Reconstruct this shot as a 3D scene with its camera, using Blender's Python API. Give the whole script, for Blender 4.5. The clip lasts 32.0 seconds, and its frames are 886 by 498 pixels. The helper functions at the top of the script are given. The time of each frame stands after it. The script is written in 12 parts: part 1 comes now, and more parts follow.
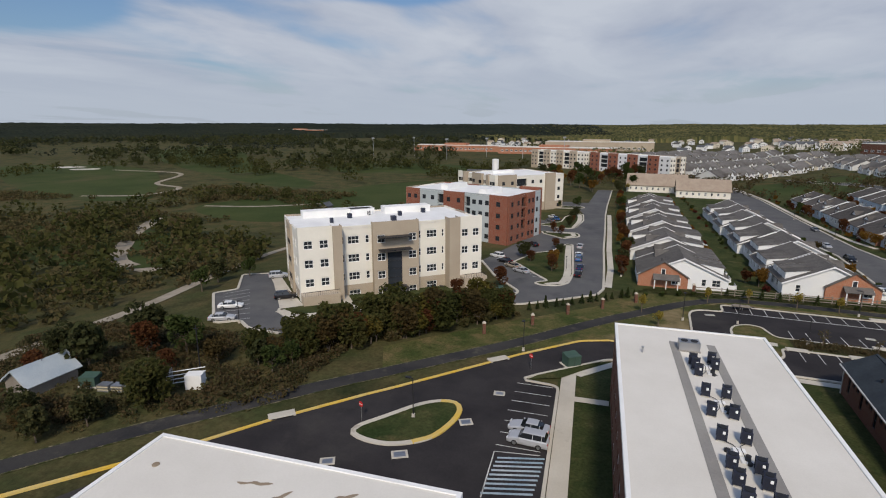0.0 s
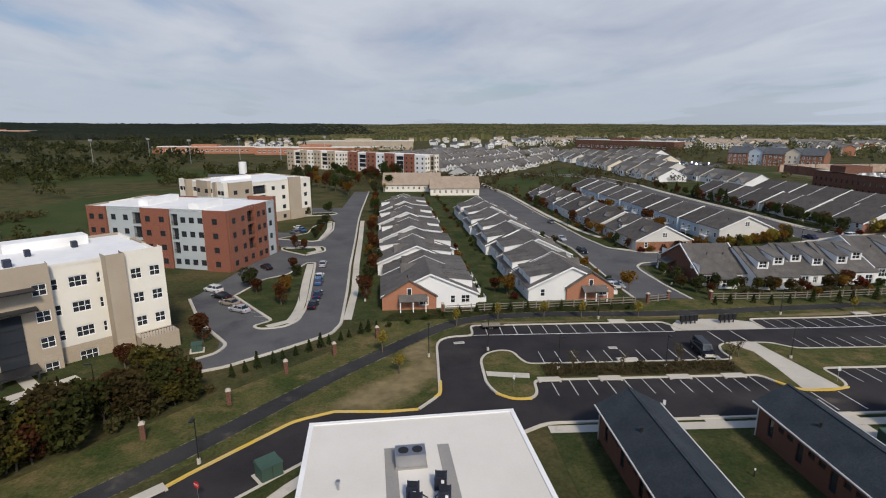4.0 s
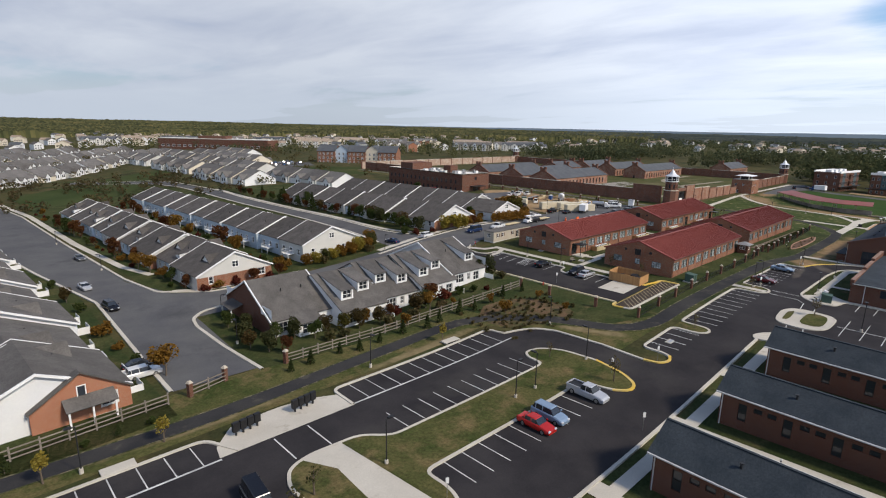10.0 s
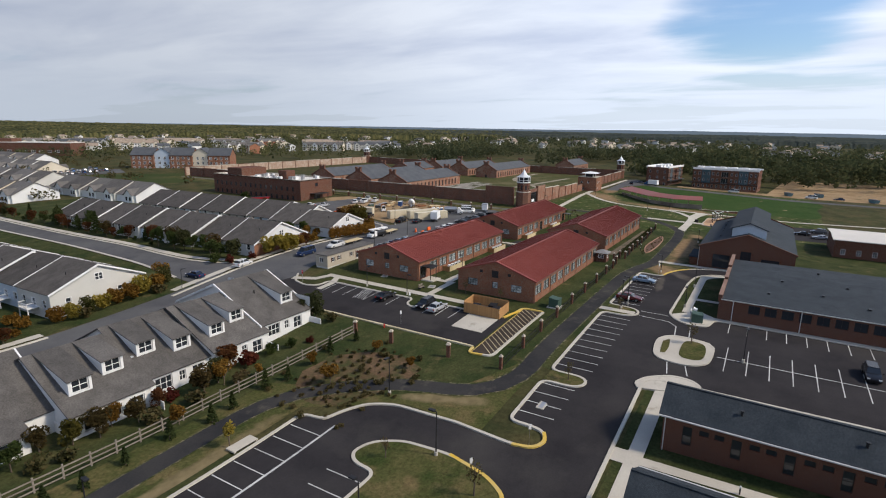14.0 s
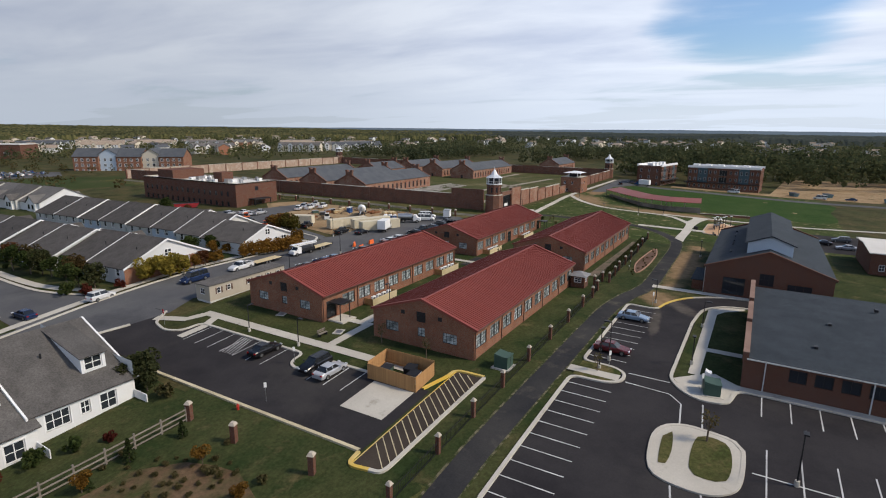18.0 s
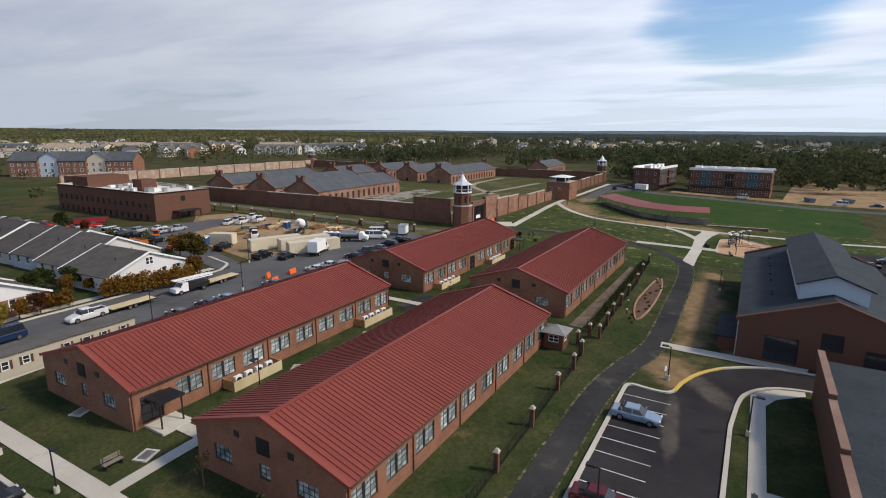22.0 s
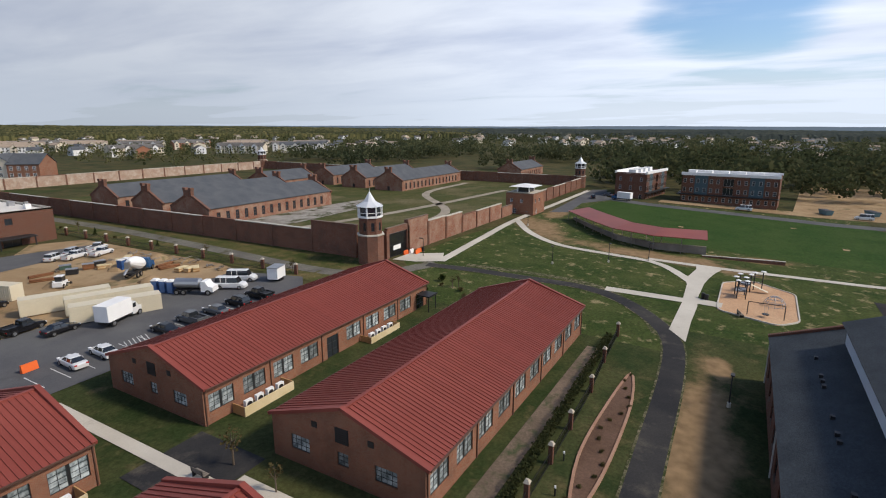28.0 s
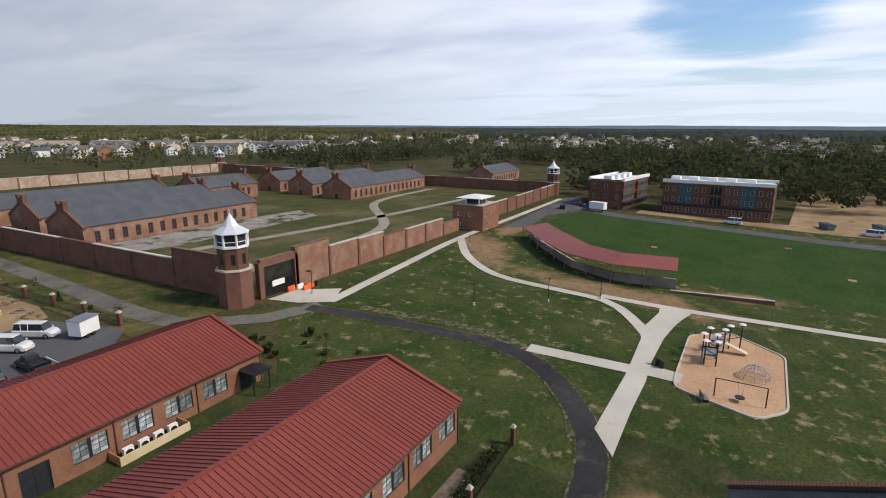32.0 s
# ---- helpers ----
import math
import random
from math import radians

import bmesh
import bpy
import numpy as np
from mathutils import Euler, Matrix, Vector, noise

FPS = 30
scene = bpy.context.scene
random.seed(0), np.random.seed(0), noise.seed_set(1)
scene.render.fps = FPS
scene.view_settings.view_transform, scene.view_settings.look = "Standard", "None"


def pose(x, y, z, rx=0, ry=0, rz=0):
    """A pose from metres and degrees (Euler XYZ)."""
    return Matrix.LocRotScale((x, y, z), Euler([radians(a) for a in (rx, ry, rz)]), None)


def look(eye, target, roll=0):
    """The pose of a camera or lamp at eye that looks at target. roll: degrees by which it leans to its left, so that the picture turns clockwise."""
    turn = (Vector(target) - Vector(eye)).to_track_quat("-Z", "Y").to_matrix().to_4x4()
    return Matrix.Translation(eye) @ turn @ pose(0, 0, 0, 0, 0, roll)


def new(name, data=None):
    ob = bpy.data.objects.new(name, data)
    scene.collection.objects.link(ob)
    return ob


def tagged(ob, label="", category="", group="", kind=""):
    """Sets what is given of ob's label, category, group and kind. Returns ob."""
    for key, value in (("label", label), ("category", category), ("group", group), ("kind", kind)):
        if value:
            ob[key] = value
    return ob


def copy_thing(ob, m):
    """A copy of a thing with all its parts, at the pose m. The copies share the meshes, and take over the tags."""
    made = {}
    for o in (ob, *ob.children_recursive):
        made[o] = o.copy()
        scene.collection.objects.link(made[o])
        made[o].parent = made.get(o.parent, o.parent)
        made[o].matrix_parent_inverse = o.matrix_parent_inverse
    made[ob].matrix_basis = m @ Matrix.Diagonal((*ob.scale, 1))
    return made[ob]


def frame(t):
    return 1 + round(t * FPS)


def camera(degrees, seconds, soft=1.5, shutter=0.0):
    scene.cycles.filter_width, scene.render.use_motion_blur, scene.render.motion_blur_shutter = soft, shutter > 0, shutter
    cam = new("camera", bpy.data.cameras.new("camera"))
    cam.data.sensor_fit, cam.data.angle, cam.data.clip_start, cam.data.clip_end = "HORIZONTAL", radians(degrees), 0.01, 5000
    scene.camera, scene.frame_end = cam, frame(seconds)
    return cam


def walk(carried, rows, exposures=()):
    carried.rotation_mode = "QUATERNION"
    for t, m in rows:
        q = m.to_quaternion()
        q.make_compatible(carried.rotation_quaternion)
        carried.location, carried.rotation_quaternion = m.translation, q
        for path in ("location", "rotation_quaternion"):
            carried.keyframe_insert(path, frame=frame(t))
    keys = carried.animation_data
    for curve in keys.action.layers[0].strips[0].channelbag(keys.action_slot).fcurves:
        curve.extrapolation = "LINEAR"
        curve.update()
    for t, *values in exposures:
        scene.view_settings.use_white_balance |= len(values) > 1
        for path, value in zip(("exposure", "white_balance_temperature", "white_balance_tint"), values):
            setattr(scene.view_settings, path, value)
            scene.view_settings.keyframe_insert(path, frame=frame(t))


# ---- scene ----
cam = camera(79.96, 32.0, 1.1)
# seconds, eye x, y, z, yaw, pitch, roll
ROWS = [
    (0, 8.34, 4.42, 35.24, 21.32, -13.25, 0.15),
    (0.5, 9.05, 8.08, 34.93, 21.23, -13.12, 0.12),
    (1, 9.85, 11.85, 34.66, 21.29, -13.07, 0.12),
    (1.5, 10.55, 15.44, 34.44, 20.52, -13.06, 0.03),
    (2, 11.43, 19.11, 34.29, 16.98, -13.11, -0.12),
    (2.5, 12.33, 22.66, 34.25, 5.01, -13.21, 0.17),
    (4.5, 16.65, 36.34, 34.43, -5.51, -13.27, 0.03),
    (5, 19.50, 39.58, 34.21, -12.67, -13.23, -0.01),
    (5.5, 22.53, 42.01, 34.06, -21.08, -13.23, 0.29),
    (6, 25.06, 44.09, 33.94, -21.27, -13.19, 0.36),
    (6.5, 27.38, 46.09, 33.80, -21.35, -13.12, 0.27),
    (7, 29.46, 48.17, 33.55, -21.29, -13.20, 0.24),
    (7.5, 31.60, 50.78, 33.40, -21.13, -13.10, 0.17),
    (8, 33.78, 53.94, 33.28, -21.01, -12.97, 0.12),
    (8.5, 35.88, 57.56, 33.12, -26.85, -12.88, 0.23),
    (9, 38.28, 61.09, 33.04, -31.12, -12.79, 0.58),
    (9.5, 40.88, 64.50, 33.38, -42.81, -12.42, 1.04),
    (10, 43.14, 67.17, 33.42, -43.38, -12.97, 1.10),
    (10.5, 45.20, 69.40, 33.44, -43.49, -13.12, 1.15),
    (11, 47.53, 71.39, 33.43, -50.02, -12.97, 1.05),
    (11.5, 50.15, 73.17, 33.35, -50.25, -12.96, 1.15),
    (12, 52.93, 74.86, 33.28, -50.41, -12.99, 1.13),
    (12.5, 55.98, 76.38, 33.42, -50.60, -13.03, 1.01),
    (13, 59.45, 77.68, 33.57, -50.69, -13.00, 0.96),
    (13.5, 63.23, 78.74, 33.76, -50.81, -13.09, 0.96),
    (14, 67.39, 79.33, 33.82, -58.44, -12.87, 0.84),
    (14.5, 71.44, 79.74, 33.84, -59.20, -12.89, 0.92),
    (16.5, 87.55, 82.92, 33.04, -59.17, -12.71, 0.64),
    (17, 91.72, 83.57, 32.48, -59.11, -12.70, 0.57),
    (17.5, 95.93, 84.27, 31.79, -59.09, -12.74, 0.54),
    (18, 100.09, 85.08, 31.26, -59.19, -12.76, 0.46),
    (18.5, 104.27, 85.92, 31.07, -59.25, -12.66, 0.39),
    (19, 108.30, 86.77, 30.84, -59.33, -12.56, 0.37),
    (19.5, 112.23, 87.69, 30.71, -59.40, -12.62, 0.26),
    (20, 116.17, 88.56, 30.47, -59.42, -12.60, 0.22),
    (20.5, 120.15, 89.50, 30.30, -59.48, -12.55, 0.22),
    (21, 124.17, 90.48, 30.12, -59.58, -12.58, 0.26),
    (21.5, 128.46, 91.43, 30.04, -59.68, -12.56, 0.23),
    (22, 132.67, 92.27, 30.03, -59.72, -12.55, 0.21),
    (22.5, 136.96, 93.02, 29.91, -59.68, -12.50, 0.25),
    (23, 141.10, 93.93, 29.87, -59.72, -12.52, 0.29),
    (23.5, 145.14, 94.87, 29.78, -59.77, -12.49, 0.19),
    (24, 149.15, 95.71, 29.90, -59.78, -12.59, 0.19),
    (24.5, 153.16, 96.43, 30.07, -59.89, -12.66, -0.00),
    (25, 157.05, 97.12, 30.16, -60.09, -12.72, -0.00),
    (25.5, 160.81, 97.44, 30.29, -60.20, -12.73, -0.09),
    (27.5, 174.86, 96.81, 31.15, -60.23, -12.94, 0.00),
    (28, 178.90, 96.58, 31.21, -60.31, -13.01, 0.07),
    (28.5, 182.83, 96.34, 31.37, -60.39, -13.06, 0.02),
    (29, 186.95, 95.95, 31.45, -60.46, -13.09, 0.07),
    (29.5, 191.13, 95.50, 31.43, -60.41, -13.07, 0.12),
    (30, 195.26, 95.04, 31.39, -60.34, -13.03, 0.11),
    (30.5, 199.28, 94.59, 31.45, -60.26, -13.09, 0.09),
    (31, 203.25, 94.16, 31.60, -60.23, -13.14, 0.04),
    (31.5, 207.23, 93.81, 31.75, -60.21, -13.09, 0.04),
    (32, 211.08, 93.40, 31.65, -60.19, -13.07, 0.07),
]
EXPOSURES = [(0.0, -0.09), (2.0, -0.03), (5.0, 0.03), (7.0, 0.17), (9.0, 0.2), (13.0, 0.13), (18.0, 0.02), (24.0, 0.06), (32.0, 0.1)]
walk(cam, [(t, pose(x, y, z, 90 + pitch, 0, yaw) @ pose(0, 0, 0, 0, 0, roll)) for t, x, y, z, yaw, pitch, roll in ROWS], EXPOSURES)

# ---- world and sun ----
SUN_EL, SUN_AZ = radians(43), radians(163)   # azimuth clockwise from +y


def make_world():
    w = bpy.data.worlds.new("sky")
    scene.world = w
    w.use_nodes = True
    nt = w.node_tree
    nt.nodes.clear()
    out = nt.nodes.new("ShaderNodeOutputWorld")
    bg = nt.nodes.new("ShaderNodeBackground")
    sky = nt.nodes.new("ShaderNodeTexSky")
    sky.sky_type = "NISHITA"
    sky.sun_disc = False
    sky.sun_elevation, sky.sun_rotation = SUN_EL, SUN_AZ
    sky.air_density, sky.dust_density, sky.ozone_density = 1.0, 1.5, 1.0
    tc = nt.nodes.new("ShaderNodeTexCoord")
    sep = nt.nodes.new("ShaderNodeSeparateXYZ")
    nt.links.new(tc.outputs["Generated"], sep.inputs[0])

    sin, cos = math.sin, math.cos

    def calc(op, a, b=None, clamp=False):
        n = nt.nodes.new("ShaderNodeMath")
        n.operation, n.use_clamp = op, clamp
        for i, v in enumerate((a, b)):
            if v is None:
                continue
            if isinstance(v, (int, float)):
                n.inputs[i].default_value = v
            else:
                nt.links.new(v, n.inputs[i])
        return n.outputs[0]
    # project the sky onto a flat cloud deck
    up = calc("MAXIMUM", sep.outputs[2], 0.0)
    den = calc("ADD", up, 0.09)
    px, py = calc("DIVIDE", sep.outputs[0], den), calc("DIVIDE", sep.outputs[1], den)
    comb = nt.nodes.new("ShaderNodeCombineXYZ")
    nt.links.new(px, comb.inputs[0])
    nt.links.new(py, comb.inputs[1])
    mp = nt.nodes.new("ShaderNodeMapping")
    mp.inputs["Rotation"].default_value = (0, 0, radians(-25))
    mp.inputs["Scale"].default_value = (1.0, 0.55, 1.0)
    nt.links.new(comb.outputs[0], mp.inputs["Vector"])

    def cloud(scale, detail, rough, dist, seed):
        n = nt.nodes.new("ShaderNodeTexNoise")
        n.noise_dimensions = "4D"
        n.inputs["W"].default_value = seed
        n.inputs["Scale"].default_value = scale
        n.inputs["Detail"].default_value = detail
        n.inputs["Roughness"].default_value = rough
        n.inputs["Distortion"].default_value = dist
        nt.links.new(mp.outputs[0], n.inputs["Vector"])
        return n.outputs["Fac"]

    def ramp(v, lo, hi):
        n = nt.nodes.new("ShaderNodeMapRange")
        n.interpolation_type = "SMOOTHSTEP"
        n.inputs["From Min"].default_value, n.inputs["From Max"].default_value = lo, hi
        nt.links.new(v, n.inputs["Value"])
        return n.outputs["Result"]
    big, small = cloud(0.5, 5, 0.5, 0.25, 3.1), cloud(1.1, 6, 0.54, 0.35, 7.7)
    def gap(az, el, w, h):
        """A rift in the deck, about a heading and a height in degrees."""
        a = radians(az)
        dot = nt.nodes.new("ShaderNodeVectorMath")
        dot.operation = "DOT_PRODUCT"
        dot.inputs[1].default_value = (cos(a), -sin(a), 0)
        nt.links.new(tc.outputs["Generated"], dot.inputs[0])
        fore = nt.nodes.new("ShaderNodeVectorMath")
        fore.operation = "DOT_PRODUCT"
        fore.inputs[1].default_value = (sin(a), cos(a), 0)
        nt.links.new(tc.outputs["Generated"], fore.inputs[0])
        u = calc("DIVIDE", dot.outputs["Value"], sin(radians(w)))
        v = calc("DIVIDE", calc("SUBTRACT", sep.outputs[2], sin(radians(el))), sin(radians(h)))
        q = calc("ADD", calc("MULTIPLY", u, u), calc("MULTIPLY", v, v))
        return calc("MULTIPLY", calc("SUBTRACT", 1.0, ramp(q, 0.1, 1.6)), calc("GREATER_THAN", fore.outputs["Value"], 0.0))
    rifts = calc("ADD", calc("ADD", gap(87, 11, 9, 5.5), gap(-60, 10.5, 9, 3.4)), gap(-30, 14, 15, 2.4))
    body = calc("ADD", calc("MULTIPLY", big, 0.62), calc("MULTIPLY", small, 0.38))
    cover = ramp(calc("SUBTRACT", body, calc("ADD", calc("MULTIPLY", rifts, 0.20), calc("MULTIPLY", ramp(sep.outputs[2], 0.28, 0.62), 0.16))), 0.34, 0.50)
    # cloud shade: grey bellies and pale tops
    shade = nt.nodes.new("ShaderNodeValToRGB")
    shade.color_ramp.elements[0].color, shade.color_ramp.elements[0].position = (6.2, 7.0, 8.8, 1), 0.34
    shade.color_ramp.elements[1].color, shade.color_ramp.elements[1].position = (9.0, 9.7, 11.0, 1), 0.64
    nt.links.new(small, shade.inputs["Fac"])
    haze = nt.nodes.new("ShaderNodeMix")
    haze.data_type = "RGBA"
    nt.links.new(ramp(sep.outputs[2], 0.0, 0.16), haze.inputs[0])
    haze.inputs[6].default_value = (7.5, 8.4, 9.8, 1)
    nt.links.new(shade.outputs["Color"], haze.inputs[7])
    mix = nt.nodes.new("ShaderNodeMix")
    mix.data_type = "RGBA"
    hz = calc("SUBTRACT", 1.0, ramp(sep.outputs[2], 0.02, 0.14))
    nt.links.new(calc("MAXIMUM", cover, calc("MULTIPLY", hz, 0.85)), mix.inputs[0])
    tint = nt.nodes.new("ShaderNodeVectorMath")
    tint.operation = "MULTIPLY"
    tint.inputs[1].default_value = (1.1, 1.3, 1.55)
    nt.links.new(sky.outputs[0], tint.inputs[0])
    nt.links.new(tint.outputs[0], mix.inputs[6])
    nt.links.new(haze.outputs[2], mix.inputs[7])
    # the deck brightens towards the sun
    sd = nt.nodes.new("ShaderNodeVectorMath")
    sd.operation = "DOT_PRODUCT"
    sd.inputs[1].default_value = (sin(SUN_AZ), cos(SUN_AZ), 0)
    nt.links.new(tc.outputs["Generated"], sd.inputs[0])
    glow = calc("ADD", calc("MULTIPLY", ramp(sd.outputs["Value"], -0.75, 0.15), 0.5), 0.92)
    sc = nt.nodes.new("ShaderNodeVectorMath")
    sc.operation = "SCALE"
    nt.links.new(mix.outputs[2], sc.inputs[0])
    nt.links.new(glow, sc.inputs["Scale"])
    nt.links.new(sc.outputs[0], bg.inputs["Color"])
    bg.inputs["Strength"].default_value = 0.068
    nt.links.new(bg.outputs[0], out.inputs[0])


make_world()
sun = new("sun", bpy.data.lights.new("sun", "SUN"))
sun.data.energy, sun.data.angle, sun.data.color = 3.05, radians(8), (1.0, 0.87, 0.70)
SUN_DIR = Vector((math.sin(SUN_AZ) * math.cos(SUN_EL), math.cos(SUN_AZ) * math.cos(SUN_EL), math.sin(SUN_EL)))
sun.matrix_basis = look(SUN_DIR * 300, (0, 0, 0))


# ---- materials ----
MATS = {}


def mat(name, col, col2=None, rough=0.85, metal=0.0, scale=1.5, fine=0.0, bump=0.0, vary=0.0, spec=0.3, patch=None):
    """A surface of two tones in large soft patches, a fine grain, fine relief, and a piece-to-piece change."""
    if name in MATS:
        return MATS[name]
    m = bpy.data.materials.new(name)
    m.use_nodes = True
    nt = m.node_tree
    b = nt.nodes["Principled BSDF"]
    b.inputs["Roughness"].default_value, b.inputs["Metallic"].default_value = rough, metal
    b.inputs["Specular IOR Level"].default_value = spec
    tc = nt.nodes.new("ShaderNodeTexCoord")

    def noise_fac(s, detail=5, rg=0.6):
        n = nt.nodes.new("ShaderNodeTexNoise")
        n.inputs["Scale"].default_value, n.inputs["Detail"].default_value, n.inputs["Roughness"].default_value = s, detail, rg
        nt.links.new(tc.outputs["Object"], n.inputs["Vector"])
        return n.outputs["Fac"]

    def mixc(fac, a, bb, mode="MIX"):
        n = nt.nodes.new("ShaderNodeMix")
        n.data_type, n.blend_type = "RGBA", mode
        for i, v in ((0, fac), (6, a), (7, bb)):
            if isinstance(v, tuple):
                n.inputs[i].default_value = (*v, 1)
            elif isinstance(v, (int, float)):
                n.inputs[i].default_value = v
            else:
                nt.links.new(v, n.inputs[i])
        return n.outputs[2]

    def rng(v, lo, hi, a=0.0, c=1.0):
        n = nt.nodes.new("ShaderNodeMapRange")
        for k, x in zip(("From Min", "From Max", "To Min", "To Max"), (lo, hi, a, c)):
            n.inputs[k].default_value = x
        nt.links.new(v, n.inputs["Value"])
        return n.outputs["Result"]
    c = col
    if col2 is not None:
        c = mixc(rng(noise_fac(scale * 0.12, 6, 0.62), 0.36, 0.64), col, col2)
    if patch is not None:
        pcol, ps, lo, hi = patch
        c = mixc(rng(noise_fac(ps, 7, 0.65), lo, hi), c, pcol)
    if fine:
        f = rng(noise_fac(scale * (1.8 if fine >= 0.3 else 6), 9, 0.72), 0.28, 0.72, 1 - fine, 1 + fine)
        cm = nt.nodes.new("ShaderNodeCombineColor")
        for i in range(3):
            nt.links.new(f, cm.inputs[i])
        c = mixc(1.0, c, cm.outputs[0], "MULTIPLY")
    if vary:
        oi = nt.nodes.new("ShaderNodeObjectInfo")
        f = rng(oi.outputs["Random"], 0, 1, 1 - vary, 1 + vary)
        cm = nt.nodes.new("ShaderNodeCombineColor")
        for i in range(3):
            nt.links.new(f, cm.inputs[i])
        c = mixc(1.0, c, cm.outputs[0], "MULTIPLY")
    if isinstance(c, tuple):
        b.inputs["Base Color"].default_value = (*c, 1)
    else:
        nt.links.new(c, b.inputs["Base Color"])
    if bump:
        bp = nt.nodes.new("ShaderNodeBump")
        bp.inputs["Strength"].default_value = bump
        bp.inputs["Distance"].default_value = 0.05
        nt.links.new(noise_fac(scale * 8, 6), bp.inputs["Height"])
        nt.links.new(bp.outputs[0], b.inputs["Normal"])
    MATS[name] = m
    return m


def worn_mat(base, name, earth, spots):
    """Grass like base with soft bare places; spots: x, y, half length, half width, turn in degrees."""
    m = base.copy()
    m.name = name
    nt = m.node_tree
    b = nt.nodes["Principled BSDF"]
    geo = nt.nodes.new("ShaderNodeNewGeometry")
    wob = nt.nodes.new("ShaderNodeTexNoise")
    wob.inputs["Scale"].default_value, wob.inputs["Detail"].default_value, wob.inputs["Roughness"].default_value = 0.16, 8, 0.68
    nt.links.new(geo.outputs["Position"], wob.inputs["Vector"])
    fac = None
    for x, y, a, w, turn in spots:
        mp = nt.nodes.new("ShaderNodeMapping")
        mp.vector_type = "TEXTURE"
        mp.inputs["Location"].default_value = (x, y, 0)
        mp.inputs["Rotation"].default_value = (0, 0, radians(turn))
        mp.inputs["Scale"].default_value = (a, w, 400)
        nt.links.new(geo.outputs["Position"], mp.inputs["Vector"])
        ln = nt.nodes.new("ShaderNodeVectorMath")
        ln.operation = "LENGTH"
        nt.links.new(mp.outputs[0], ln.inputs[0])
        ad = nt.nodes.new("ShaderNodeMath")
        ad.operation = "MULTIPLY_ADD"
        nt.links.new(wob.outputs["Fac"], ad.inputs[0])
        ad.inputs[1].default_value = 2.2
        nt.links.new(ln.outputs["Value"], ad.inputs[2])
        r = nt.nodes.new("ShaderNodeMapRange")
        r.interpolation_type = "SMOOTHSTEP"
        for k, v in zip(("From Min", "From Max", "To Min", "To Max"), (1.55, 2.25, 1.0, 0.0)):
            r.inputs[k].default_value = v
        nt.links.new(ad.outputs[0], r.inputs["Value"])
        if fac is None:
            fac = r.outputs[0]
        else:
            mx = nt.nodes.new("ShaderNodeMath")
            mx.operation = "MAXIMUM"
            nt.links.new(fac, mx.inputs[0])
            nt.links.new(r.outputs[0], mx.inputs[1])
            fac = mx.outputs[0]
    grain = nt.nodes.new("ShaderNodeMapRange")
    for k, v in zip(("From Min", "From Max", "To Min", "To Max"), (0.3, 0.7, 0.75, 1.2)):
        grain.inputs[k].default_value = v
    gn = nt.nodes.new("ShaderNodeTexNoise")
    gn.inputs["Scale"].default_value, gn.inputs["Detail"].default_value = 0.7, 8
    nt.links.new(geo.outputs["Position"], gn.inputs["Vector"])
    nt.links.new(gn.outputs["Fac"], grain.inputs["Value"])
    ec = nt.nodes.new("ShaderNodeVectorMath")
    ec.operation = "SCALE"
    ec.inputs[0].default_value = earth
    nt.links.new(grain.outputs[0], ec.inputs["Scale"])
    mix = nt.nodes.new("ShaderNodeMix")
    mix.data_type = "RGBA"
    nt.links.new(fac, mix.inputs[0])
    nt.links.new(b.inputs["Base Color"].links[0].from_socket, mix.inputs[6])
    nt.links.new(ec.outputs[0], mix.inputs[7])
    nt.links.new(mix.outputs[2], b.inputs["Base Color"])
    return m


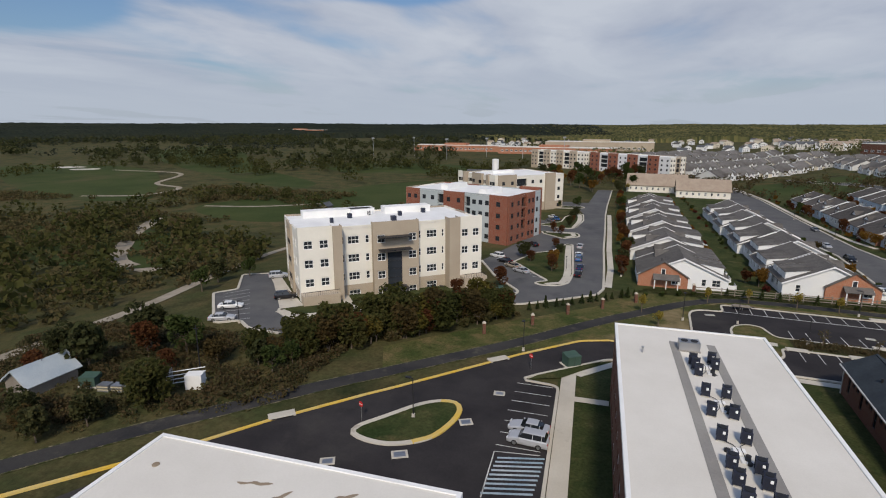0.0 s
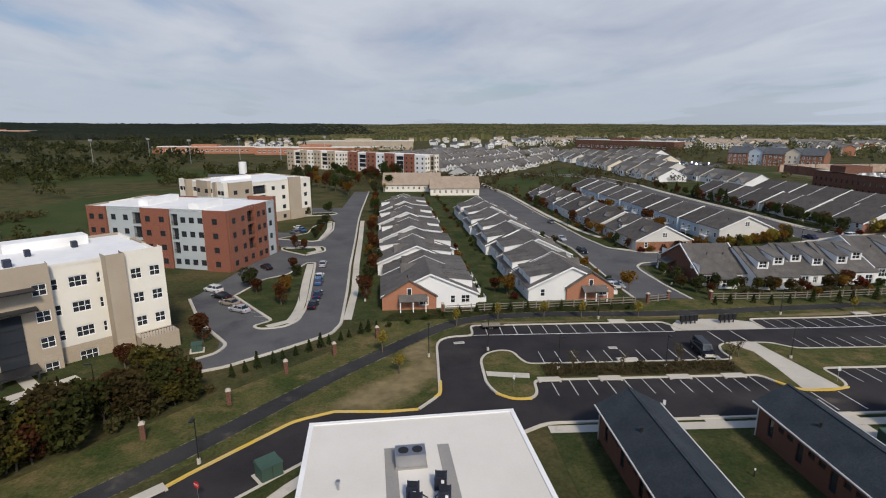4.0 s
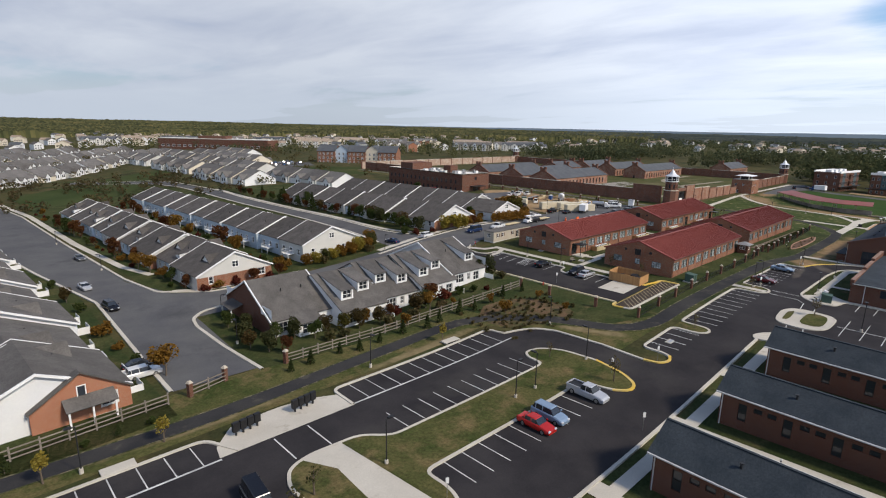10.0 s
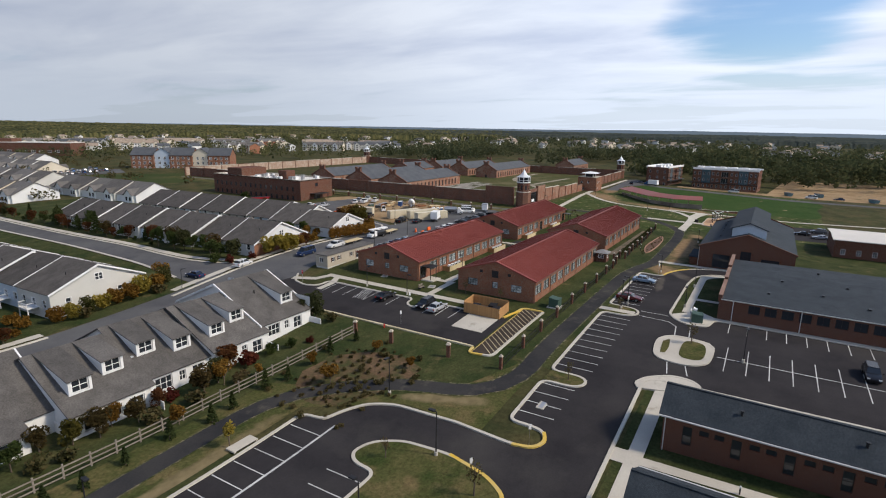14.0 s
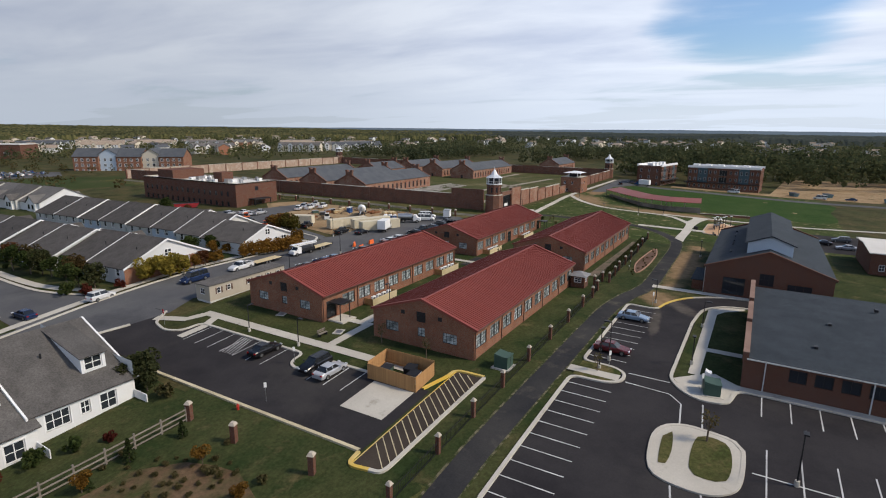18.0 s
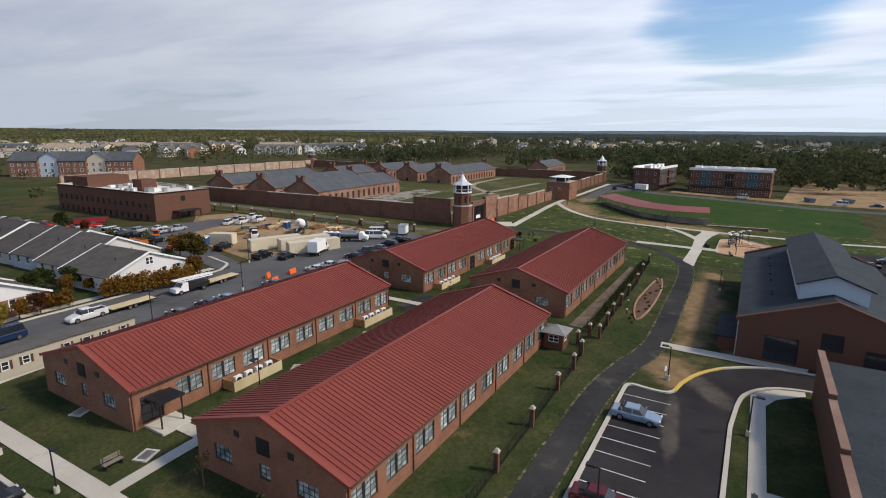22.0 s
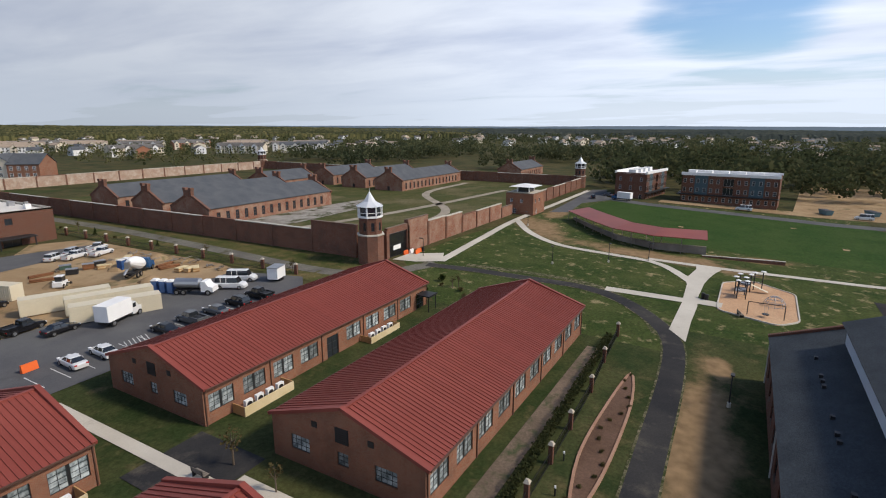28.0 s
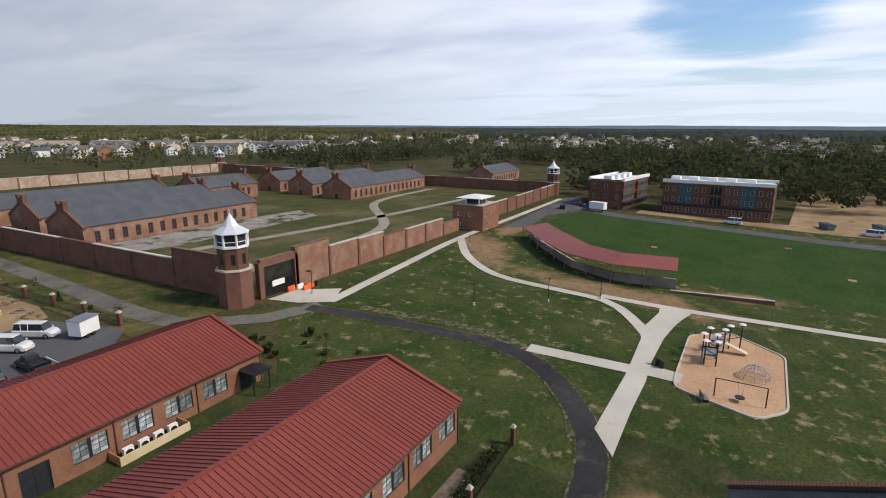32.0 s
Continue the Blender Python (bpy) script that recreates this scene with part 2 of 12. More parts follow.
def brick_mat(name, c1, c2, mortar, size=0.22, stain=(0.1, 0.07, 0.06), amount=0.35):
    """Running-bond masonry on upright walls, with weather stains."""
    m = bpy.data.materials.new(name)
    m.use_nodes = True
    nt = m.node_tree
    b = nt.nodes["Principled BSDF"]
    b.inputs["Roughness"].default_value = 0.9
    b.inputs["Specular IOR Level"].default_value = 0.2
    tc = nt.nodes.new("ShaderNodeTexCoord")
    sep = nt.nodes.new("ShaderNodeSeparateXYZ")
    nt.links.new(tc.outputs["Object"], sep.inputs[0])
    add = nt.nodes.new("ShaderNodeMath")
    nt.links.new(sep.outputs[0], add.inputs[0])
    nt.links.new(sep.outputs[1], add.inputs[1])
    cmb = nt.nodes.new("ShaderNodeCombineXYZ")
    nt.links.new(add.outputs[0], cmb.inputs[0])
    nt.links.new(sep.outputs[2], cmb.inputs[1])
    br = nt.nodes.new("ShaderNodeTexBrick")
    br.inputs["Color1"].default_value, br.inputs["Color2"].default_value = (*c1, 1), (*c2, 1)
    br.inputs["Mortar"].default_value = (*mortar, 1)
    br.inputs["Scale"].default_value = 1.0
    br.inputs["Mortar Size"].default_value = 0.008
    br.inputs["Brick Width"].default_value, br.inputs["Row Height"].default_value = size, 0.075
    br.inputs["Bias"].default_value = -0.1
    nt.links.new(cmb.outputs[0], br.inputs["Vector"])
    n = nt.nodes.new("ShaderNodeTexNoise")
    n.inputs["Scale"].default_value, n.inputs["Detail"].default_value, n.inputs["Roughness"].default_value = 0.35, 8, 0.65
    nt.links.new(tc.outputs["Object"], n.inputs["Vector"])
    r = nt.nodes.new("ShaderNodeMapRange")
    r.inputs["From Min"].default_value, r.inputs["From Max"].default_value = 0.45, 0.75
    r.inputs["To Max"].default_value = amount
    nt.links.new(n.outputs["Fac"], r.inputs["Value"])
    mx = nt.nodes.new("ShaderNodeMix")
    mx.data_type = "RGBA"
    nt.links.new(r.outputs[0], mx.inputs[0])
    nt.links.new(br.outputs["Color"], mx.inputs[6])
    mx.inputs[7].default_value = (*stain, 1)
    nt.links.new(mx.outputs[2], b.inputs["Base Color"])
    bp = nt.nodes.new("ShaderNodeBump")
    bp.inputs["Strength"].default_value, bp.inputs["Distance"].default_value = 0.4, 0.01
    nt.links.new(br.outputs["Fac"], bp.inputs["Height"])
    bp.invert = True
    nt.links.new(bp.outputs[0], b.inputs["Normal"])
    MATS[name] = m
    return m


GRASS = mat("grass", (0.040, 0.055, 0.016), (0.096, 0.089, 0.034), 0.95, 0, 1.6, 0.5, 0.9, patch=((0.155, 0.115, 0.055), 0.24, 0.50, 0.70), spec=0.05)
MEADOW = mat("meadow", (0.044, 0.052, 0.020), (0.086, 0.070, 0.032), 0.95, 0, 0.9, 0.4, 0.6, patch=((0.021, 0.027, 0.012), 0.06, 0.5, 0.7), spec=0.05)
FAIRWAY = mat("fairway", (0.034, 0.050, 0.016), (0.052, 0.064, 0.022), 0.95, 0, 0.3, 0.2, 0.3, patch=((0.075, 0.070, 0.032), 0.02, 0.52, 0.72), spec=0.05)
LAWN = mat("lawn", (0.027, 0.041, 0.014), (0.060, 0.064, 0.025), 0.95, 0, 1.5, 0.45, 0.8, patch=((0.105, 0.085, 0.040), 0.30, 0.56, 0.74), spec=0.05)
FIELD = mat("ball_field_grass", (0.030, 0.050, 0.013), (0.064, 0.076, 0.024), 0.95, 0, 1.3, 0.5, 0.8, patch=((0.25, 0.205, 0.11), 0.42, 0.565, 0.69), spec=0.05)
DIRT = mat("bare_earth", (0.255, 0.170, 0.093), (0.340, 0.246, 0.145), 0.95, 0, 1.0, 0.2, 0.5, patch=((0.102, 0.093, 0.043), 0.2, 0.55, 0.7), spec=0.05)
ASPHALT = mat("new_asphalt", (0.027, 0.025, 0.027), (0.042, 0.039, 0.040), 0.85, 0, 1.0, 0.15, 0.2, patch=((0.060, 0.056, 0.052), 0.05, 0.54, 0.76), spec=0.05)
ASPHALT_OLD = mat("worn_asphalt", (0.090, 0.090, 0.095), (0.117, 0.117, 0.117), 0.9, 0, 1.0, 0.15, 0.2, patch=((0.068, 0.068, 0.072), 0.08, 0.55, 0.7), spec=0.05)
TRAIL = mat("trail_asphalt", (0.030, 0.030, 0.032), (0.050, 0.048, 0.046), 0.9, 0, 1.0, 0.2, 0.2, patch=((0.095, 0.085, 0.070), 0.3, 0.56, 0.74), spec=0.05)
CONCRETE = mat("concrete", (0.440, 0.405, 0.343), (0.528, 0.493, 0.422), 0.9, 0, 1.0, 0.1, 0.2, patch=((0.317, 0.282, 0.229), 0.4, 0.6, 0.75))
PAINT = mat("road_paint", (0.60, 0.60, 0.58), (0.36, 0.36, 0.35), 0.8, 0, 3.0, 0.15)
YELLOW = mat("yellow_kerb_paint", (0.62, 0.40, 0.05), (0.55, 0.42, 0.16), 0.8, 0, 3.0, 0.15)
GRAVEL = mat("gravel_path", (0.240, 0.208, 0.160), (0.336, 0.296, 0.240), 0.95, 0, 1.5, 0.2, 0.5, spec=0.05)
WOODFLOOR = mat("forest_floor", (0.027, 0.031, 0.014), (0.050, 0.041, 0.020), 0.95, 0, 1.0, 0.4, 0.8, spec=0.05)
BRICK_RED = brick_mat("red_brick", (0.138, 0.053, 0.032), (0.106, 0.038, 0.023), (0.152, 0.116, 0.091))
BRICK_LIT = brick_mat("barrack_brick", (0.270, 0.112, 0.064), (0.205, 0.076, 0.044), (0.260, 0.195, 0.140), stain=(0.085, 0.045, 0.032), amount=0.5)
BRICK_OLD = brick_mat("prison_brick", (0.192, 0.080, 0.048), (0.152, 0.060, 0.040), (0.200, 0.152, 0.120), stain=(0.056, 0.040, 0.036), amount=0.6)
BRICK_ORANGE = brick_mat("orange_brick", (0.36, 0.14, 0.075), (0.31, 0.11, 0.058), (0.36, 0.25, 0.18), amount=0.1)
BRICK_STAINED = brick_mat("lime_stained_brick", (0.25, 0.105, 0.062), (0.19, 0.075, 0.048), (0.25, 0.19, 0.15), stain=(0.42, 0.33, 0.25), amount=0.55)
BRICK_WASHED = brick_mat("whitewashed_brick", (0.40, 0.28, 0.21), (0.30, 0.19, 0.14), (0.30, 0.24, 0.19), stain=(0.56, 0.50, 0.42), amount=0.85)
TAN_BLOCK = brick_mat("tan_block", (0.40, 0.33, 0.25), (0.36, 0.30, 0.22), (0.44, 0.38, 0.30), size=0.4, stain=(0.3, 0.25, 0.2))
ROOF_RED = mat("red_metal_roof", (0.200, 0.046, 0.034), (0.24, 0.060, 0.044), 0.5, 0.0, 1.0, 0.06, vary=0.06, spec=0.3)
ROOF_GREY = mat("grey_shingle", (0.082, 0.076, 0.070), (0.120, 0.111, 0.102), 0.92, 0, 3.0, 0.45, 0.8, vary=0.16)
ROOF_ROW = mat("brown_grey_shingle", (0.060, 0.054, 0.049), (0.092, 0.083, 0.075), 0.92, 0, 3.0, 0.45, 0.8, vary=0.2)
ROOF_SLATE = mat("blue_grey_shingle", (0.021, 0.029, 0.037), (0.034, 0.043, 0.052), 0.9, 0, 3.0, 0.4, 0.8)
ROOF_OLD = mat("old_slate", (0.066, 0.073, 0.083), (0.092, 0.098, 0.106), 0.85, 0, 2.0, 0.25, 0.4)
MEMBRANE = mat("white_roof_membrane", (0.594, 0.567, 0.513), (0.648, 0.621, 0.567), 0.8, 0, 1.0, 0.04, patch=((0.405, 0.360, 0.297), 0.12, 0.68, 0.82))
SIDING = mat("white_siding", (0.72, 0.72, 0.70), (0.64, 0.65, 0.66), 0.8, 0, 1.0, 0.04, vary=0.05)
SIDING_BLUE = mat("pale_blue_siding", (0.42, 0.50, 0.58), (0.48, 0.55, 0.62), 0.8, 0, 1.0, 0.04)
STUCCO = mat("cream_stucco", (0.72, 0.69, 0.61), (0.66, 0.63, 0.56), 0.85, 0, 1.0, 0.05)
TAN = mat("tan_panel", (0.340, 0.281, 0.212), (0.383, 0.323, 0.246), 0.85, 0, 1.0, 0.06)
WHITE = mat("white_paint", (0.78, 0.78, 0.77), (0.70, 0.70, 0.69), 0.6, 0, 2.0, 0.04)
GLASS = mat("window_glass", (0.02, 0.025, 0.03), (0.035, 0.04, 0.05), 0.06, 0, 0.8, spec=0.6)
# pale patches in the pane colour stand in for reflected sky
GLASS_PALE = mat("sky_painted_window_glass", (0.07, 0.095, 0.105), (0.50, 0.55, 0.56), 0.06, 0, 9.0, vary=0.5, spec=0.6)
DARK = mat("dark_metal", (0.022, 0.022, 0.024), (0.035, 0.035, 0.037), 0.5, 0.3, 2.0)
STEEL = mat("grey_steel", (0.38, 0.39, 0.40), (0.46, 0.46, 0.47), 0.4, 0.8, 2.0, 0.05)
WOOD = mat("cedar_wood", (0.38, 0.20, 0.08), (0.45, 0.27, 0.12), 0.85, 0, 2.0, 0.15, vary=0.12)
WOOD_PALE = mat("pine_wood", (0.52, 0.42, 0.24), (0.60, 0.50, 0.32), 0.85, 0, 2.0, 0.12, vary=0.1)
WOOD_GREY = mat("weathered_wood", (0.17, 0.145, 0.12), (0.25, 0.22, 0.185), 0.9, 0, 2.0, 0.2, vary=0.15)
BARK = mat("bark", (0.10, 0.075, 0.055), (0.15, 0.12, 0.09), 0.95, 0, 3.0, 0.25, 0.5)

YARD_GRASS = mat("dry_yard_grass", (0.050, 0.062, 0.020), (0.085, 0.080, 0.032), 0.95, 0, 0.9, 0.3, 0.5, patch=((0.15, 0.125, 0.07), 0.06, 0.50, 0.72), spec=0.05)
EARTH = (0.23, 0.155, 0.085)
LAWN_WORN = worn_mat(LAWN, "worn_hall_lawn", EARTH, [(226, 97.6, 26, 3.6, 1), (197.6, 98, 6, 3.2, 25), (250, 96.8, 5, 1.6, 10), (208, 90, 5, 3, 60)])
FIELD_WORN = worn_mat(FIELD, "worn_common_lawn", EARTH, [(308, 112, 24, 5.5, 82), (326, 148, 22, 6.5, 38), (318, 92, 10, 3.4, 95), (352, 151, 14, 4, 5), (264, 154, 4, 1.2, 40)])
GRASS_WORN = worn_mat(GRASS, "worn_verge_grass", (0.19, 0.15, 0.08), [(14, 103, 10, 3.4, 60), (9, 98, 8, 3, 40), (14.5, 112, 6, 2.5, 90), (28, 124.6, 14, 1.2, 4), (95, 127, 12, 1.2, 2), (62, 127.5, 10, 1.0, 0), (120, 112, 6, 1.2, 110)])
ASPHALT_DUSTY = worn_mat(ASPHALT, "dusty_new_asphalt", (0.085, 0.074, 0.064), [(194, 94, 5, 1.6, 35), (184, 96.5, 7, 0.8, 5), (66, 93, 5, 1.0, 0)])


# ---- mesh tools ----
def sstep(x, a, b):
    t = min(1.0, max(0.0, (x - a) / (b - a)))
    return t * t * (3 - 2 * t)


def G(x, y):
    """Height of the ground."""
    z = -1.0 + 3.0 * sstep(x, 90, 165) - 0.03 * (min(max(y, 60), 150) - 105) * (1 - sstep(x, 100, 165))
    z += 0.03 * (min(max(y, 70), 170) - 125) * sstep(x, 190, 260)
    # the valley with the golf course, and the long swells of the country beyond
    z -= 7.0 * sstep(-x, 60, 140) * sstep(y, -40, 60) * (1 - 0.5 * sstep(y, 250, 600))
    far = sstep(math.hypot(x - 100, y - 150), 450, 1600)
    az = math.degrees(math.atan2(x - 100, y - 50))
    rise = 30.0 - 8.0 * sstep(az, -10, 25) - 16.0 * sstep(az, 20, 66) - 8.0 * sstep(az, 60, 100)
    z += rise * sstep(math.hypot(x - 100, y - 150), 1000, 3000) * (1 if abs(az) < 130 else 0)
    z += far * (4 * math.sin(x * 0.0031 + 1.0) * math.cos(y * 0.0027) - 2.0)
    return z


class Mesh:
    """Vertices and faces of one part."""

    def __init__(self):
        self.v, self.f = [], []

    def face(self, *pts):
        n = len(self.v)
        self.v += [tuple(p) for p in pts]
        self.f.append(tuple(range(n, n + len(pts))))
        return self

    def box(self, x0, y0, z0, x1, y1, z1, m=None):
        c = [(x, y, z) for z in (z0, z1) for x, y in ((x0, y0), (x1, y0), (x1, y1), (x0, y1))]
        return self.hexa(c, m)

    def hexa(self, c, m=None):
        n = len(self.v)
        self.v += [tuple(m @ Vector(p)) if m is not None else p for p in c]
        self.f += [tuple(n + i for i in q) for q in ((3, 2, 1, 0), (4, 5, 6, 7), (0, 1, 5, 4), (1, 2, 6, 5), (2, 3, 7, 6), (3, 0, 4, 7))]
        return self

    def prism(self, poly, z0, z1, m=None):
        """An upright block over a flat outline (anticlockwise)."""
        n, k = len(self.v), len(poly)
        pts = [(x, y, z0) for x, y in poly] + [(x, y, z1) for x, y in poly]
        self.v += [tuple(m @ Vector(p)) if m is not None else p for p in pts]
        self.f += [tuple(n + i for i in reversed(range(k))), tuple(n + k + i for i in range(k))]
        self.f += [(n + i, n + (i + 1) % k, n + k + (i + 1) % k, n + k + i) for i in range(k)]
        return self

    def tube(self, a, b, r0, r1=None, n=6):
        a, b = Vector(a), Vector(b)
        r1 = r0 if r1 is None else r1
        q = (b - a).to_track_quat("Z", "Y").to_matrix()
        s = len(self.v)
        for p, r in ((a, r0), (b, r1)):
            for i in range(n):
                t = 2 * math.pi * i / n
                self.v.append(tuple(p + q @ Vector((r * math.cos(t), r * math.sin(t), 0))))
        self.f += [(s + i, s + (i + 1) % n, s + n + (i + 1) % n, s + n + i) for i in range(n)]
        self.f += [tuple(s + i for i in reversed(range(n))), tuple(s + n + i for i in range(n))]
        return self

    def data(self, name, material, smooth=False):
        me = bpy.data.meshes.new(name)
        me.from_pydata(self.v, [], self.f)
        if material is not None:
            me.materials.append(material)
        if smooth:
            me.polygons.foreach_set("use_smooth", [True] * len(me.polygons))
        me.update()
        return me

    def ob(self, name, material, parent=None, label="", m=None, smooth=False):
        o = new(name, self.data(name, material, smooth))
        if parent is not None:
            o.parent = parent
        if m is not None:
            o.matrix_basis = m
        if label:
            o["label"] = label
        return o


def part(name, data, parent, m=None, label=""):
    """A part on mesh data that other parts may share."""
    o = new(name, data)
    o.parent = parent
    if m is not None:
        o.matrix_basis = m
    if label:
        o["label"] = label
    return o


def thing(name, label, category, x, y, z, rz=0, group="", kind=""):
    o = new(name)
    o.matrix_basis = pose(x, y, z, 0, 0, rz)
    return tagged(o, label, category, group, kind)


def setting(ob, label="", category=""):
    return tagged(ob, label, category, "", "structure")


def smooth_line(pts, step=3.0, closed=False):
    """A soft curve through plan points (Catmull-Rom), cut into even steps."""
    pts = [Vector(p) for p in pts]
    n = len(pts)
    out = []
    for i in range(n if closed else n - 1):
        p0 = pts[(i - 1) % n] if closed or i > 0 else pts[i] * 2 - pts[i + 1]
        p1, p2 = pts[i], pts[(i + 1) % n]
        p3 = pts[(i + 2) % n] if closed or i + 2 < n else p2 * 2 - p1
        k = max(1, int((p2 - p1).length / step))
        for j in range(k):
            t = j / k
            out.append(0.5 * (2 * p1 + (p2 - p0) * t + (2 * p0 - 5 * p1 + 4 * p2 - p3) * t * t + (3 * p1 - p0 - 3 * p2 + p3) * t ** 3))
    if not closed:
        out.append(pts[-1])
    return [(p.x, p.y) for p in out]


def cut(pts, step=3.0, closed=False):
    """A straight-sided line cut into steps."""
    out, n = [], len(pts)
    for i in range(n if closed else n - 1):
        (xa, ya), (xb, yb) = pts[i], pts[(i + 1) % n]
        k = max(1, int(math.hypot(xb - xa, yb - ya) / step))
        out += [(xa + (xb - xa) * j / k, ya + (yb - ya) * j / k) for j in range(k)]
    return out if closed else out + [pts[-1]]


def offsets(line, closed=False):
    n, out = len(line), []
    for i in range(n):
        a = line[(i - 1) % n] if closed or i > 0 else line[i]
        b = line[(i + 1) % n] if closed or i < n - 1 else line[i]
        dx, dy = b[0] - a[0], b[1] - a[1]
        k = math.hypot(dx, dy) or 1.0
        out.append((-dy / k, dx / k))
    return out


def strip(line, w0, w1, dz, closed=False, mesh=None):
    """A ribbon on the ground between two offsets to the left of a plan line."""
    me = mesh or Mesh()
    nn, s, n = offsets(line, closed), len(me.v), len(line)
    for (x, y), (nx, ny) in zip(line, nn):
        for w in (w0, w1):
            px, py = x + nx * w, y + ny * w
            me.v.append((px, py, G(px, py) + dz))
    for i in range(n if closed else n - 1):
        a, b = s + 2 * i, s + 2 * ((i + 1) % n)
        me.f.append((a, b, b + 1, a + 1) if w1 > w0 else (a, a + 1, b + 1, b))
    return me


def kerb(line, width=0.4, high=0.16, closed=False, mesh=None, base=0.0):
    """A raised kerb along a plan line, with its upright faces."""
    me = mesh or Mesh()
    nn, s, n = offsets(line, closed), len(me.v), len(line)
    for (x, y), (nx, ny) in zip(line, nn):
        for w, h in ((-width / 2, base - 0.1), (-width / 2 + 0.02, base + high), (width / 2 - 0.02, base + high), (width / 2, base - 0.1)):
            px, py = x + nx * w, y + ny * w
            me.v.append((px, py, G(px, py) + h))
    for i in range(n if closed else n - 1):
        a, b = s + 4 * i, s + 4 * ((i + 1) % n)
        for k in range(3):
            me.f.append((a + k, b + k, b + k + 1, a + k + 1)[::-1])
    return me


def clip(poly, axis, value, keep_below):
    out, n = [], len(poly)
    for i in range(n):
        a, b = poly[i], poly[(i + 1) % n]
        ia = (a[axis] <= value) == keep_below
        ib = (b[axis] <= value) == keep_below
        if ia:
            out.append(a)
        if ia != ib:
            t = (value - a[axis]) / (b[axis] - a[axis])
            out.append((a[0] + (b[0] - a[0]) * t, a[1] + (b[1] - a[1]) * t))
    return out


def drape(poly, dz, cell=6.0, mesh=None):
    """A flat outline laid over the ground in cells."""
    me = mesh or Mesh()
    area = sum(a[0] * b[1] - a[1] * b[0] for a, b in zip(poly, poly[1:] + poly[:1]))
    if area < 0:
        poly = poly[::-1]
    x0, x1 = min(p[0] for p in poly), max(p[0] for p in poly)
    for i in range(math.floor(x0 / cell), math.ceil(x1 / cell)):
        col = clip(clip(poly, 0, i * cell, False), 0, (i + 1) * cell, True)
        if len(col) < 3:
            continue
        y0, y1 = min(p[1] for p in col), max(p[1] for p in col)
        for j in range(math.floor(y0 / cell), math.ceil(y1 / cell)):
            c = clip(clip(col, 1, j * cell, False), 1, (j + 1) * cell, True)
            if len(c) >= 3:
                me.face(*[(x, y, G(x, y) + dz) for x, y in c])
    return me


def facade(me, a, b, z0, z1, holes=(), depth=0.18):
    """An upright wall face from a to b in plan (its outside on the right of that way), with openings (u0, z0, u1, z1) and their reveals."""
    ax, ay = a
    L = math.hypot(b[0] - ax, b[1] - ay)
    ux, uy = (b[0] - ax) / L, (b[1] - ay) / L
    nx, ny = uy, -ux

    def P(u, z, d=0.0):
        return (ax + ux * u - nx * d, ay + uy * u - ny * d, z)
    us = sorted({0.0, L, *(h[0] for h in holes), *(h[2] for h in holes)})
    zs = sorted({z0, z1, *(h[1] for h in holes), *(h[3] for h in holes)})
    for u0, u1 in zip(us, us[1:]):
        run = None
        for w0, w1 in zip(zs, zs[1:]):
            um, wm = (u0 + u1) / 2, (w0 + w1) / 2
            solid = not any(h[0] < um < h[2] and h[1] < wm < h[3] for h in holes)
            if solid:
                run = (run[0], w1) if run else (w0, w1)
            if (not solid or w1 == zs[-1]) and run:
                me.face(P(u0, run[0]), P(u1, run[0]), P(u1, run[1]), P(u0, run[1]))
                run = None
    for h0, w0, h1, w1 in holes:
        me.face(P(h0, w0), P(h0, w0, depth), P(h0, w1, depth), P(h0, w1))
        me.face(P(h1, w0, depth), P(h1, w0), P(h1, w1), P(h1, w1, depth))
        me.face(P(h0, w0), P(h1, w0), P(h1, w0, depth), P(h0, w0, depth))
        me.face(P(h0, w1, depth), P(h1, w1, depth), P(h1, w1), P(h0, w1))
    return me


def merged(name, groups, label, category, group=""):
    """A far building as one mesh; groups: mesh and material."""
    me, ids = Mesh(), []
    for i, (q, _) in enumerate(groups):
        me.f += [tuple(j + len(me.v) for j in fc) for fc in q.f]
        me.v += q.v
        ids += [i] * len(q.f)
    d = me.data(name, groups[0][1])
    for _, mt in groups[1:]:
        d.materials.append(mt)
    d.polygons.foreach_set("material_index", ids)
    return tagged(new(name, d), label, category, group)


WINDOW_DATA = {}


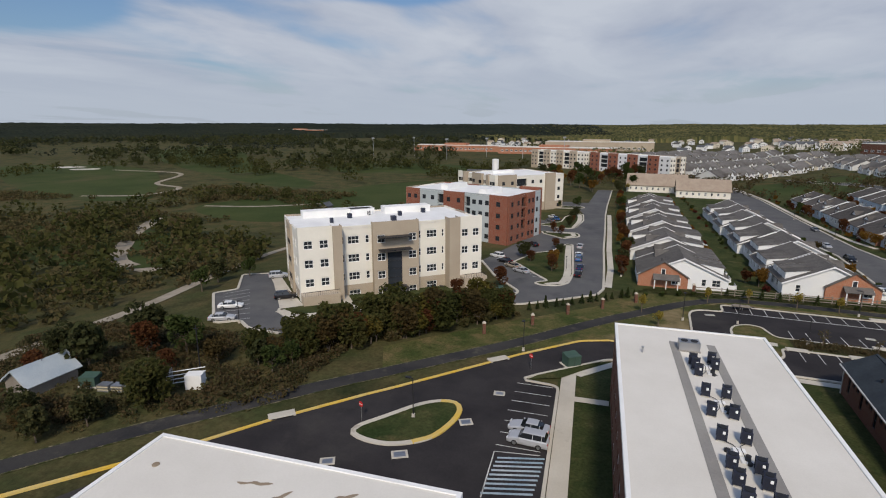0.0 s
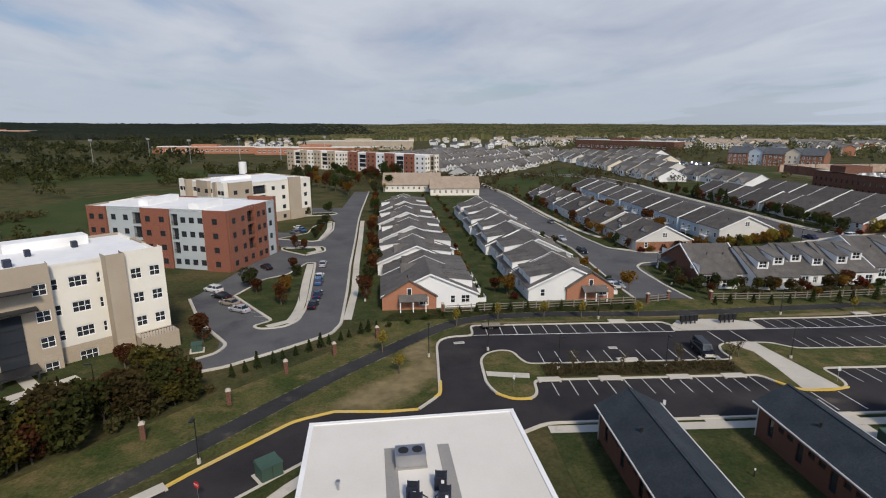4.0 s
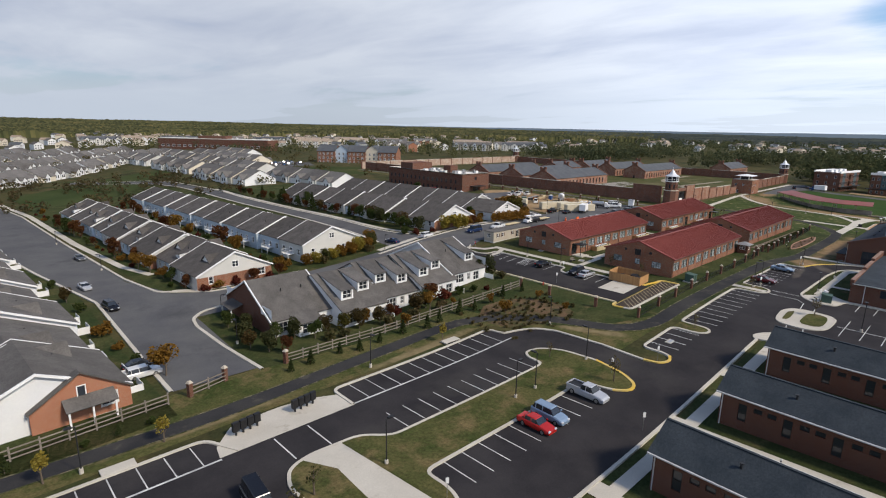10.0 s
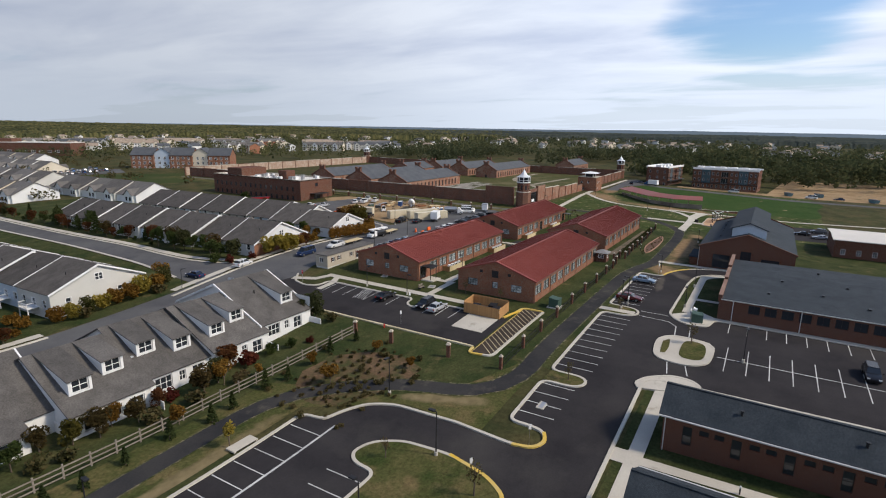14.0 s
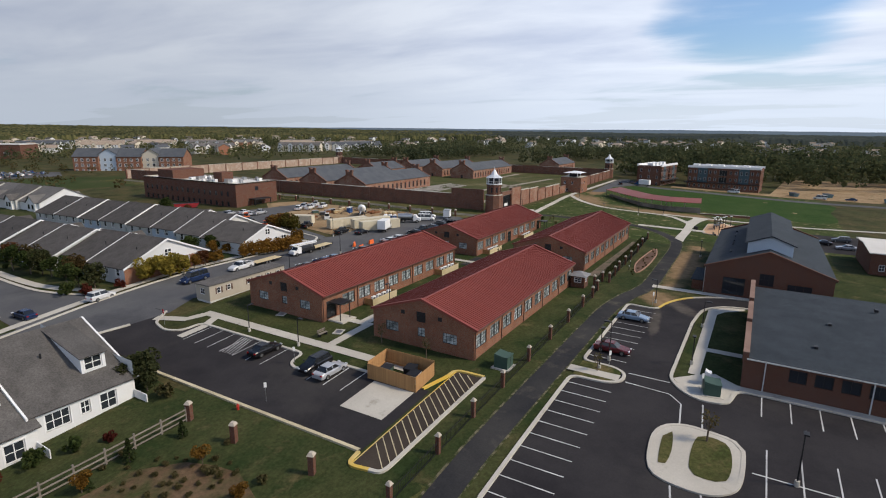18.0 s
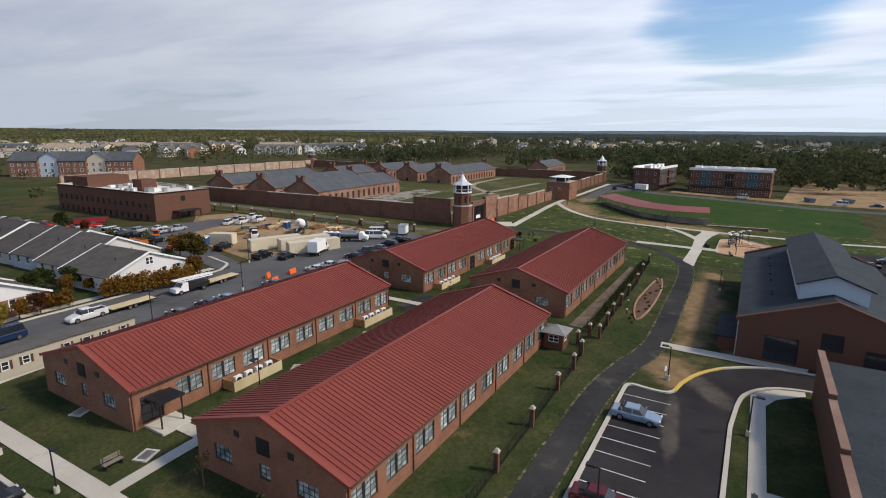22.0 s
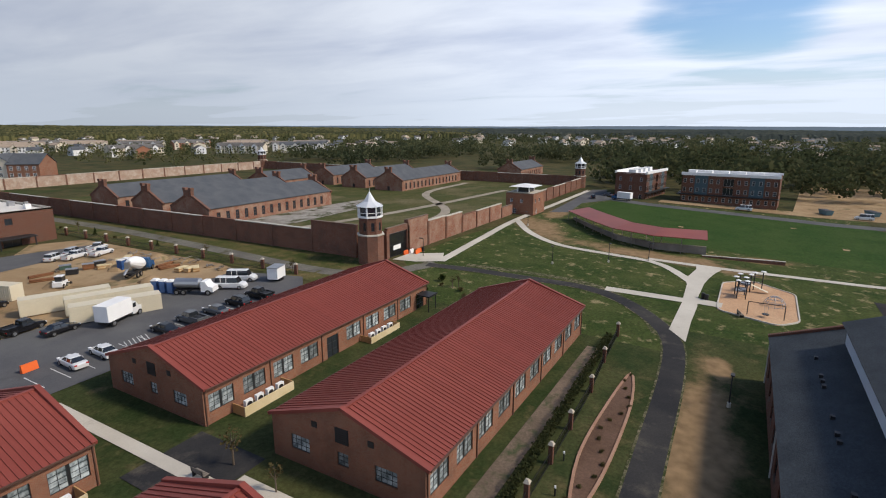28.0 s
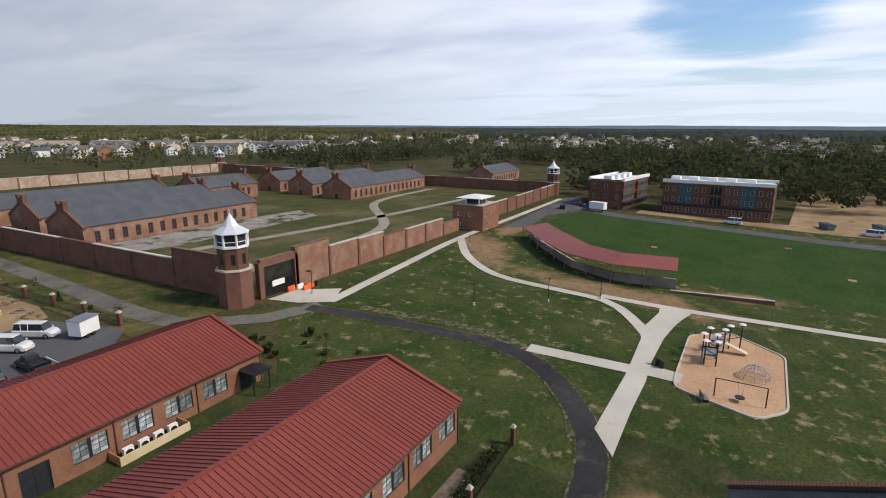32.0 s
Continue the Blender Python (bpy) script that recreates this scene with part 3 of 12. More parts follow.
def window(parent, a, b, hole, cols=2, rows=2, frame_mat=None, glass=None, inset=0.12, bar=0.05, trim=0.0, name="window", split=False):
    """A window in a facade opening: frame with bars; near ones have the pane as a piece of its own."""
    frame_mat, glass = frame_mat or WHITE, glass or GLASS
    u0, z0, u1, z1 = hole
    w, h = round(u1 - u0, 2), round(z1 - z0, 2)
    key = (w, h, cols, rows, frame_mat.name, glass.name, bar, trim, split)
    if key not in WINDOW_DATA:
        f = Mesh()
        e = bar * 1.4
        for x0, y0, x1, y1 in ((0, 0, w, e), (0, h - e, w, h), (0, e, e, h - e), (w - e, e, w, h - e)):
            f.box(x0, -0.02, y0, x1, 0.06, y1)
        for i in range(1, cols):
            f.box(w * i / cols - bar / 2, 0.0, e, w * i / cols + bar / 2, 0.05, h - e)
        for i in range(1, rows):
            f.box(e, 0.005, h * i / rows - bar / 2, w - e, 0.045, h * i / rows + bar / 2)
        if trim:
            t = trim
            d = inset + 0.03
            for x0, y0, x1, y1 in ((-t, -t, w + t, 0), (-t, h, w + t, h + t), (-t, 0, 0, h), (w, 0, w + t, h)):
                f.box(x0, -d, y0, x1, 0.0, y1)
        p = Mesh().box(e * 0.5, 0.03, e * 0.5, w - e * 0.5, 0.05, h - e * 0.5)
        if split:
            WINDOW_DATA[key] = (f.data(name, frame_mat), p.data("pane", glass))
        else:
            k = len(f.f)
            p.f, n = [tuple(i + len(f.v) for i in q) for q in p.f], len(p.f)
            f.v, f.f = f.v + p.v, f.f + p.f
            d = f.data(name, frame_mat)
            d.materials.append(glass)
            d.polygons.foreach_set("material_index", [0] * k + [1] * n)
            WINDOW_DATA[key] = (d, None)
    L = math.hypot(b[0] - a[0], b[1] - a[1])
    ux, uy = (b[0] - a[0]) / L, (b[1] - a[1]) / L
    m = pose(a[0] + ux * u0 - uy * inset, a[1] + uy * u0 + ux * inset, z0, 0, 0, math.degrees(math.atan2(uy, ux)))
    fr = part(name, WINDOW_DATA[key][0], parent, m)
    if split:
        part("pane", WINDOW_DATA[key][1], fr)
    return fr


def slab(me, a, b, c, d, t):
    """A roof plane of thickness t through four corners (anticlockwise from outside)."""
    a, b, c, d = (Vector(p) for p in (a, b, c, d))
    n = (b - a).cross(d - a).normalized() * t
    return me.hexa([tuple(p - n) for p in (a, b, c, d)] + [tuple(p) for p in (a, b, c, d)])


# ---- ground ----
def lattice(lo, hi, step, far):
    xs = [lo + i * step for i in range(int((hi - lo) / step) + 1)]
    d, a, b = step, lo, hi
    while b < far:
        d *= 1.13
        a, b = a - d, b + d
        xs = [a] + xs + [b]
    return xs


def make_ground():
    xs, ys = lattice(-204, 480, 6.0, 6500), lattice(-48, 420, 6.0, 6500)
    me = Mesh()
    me.v = [(x, y, G(x, y)) for x in xs for y in ys]
    n = len(ys)
    me.f = [(i * n + j, (i + 1) * n + j, (i + 1) * n + j + 1, i * n + j + 1) for i in range(len(xs) - 1) for j in range(n - 1)]
    setting(me.ob("ground", MEADOW, smooth=True), "rough autumn grassland of green and brown", "ground")


make_ground()


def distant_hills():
    """Plain glowing line of hills beyond the woods, all round; blue haze painted in."""
    m = bpy.data.materials.new("haze_painted_hills")
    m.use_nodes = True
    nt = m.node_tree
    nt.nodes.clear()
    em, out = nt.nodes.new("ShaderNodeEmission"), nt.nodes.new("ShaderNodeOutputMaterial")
    # the hills glow by themselves, with distance haze mixed into the blue
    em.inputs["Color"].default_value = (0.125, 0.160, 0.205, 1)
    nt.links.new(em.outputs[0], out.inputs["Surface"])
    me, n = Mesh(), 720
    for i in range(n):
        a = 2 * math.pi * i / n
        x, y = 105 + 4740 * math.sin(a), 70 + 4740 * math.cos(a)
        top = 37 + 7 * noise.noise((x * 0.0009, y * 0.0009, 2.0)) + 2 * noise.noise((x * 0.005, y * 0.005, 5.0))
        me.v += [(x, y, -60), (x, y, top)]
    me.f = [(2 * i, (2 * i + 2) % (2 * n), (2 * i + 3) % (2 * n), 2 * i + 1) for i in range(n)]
    setting(me.ob("backdrop", m), "glowing line of distant hills with painted blue haze", "backdrop")


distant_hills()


def area(name, poly, material, dz, label, category, cell=6.0):
    return setting(drape(poly, dz, cell).ob(name, material, smooth=True), label, category)


def fillet(pts, closed=False, r=1.3):
    """Rounds the corners of a plan line, by less where its sides are short."""
    out, n = [], len(pts)
    for i in range(n):
        if not closed and i in (0, n - 1):
            out.append(pts[i])
            continue
        p, a, b = Vector(pts[i]), Vector(pts[i - 1]), Vector(pts[(i + 1) % n])
        la, lb = (a - p).length, (b - p).length
        if la < 0.9 or lb < 0.9 or (p - a).angle(b - p) < 0.15:
            out.append(pts[i])
            continue
        q0, q1 = p + (a - p) * (min(r, la * 0.45) / la), p + (b - p) * (min(r, lb * 0.45) / lb)
        for k in range(5):
            t = k / 4
            v = q0 * (1 - t) ** 2 + p * (2 * t * (1 - t)) + q1 * t * t
            out.append((v.x, v.y))
    return out


def rect(x0, y0, x1, y1):
    return [(x0, y0), (x1, y0), (x1, y1), (x0, y1)]


LAWN_Z, ROAD_Z, WALK_Z, LINE_Z = 0.04, 0.08, 0.13, 0.095
# lawns
area("lawn_barracks", rect(30, 20, 137, 89.5), LAWN, LAWN_Z, "mown green lawn between the brick barracks", "lawn")
area("lawn_building", [(3.5, 20), (0, 60), (-1.6, 77), (3, 84), (24, 84), (30, 60), (30, 20)], LAWN, LAWN_Z, "green lawn beside the flat-roofed building", "lawn")
area("lawn_cottages", [(1.6, 126), (60, 132), (60, 330), (-8, 330), (-2, 170)], LAWN, LAWN_Z, "green lawn between the rows of cottages", "lawn")
area("lawn_red_roofs", [(134.02, 100), (252, 100), (252, 163), (147.8, 163), (147.8, 141), (134.02, 141)], LAWN, LAWN_Z, "dark green lawn round the red-roofed barracks", "lawn")
area("lawn_hall", rect(188, 20, 262, 103), LAWN_WORN, LAWN_Z + 0.01, "grass beside the long brick hall", "lawn")
area("lawn_commons", [(252, 60), (400, 60), (400, 150), (345, 155), (300, 160), (272, 160), (252, 140)], FIELD_WORN, LAWN_Z, "worn green lawn of the common", "lawn")
OUTFIELD = mat("mown_outfield", (0.026, 0.056, 0.012), (0.042, 0.070, 0.018), 0.95, 0, 0.8, 0.35, 0.6, spec=0.05)
area("lawn_outfield", smooth_line([(324, 62), (352, 60), (384, 62), (392, 128), (393, 141), (372, 146), (352, 140), (336, 127), (327, 110), (323, 88)], 5, True), OUTFIELD, LAWN_Z + 0.015, "even mown green outfield of the ball field", "lawn")
area("lawn_prison", rect(269, 164, 460, 330), YARD_GRASS, LAWN_Z, "grass yard inside the old prison wall", "lawn")
area("lawn_slope", fillet([(118, 118), (121, 113.5), (126, 110), (134.02, 106.6), (134.02, 141), (110, 139.6), (113, 134)], True), LAWN, LAWN_Z + 0.012, "dark green grass slope beside the trail", "lawn")
area("lawn_dormer", [(73.4, 138), (77, 137), (134, 134), (134, 168), (82, 169), (76, 168), (73.4, 164)], LAWN, LAWN_Z + 0.02, "dark green gardens round the dormer cottages", "lawn")
area("verge_north", [(17.4, 96.5), (18, 117), (24, 124.5), (60, 125.5), (110, 126.5), (117, 115), (116.5, 104), (134, 104), (134, 141), (60, 138), (10, 132), (0, 112), (-14, 96), (-30, 76), (-26, 68), (-8, 84), (4, 93.5), (11, 93)], GRASS_WORN, LAWN_Z, "thin dry grass verge between trail and car park", "lawn")

# new asphalt of the car parks and drives
LOT = [(17.8, 97), (17.8, 114.5), (18.6, 117), (20.5, 118.2), (24.3, 118.4), (24.3, 123.5), (60.3, 123.8), (62, 119.5), (77, 119.5), (77.4, 124.6),
       (109, 124.9), (109.3, 121.5), (111.9, 120.9), (114.6, 119.2), (116.1, 116), (116.4, 107.2), (115.7, 99.8), (116.1, 97.5), (117.8, 96.7), (119.4, 97.5),
       (119.9, 99), (119.9, 102), (191.3, 102), (190.9, 99.8), (190.9, 97.8), (191.8, 97.2), (194.3, 96.7), (196.7, 95.9), (199, 94.7), (201.1, 93), (203.1, 90.4), (204.3, 87.8), (204.8, 84.1), (204.8, 20), (199.4, 20), (199.3, 84.6), (198.4, 87.6), (196.6, 89.5), (194.4, 90.7), (191.6, 91.1),
       (165, 91.4), (162.5, 90.1), (160.9, 88.1), (161.4, 85.3), (165.5, 84.6), (166, 30), (138, 30), (138, 88.5), (137, 90.2),
       (30, 89), (26, 86.5), (4.9, 84.7), (-4.3, 75.1), (-5.8, 72.6), (-1.2, 72.2), (3.8, 22.4), (-48.8, 17.3), (-37, 42.4), (-32, 49.9), (-21.9, 62.9), (-8.5, 81), (-0.2, 90.8), (4.2, 92.9), (11, 92.6), (14.7, 93.2)]
area("car_park", LOT, ASPHALT_DUSTY, ROAD_Z, "fresh black asphalt car park with white lines", "car park")
RB_LOT = [(135.1, 115), (147.6, 115), (147.6, 157.2), (144.5, 157.4), (143.3, 160), (144.3, 164), (148, 167), (148, 170), (128, 170), (136, 163), (135.2, 150)]
area("car_park_red_roofs", RB_LOT, ASPHALT, ROAD_Z, "black asphalt car park beside the red-roofed barracks", "car park")
# older streets
area("street_stub", [(61.5, 139), (73, 138.5), (74, 166), (75, 186), (70, 200), (66.1, 252), (62, 316), (54, 373), (40, 470), (28, 470), (44, 373), (47, 330), (48.5, 266), (55.9, 220), (62, 188)], ASPHALT_OLD, ROAD_Z, "worn grey asphalt street between the cottages", "street")
area("street_cross", [(73.5, 167), (130, 169.5), (148, 166), (162, 172), (200, 172), (246, 172), (246, 182), (215, 184), (165, 184), (140, 182), (82, 181), (73.5, 186)], ASPHALT_OLD, ROAD_Z + 0.01, "grey asphalt cross street", "street")
area("street_apartments", [(-28.7, 102.1), (-21, 104), (-14.1, 107.5), (-6.8, 114.4), (-0.4, 120.9), (0.5, 126), (-1.1, 147.4), (-3.2, 170.6), (-5.6, 205), (-8.2, 238.6), (-9.5, 262), (-12, 330), (-20, 330), (-19, 272), (-42, 272), (-46, 256), (-22, 254), (-17, 236), (-24, 214), (-40, 218), (-36, 206), (-26, 192), (-30, 172), (-33, 152), (-34, 143), (-26, 128), (-19, 119), (-17.4, 112.8)], ASPHALT_OLD, ROAD_Z, "grey asphalt street beside the apartment blocks", "street")
LOT_A = [(-25.2, 145), (-12.6, 128.1), (-15.5, 125.2), (-13.6, 123.6), (-9.6, 124.6), (-7.8, 128.1), (-7.9, 136.9), (-10.6, 156.4), (-13, 173.7), (-15.1, 173.8), (-17.8, 162), (-22.6, 157.9)]
LOT_B = [(-17.4, 182.1), (-12.6, 187.1), (-13.4, 191.5), (-15, 193.4), (-26.6, 192.4), (-25.6, 189)]
LOT_C = [(-31, 204.9), (-18.9, 200.8), (-16, 203), (-15.2, 220), (-17, 234.6), (-20, 237), (-23.4, 226), (-23, 214)]
LOT_D = [(-41, 247), (-25, 251.5), (-19.6, 253.6), (-18.8, 256), (-21, 258.6), (-41, 254)]
for q in (LOT_A, LOT_B, LOT_C, LOT_D):
    area("island_apartments", q, LAWN, ROAD_Z + 0.13, "grassy kerbed island of the apartment car park", "island")
for q in ([(-12.6, 124.6), (-9.3, 127.4), (-9.3, 137), (-12, 156.4), (-14, 172)], [(-16.6, 202.4), (-16.7, 220), (-18.6, 234)], [(-17, 184), (-14.4, 187.6), (-15.6, 191.6), (-25, 191)]):
    setting(strip(smooth_line(q, 3), -0.9, 0.9, ROAD_Z + 0.16).ob("pavement", CONCRETE), "pale concrete island pavement", "pavement")
area("car_park_white_block", [(-63.4, 73.6), (-59.9, 76.5), (-55.8, 73.8), (-49.1, 73.9), (-38, 82), (-28, 96), (-33, 104), (-39.2, 95), (-43.9, 88.7), (-50.1, 82.8), (-53.1, 81.3), (-56.9, 83.4), (-57.8, 85.2), (-72.3, 101.2), (-81.4, 110.6), (-88.6, 109.1), (-77.1, 94.7), (-80.7, 91)], ASPHALT_OLD, ROAD_Z, "asphalt car park beside the white apartment block", "car park")
area("lawn_white_block", [(-56.5, 84.4), (-52, 82.4), (-44.2, 88.6), (-38, 97), (-30, 108), (-22, 118), (-30, 124), (-57, 96), (-60, 90)], LAWN, LAWN_Z + 0.05, "green lawn before the white apartment block", "lawn")
area("parking_strip", [(-57.6, 84.8), (-54.6, 88.5), (-62.8, 95.5), (-74.9, 107.3), (-78.2, 107.2), (-72.3, 101.2)], CONCRETE, WALK_Z, "pale concrete parking strip beside the block", "pavement")
setting(strip(smooth_line([(-57, 84), (-53, 82.6), (-50, 84.2), (-45.6, 88.6), (-42.6, 94), (-39, 98.6), (-34, 105)], 3), -1.0, 1.0, WALK_Z).ob("path", CONCRETE), "curving pale concrete walk", "path")
for a, b in (((-51.8, 98.8), (-44, 90)), ((-43, 106.2), (-37.4, 101.2))):
    setting(strip([a, b], -0.9, 0.9, WALK_Z + 0.01).ob("path", CONCRETE), "concrete walk to an apartment door", "path")
BACK_STREET = [(132.6, 181.2), (147, 184.8), (142.6, 199), (142.4, 229), (140.8, 261), (140, 300), (140.6, 340), (134, 398), (118, 420), (98, 440), (93, 433), (112, 413), (126, 392), (132, 365), (133.2, 335), (133.6, 290), (135.2, 247), (135.3, 222), (135, 207), (133.2, 190)]
area("street_back", BACK_STREET, ASPHALT_OLD, ROAD_Z, "worn grey asphalt street behind the cottages", "street")
for q in (BACK_STREET[1:10], BACK_STREET[10:]):
    setting(strip(smooth_line(q, 4), -0.35, 0.35, ROAD_Z + 0.12).ob("kerb_back", CONCRETE), "pale concrete kerb", "kerb")
setting(strip(smooth_line([(148.4, 187.4), (144.2, 202), (144, 230), (142.4, 262), (141.6, 300), (142.2, 338)], 4), -0.8, 0.8, WALK_Z).ob("pavement", CONCRETE), "pale concrete street pavement", "pavement")
area("lawn_rows", [(70, 182), (132.4, 182), (134.6, 207), (134.9, 240), (133.2, 292), (132.8, 336), (130, 368), (124, 390), (108, 412), (90, 420), (66, 345), (68, 252), (72, 203)], LAWN, LAWN_Z - 0.01, "dark green gardens round the cottages", "lawn")
area("lawn_rows_east", [(147.4, 186), (206, 187), (214, 215), (216, 300), (205, 330), (141.2, 334), (140.6, 300), (141.4, 261), (143, 229), (143.2, 200)], LAWN, LAWN_Z - 0.01, "dark green gardens round the cottages", "lawn")
# trail
TRAIL_LINE = smooth_line([(-62, 17.6), (-48, 38.6), (-34.8, 55.4), (-12, 83.6), (-1.4, 98.3), (7.3, 109.6), (21.3, 125), (35.4, 129.2), (63.3, 128.9), (94, 131.2), (108, 131), (115, 126.5), (120.5, 118.5), (124, 109), (130, 105.4), (140, 105.2), (160, 104.7), (178, 104.6), (188, 104.3), (197, 102.9), (205, 101.2), (226, 101.4), (245, 101.8), (256, 103), (263, 106.2), (271, 113), (274.6, 121), (273.8, 133), (273, 143), (271, 153)], 3.0)
setting(strip(TRAIL_LINE, -1.4, 1.4, ROAD_Z + 0.015).ob("trail", TRAIL), "narrow black asphalt walking trail", "trail")
FRINGE = mat("bare_trail_edge", (0.21, 0.18, 0.12), (0.11, 0.10, 0.055), 0.95, 0, 6.0, 0.45, 0.6, patch=((0.040, 0.050, 0.018), 1.4, 0.40, 0.56), spec=0.05)
for w0, w1 in ((-1.62, -1.38), (1.38, 1.66)):
    setting(strip(TRAIL_LINE, w0, w1, ROAD_Z + 0.006).ob("trail_edge", FRINGE), "bare earth and dry grass beside the trail", "verge")
FRINGE_LINE = smooth_line([(276.4, 146), (278.2, 134), (278.4, 124), (276, 116.6), (270, 111), (264.4, 107), (258.5, 104.6)], 3)
setting(strip(FRINGE_LINE, -1.6, 0.4, ROAD_Z + 0.004).ob("trail_edge", FRINGE), "bare earth beside the bend of the trail", "verge")
# concrete walks
area("path_wide", [(257.1, 101.4), (261, 104.1), (275.4, 103.8), (288.2, 104.2), (291.4, 104.9), (297.4, 104.1), (301.4, 103.6), (304.2, 103.9), (305.6, 99.6), (303.4, 98.9), (300.2, 99.8), (296, 100.6), (290.2, 101.3), (280.8, 101.6), (274.5, 101.3), (266, 101.5)], CONCRETE, WALK_Z + 0.01, "pale concrete walk across the common", "path")
area("path_playground", [(279.7, 101.6), (279.2, 97.6), (276.4, 97.7), (276.4, 101.6)], CONCRETE, WALK_Z, "short concrete path to the playground", "path")
for pts, w in (([(304.6, 114), (304.8, 99.5), (306.4, 85.3), (308, 71), (312, 50), (318, 20)], 1.0), ([(290, 103.6), (297, 107.6), (302.4, 113), (303.8, 124.2), (306, 135.6), (316, 147), (331, 156.8)], 1.0), ([(275, 152), (300, 154.5), (331, 157.2), (372, 157.5), (420, 158)], 1.0), ([(276.1, 117), (277.1, 103.5)], 1.3)):
    setting(strip(smooth_line(pts, 3), -w, w, WALK_Z).ob("path", CONCRETE), "pale concrete footpath", "path")
PAD = [(60.3, 119.2), (60.8, 121.5), (63.5, 124.6), (68.4, 125.2), (70.3, 125.2), (74, 124.6), (77.3, 123), (77.3, 119.2)]
area("mailbox_pad", PAD, CONCRETE, WALK_Z, "pale concrete pad for the mailboxes", "pavement")
area("walk_barracks", rect(30, 86.9, 136, 88.5), CONCRETE, WALK_Z, "concrete walk along the barracks", "pavement")
for x in (50.5, 67.5, 85, 102.5, 119.5):
    area("walk_link", rect(x - 1.2, 88.5, x + 1.2, 90), CONCRETE, WALK_Z, "short concrete walk to the kerb", "pavement")
    if x > 55:
        area("walk_side", rect(x - 0.7, 62, x + 0.7, 86.9), CONCRETE, WALK_Z - 0.02, "concrete walk between two barracks", "pavement")
area("walk_building", [(4.3, 22.5), (6.3, 22.7), (0.7, 77.9), (-1.3, 77.7)], CONCRETE, WALK_Z, "broad concrete pavement beside the flat-roofed building", "pavement")
area("walk_building_link", [(1.6, 68.8), (5.9, 69.2), (5.8, 70.6), (1.5, 70.2)], CONCRETE, WALK_Z - 0.01, "concrete path to the building door", "pavement")
area("walk_building_north", [(-1.3, 77.7), (0.7, 77.9), (5.8, 84.4), (26, 86.2), (26, 85), (6.3, 82.9), (1.5, 76.6)], CONCRETE, WALK_Z + 0.01, "curving concrete pavement", "pavement")
area("walk_hall", [(167.5, 88.6), (189.4, 88.5), (193.1, 88.5), (195.3, 87.5), (197.8, 84.7), (199.0, 84.7), (198.1, 87.4), (196.3, 89.2), (195.2, 89.9), (167.5, 89.9)], CONCRETE, WALK_Z, "curving concrete pavement by the hall", "pavement")
area("lawn_hall_front", rect(166, 82, 198.4, 91.3), LAWN, LAWN_Z, "green lawn strip before the wide hall", "lawn")
area("walk_hall_front", rect(165.7, 30, 167, 84.5), CONCRETE, WALK_Z, "concrete pavement along the hall", "pavement")
area("walk_hall_corner", [(161.4, 85.3), (161.2, 88), (163, 90.3), (165.2, 91.2), (167.5, 89), (169, 87), (167, 84.5), (165.5, 84.4)], CONCRETE, WALK_Z - 0.01, "concrete corner pavement", "pavement")
area("walk_hall_door", rect(176, 84.3, 177.4, 89), CONCRETE, WALK_Z - 0.005, "concrete path to the hall door", "pavement")
area("walk_chapel", [(206.4, 100.6), (206.4, 91.2), (206.4, 83.9), (205.1, 84.1), (204.6, 87.8), (204.3, 90.4), (204.3, 95.9), (204.4, 100.5)], CONCRETE, WALK_Z, "concrete walk to the tall hall", "pavement")
for x0, y0, x1, y1 in ((150, 119.5, 151.6, 160.5), (151.6, 133.2, 160.5, 134.6), (159.2, 134.6, 160.6, 140.4), (201, 116, 205, 131), (202, 131, 203.4, 158), (160.6, 134, 166, 136)):
    area("walk_red_roofs", rect(x0, y0, x1, y1), CONCRETE, WALK_Z + (0.005 if x1 - x0 > 3 else 0), "pale concrete walk between the red-roofed barracks", "pavement")
area("court_red_roofs", rect(199.5, 131.2, 207.5, 140), TRAIL, WALK_Z - 0.03, "dark asphalt court between the barracks", "pavement")
area("walk_gate", rect(252, 134.5, 257.5, 136), CONCRETE, WALK_Z, "concrete walk at the barrack end", "pavement")
area("gate_forecourt", [(270, 161.2), (276.5, 161), (281.5, 154.8), (275, 151.6), (271.5, 156)], CONCRETE, WALK_Z + 0.01, "concrete forecourt at the prison gate", "pavement")
area("loading_pad", rect(140.2, 116.4, 146.4, 122.2), CONCRETE, LINE_Z + 0.02, "pale concrete loading pad", "pavement")
RAMP = [(132.9, 114.7), (133.6, 111.2), (153.3, 111.0), (153.2, 114.7)]
area("hatched_ramp", RAMP, mat("brown_asphalt", (0.045, 0.036, 0.030), (0.065, 0.052, 0.042), 0.9, 0, 1.0, 0.2, 0.2, spec=0.05), ROAD_Z + 0.01, "brown hatched no-parking strip with yellow kerb", "pavement")
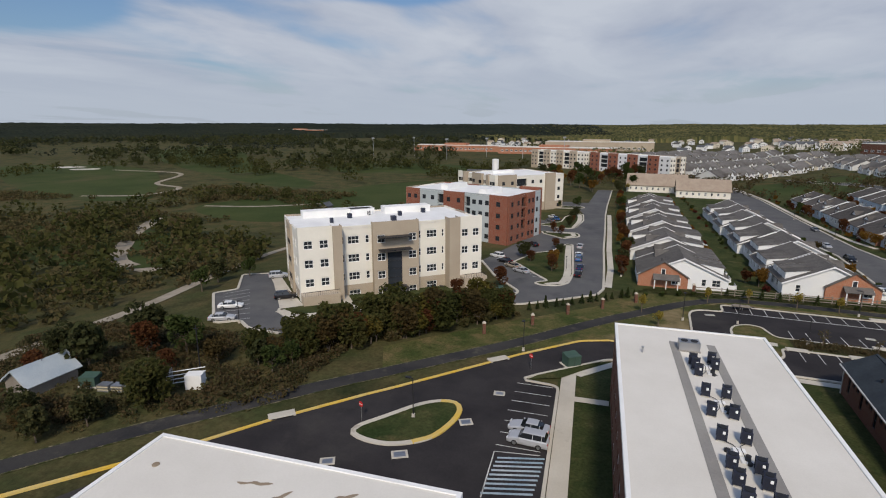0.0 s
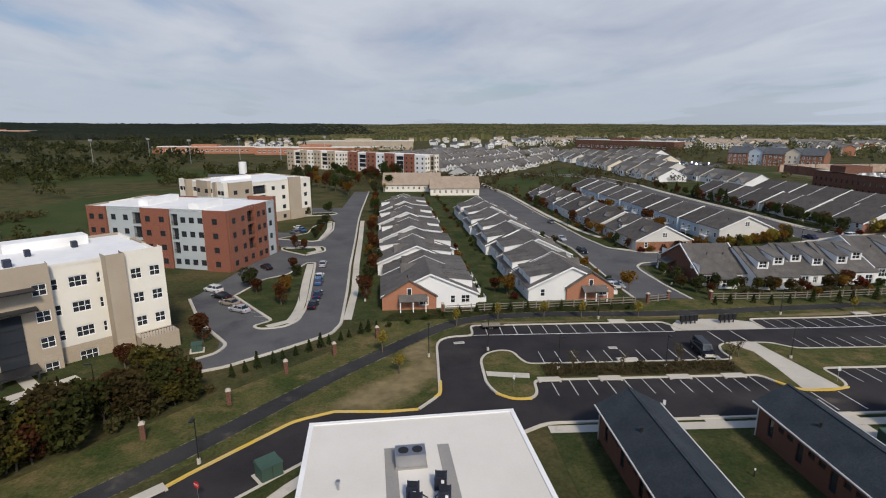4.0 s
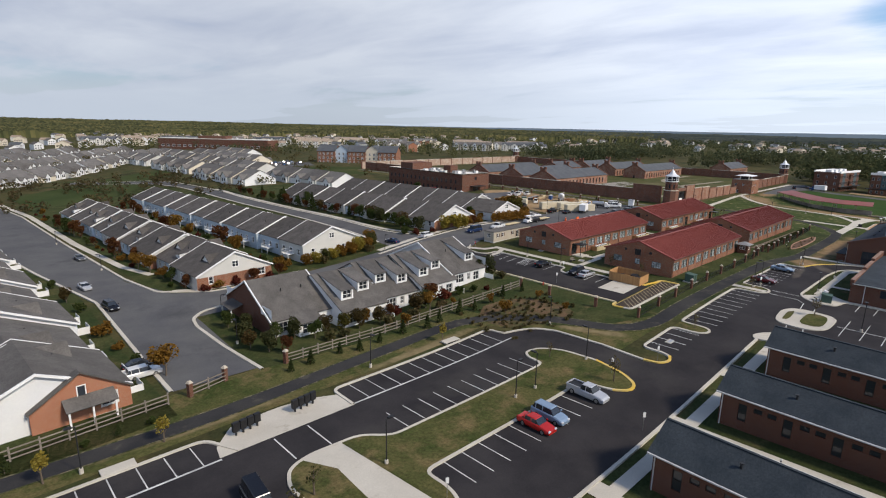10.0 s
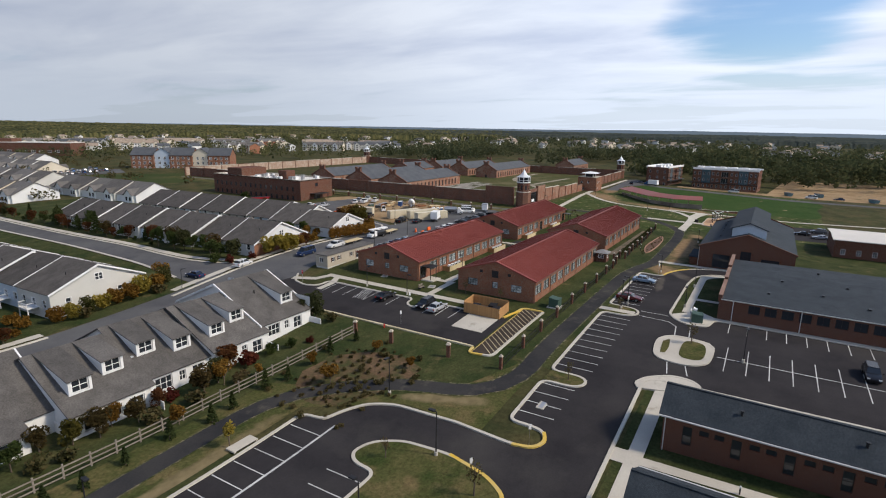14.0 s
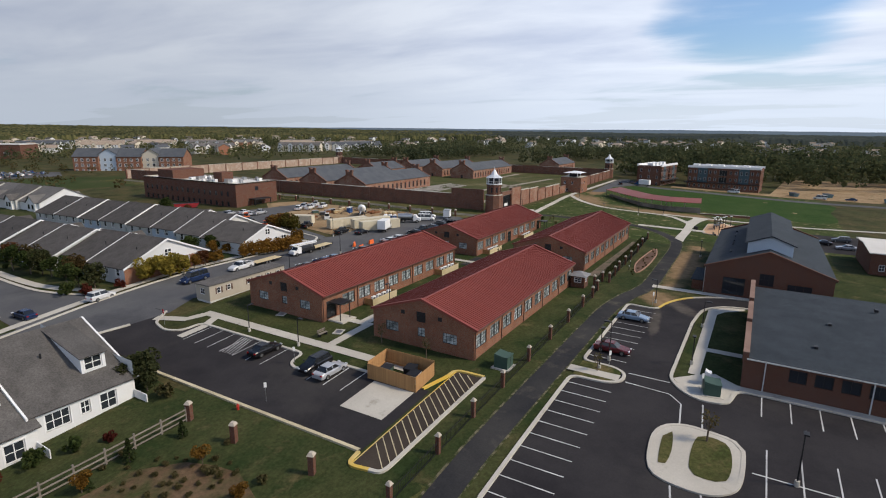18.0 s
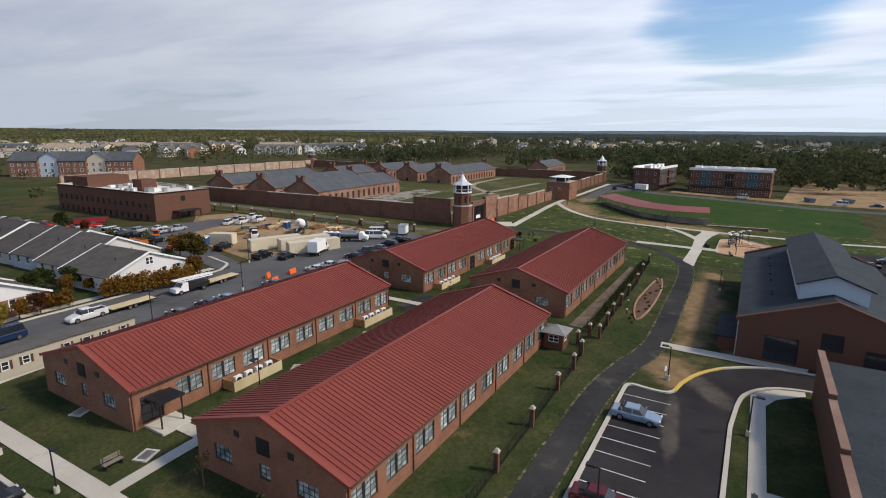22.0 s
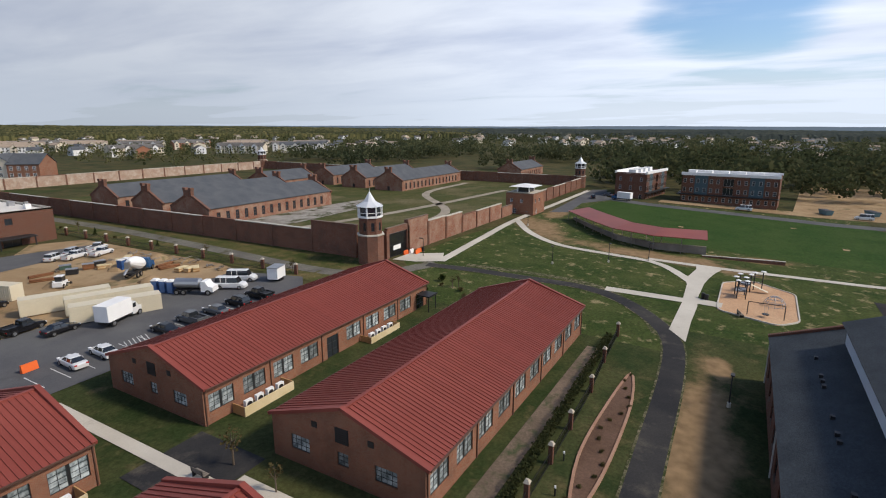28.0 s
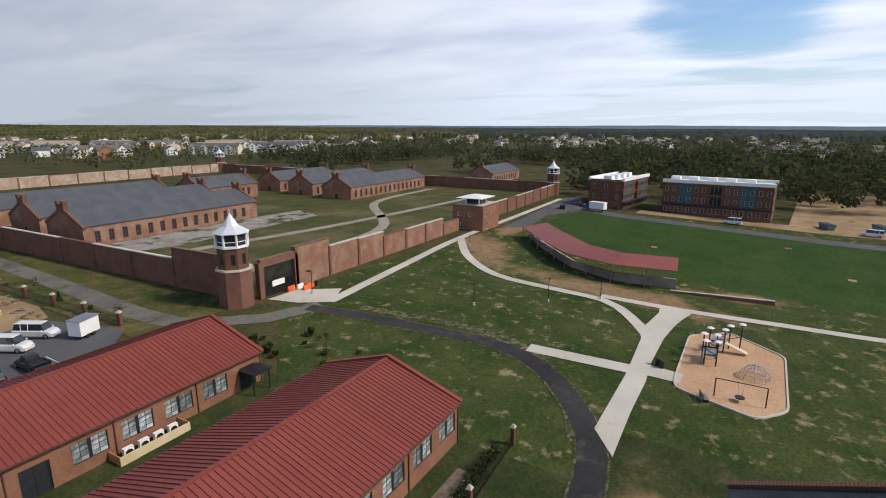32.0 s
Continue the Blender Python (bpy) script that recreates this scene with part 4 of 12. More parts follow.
# golf course and meadows in the valley
for pts in ([(-629.8, 360.8), (-541.5, 404), (-429.5, 373.2), (-294.5, 258.6), (-277.9, 231.2), (-334.2, 218.9), (-477.1, 272.9)], [(-672.4, 573.4), (-770, 783.6), (-577.9, 657.3), (-386.4, 458.8), (-227.8, 344.8), (-249.3, 319.6), (-432.4, 410.6)],
            [(-225.2, 228.1), (-199.9, 304.4), (-177.1, 362.5), (-143.6, 389.7), (-110.9, 317), (-135.8, 225.7), (-170.5, 198.4)], [(-141.7, 110.8), (-128.5, 155.2), (-172.3, 165.7), (-252.6, 158.6), (-225.8, 120.9)], [(-320.8, 497.4), (-228.1, 535.9), (-146.1, 519.9), (-134.6, 475.3), (-239.7, 423)]):
    area("fairway", smooth_line(pts, 12, True), FAIRWAY, 0.05, "mown green golf fairway", "fairway", 18.0)
for pts in ([(-569.5, 373.9), (-555.3, 386.2), (-534.9, 383.6), (-548.6, 367.5)], [(-527.9, 362.1), (-509.3, 377.6), (-498.5, 368.7), (-515.3, 356.1)]):
    area("sand_bunker", smooth_line(pts, 6, True), CONCRETE, 0.10, "pale sand bunker on the golf course", "bunker", 12.0)
for pts, w in (([(-85.7, 48.9), (-88.3, 76.9), (-93.1, 92.9), (-99.2, 111.1), (-107.2, 144.1), (-105.9, 171.8)], 1.9), ([(-128, 115.6), (-151.9, 121.8), (-173.9, 141.4), (-190.8, 159.4), (-212.4, 190.2)], 3.0), ([(-325.8, 231), (-294.3, 248.9), (-303.5, 286.8), (-344, 302.9), (-389.6, 366.5), (-478.7, 370)], 2.0), ([(-222.4, 228.4), (-193, 238.4), (-166.8, 259.6)], 1.6)):
    setting(strip(smooth_line(pts, 6), -w, w, 0.12).ob("gravel_path", GRAVEL), "pale gravel track", "path")
# dirt round the ball field and the building site
TRACK = mat("old_grey_track", (0.115, 0.108, 0.095), (0.165, 0.155, 0.13), 0.95, 0, 1.5, 0.35, 0.4, patch=((0.075, 0.072, 0.036), 0.25, 0.56, 0.7), spec=0.05)
CRACKED = mat("cracked_old_slab", (0.33, 0.31, 0.28), (0.20, 0.18, 0.15), 0.95, 0, 2.0, 0.35, 0.4, patch=((0.06, 0.062, 0.028), 0.16, 0.52, 0.60), spec=0.05)
area("lawn_wall", [(249, 163), (269, 163), (266, 385), (247, 385)], GRASS, LAWN_Z + 0.035, "rough grass between the track and the prison wall", "lawn")
area("building_site", [(208, 183), (214, 210), (222, 226), (238, 246), (247.6, 240), (248.8, 190), (247, 183), (236, 181), (226, 186)], DIRT, LAWN_Z + 0.03, "sandy building site", "ground")
area("yard_lot", [(140, 172), (176, 163), (196, 161), (243, 161), (250, 168), (246, 183), (236, 181), (226, 186), (208, 183), (204, 186), (200, 182), (185, 178)], ASPHALT_OLD, ROAD_Z + 0.02, "grey asphalt contractors' car park", "car park")
area("yard_road", [(200, 184), (206, 186), (212, 206), (222, 224), (246, 226), (246, 232), (216, 236), (206, 215)], ASPHALT_OLD, ROAD_Z + 0.03, "grey asphalt service road", "street")
area("yard_road_office", [(216, 236), (200, 250), (196, 330), (206, 330), (210, 254), (224, 240), (246, 232)], ASPHALT_OLD, ROAD_Z + 0.025, "grey asphalt road beside the brick office", "street")
setting(strip(smooth_line([(257, 380), (258.4, 300), (259, 250), (258.4, 231), (256.4, 197), (254.8, 172), (257, 162), (264, 155), (273, 152)], 5), -1.9, 1.9, 0.09).ob("service_track", TRACK), "old grey service track along the prison wall", "track")
area("prison_slab", [(288, 211), (338, 213), (343, 226), (330, 227.5), (273, 227.4), (272, 221), (279, 214)], CRACKED, LAWN_Z + 0.03, "cracked old concrete yard", "pavement")
for pts in ([(276, 178), (330, 182), (372, 215), (420, 220)], [(282, 205), (330, 196), (400, 190)]):
    setting(strip(smooth_line(pts, 6), -1.6, 1.6, 0.09).ob("path", GRAVEL), "worn gravel path across the prison yard", "path")
area("street_east", [(352, 153.5), (425, 157.5), (430, 152), (412, 148), (404, 146), (398, 128), (390, 60), (384, -40), (377, -40), (383, 62), (391, 130), (396, 143), (380, 150), (356, 148)], ASPHALT_OLD, ROAD_Z, "grey asphalt street beside the ball field", "street")
area("site_east", [(401, 60), (404, 126), (412, 126), (412, 80), (520, 70), (520, -20), (398, -20)], DIRT, LAWN_Z + 0.02, "bare building site beside the new apartments", "ground")
area("car_park_east", rect(268, 52, 296, 74), ASPHALT, ROAD_Z, "black asphalt car park behind the tall hall", "car park")
area("car_park_far", [(220, 440), (250, 430), (262, 460), (236, 490), (214, 470)], ASPHALT_OLD, ROAD_Z, "far grey car park", "car park", 12.0)
area("green_far", [(210, 400), (222, 440), (285, 385), (300, 360), (250, 345), (222, 360)], FAIRWAY, 0.05, "green lawn behind the cottages", "lawn", 12.0)
area("green_mid", [(62, 380), (110, 440), (160, 470), (165, 450), (120, 385), (90, 345), (68, 340)], FAIRWAY, 0.06, "green open lawn between the cottage rows", "lawn", 12.0)

# kerbs
CREAM = mat("cream_hatch_paint", (0.62, 0.54, 0.36), (0.45, 0.38, 0.24), 0.8, 0, 3.0, 0.2)


def kerb_line(name, pts, material=CONCRETE, closed=False, width=0.42, soft=False, high=0.16):
    line = smooth_line(pts, 2.0, closed) if soft else cut(fillet(pts, closed), 4.0, closed)
    setting(kerb(line, width, high, closed, None, ROAD_Z).ob(name, material), "yellow painted kerb" if material is YELLOW else "pale concrete kerb", "kerb")


ISLAND = [(29.8, 111.2), (27.8, 111.8), (25.4, 110.4), (24.3, 107.8), (24.2, 100.2), (25.1, 97), (27.1, 95.2), (29.6, 95.3), (30.7, 96.8), (31, 100.7), (63.9, 100.8), (64.9, 98.6), (66.5, 95.9), (71.1, 95.7), (73.8, 96.5),
          (74.7, 98.9), (74.6, 102.6), (100.5, 102.7), (103.6, 102.4), (104.3, 98.4), (105.8, 96.5), (107.8, 97), (109.6, 99.8), (110.8, 104.8), (110.4, 110.5), (108.7, 113.5), (106.2, 114.4), (104.8, 113), (104.6, 109.9), (76.4, 110.1), (73.6, 112.8),
          (67.4, 113.2), (64.6, 112.3), (63.3, 109.4), (63.6, 106.3), (31.2, 106.2), (30.4, 108.6)]
area("median", fillet(ISLAND, True), GRASS, ROAD_Z + 0.13, "long grassy median of the car park", "island")
kerb_line("kerb_median", ISLAND, CONCRETE, True)
area("walk_median", [(66.3, 113), (71.2, 112.9), (72.6, 96.2), (67, 95.9), (68, 103), (68.4, 109)], CONCRETE, ROAD_Z + 0.15, "concrete walk across the median", "pavement")
area("walk_median_end", [(24.6, 102.2), (27.6, 101.6), (30.6, 101.2), (30.8, 102.8), (27.8, 103.2), (24.6, 103.8)], CONCRETE, ROAD_Z + 0.152, "short concrete walk across the median end", "pavement")
area("mulch_bed", rect(33, 101.4, 62.5, 105.7), WOODFLOOR, ROAD_Z + 0.145, "mulched planting bed in the median", "bed")
kerb_line("kerb_west", [(14.7, 93.2), (17.6, 97), (17.8, 114.5), (18.6, 117), (20.5, 118.2), (24.3, 118.6), (24.3, 123.6), (60.3, 123.9), (61.6, 121), (62.4, 119.3)])
kerb_line("kerb_north", [(77.2, 119.4), (77.4, 124.7), (109, 125), (109.3, 121.7), (111.9, 120.9), (114.6, 119.2), (116.1, 116), (116.4, 107.2), (115.7, 99.8), (116.1, 97.5), (117.8, 96.7), (119.4, 97.5), (119.9, 99), (119.9, 102.1), (130.6, 102.1),
                         (130.6, 98), (131.6, 96.8), (133, 96.8), (133.8, 98), (133.8, 102.1), (159.5, 102.1), (159.6, 98), (160.8, 96.4), (163, 96.4), (164.3, 98), (164.4, 102.1), (191.3, 102.1), (190.9, 99.8), (190.9, 97.8), (191.8, 97.2)])
kerb_line("kerb_drive", [(191.8, 97.2), (194.3, 96.7), (196.7, 95.9), (199, 94.7), (201.1, 93)], YELLOW)
kerb_line("kerb_drive_end", [(201.1, 93), (203.1, 90.4), (204.3, 87.8), (204.8, 84.1), (204.8, 20)])
for x0, x1 in ((130.7, 133.7), (159.7, 164.2)):
    area("island_end", [(x0, 102), (x0, 98), (x0 + 1, 96.9), (x1 - 1, 96.9), (x1, 98), (x1, 102)], GRASS, ROAD_Z + 0.13, "small grassy kerbed island", "island")
area("crossing_walk", rect(160.6, 96.8, 162.2, 103), CONCRETE, ROAD_Z + 0.15, "short concrete crossing walk", "pavement")
kerb_line("kerb_south", [(4, 22.4), (-1, 72.3), (-5.6, 72.4), (-5.9, 73.1), (-4.3, 75.1), (4.8, 84.8), (26, 86.7), (30, 89.1), (137, 90.3), (138, 88.6), (138, 30)])
kerb_line("kerb_hall", [(199.4, 20), (199.3, 84.6), (198.4, 87.6), (196.6, 89.5), (194.4, 90.7), (191.6, 91.1), (186.8, 91.5), (165, 91.6), (162.4, 90.2), (160.8, 88.1), (161.3, 85.2), (165.5, 84.5), (165.6, 30)])
kerb_line("kerb_yellow", [(-57.7, 16.3), (-37, 42.6), (-32, 50.1), (-21.9, 63), (-8.5, 81.2), (-0.3, 91), (4.2, 93.1)], YELLOW)
kerb_line("kerb_bend", [(4.2, 93.1), (11, 92.8), (14.7, 93.2)], YELLOW)
ISLE = smooth_line([(146.9, 90.8), (151.3, 91.1), (153.6, 90.2), (154.5, 88.5), (154.3, 85.9), (153.8, 84.2), (152.5, 83.4), (147.9, 83.4), (145.8, 84), (144.5, 85.8), (144.5, 88), (145.1, 89.9)], 0.8, True)
ISLE_WEST = smooth_line([(134.8, 90.6), (137.5, 90.4), (140, 87), (139.4, 84.2), (137, 84)], 1, True)
for pts in (ISLE, ISLE_WEST):
    area("island_south", pts, CONCRETE, ROAD_Z + 0.13, "pale concrete traffic island with rounded corners", "island")
    kerb_line("kerb_island", pts, CONCRETE, True)
area("island_grass", smooth_line([(152.9, 87.3), (153.0, 84.9), (150.3, 84.2), (147.0, 84.5), (146.4, 86.2), (147.4, 87.5)], 0.8, True), GRASS, ROAD_Z + 0.16, "grass bed on the island", "island")
area("island_grass", smooth_line([(151.4, 90.3), (152.6, 89.6), (149.4, 89.2), (147.0, 89.4), (146.8, 90.0)], 0.8, True), GRASS, ROAD_Z + 0.16, "grass bed on the island", "island")
for pts in ([(25.1, 97), (27.1, 95.2), (29.6, 95.3)], [(64.9, 98.6), (66.5, 95.9), (71.1, 95.7), (73.8, 96.5)], [(104.3, 98.4), (105.8, 96.5), (107.8, 97), (109.6, 99.8), (110.8, 104.8)], [(115.7, 99.8), (116.1, 97.5), (117.8, 96.7), (119.4, 97.5)], [(16.9, 96.2), (17.7, 97.4), (17.8, 101)]):
    kerb_line("kerb_tip", [(x + 0.01, y) for x, y in pts], YELLOW, False, 0.45, False, 0.166)
area("mulch_slope", smooth_line([(112.5, 122.5), (118, 119.5), (125.6, 118.2), (127.4, 123), (126, 129), (122.8, 132.6), (117, 133.4), (111.5, 128.6)], 3, True), mat("brown_mulch", (0.10, 0.062, 0.036), (0.15, 0.10, 0.06), 0.95, 0, 1.5, 0.35, 0.7, patch=((0.05, 0.06, 0.022), 0.3, 0.44, 0.66), spec=0.05), LAWN_Z + 0.03, "brown mulched planting slope", "bed")
TEAR = [(-21.1, 51.5), (-19.1, 50.9), (-16.5, 51.1), (-14.1, 52.4), (-12.3, 54.4), (-11.3, 58), (-11.4, 60.9), (-12.6, 62.4), (-14.4, 62.1), (-16.6, 60.2), (-19.4, 56), (-21.3, 53)]
area("island_tear", smooth_line(TEAR, 0.7, True), LAWN, ROAD_Z + 0.13, "green drop-shaped traffic island", "island")
kerb_line("kerb_tear", smooth_line(TEAR, 0.7, True), CONCRETE, True, 0.7)
kerb_line("kerb_tear_tip", [(x + 0.005, y) for x, y in smooth_line(TEAR[3:9], 0.7)], YELLOW, False, 0.72, False, 0.166)
area("island_corner", [(-5.4, 72.8), (-4.3, 74.8), (4, 83.6), (1.1, 78.2), (-1, 75.1)], LAWN, ROAD_Z + 0.12, "green corner lawn beside the drive", "island")
kerb_line("kerb_lot_west", [(135.1, 163), (135.2, 150), (135.1, 115.2)], CREAM)
kerb_line("kerb_lot_east", [(148, 167), (144.4, 164.2), (143.3, 160), (144.5, 157.4), (147.7, 157.2), (147.7, 135.2), (145, 135), (144, 133.2), (145, 131.2), (147.7, 131), (147.7, 123.5)])
area("island_lot", [(147.6, 135), (145, 134.8), (144.2, 133.2), (145, 131.4), (147.6, 131.2)], LAWN, ROAD_Z + 0.12, "small green kerbed island", "island")
kerb_line("kerb_ramp", [(134.9, 115.1), (132.9, 114.9), (133.3, 112.6)], YELLOW)
kerb_line("kerb_ramp_side", [(133.3, 112.6), (133.5, 111.2), (153.4, 110.9)])
kerb_line("kerb_ramp_end", [(153.6, 111), (153.5, 114.9), (151.4, 115), (149.6, 115.5), (147.6, 116)], YELLOW)
for pts in ([(-28.7, 102.1), (-21, 104), (-14.1, 107.5), (-6.8, 114.4), (-0.4, 120.9), (0.5, 126), (-1.1, 147.4), (-3.2, 170.6), (-5.6, 205), (-8.2, 238.6), (-9.5, 262), (-12, 330)], LOT_A + LOT_A[:1], LOT_B + LOT_B[:1], LOT_C + LOT_C[:1], LOT_D + LOT_D[:1], [(-33, 104), (-39.2, 95), (-43.9, 88.7), (-50.1, 82.8), (-53.1, 81.3), (-56.9, 83.4), (-57.8, 85.2)], [(-34, 143), (-26, 128), (-19, 119), (-17, 116.3), (-17.4, 112.8), (-28.7, 102.1)],
            [(73.4, 137.6), (72.7, 150), (72.4, 162), (73.2, 166.4), (75.8, 169.4), (80, 170.4), (130, 170.6), (142, 167)], [(61.3, 139), (61.8, 188), (55.7, 220), (48.3, 266), (46.8, 330), (43.8, 373)], [(54.2, 373), (62.2, 316), (66.3, 252), (70.2, 203), (73, 188), (82, 181.2), (104, 180.6)],
            [(126, 180), (142, 182.2), (166, 184.2), (200, 184.2), (204, 187), (206, 196)], [(-49.1, 73.9), (-55.8, 73.8), (-59.9, 76.5), (-63.4, 73.6), (-80.7, 91), (-77.1, 94.7), (-88.6, 109.1), (-81.4, 110.6)]):
    kerb_line("kerb_street", pts, CONCRETE, False, 0.6)
for pts, w in (([(76, 203), (72.5, 215), (68.4, 252), (64.4, 316), (56.5, 373)], 0.9), ([(75.5, 186.5), (82, 183.4), (104, 182.8)], 0.9), ([(1.4, 128), (0.6, 147), (-1.6, 171), (-4, 205), (-6.6, 238)], 0.8), ([(128, 183), (142, 184.6), (166, 186.6), (200, 186.8)], 0.9), ([(143, 155.8), (147, 155.8), (150.8, 157.5)], 0.7), ([(145.5, 166), (147.5, 161), (151, 159.5)], 0.8)):
    setting(strip(cut(pts, 4), -w, w, WALK_Z).ob("pavement", CONCRETE), "pale concrete street pavement", "pavement")

# painted lines: each one a piece under its car park
LOT_OB, LOT2_OB = bpy.data.objects["car_park"], bpy.data.objects["car_park_red_roofs"]
YARD_OB = bpy.data.objects["yard_lot"]


BLUE_PAINT = mat("pale_blue_road_paint", (0.24, 0.33, 0.40), (0.42, 0.47, 0.50), 0.8, 0, 3.0, 0.2)


def painted(parent, a, b, w=0.13, material=PAINT):
    strip(cut([a, b], 3.0), -w / 2, w / 2, LINE_Z + 0.02 if parent is not YARD_OB else ROAD_Z + 0.035).ob("line", material, parent)


def stalls(parent, x0, x1, y0, y1, n, along="x"):
    for i in range(n + 1):
        t = i / n
        if along == "x":
            x = x0 + (x1 - x0) * t
            painted(parent, (x, y0), (x, y1))
        else:
            y = y0 + (y1 - y0) * t
            painted(parent, (x0, y), (x1, y))


stalls(LOT_OB, 26.9, 58.6, 118.9, 123.4, 12)
stalls(LOT_OB, 79.9, 106.6, 119.7, 124.5, 10)
stalls(LOT_OB, 34, 60.6, 106.5, 111, 10)
stalls(LOT_OB, 33.4, 62.2, 96, 100.6, 11)
stalls(LOT_OB, 79, 102.6, 110.3, 114.8, 9)
stalls(LOT_OB, 77.2, 101, 97.8, 102.4, 9)
stalls(LOT_OB, 122.4, 129.9, 97.4, 101.9, 3)
stalls(LOT_OB, 136, 157.6, 96.8, 101.9, 9)
stalls(LOT_OB, 166.6, 188.4, 97.1, 101.9, 9)
stalls(LOT_OB, 160.5, 165.3, 82, 39, 16, "y")
stalls(LOT_OB, 145, 154, 81.5, 38, 16, "y")
for i in range(7):
    y = 71.6 - i * 2.62
    painted(LOT_OB, (-6.5 + 0.085 * (71.6 - y), y - 0.4), (-1.6 + 0.085 * (71.6 - y), y))
for i in range(8):
    painted(LOT_OB, (-62.6 - i * 2.1, 75 + i * 2.2), (-59.2 - i * 2.1, 78.2 + i * 2.4))
for i in range(7):
    painted(LOT_OB, (-28.5 + i * 2.3, 145.6 - i * 2.9), (-24.6 + i * 2.1, 144 - i * 2.7))
for a, b in (((24.4, 118.7), (60.4, 118.9)), ((77.4, 119.5), (109, 119.6)), ((67.6, 95.4), (67.6, 90.5)), ((71.4, 95.4), (71.4, 90.5)), ((66.2, 113.6), (66.2, 118.8)), ((70.4, 113.4), (70.4, 118.8)), ((149.5, 82.6), (149.5, 38)),
             ((163.6, 96.2), (163.6, 91.4)), ((161, 96), (160.6, 91)), ((160.6, 91), (158.9, 89.6)), ((158.9, 89.6), (154.7, 89.2)), ((159.9, 87.5), (154.7, 87.1)), ((141, 85.5), (144.2, 86.2)), ((140.5, 88), (144.2, 88.6))):
    painted(LOT_OB, a, b, 0.28 if a[1] == b[1] or abs(a[0] - b[0]) > 20 else 0.16)
for i in range(9):
    painted(LOT_OB, (-4.4, 47.2 + i * 0.75), (0.4, 48.8 + i * 0.75), 0.3, BLUE_PAINT)
painted(LOT_OB, (-4.2, 46.6), (-5, 54.2))
painted(LOT_OB, (-5, 54.2), (-0.2, 55.2))
stalls(LOT2_OB, 142.7, 147.5, 154.5, 138.2, 6, "y")
stalls(LOT2_OB, 142.7, 147.5, 129.8, 124.4, 2, "y")
for i in range(5):
    painted(LOT2_OB, (142.8, 143.8 + i * 0.5), (147.4, 145.2 + i * 0.5), 0.12)
RAMP_OB = bpy.data.objects["hatched_ramp"]
for i in range(17):
    x = 136.8 + i * 1.1
    over = max(0.0, x - 153.0)
    painted(RAMP_OB, (x - over, 114.5 - over * 1.06), (x - 3.05, 111.3), 0.10, CREAM)
painted(RAMP_OB, (133.3, 114.6), (153.0, 114.6), 0.14, YELLOW)
stalls(YARD_OB, 174, 240, 163.2, 168, 24)
for i in range(6):
    painted(YARD_OB, (192 + i * 0.6, 163.4), (193.5 + i * 0.6, 168), 0.12)
    painted(YARD_OB, (214.5 + i * 0.6, 163.4), (216 + i * 0.6, 168), 0.12)


# ---- red-roofed barracks ----
FRAME_TEAL = mat("dark_steel_frame", (0.022, 0.028, 0.030), (0.035, 0.042, 0.044), 0.5, 0.1, 2.0)
BROWN = mat("brown_metal", (0.10, 0.055, 0.04), (0.13, 0.07, 0.05), 0.5, 0.2, 2.0)


def seam_roof(parent, x0, x1, y0, y1, z_eave, z_ridge, step=0.5):
    """Standing-seam panels on both slopes; every panel is a piece of its own."""
    ym = (y0 + y1) / 2
    L = math.hypot(ym - y0, z_ridge - z_eave)
    n = round((x1 - x0) / step)
    w = (x1 - x0) / n
    d = Mesh().box(0, 0, -0.08, w, L, 0.0).box(-0.035, 0, 0.0, 0.035, L, 0.08).data("roof_panel", ROOF_RED)
    tilt = math.degrees(math.atan2(z_ridge - z_eave, ym - y0))
    for i in range(n):
        part("roof_panel", d, parent, pose(x0 + i * w, y0, z_eave, tilt, 0, 0))
        part("roof_panel", d, parent, pose(x0 + (i + 1) * w, y1, z_eave, tilt, 0, 180))
    Mesh().box(x0, ym - 0.18, z_ridge - 0.05, x1, ym + 0.18, z_ridge + 0.1).ob("ridge_cap", ROOF_RED, parent)


def gable_coping(parent, x, hy, eave, ridge, material, w=0.22, t=0.3):
    """The raised brick gable with its sloping cap."""
    c = Mesh()
    for s in (-1, 1):
        a, b = (x - w, s * (hy + 0.45), eave), (x + w, s * (hy + 0.45), eave)
        d, e = (x + w, 0, ridge), (x - w, 0, ridge)
        slab(c, *((a, b, d, e) if s < 0 else (b, a, e, d)), t)
    c.ob("coping", material, parent)


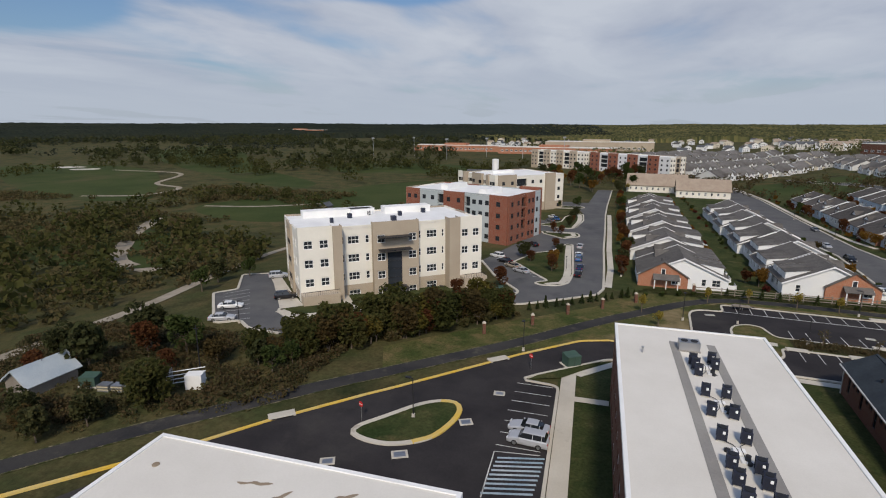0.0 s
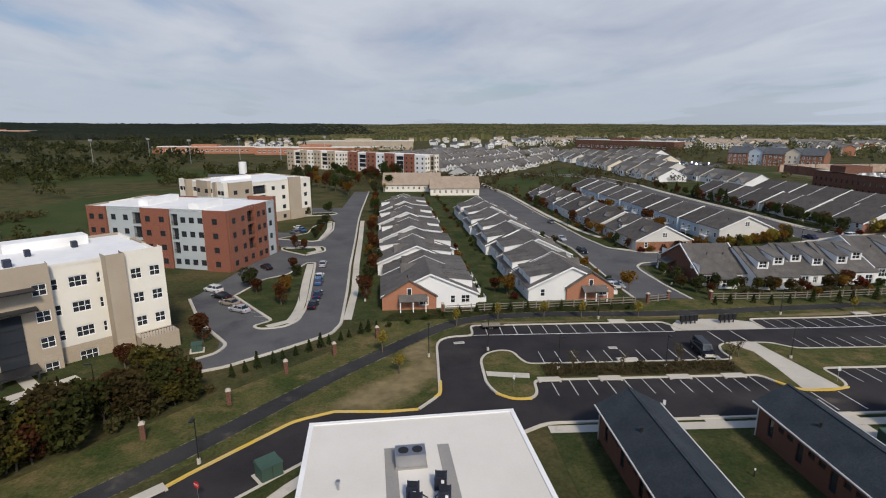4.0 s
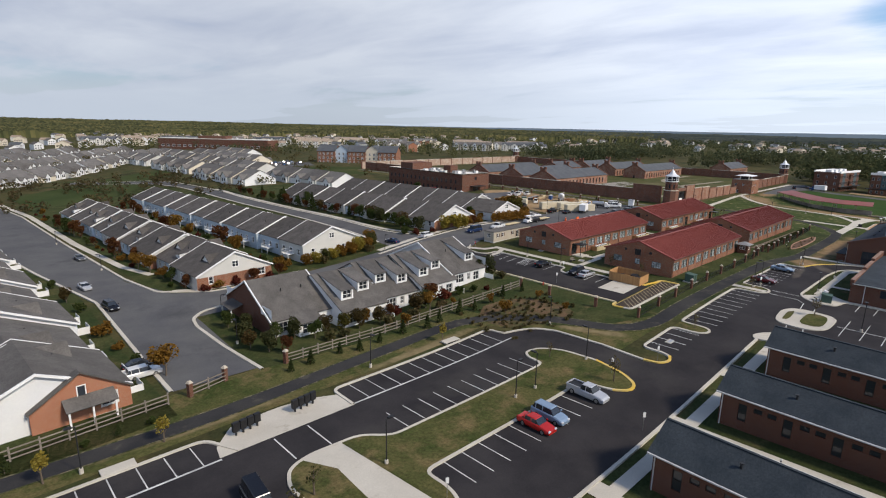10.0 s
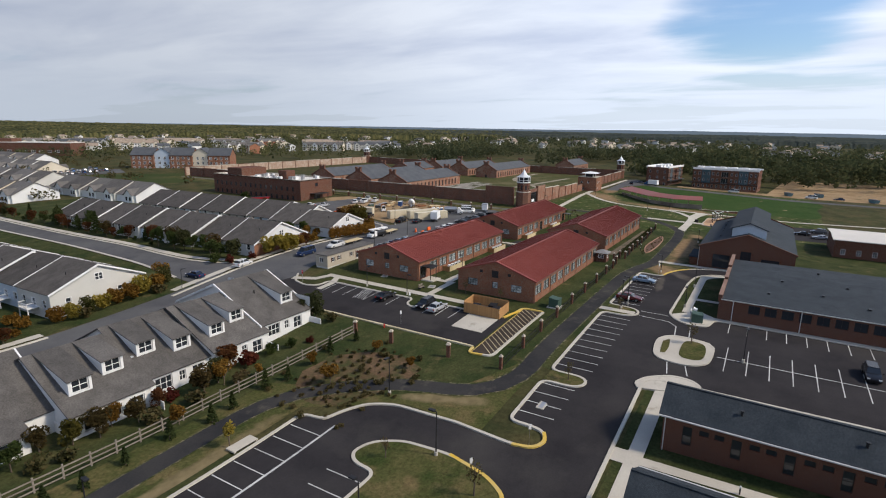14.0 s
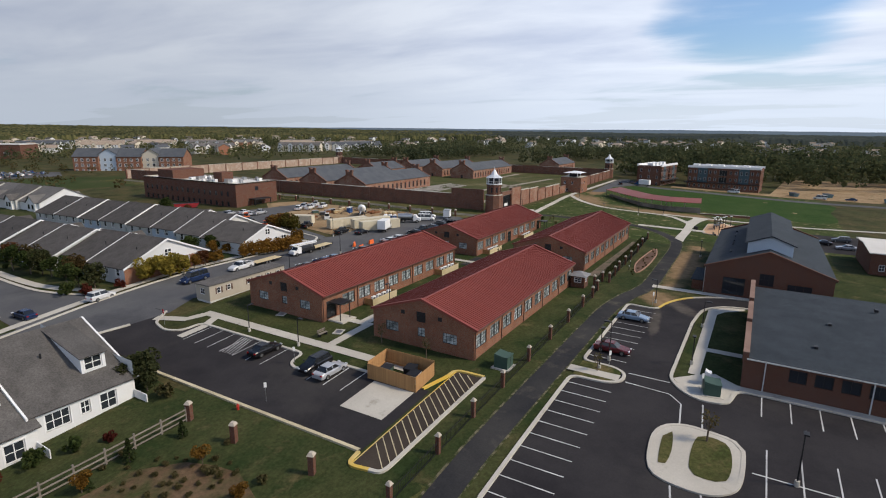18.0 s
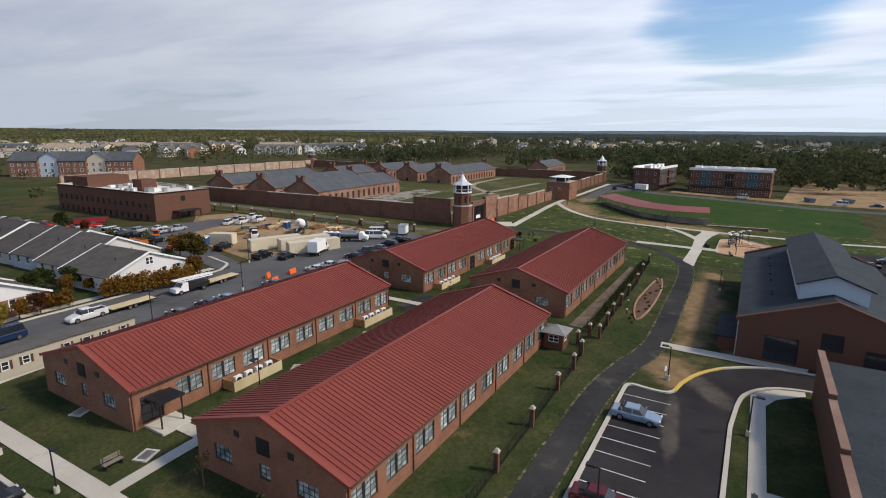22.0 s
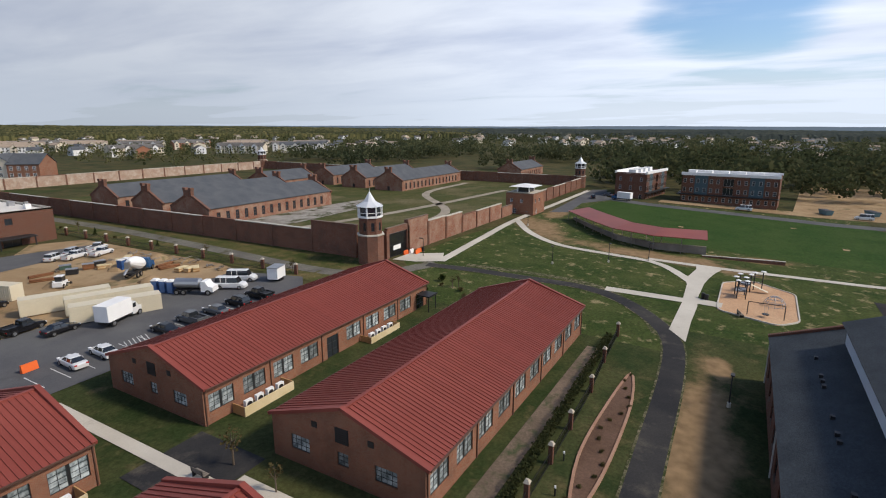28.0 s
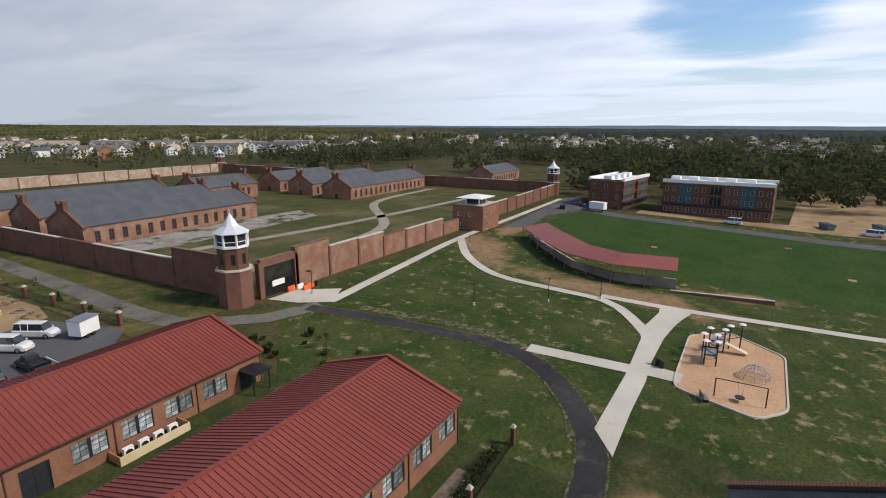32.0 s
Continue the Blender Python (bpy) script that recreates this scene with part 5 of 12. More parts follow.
def red_barrack(x0, x1, y0, y1, zb, label, doors=(), vents=True):
    t = thing("brick_barrack", label, "barrack", (x0 + x1) / 2, (y0 + y1) / 2, zb, 0, "red-roofed barracks")
    hx, hy = (x1 - x0) / 2, (y1 - y0) / 2
    eave, ridge, base, n = 4.0, 6.6, -0.7, 10
    w, trim = Mesh(), Mesh()
    pitch = 2 * hx / n
    for side, (a, b) in enumerate((((-hx, -hy), (hx, -hy)), ((hx, hy), (-hx, hy)))):
        holes = []
        for i in range(n):
            u = i * pitch + pitch / 2
            if side == 0 and i in doors:
                holes.append((u - 1.1, 0.05, u + 1.1, 2.9))
            else:
                holes.append((u - 1.5, 1.15, u + 1.5, 3.1))
        facade(w, a, b, base, eave, holes)
        for h in holes:
            if h[1] < 0.5:
                window(t, a, b, h, 2, 3, DARK, GLASS, bar=0.08, name="door")
                continue
            mid = (h[0] + h[2]) / 2
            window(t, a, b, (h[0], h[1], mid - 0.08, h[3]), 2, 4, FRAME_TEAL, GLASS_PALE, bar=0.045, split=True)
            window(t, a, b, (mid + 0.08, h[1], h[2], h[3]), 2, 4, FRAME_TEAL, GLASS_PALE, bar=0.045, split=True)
            sgn = -1 if side == 0 else 1
            ux = a[0] + (b[0] - a[0]) * mid / (2 * hx)
            Mesh().box(ux - 0.08, sgn * (hy - 0.14) - 0.04, h[1], ux + 0.08, sgn * (hy - 0.14) + 0.04, h[3]).ob("mullion", DARK, t)
    for a, b in (((-hx, hy), (-hx, -hy)), ((hx, -hy), (hx, hy))):
        holes = [(2.2, 1.3, 4.4, 2.75), (2 * hy - 4.8, 1.3, 2 * hy - 2.6, 2.75), (hy - 0.6, 1.4, hy + 0.6, 2.7)]
        facade(w, a, b, base, eave, holes)
        for h in holes:
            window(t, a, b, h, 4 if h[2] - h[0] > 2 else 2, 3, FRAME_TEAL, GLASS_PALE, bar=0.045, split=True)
        w.face((a[0], a[1], eave), (b[0], b[1], eave), (b[0], 0, ridge + 0.2))
        s = -1 if a[0] < 0 else 1
        v = Mesh().box(s * hx - 0.06, -0.7, eave - 0.45, s * hx + 0.06, 0.7, eave + 0.95)
        for k in range(7):
            v.box(s * hx - 0.09, -0.66, eave - 0.4 + k * 0.19, s * hx + 0.09, 0.66, eave - 0.34 + k * 0.19)
        v.ob("gable_vent", DARK, t)
        for yy in (-3.0, 3.0):
            Mesh().box(s * hx - 0.05, yy - 0.3, eave + 0.2, s * hx + 0.05, yy + 0.3, eave + 0.75).ob("attic_vent", DARK, t)
    w.ob("wall", BRICK_LIT, t)
    seam_roof(t, -hx + 0.3, hx - 0.3, -hy - 0.35, hy + 0.35, eave - 0.02, ridge)
    for s in (-1, 1):
        gable_coping(t, s * (hx - 0.1), hy, eave + 0.12, ridge + 0.32, ROOF_RED)
        Mesh().box(-hx + 0.1, s * (hy + 0.42) - 0.07, eave - 0.16, hx - 0.1, s * (hy + 0.42) + 0.07, eave - 0.02).ob("gutter", BROWN, t)
    d = Mesh().box(-0.05, -0.05, base, 0.05, 0.05, eave - 0.1).data("downspout", BROWN)
    for i in range(0, n + 1, 2):
        x = -hx + 0.2 + (2 * hx - 0.4) * i / n
        part("downspout", d, t, pose(x, -hy - 0.07, 0))
        part("downspout", d, t, pose(x, hy + 0.07, 0))
    return t


def door_canopy(x, y, z):
    """A dark steel canopy on two posts over a barrack door."""
    t = thing("door_canopy", "dark steel canopy on posts over a barrack door", "canopy", x, y, z)
    Mesh().box(-1.3, -2.3, 2.7, 1.3, 0.0, 2.86).box(-1.35, -2.35, 2.62, 1.35, -2.25, 2.9).ob("canopy_roof", DARK, t)
    for sx in (-1.1, 1.1):
        Mesh().box(sx - 0.06, -2.15, -0.3, sx + 0.06, -2.03, 2.7).ob("post", DARK, t)
    Mesh().box(-1.6, -3.0, -0.3, 1.6, 0.0, 0.06).ob("step_pad", CONCRETE, t)


def cooling_pen(x, y, z):
    """Four heat pumps on the wall behind a pine screen."""
    t = thing("heat_pump_pen", "pine board screen round four white heat pumps", "screen", x, y, z)
    for x0, y0, x1, y1 in ((-3.4, -1.9, 3.4, -1.8), (-3.4, -1.8, -3.3, 0), (3.3, -1.8, 3.4, 0)):
        b = Mesh()
        for k in range(6):
            b.box(x0, y0, -0.2 + k * 0.22, x1, y1, 0.0 + k * 0.22)
        b.ob("screen_side", WOOD_PALE if y1 - y0 < 0.2 else WOOD, t)
    for i in range(4):
        u = Mesh().box(-0.45, -0.2, 0.1, 0.45, 0.2, 1.15)
        o = u.ob("heat_pump", WHITE, t, m=pose(-2.2 + i * 1.45, -1.0, 0.1))
        f = Mesh()
        f.tube((0, -0.2, 0.65), (0, -0.24, 0.65), 0.36, n=12)
        f.ob("fan_grille", DARK, o)


Z0 = 2.1
red_barrack(157, 198.3, 140.6, 157, Z0, "long brick barrack with a red standing-seam roof and pale windows", (0,))
red_barrack(157, 198.3, 114.2, 130.6, Z0, "long brick barrack with a red standing-seam roof beside the trail")
red_barrack(208.2, 250.3, 140.4, 156.6, Z0 + 0.1, "long brick barrack with a red seam roof near the guard tower", (4, 9))
red_barrack(208.6, 251.8, 115, 131.2, Z0, "long brick barrack with a red seam roof facing the common")
door_canopy(159.6, 140.4, Z0)
door_canopy(248.2, 140.2, Z0 + 0.1)
for x, y in ((170.4, 140.5), (193, 140.5), (214.8, 140.3), (236, 140.3)):
    cooling_pen(x, y, Z0)

# ---- grey-roofed barracks ----
WHITE_PIPE = mat("white_metal", (0.6, 0.6, 0.58), (0.5, 0.5, 0.49), 0.5, 0.1, 2.0)


def gable_roof(parent, hw, hl, eave, ridge, over, roof, axis="y", t=0.2, name="roof", trim=None):
    R = (lambda p: p) if axis == "y" else (lambda p: (-p[1], p[0], p[2]))
    k = (ridge - eave) / hw * over
    for s in (-1, 1):
        r = Mesh()
        slab(r, R((s * (hw + over), -s * (hl + over), eave - k + 0.12)), R((s * (hw + over), s * (hl + over), eave - k + 0.12)), R((0, s * (hl + over), ridge + 0.12)), R((0, -s * (hl + over), ridge + 0.12)), t)
        r.ob(name, roof, parent)
    if trim:
        for e in (-1, 1):
            b = Mesh()
            for s in (-1, 1):
                y = e * (hl + over + 0.02)
                q = [(s * (hw + over), y - 0.1, eave - k - 0.15), (0, y - 0.1, ridge - 0.15), (0, y + 0.1, ridge - 0.15), (s * (hw + over), y + 0.1, eave - k - 0.15)]
                b.hexa([R(p) for p in (q if s < 0 else q[::-1])] + [R((p[0], p[1], p[2] + 0.34)) for p in (q if s < 0 else q[::-1])])
            b.ob("rake_board", trim, parent)


def gable_walls(me, hw, hl, base, eave, ridge, axis="y", holes=((), (), (), ())):
    """Four walls, the two at the ends rising to the ridge. holes: south, east, north and west, before a turn for axis x."""
    R = (lambda p: p) if axis == "y" else (lambda p: (-p[1], p[0]))
    c = [(-hw, -hl), (hw, -hl), (hw, hl), (-hw, hl)]
    edges = []
    for i in range(4):
        a, b = R(c[i]), R(c[(i + 1) % 4])
        facade(me, a, b, base, eave, holes[i])
        edges.append((a, b))
        if i % 2 == 0:
            m = R((0, c[i][1]))
            me.face((*a, eave), (*b, eave), (*m, ridge))
    return edges


def grey_barrack(x0, x1, y0, y1, zb):
    t = thing("grey_roof_barrack", "long brick barrack with a blue-grey shingle roof and narrow dark windows", "barrack", (x0 + x1) / 2, (y0 + y1) / 2, zb, 0, "grey-roofed barracks")
    hw, hl, eave, ridge = (x1 - x0) / 2, (y1 - y0) / 2, 4.15, 5.95
    side = []
    u = 2.4
    while u < 2 * hl - 2:
        side += [(u - 0.45, 1.1, u + 0.45, 3.2), (u + 1.1, 2.6, u + 2.0, 3.2), (u + 2.5, 2.6, u + 3.4, 3.2)]
        u += 4.5
    end = [(hw - 0.9, 0.1, hw + 0.9, 2.4), (0.6, 1.2, 1.6, 2.9), (2 * hw - 1.6, 1.2, 2 * hw - 0.6, 2.9)]
    w = Mesh()
    edges = gable_walls(w, hw, hl, -0.8, eave, ridge, "y", (end, side, end, side))
    w.ob("wall", BRICK_RED, t)
    for (a, b), hs in zip(edges, (end, side, end, side)):
        for h in hs:
            window(t, a, b, h, 2 if h[2] - h[0] > 1.5 else 1, 2 if h[3] - h[1] > 1 else 1, DARK, GLASS, bar=0.05)
    gable_roof(t, hw, hl, eave, ridge, 0.45, ROOF_SLATE, "y", 0.16)
    Mesh().box(-0.16, -hl - 0.4, ridge + 0.06, 0.16, hl + 0.4, ridge + 0.17).ob("ridge_cap", ROOF_SLATE, t)
    d = Mesh().box(-0.05, -0.05, -0.6, 0.05, 0.05, eave - 0.1).data("downspout", WHITE_PIPE)
    for s in (-1, 1):
        Mesh().box(s * (hw + 0.5) - 0.07, -hl - 0.4, eave - 0.24, s * (hw + 0.5) + 0.07, hl + 0.4, eave - 0.1).ob("gutter", WHITE_PIPE, t)
        for y in (-hl + 0.2, 0, hl - 0.2):
            part("downspout", d, t, pose(s * (hw + 0.08), y, 0))
    v = Mesh().tube((0, 0, -0.2), (0, 0, 0.35), 0.12, n=8).tube((0, 0, 0.35), (0, 0, 0.45), 0.2, n=8)
    vd = v.data("roof_vent", DARK)
    for i in range(4):
        part("roof_vent", vd, t, pose(-hw * 0.5, -hl * 0.7 + i * hl * 0.46, (eave + ridge) / 2 + 0.2))
    return t


first = None
for x0, x1 in ((35.1, 41.7), (53.5, 60.2), (71.4, 78.1), (88.8, 95.5), (105.9, 112.6), (122.8, 129.5)):
    grey_barrack(x0, x1, 42, 85.7, G((x0 + x1) / 2, 84))

# ---- wide hall with a low roof ----
BRICK_COPING = mat("pale_brick_coping", (0.26, 0.17, 0.13), (0.20, 0.12, 0.09), 0.9, 0, 2.0, 0.25)


def wide_hall():
    t = thing("wide_hall", "wide brick hall under a low blue-grey shingle roof", "hall", 182.3, 57, 2.0)
    w, hl = 15.4, 27.2
    holes = [(u, 1.9, u + 1.7, 3.4) for u in [4.5 + 2.4 * k for k in range(19)]]
    m = Mesh()
    a, b = (-w, hl), (-w, -hl)
    facade(m, a, b, -0.8, 3.9, holes)
    for h in holes:
        window(t, a, b, h, 2, 1, DARK, GLASS, bar=0.06, split=True)
    facade(m, (-w, -hl), (w, -hl), -0.8, 3.9)
    facade(m, (w, -hl), (w, hl), -0.8, 4.5)
    m.face((w, hl, -0.8), (-w, hl, -0.8), (-w, hl, 3.9), (4.5, hl, 4.7), (w, hl, 4.5))
    m.ob("wall", BRICK_RED, t)
    slab(Mesh(), (-w - 0.4, -hl, 3.95), (4.5, -hl, 4.75), (4.5, hl - 0.3, 4.75), (-w - 0.4, hl - 0.3, 3.95), 0.2).ob("roof", ROOF_SLATE, t)
    slab(Mesh(), (4.5, -hl, 4.75), (w + 0.3, -hl, 4.5), (w + 0.3, hl - 0.3, 4.5), (4.5, hl - 0.3, 4.75), 0.2).ob("roof", ROOF_SLATE, t)
    c = Mesh()
    for x0, x1, z0, z1 in ((-w - 0.3, -4.2, 3.4, 4.55), (-4.2, 4.5, 4.2, 5.0), (4.5, w + 0.2, 4.2, 5.5)):
        c.box(x0, hl - 0.45, z0, x1, hl + 0.15, z1)
    c.ob("parapet", BRICK_RED, t)
    for x0, x1, z1 in ((-w - 0.35, -4.2, 4.55), (-4.2, 4.5, 5.0), (4.5, w + 0.25, 5.5)):
        Mesh().box(x0, hl - 0.47, z1, x1, hl + 0.17, z1 + 0.1).ob("coping", BRICK_COPING, t)
    Mesh().box(-w - 0.5, -hl, 3.78, -w - 0.36, hl - 0.3, 3.92).ob("gutter", WHITE_PIPE, t)
    d = Mesh().box(-0.06, -0.06, -0.6, 0.06, 0.06, 3.8).data("downspout", WHITE_PIPE)
    for y in (hl - 2.2, hl - 12, 0, -14):
        part("downspout", d, t, pose(-w - 0.1, y, 0))
    vd = Mesh().box(-0.3, -0.2, -0.1, 0.3, 0.2, 0.28).data("roof_vent", DARK)
    for x, y in ((-9, 20), (-6, 12), (-10, 6), (0, 18), (1, 8), (-8, -4), (-3, -10), (9, 12)):
        part("roof_vent", vd, t, pose(x, y, 3.95 + (x + w) * 0.04))


wide_hall()


def tall_hall():
    """Brick hall with a raised clerestory along the ridge."""
    x0, x1, y0, y1 = 206.6, 249.5, 72.2, 91.8
    t = thing("tall_hall", "tall brick hall with grey roof and pale clerestory", "hall", (x0 + x1) / 2, (y0 + y1) / 2, 1.7)
    hl, hw, eave, ridge = (x1 - x0) / 2, (y1 - y0) / 2, 5.2, 8.6
    end = [(3, 0.5, 6.6, 3.7), (2 * hw - 6.6, 0.5, 2 * hw - 3, 3.7), (hw - 1.1, 2.9, hw + 1.1, 5.05)]
    side = [(3 + 5 * k, 1.2, 5 + 5 * k, 3.4) for k in range(8)]
    m = Mesh()
    edges = gable_walls(m, hw, hl, -0.9, eave, ridge + 0.2, "x", (end, side, end, side))
    m.ob("wall", BRICK_RED, t)
    for (a, b), hs in zip(edges, (end, side, end, side)):
        for h in hs:
            window(t, a, b, h, 3, 2, DARK, GLASS, bar=0.07, split=True)
    gable_roof(t, hw, hl - 0.35, eave, ridge, 0.3, ROOF_SLATE, "x", 0.2)
    c = Mesh()
    for s in (-1, 1):
        for e in (-1, 1):
            a, b, d, f = (e * (hl - 0.1) - 0.25, s * (hw + 0.4), eave + 0.25), (e * (hl - 0.1) + 0.25, s * (hw + 0.4), eave + 0.25), (e * (hl - 0.1) + 0.25, 0, ridge + 0.5), (e * (hl - 0.1) - 0.25, 0, ridge + 0.5)
            slab(c, *((a, b, d, f) if s < 0 else (b, a, f, d)), 0.3)
    c.ob("coping", BRICK_RED, t)
    L, W = 16.5, 3.6
    k = Mesh()
    hs = [(1.5 + 2.1 * i, 8.55, 2.9 + 2.1 * i, 9.55) for i in range(15)]
    c4 = [(-L, -W), (L, -W), (L, W), (-L, W)]
    for i in range(4):
        facade(k, c4[i], c4[(i + 1) % 4], 7.2, 9.8, hs if i % 2 == 0 else ())
    for s in (-1, 1):
        k.face((s * L, -s * W * 1, 9.8), (s * L, s * W, 9.8), (s * L, 0, 11.1))
    cl = k.ob("clerestory", SIDING_BLUE, t)
    for i in (0, 2):
        for h in hs:
            window(cl, c4[i], c4[(i + 1) % 4], h, 2, 2, WHITE, GLASS, bar=0.05)
    for s in (-1, 1):
        r = Mesh()
        slab(r, *(((-L - 0.5, -W - 0.5, 9.62), (L + 0.5, -W - 0.5, 9.62), (L + 0.5, 0, 11.22), (-L - 0.5, 0, 11.22)) if s < 0 else ((L + 0.5, W + 0.5, 9.62), (-L - 0.5, W + 0.5, 9.62), (-L - 0.5, 0, 11.22), (L + 0.5, 0, 11.22))), 0.18)
        r.ob("clerestory_roof", ROOF_SLATE, t)
    vd = Mesh().box(-0.2, -0.16, -0.1, 0.2, 0.16, 0.22).data("roof_vent", DARK)
    for x in (-12, -10.8, -4, -2.8, 0, 6, 7.2, 8.4, 13):
        part("roof_vent", vd, t, pose(x, 6.3, 6.6))
    lt = Mesh().box(-hl + 1.6, hw + 0.02, -0.8, -hl + 11.5, hw + 2.2, 2.0).ob("lean_to", BRICK_RED, t)
    Mesh().box(-hl + 1.4, hw + 0.02, 2.0, -hl + 11.7, hw + 2.4, 2.14).ob("lean_to_roof", ROOF_SLATE, lt)
    d = Mesh().box(-0.06, -0.06, -0.6, 0.06, 0.06, eave).data("downspout", WHITE_PIPE)
    for x in (-hl + 0.5, 0, hl - 0.5):
        part("downspout", d, t, pose(x, hw + 0.08, 0))


tall_hall()

# ---- flat-roofed buildings close to the start ----
GREY_PAD = mat("grey_walk_pad", (0.22, 0.21, 0.20), (0.28, 0.27, 0.25), 0.85, 0, 1.0, 0.1)
CONDENSER = mat("navy_condenser", (0.022, 0.027, 0.046), (0.035, 0.040, 0.062), 0.5, 0.2, 2.0)


def flat_building(x0, y0, x1, y1, zb, h, label, turn=0, at=None):
    cx, cy = at or ((x0 + x1) / 2, (y0 + y1) / 2)
    t = thing("flat_roof_building", label, "building", cx, cy, zb, turn)
    hx, hy = (x1 - x0) / 2, (y1 - y0) / 2
    w = Mesh()
    c = [(-hx, -hy), (hx, -hy), (hx, hy), (-hx, hy)]
    for i in range(4):
        a, b = c[i], c[(i + 1) % 4]
        L = math.hypot(b[0] - a[0], b[1] - a[1])
        holes = [] if i in (0, 1) or "stained" in label else [(2 + 4 * k, z, 3.8 + 4 * k, z + 1.8) for k in range(int((L - 3) / 4)) for z in (1.1, 4.9)]
        facade(w, a, b, -1.2, h, holes)
        for q in holes:
            window(t, a, b, q, 2, 2, WHITE, GLASS, bar=0.06)
    w.ob("wall", BRICK_RED, t)
    Mesh().box(-hx, -hy, h, hx, hy, h + 0.12).ob("roof", MEMBRANE, t)
    p = Mesh()
    for q in ((-hx - 0.1, -hy - 0.1, hx + 0.1, -hy + 0.25), (-hx - 0.1, hy - 0.25, hx + 0.1, hy + 0.1), (-hx - 0.1, -hy + 0.25, -hx + 0.25, hy - 0.25), (hx - 0.25, -hy + 0.25, hx + 0.1, hy - 0.25)):
        p.box(q[0], q[1], h - 0.3, q[2], q[3], h + 0.22)
    p.ob("roof_edge", WHITE, t)
    return t


B1 = flat_building(5, 6, 22.2, 76.4, -0.4, 10.4, "brick building with a broad cream membrane roof", 5, (17.4, 38.5))
B0 = flat_building(-34, -24, -8.4, 35.0, 0.0, 9.9, "brick building with a cream membrane roof and a stained patch", 5, (-12.3, 4.3))
ZR = 10.12
for x in (-2.2, 1.9):
    Mesh().box(x - 0.45, -33, 10.53, x + 0.45, 31.0, 10.55).ob("walk_pad", GREY_PAD, B1)


def condenser(x, y, z, rz=0):
    t = thing("condenser", "navy square air-conditioning condenser with a white label", "condenser", x, y, z, rz, "condensers on the flat roof")
    Mesh().box(-0.37, -0.37, 0.12, 0.37, 0.37, 1.15).ob("body", CONDENSER, t)
    f = Mesh()
    for k in range(10):
        f.box(-0.385, -0.385, 0.17 + k * 0.09, 0.385, 0.385, 0.19 + k * 0.09)
    f.ob("fins", DARK, t)
    for sx in (-0.37, 0.37):
        for sy in (-0.37, 0.37):
            Mesh().box(sx - 0.04, sy - 0.04, 0.06, sx + 0.04, sy + 0.04, 1.17).ob("corner_post", CONDENSER, t)
    Mesh().tube((0, 0, 1.15), (0, 0, 1.2), 0.31, n=14).ob("fan_guard", DARK, t)
    Mesh().box(0.05, -0.4, 0.7, 0.25, -0.39, 0.95).ob("rating_label", WHITE, t)
    for sx in (-0.28, 0.28):
        Mesh().box(sx - 0.06, -0.42, 0, sx + 0.06, 0.42, 0.06).ob("skid", CONCRETE, t)
    return t


c0 = condenser(14.3, 63.4, ZR, -6)
for x, y in ((14.5, 62.3), (14.7, 60.8), (16.2, 64.4), (16.4, 62.9), (15, 56.4), (16.8, 56.6), (15.2, 52.7), (17, 52.8), (15.6, 48.8), (17.4, 48.9), (15.9, 45), (17.8, 45), (16.1, 43), (18, 43.2), (16.4, 40.9), (18.3, 40.9), (16.8, 37), (18.7, 37)):
    copy_thing(c0, pose(x, y, ZR, 0, 0, -6))


def roof_unit(x, y, z, rz=0, s=1.0):
    t = thing("rooftop_unit", "pale grey rooftop air handler with fans", "air handler", x, y, z, rz)
    Mesh().box(-1.3 * s, -0.8 * s, 0.15, 1.3 * s, 0.8 * s, 1.3 * s).ob("body", STEEL, t)
    Mesh().box(-1.4 * s, -0.9 * s, 0, 1.4 * s, 0.9 * s, 0.15).ob("curb", GREY_PAD, t)
    for sx in (-0.6, 0.6):
        Mesh().tube((sx * s, 0, 1.3 * s), (sx * s, 0, 1.3 * s + 0.06), 0.45 * s, n=14).ob("fan_guard", DARK, t)
    return t


roof_unit(14.1, 67.3, ZR, 5, 0.85)
for x, y in ((9.2, 64.6),):
    t = thing("roof_vent_pipe", "small steel vent pipe on the roof", "vent", x, y, ZR)
    Mesh().tube((0, 0, 0), (0, 0, 0.6), 0.09, n=8).ob("pipe", STEEL, t)
    Mesh().tube((0, 0, 0.6), (0, 0, 0.72), 0.16, n=8).ob("cap", STEEL, t)
for x, y in ((16.1, 54.9), (16.7, 47.2), (15.6, 62.6)):
    t = thing("pipe_stand", "white pipe box with dark drain caps and bent refrigerant lines", "pipe box", x, y, ZR, 5)
    Mesh().box(-0.45, -0.3, 0, 0.45, 0.3, 0.28).ob("box", WHITE, t)
    Mesh().box(-0.1, -1.5, 0.02, 0.55, -0.6, 0.1).ob("patch", WHITE, t)
    for sx, sy, r in ((-0.85, 0.0, 0.24), (0.55, -0.5, 0.2), (0.4, -1.0, 0.22), (0.45, -1.5, 0.18)):
        Mesh().tube((sx, sy, 0), (sx, sy, 0.22), r, n=12).ob("drain_cap", DARK, t)
    for sx, sy in ((-0.75, 1.3), (0.75, 1.3), (-0.6, -1.7), (0.75, -1.7)):
        Mesh().tube((sx * 0.2, 0, 0.3), (sx * 0.35, sy * 0.6, 0.18), 0.035, n=6).tube((sx * 0.35, sy * 0.6, 0.18), (sx, sy, 0.14), 0.035, n=6).ob("refrigerant_line", DARK, t)
STAIN = mat("roof_stain", (0.20, 0.15, 0.10), (0.30, 0.24, 0.17), 0.9, 0, 2.0, 0.2)
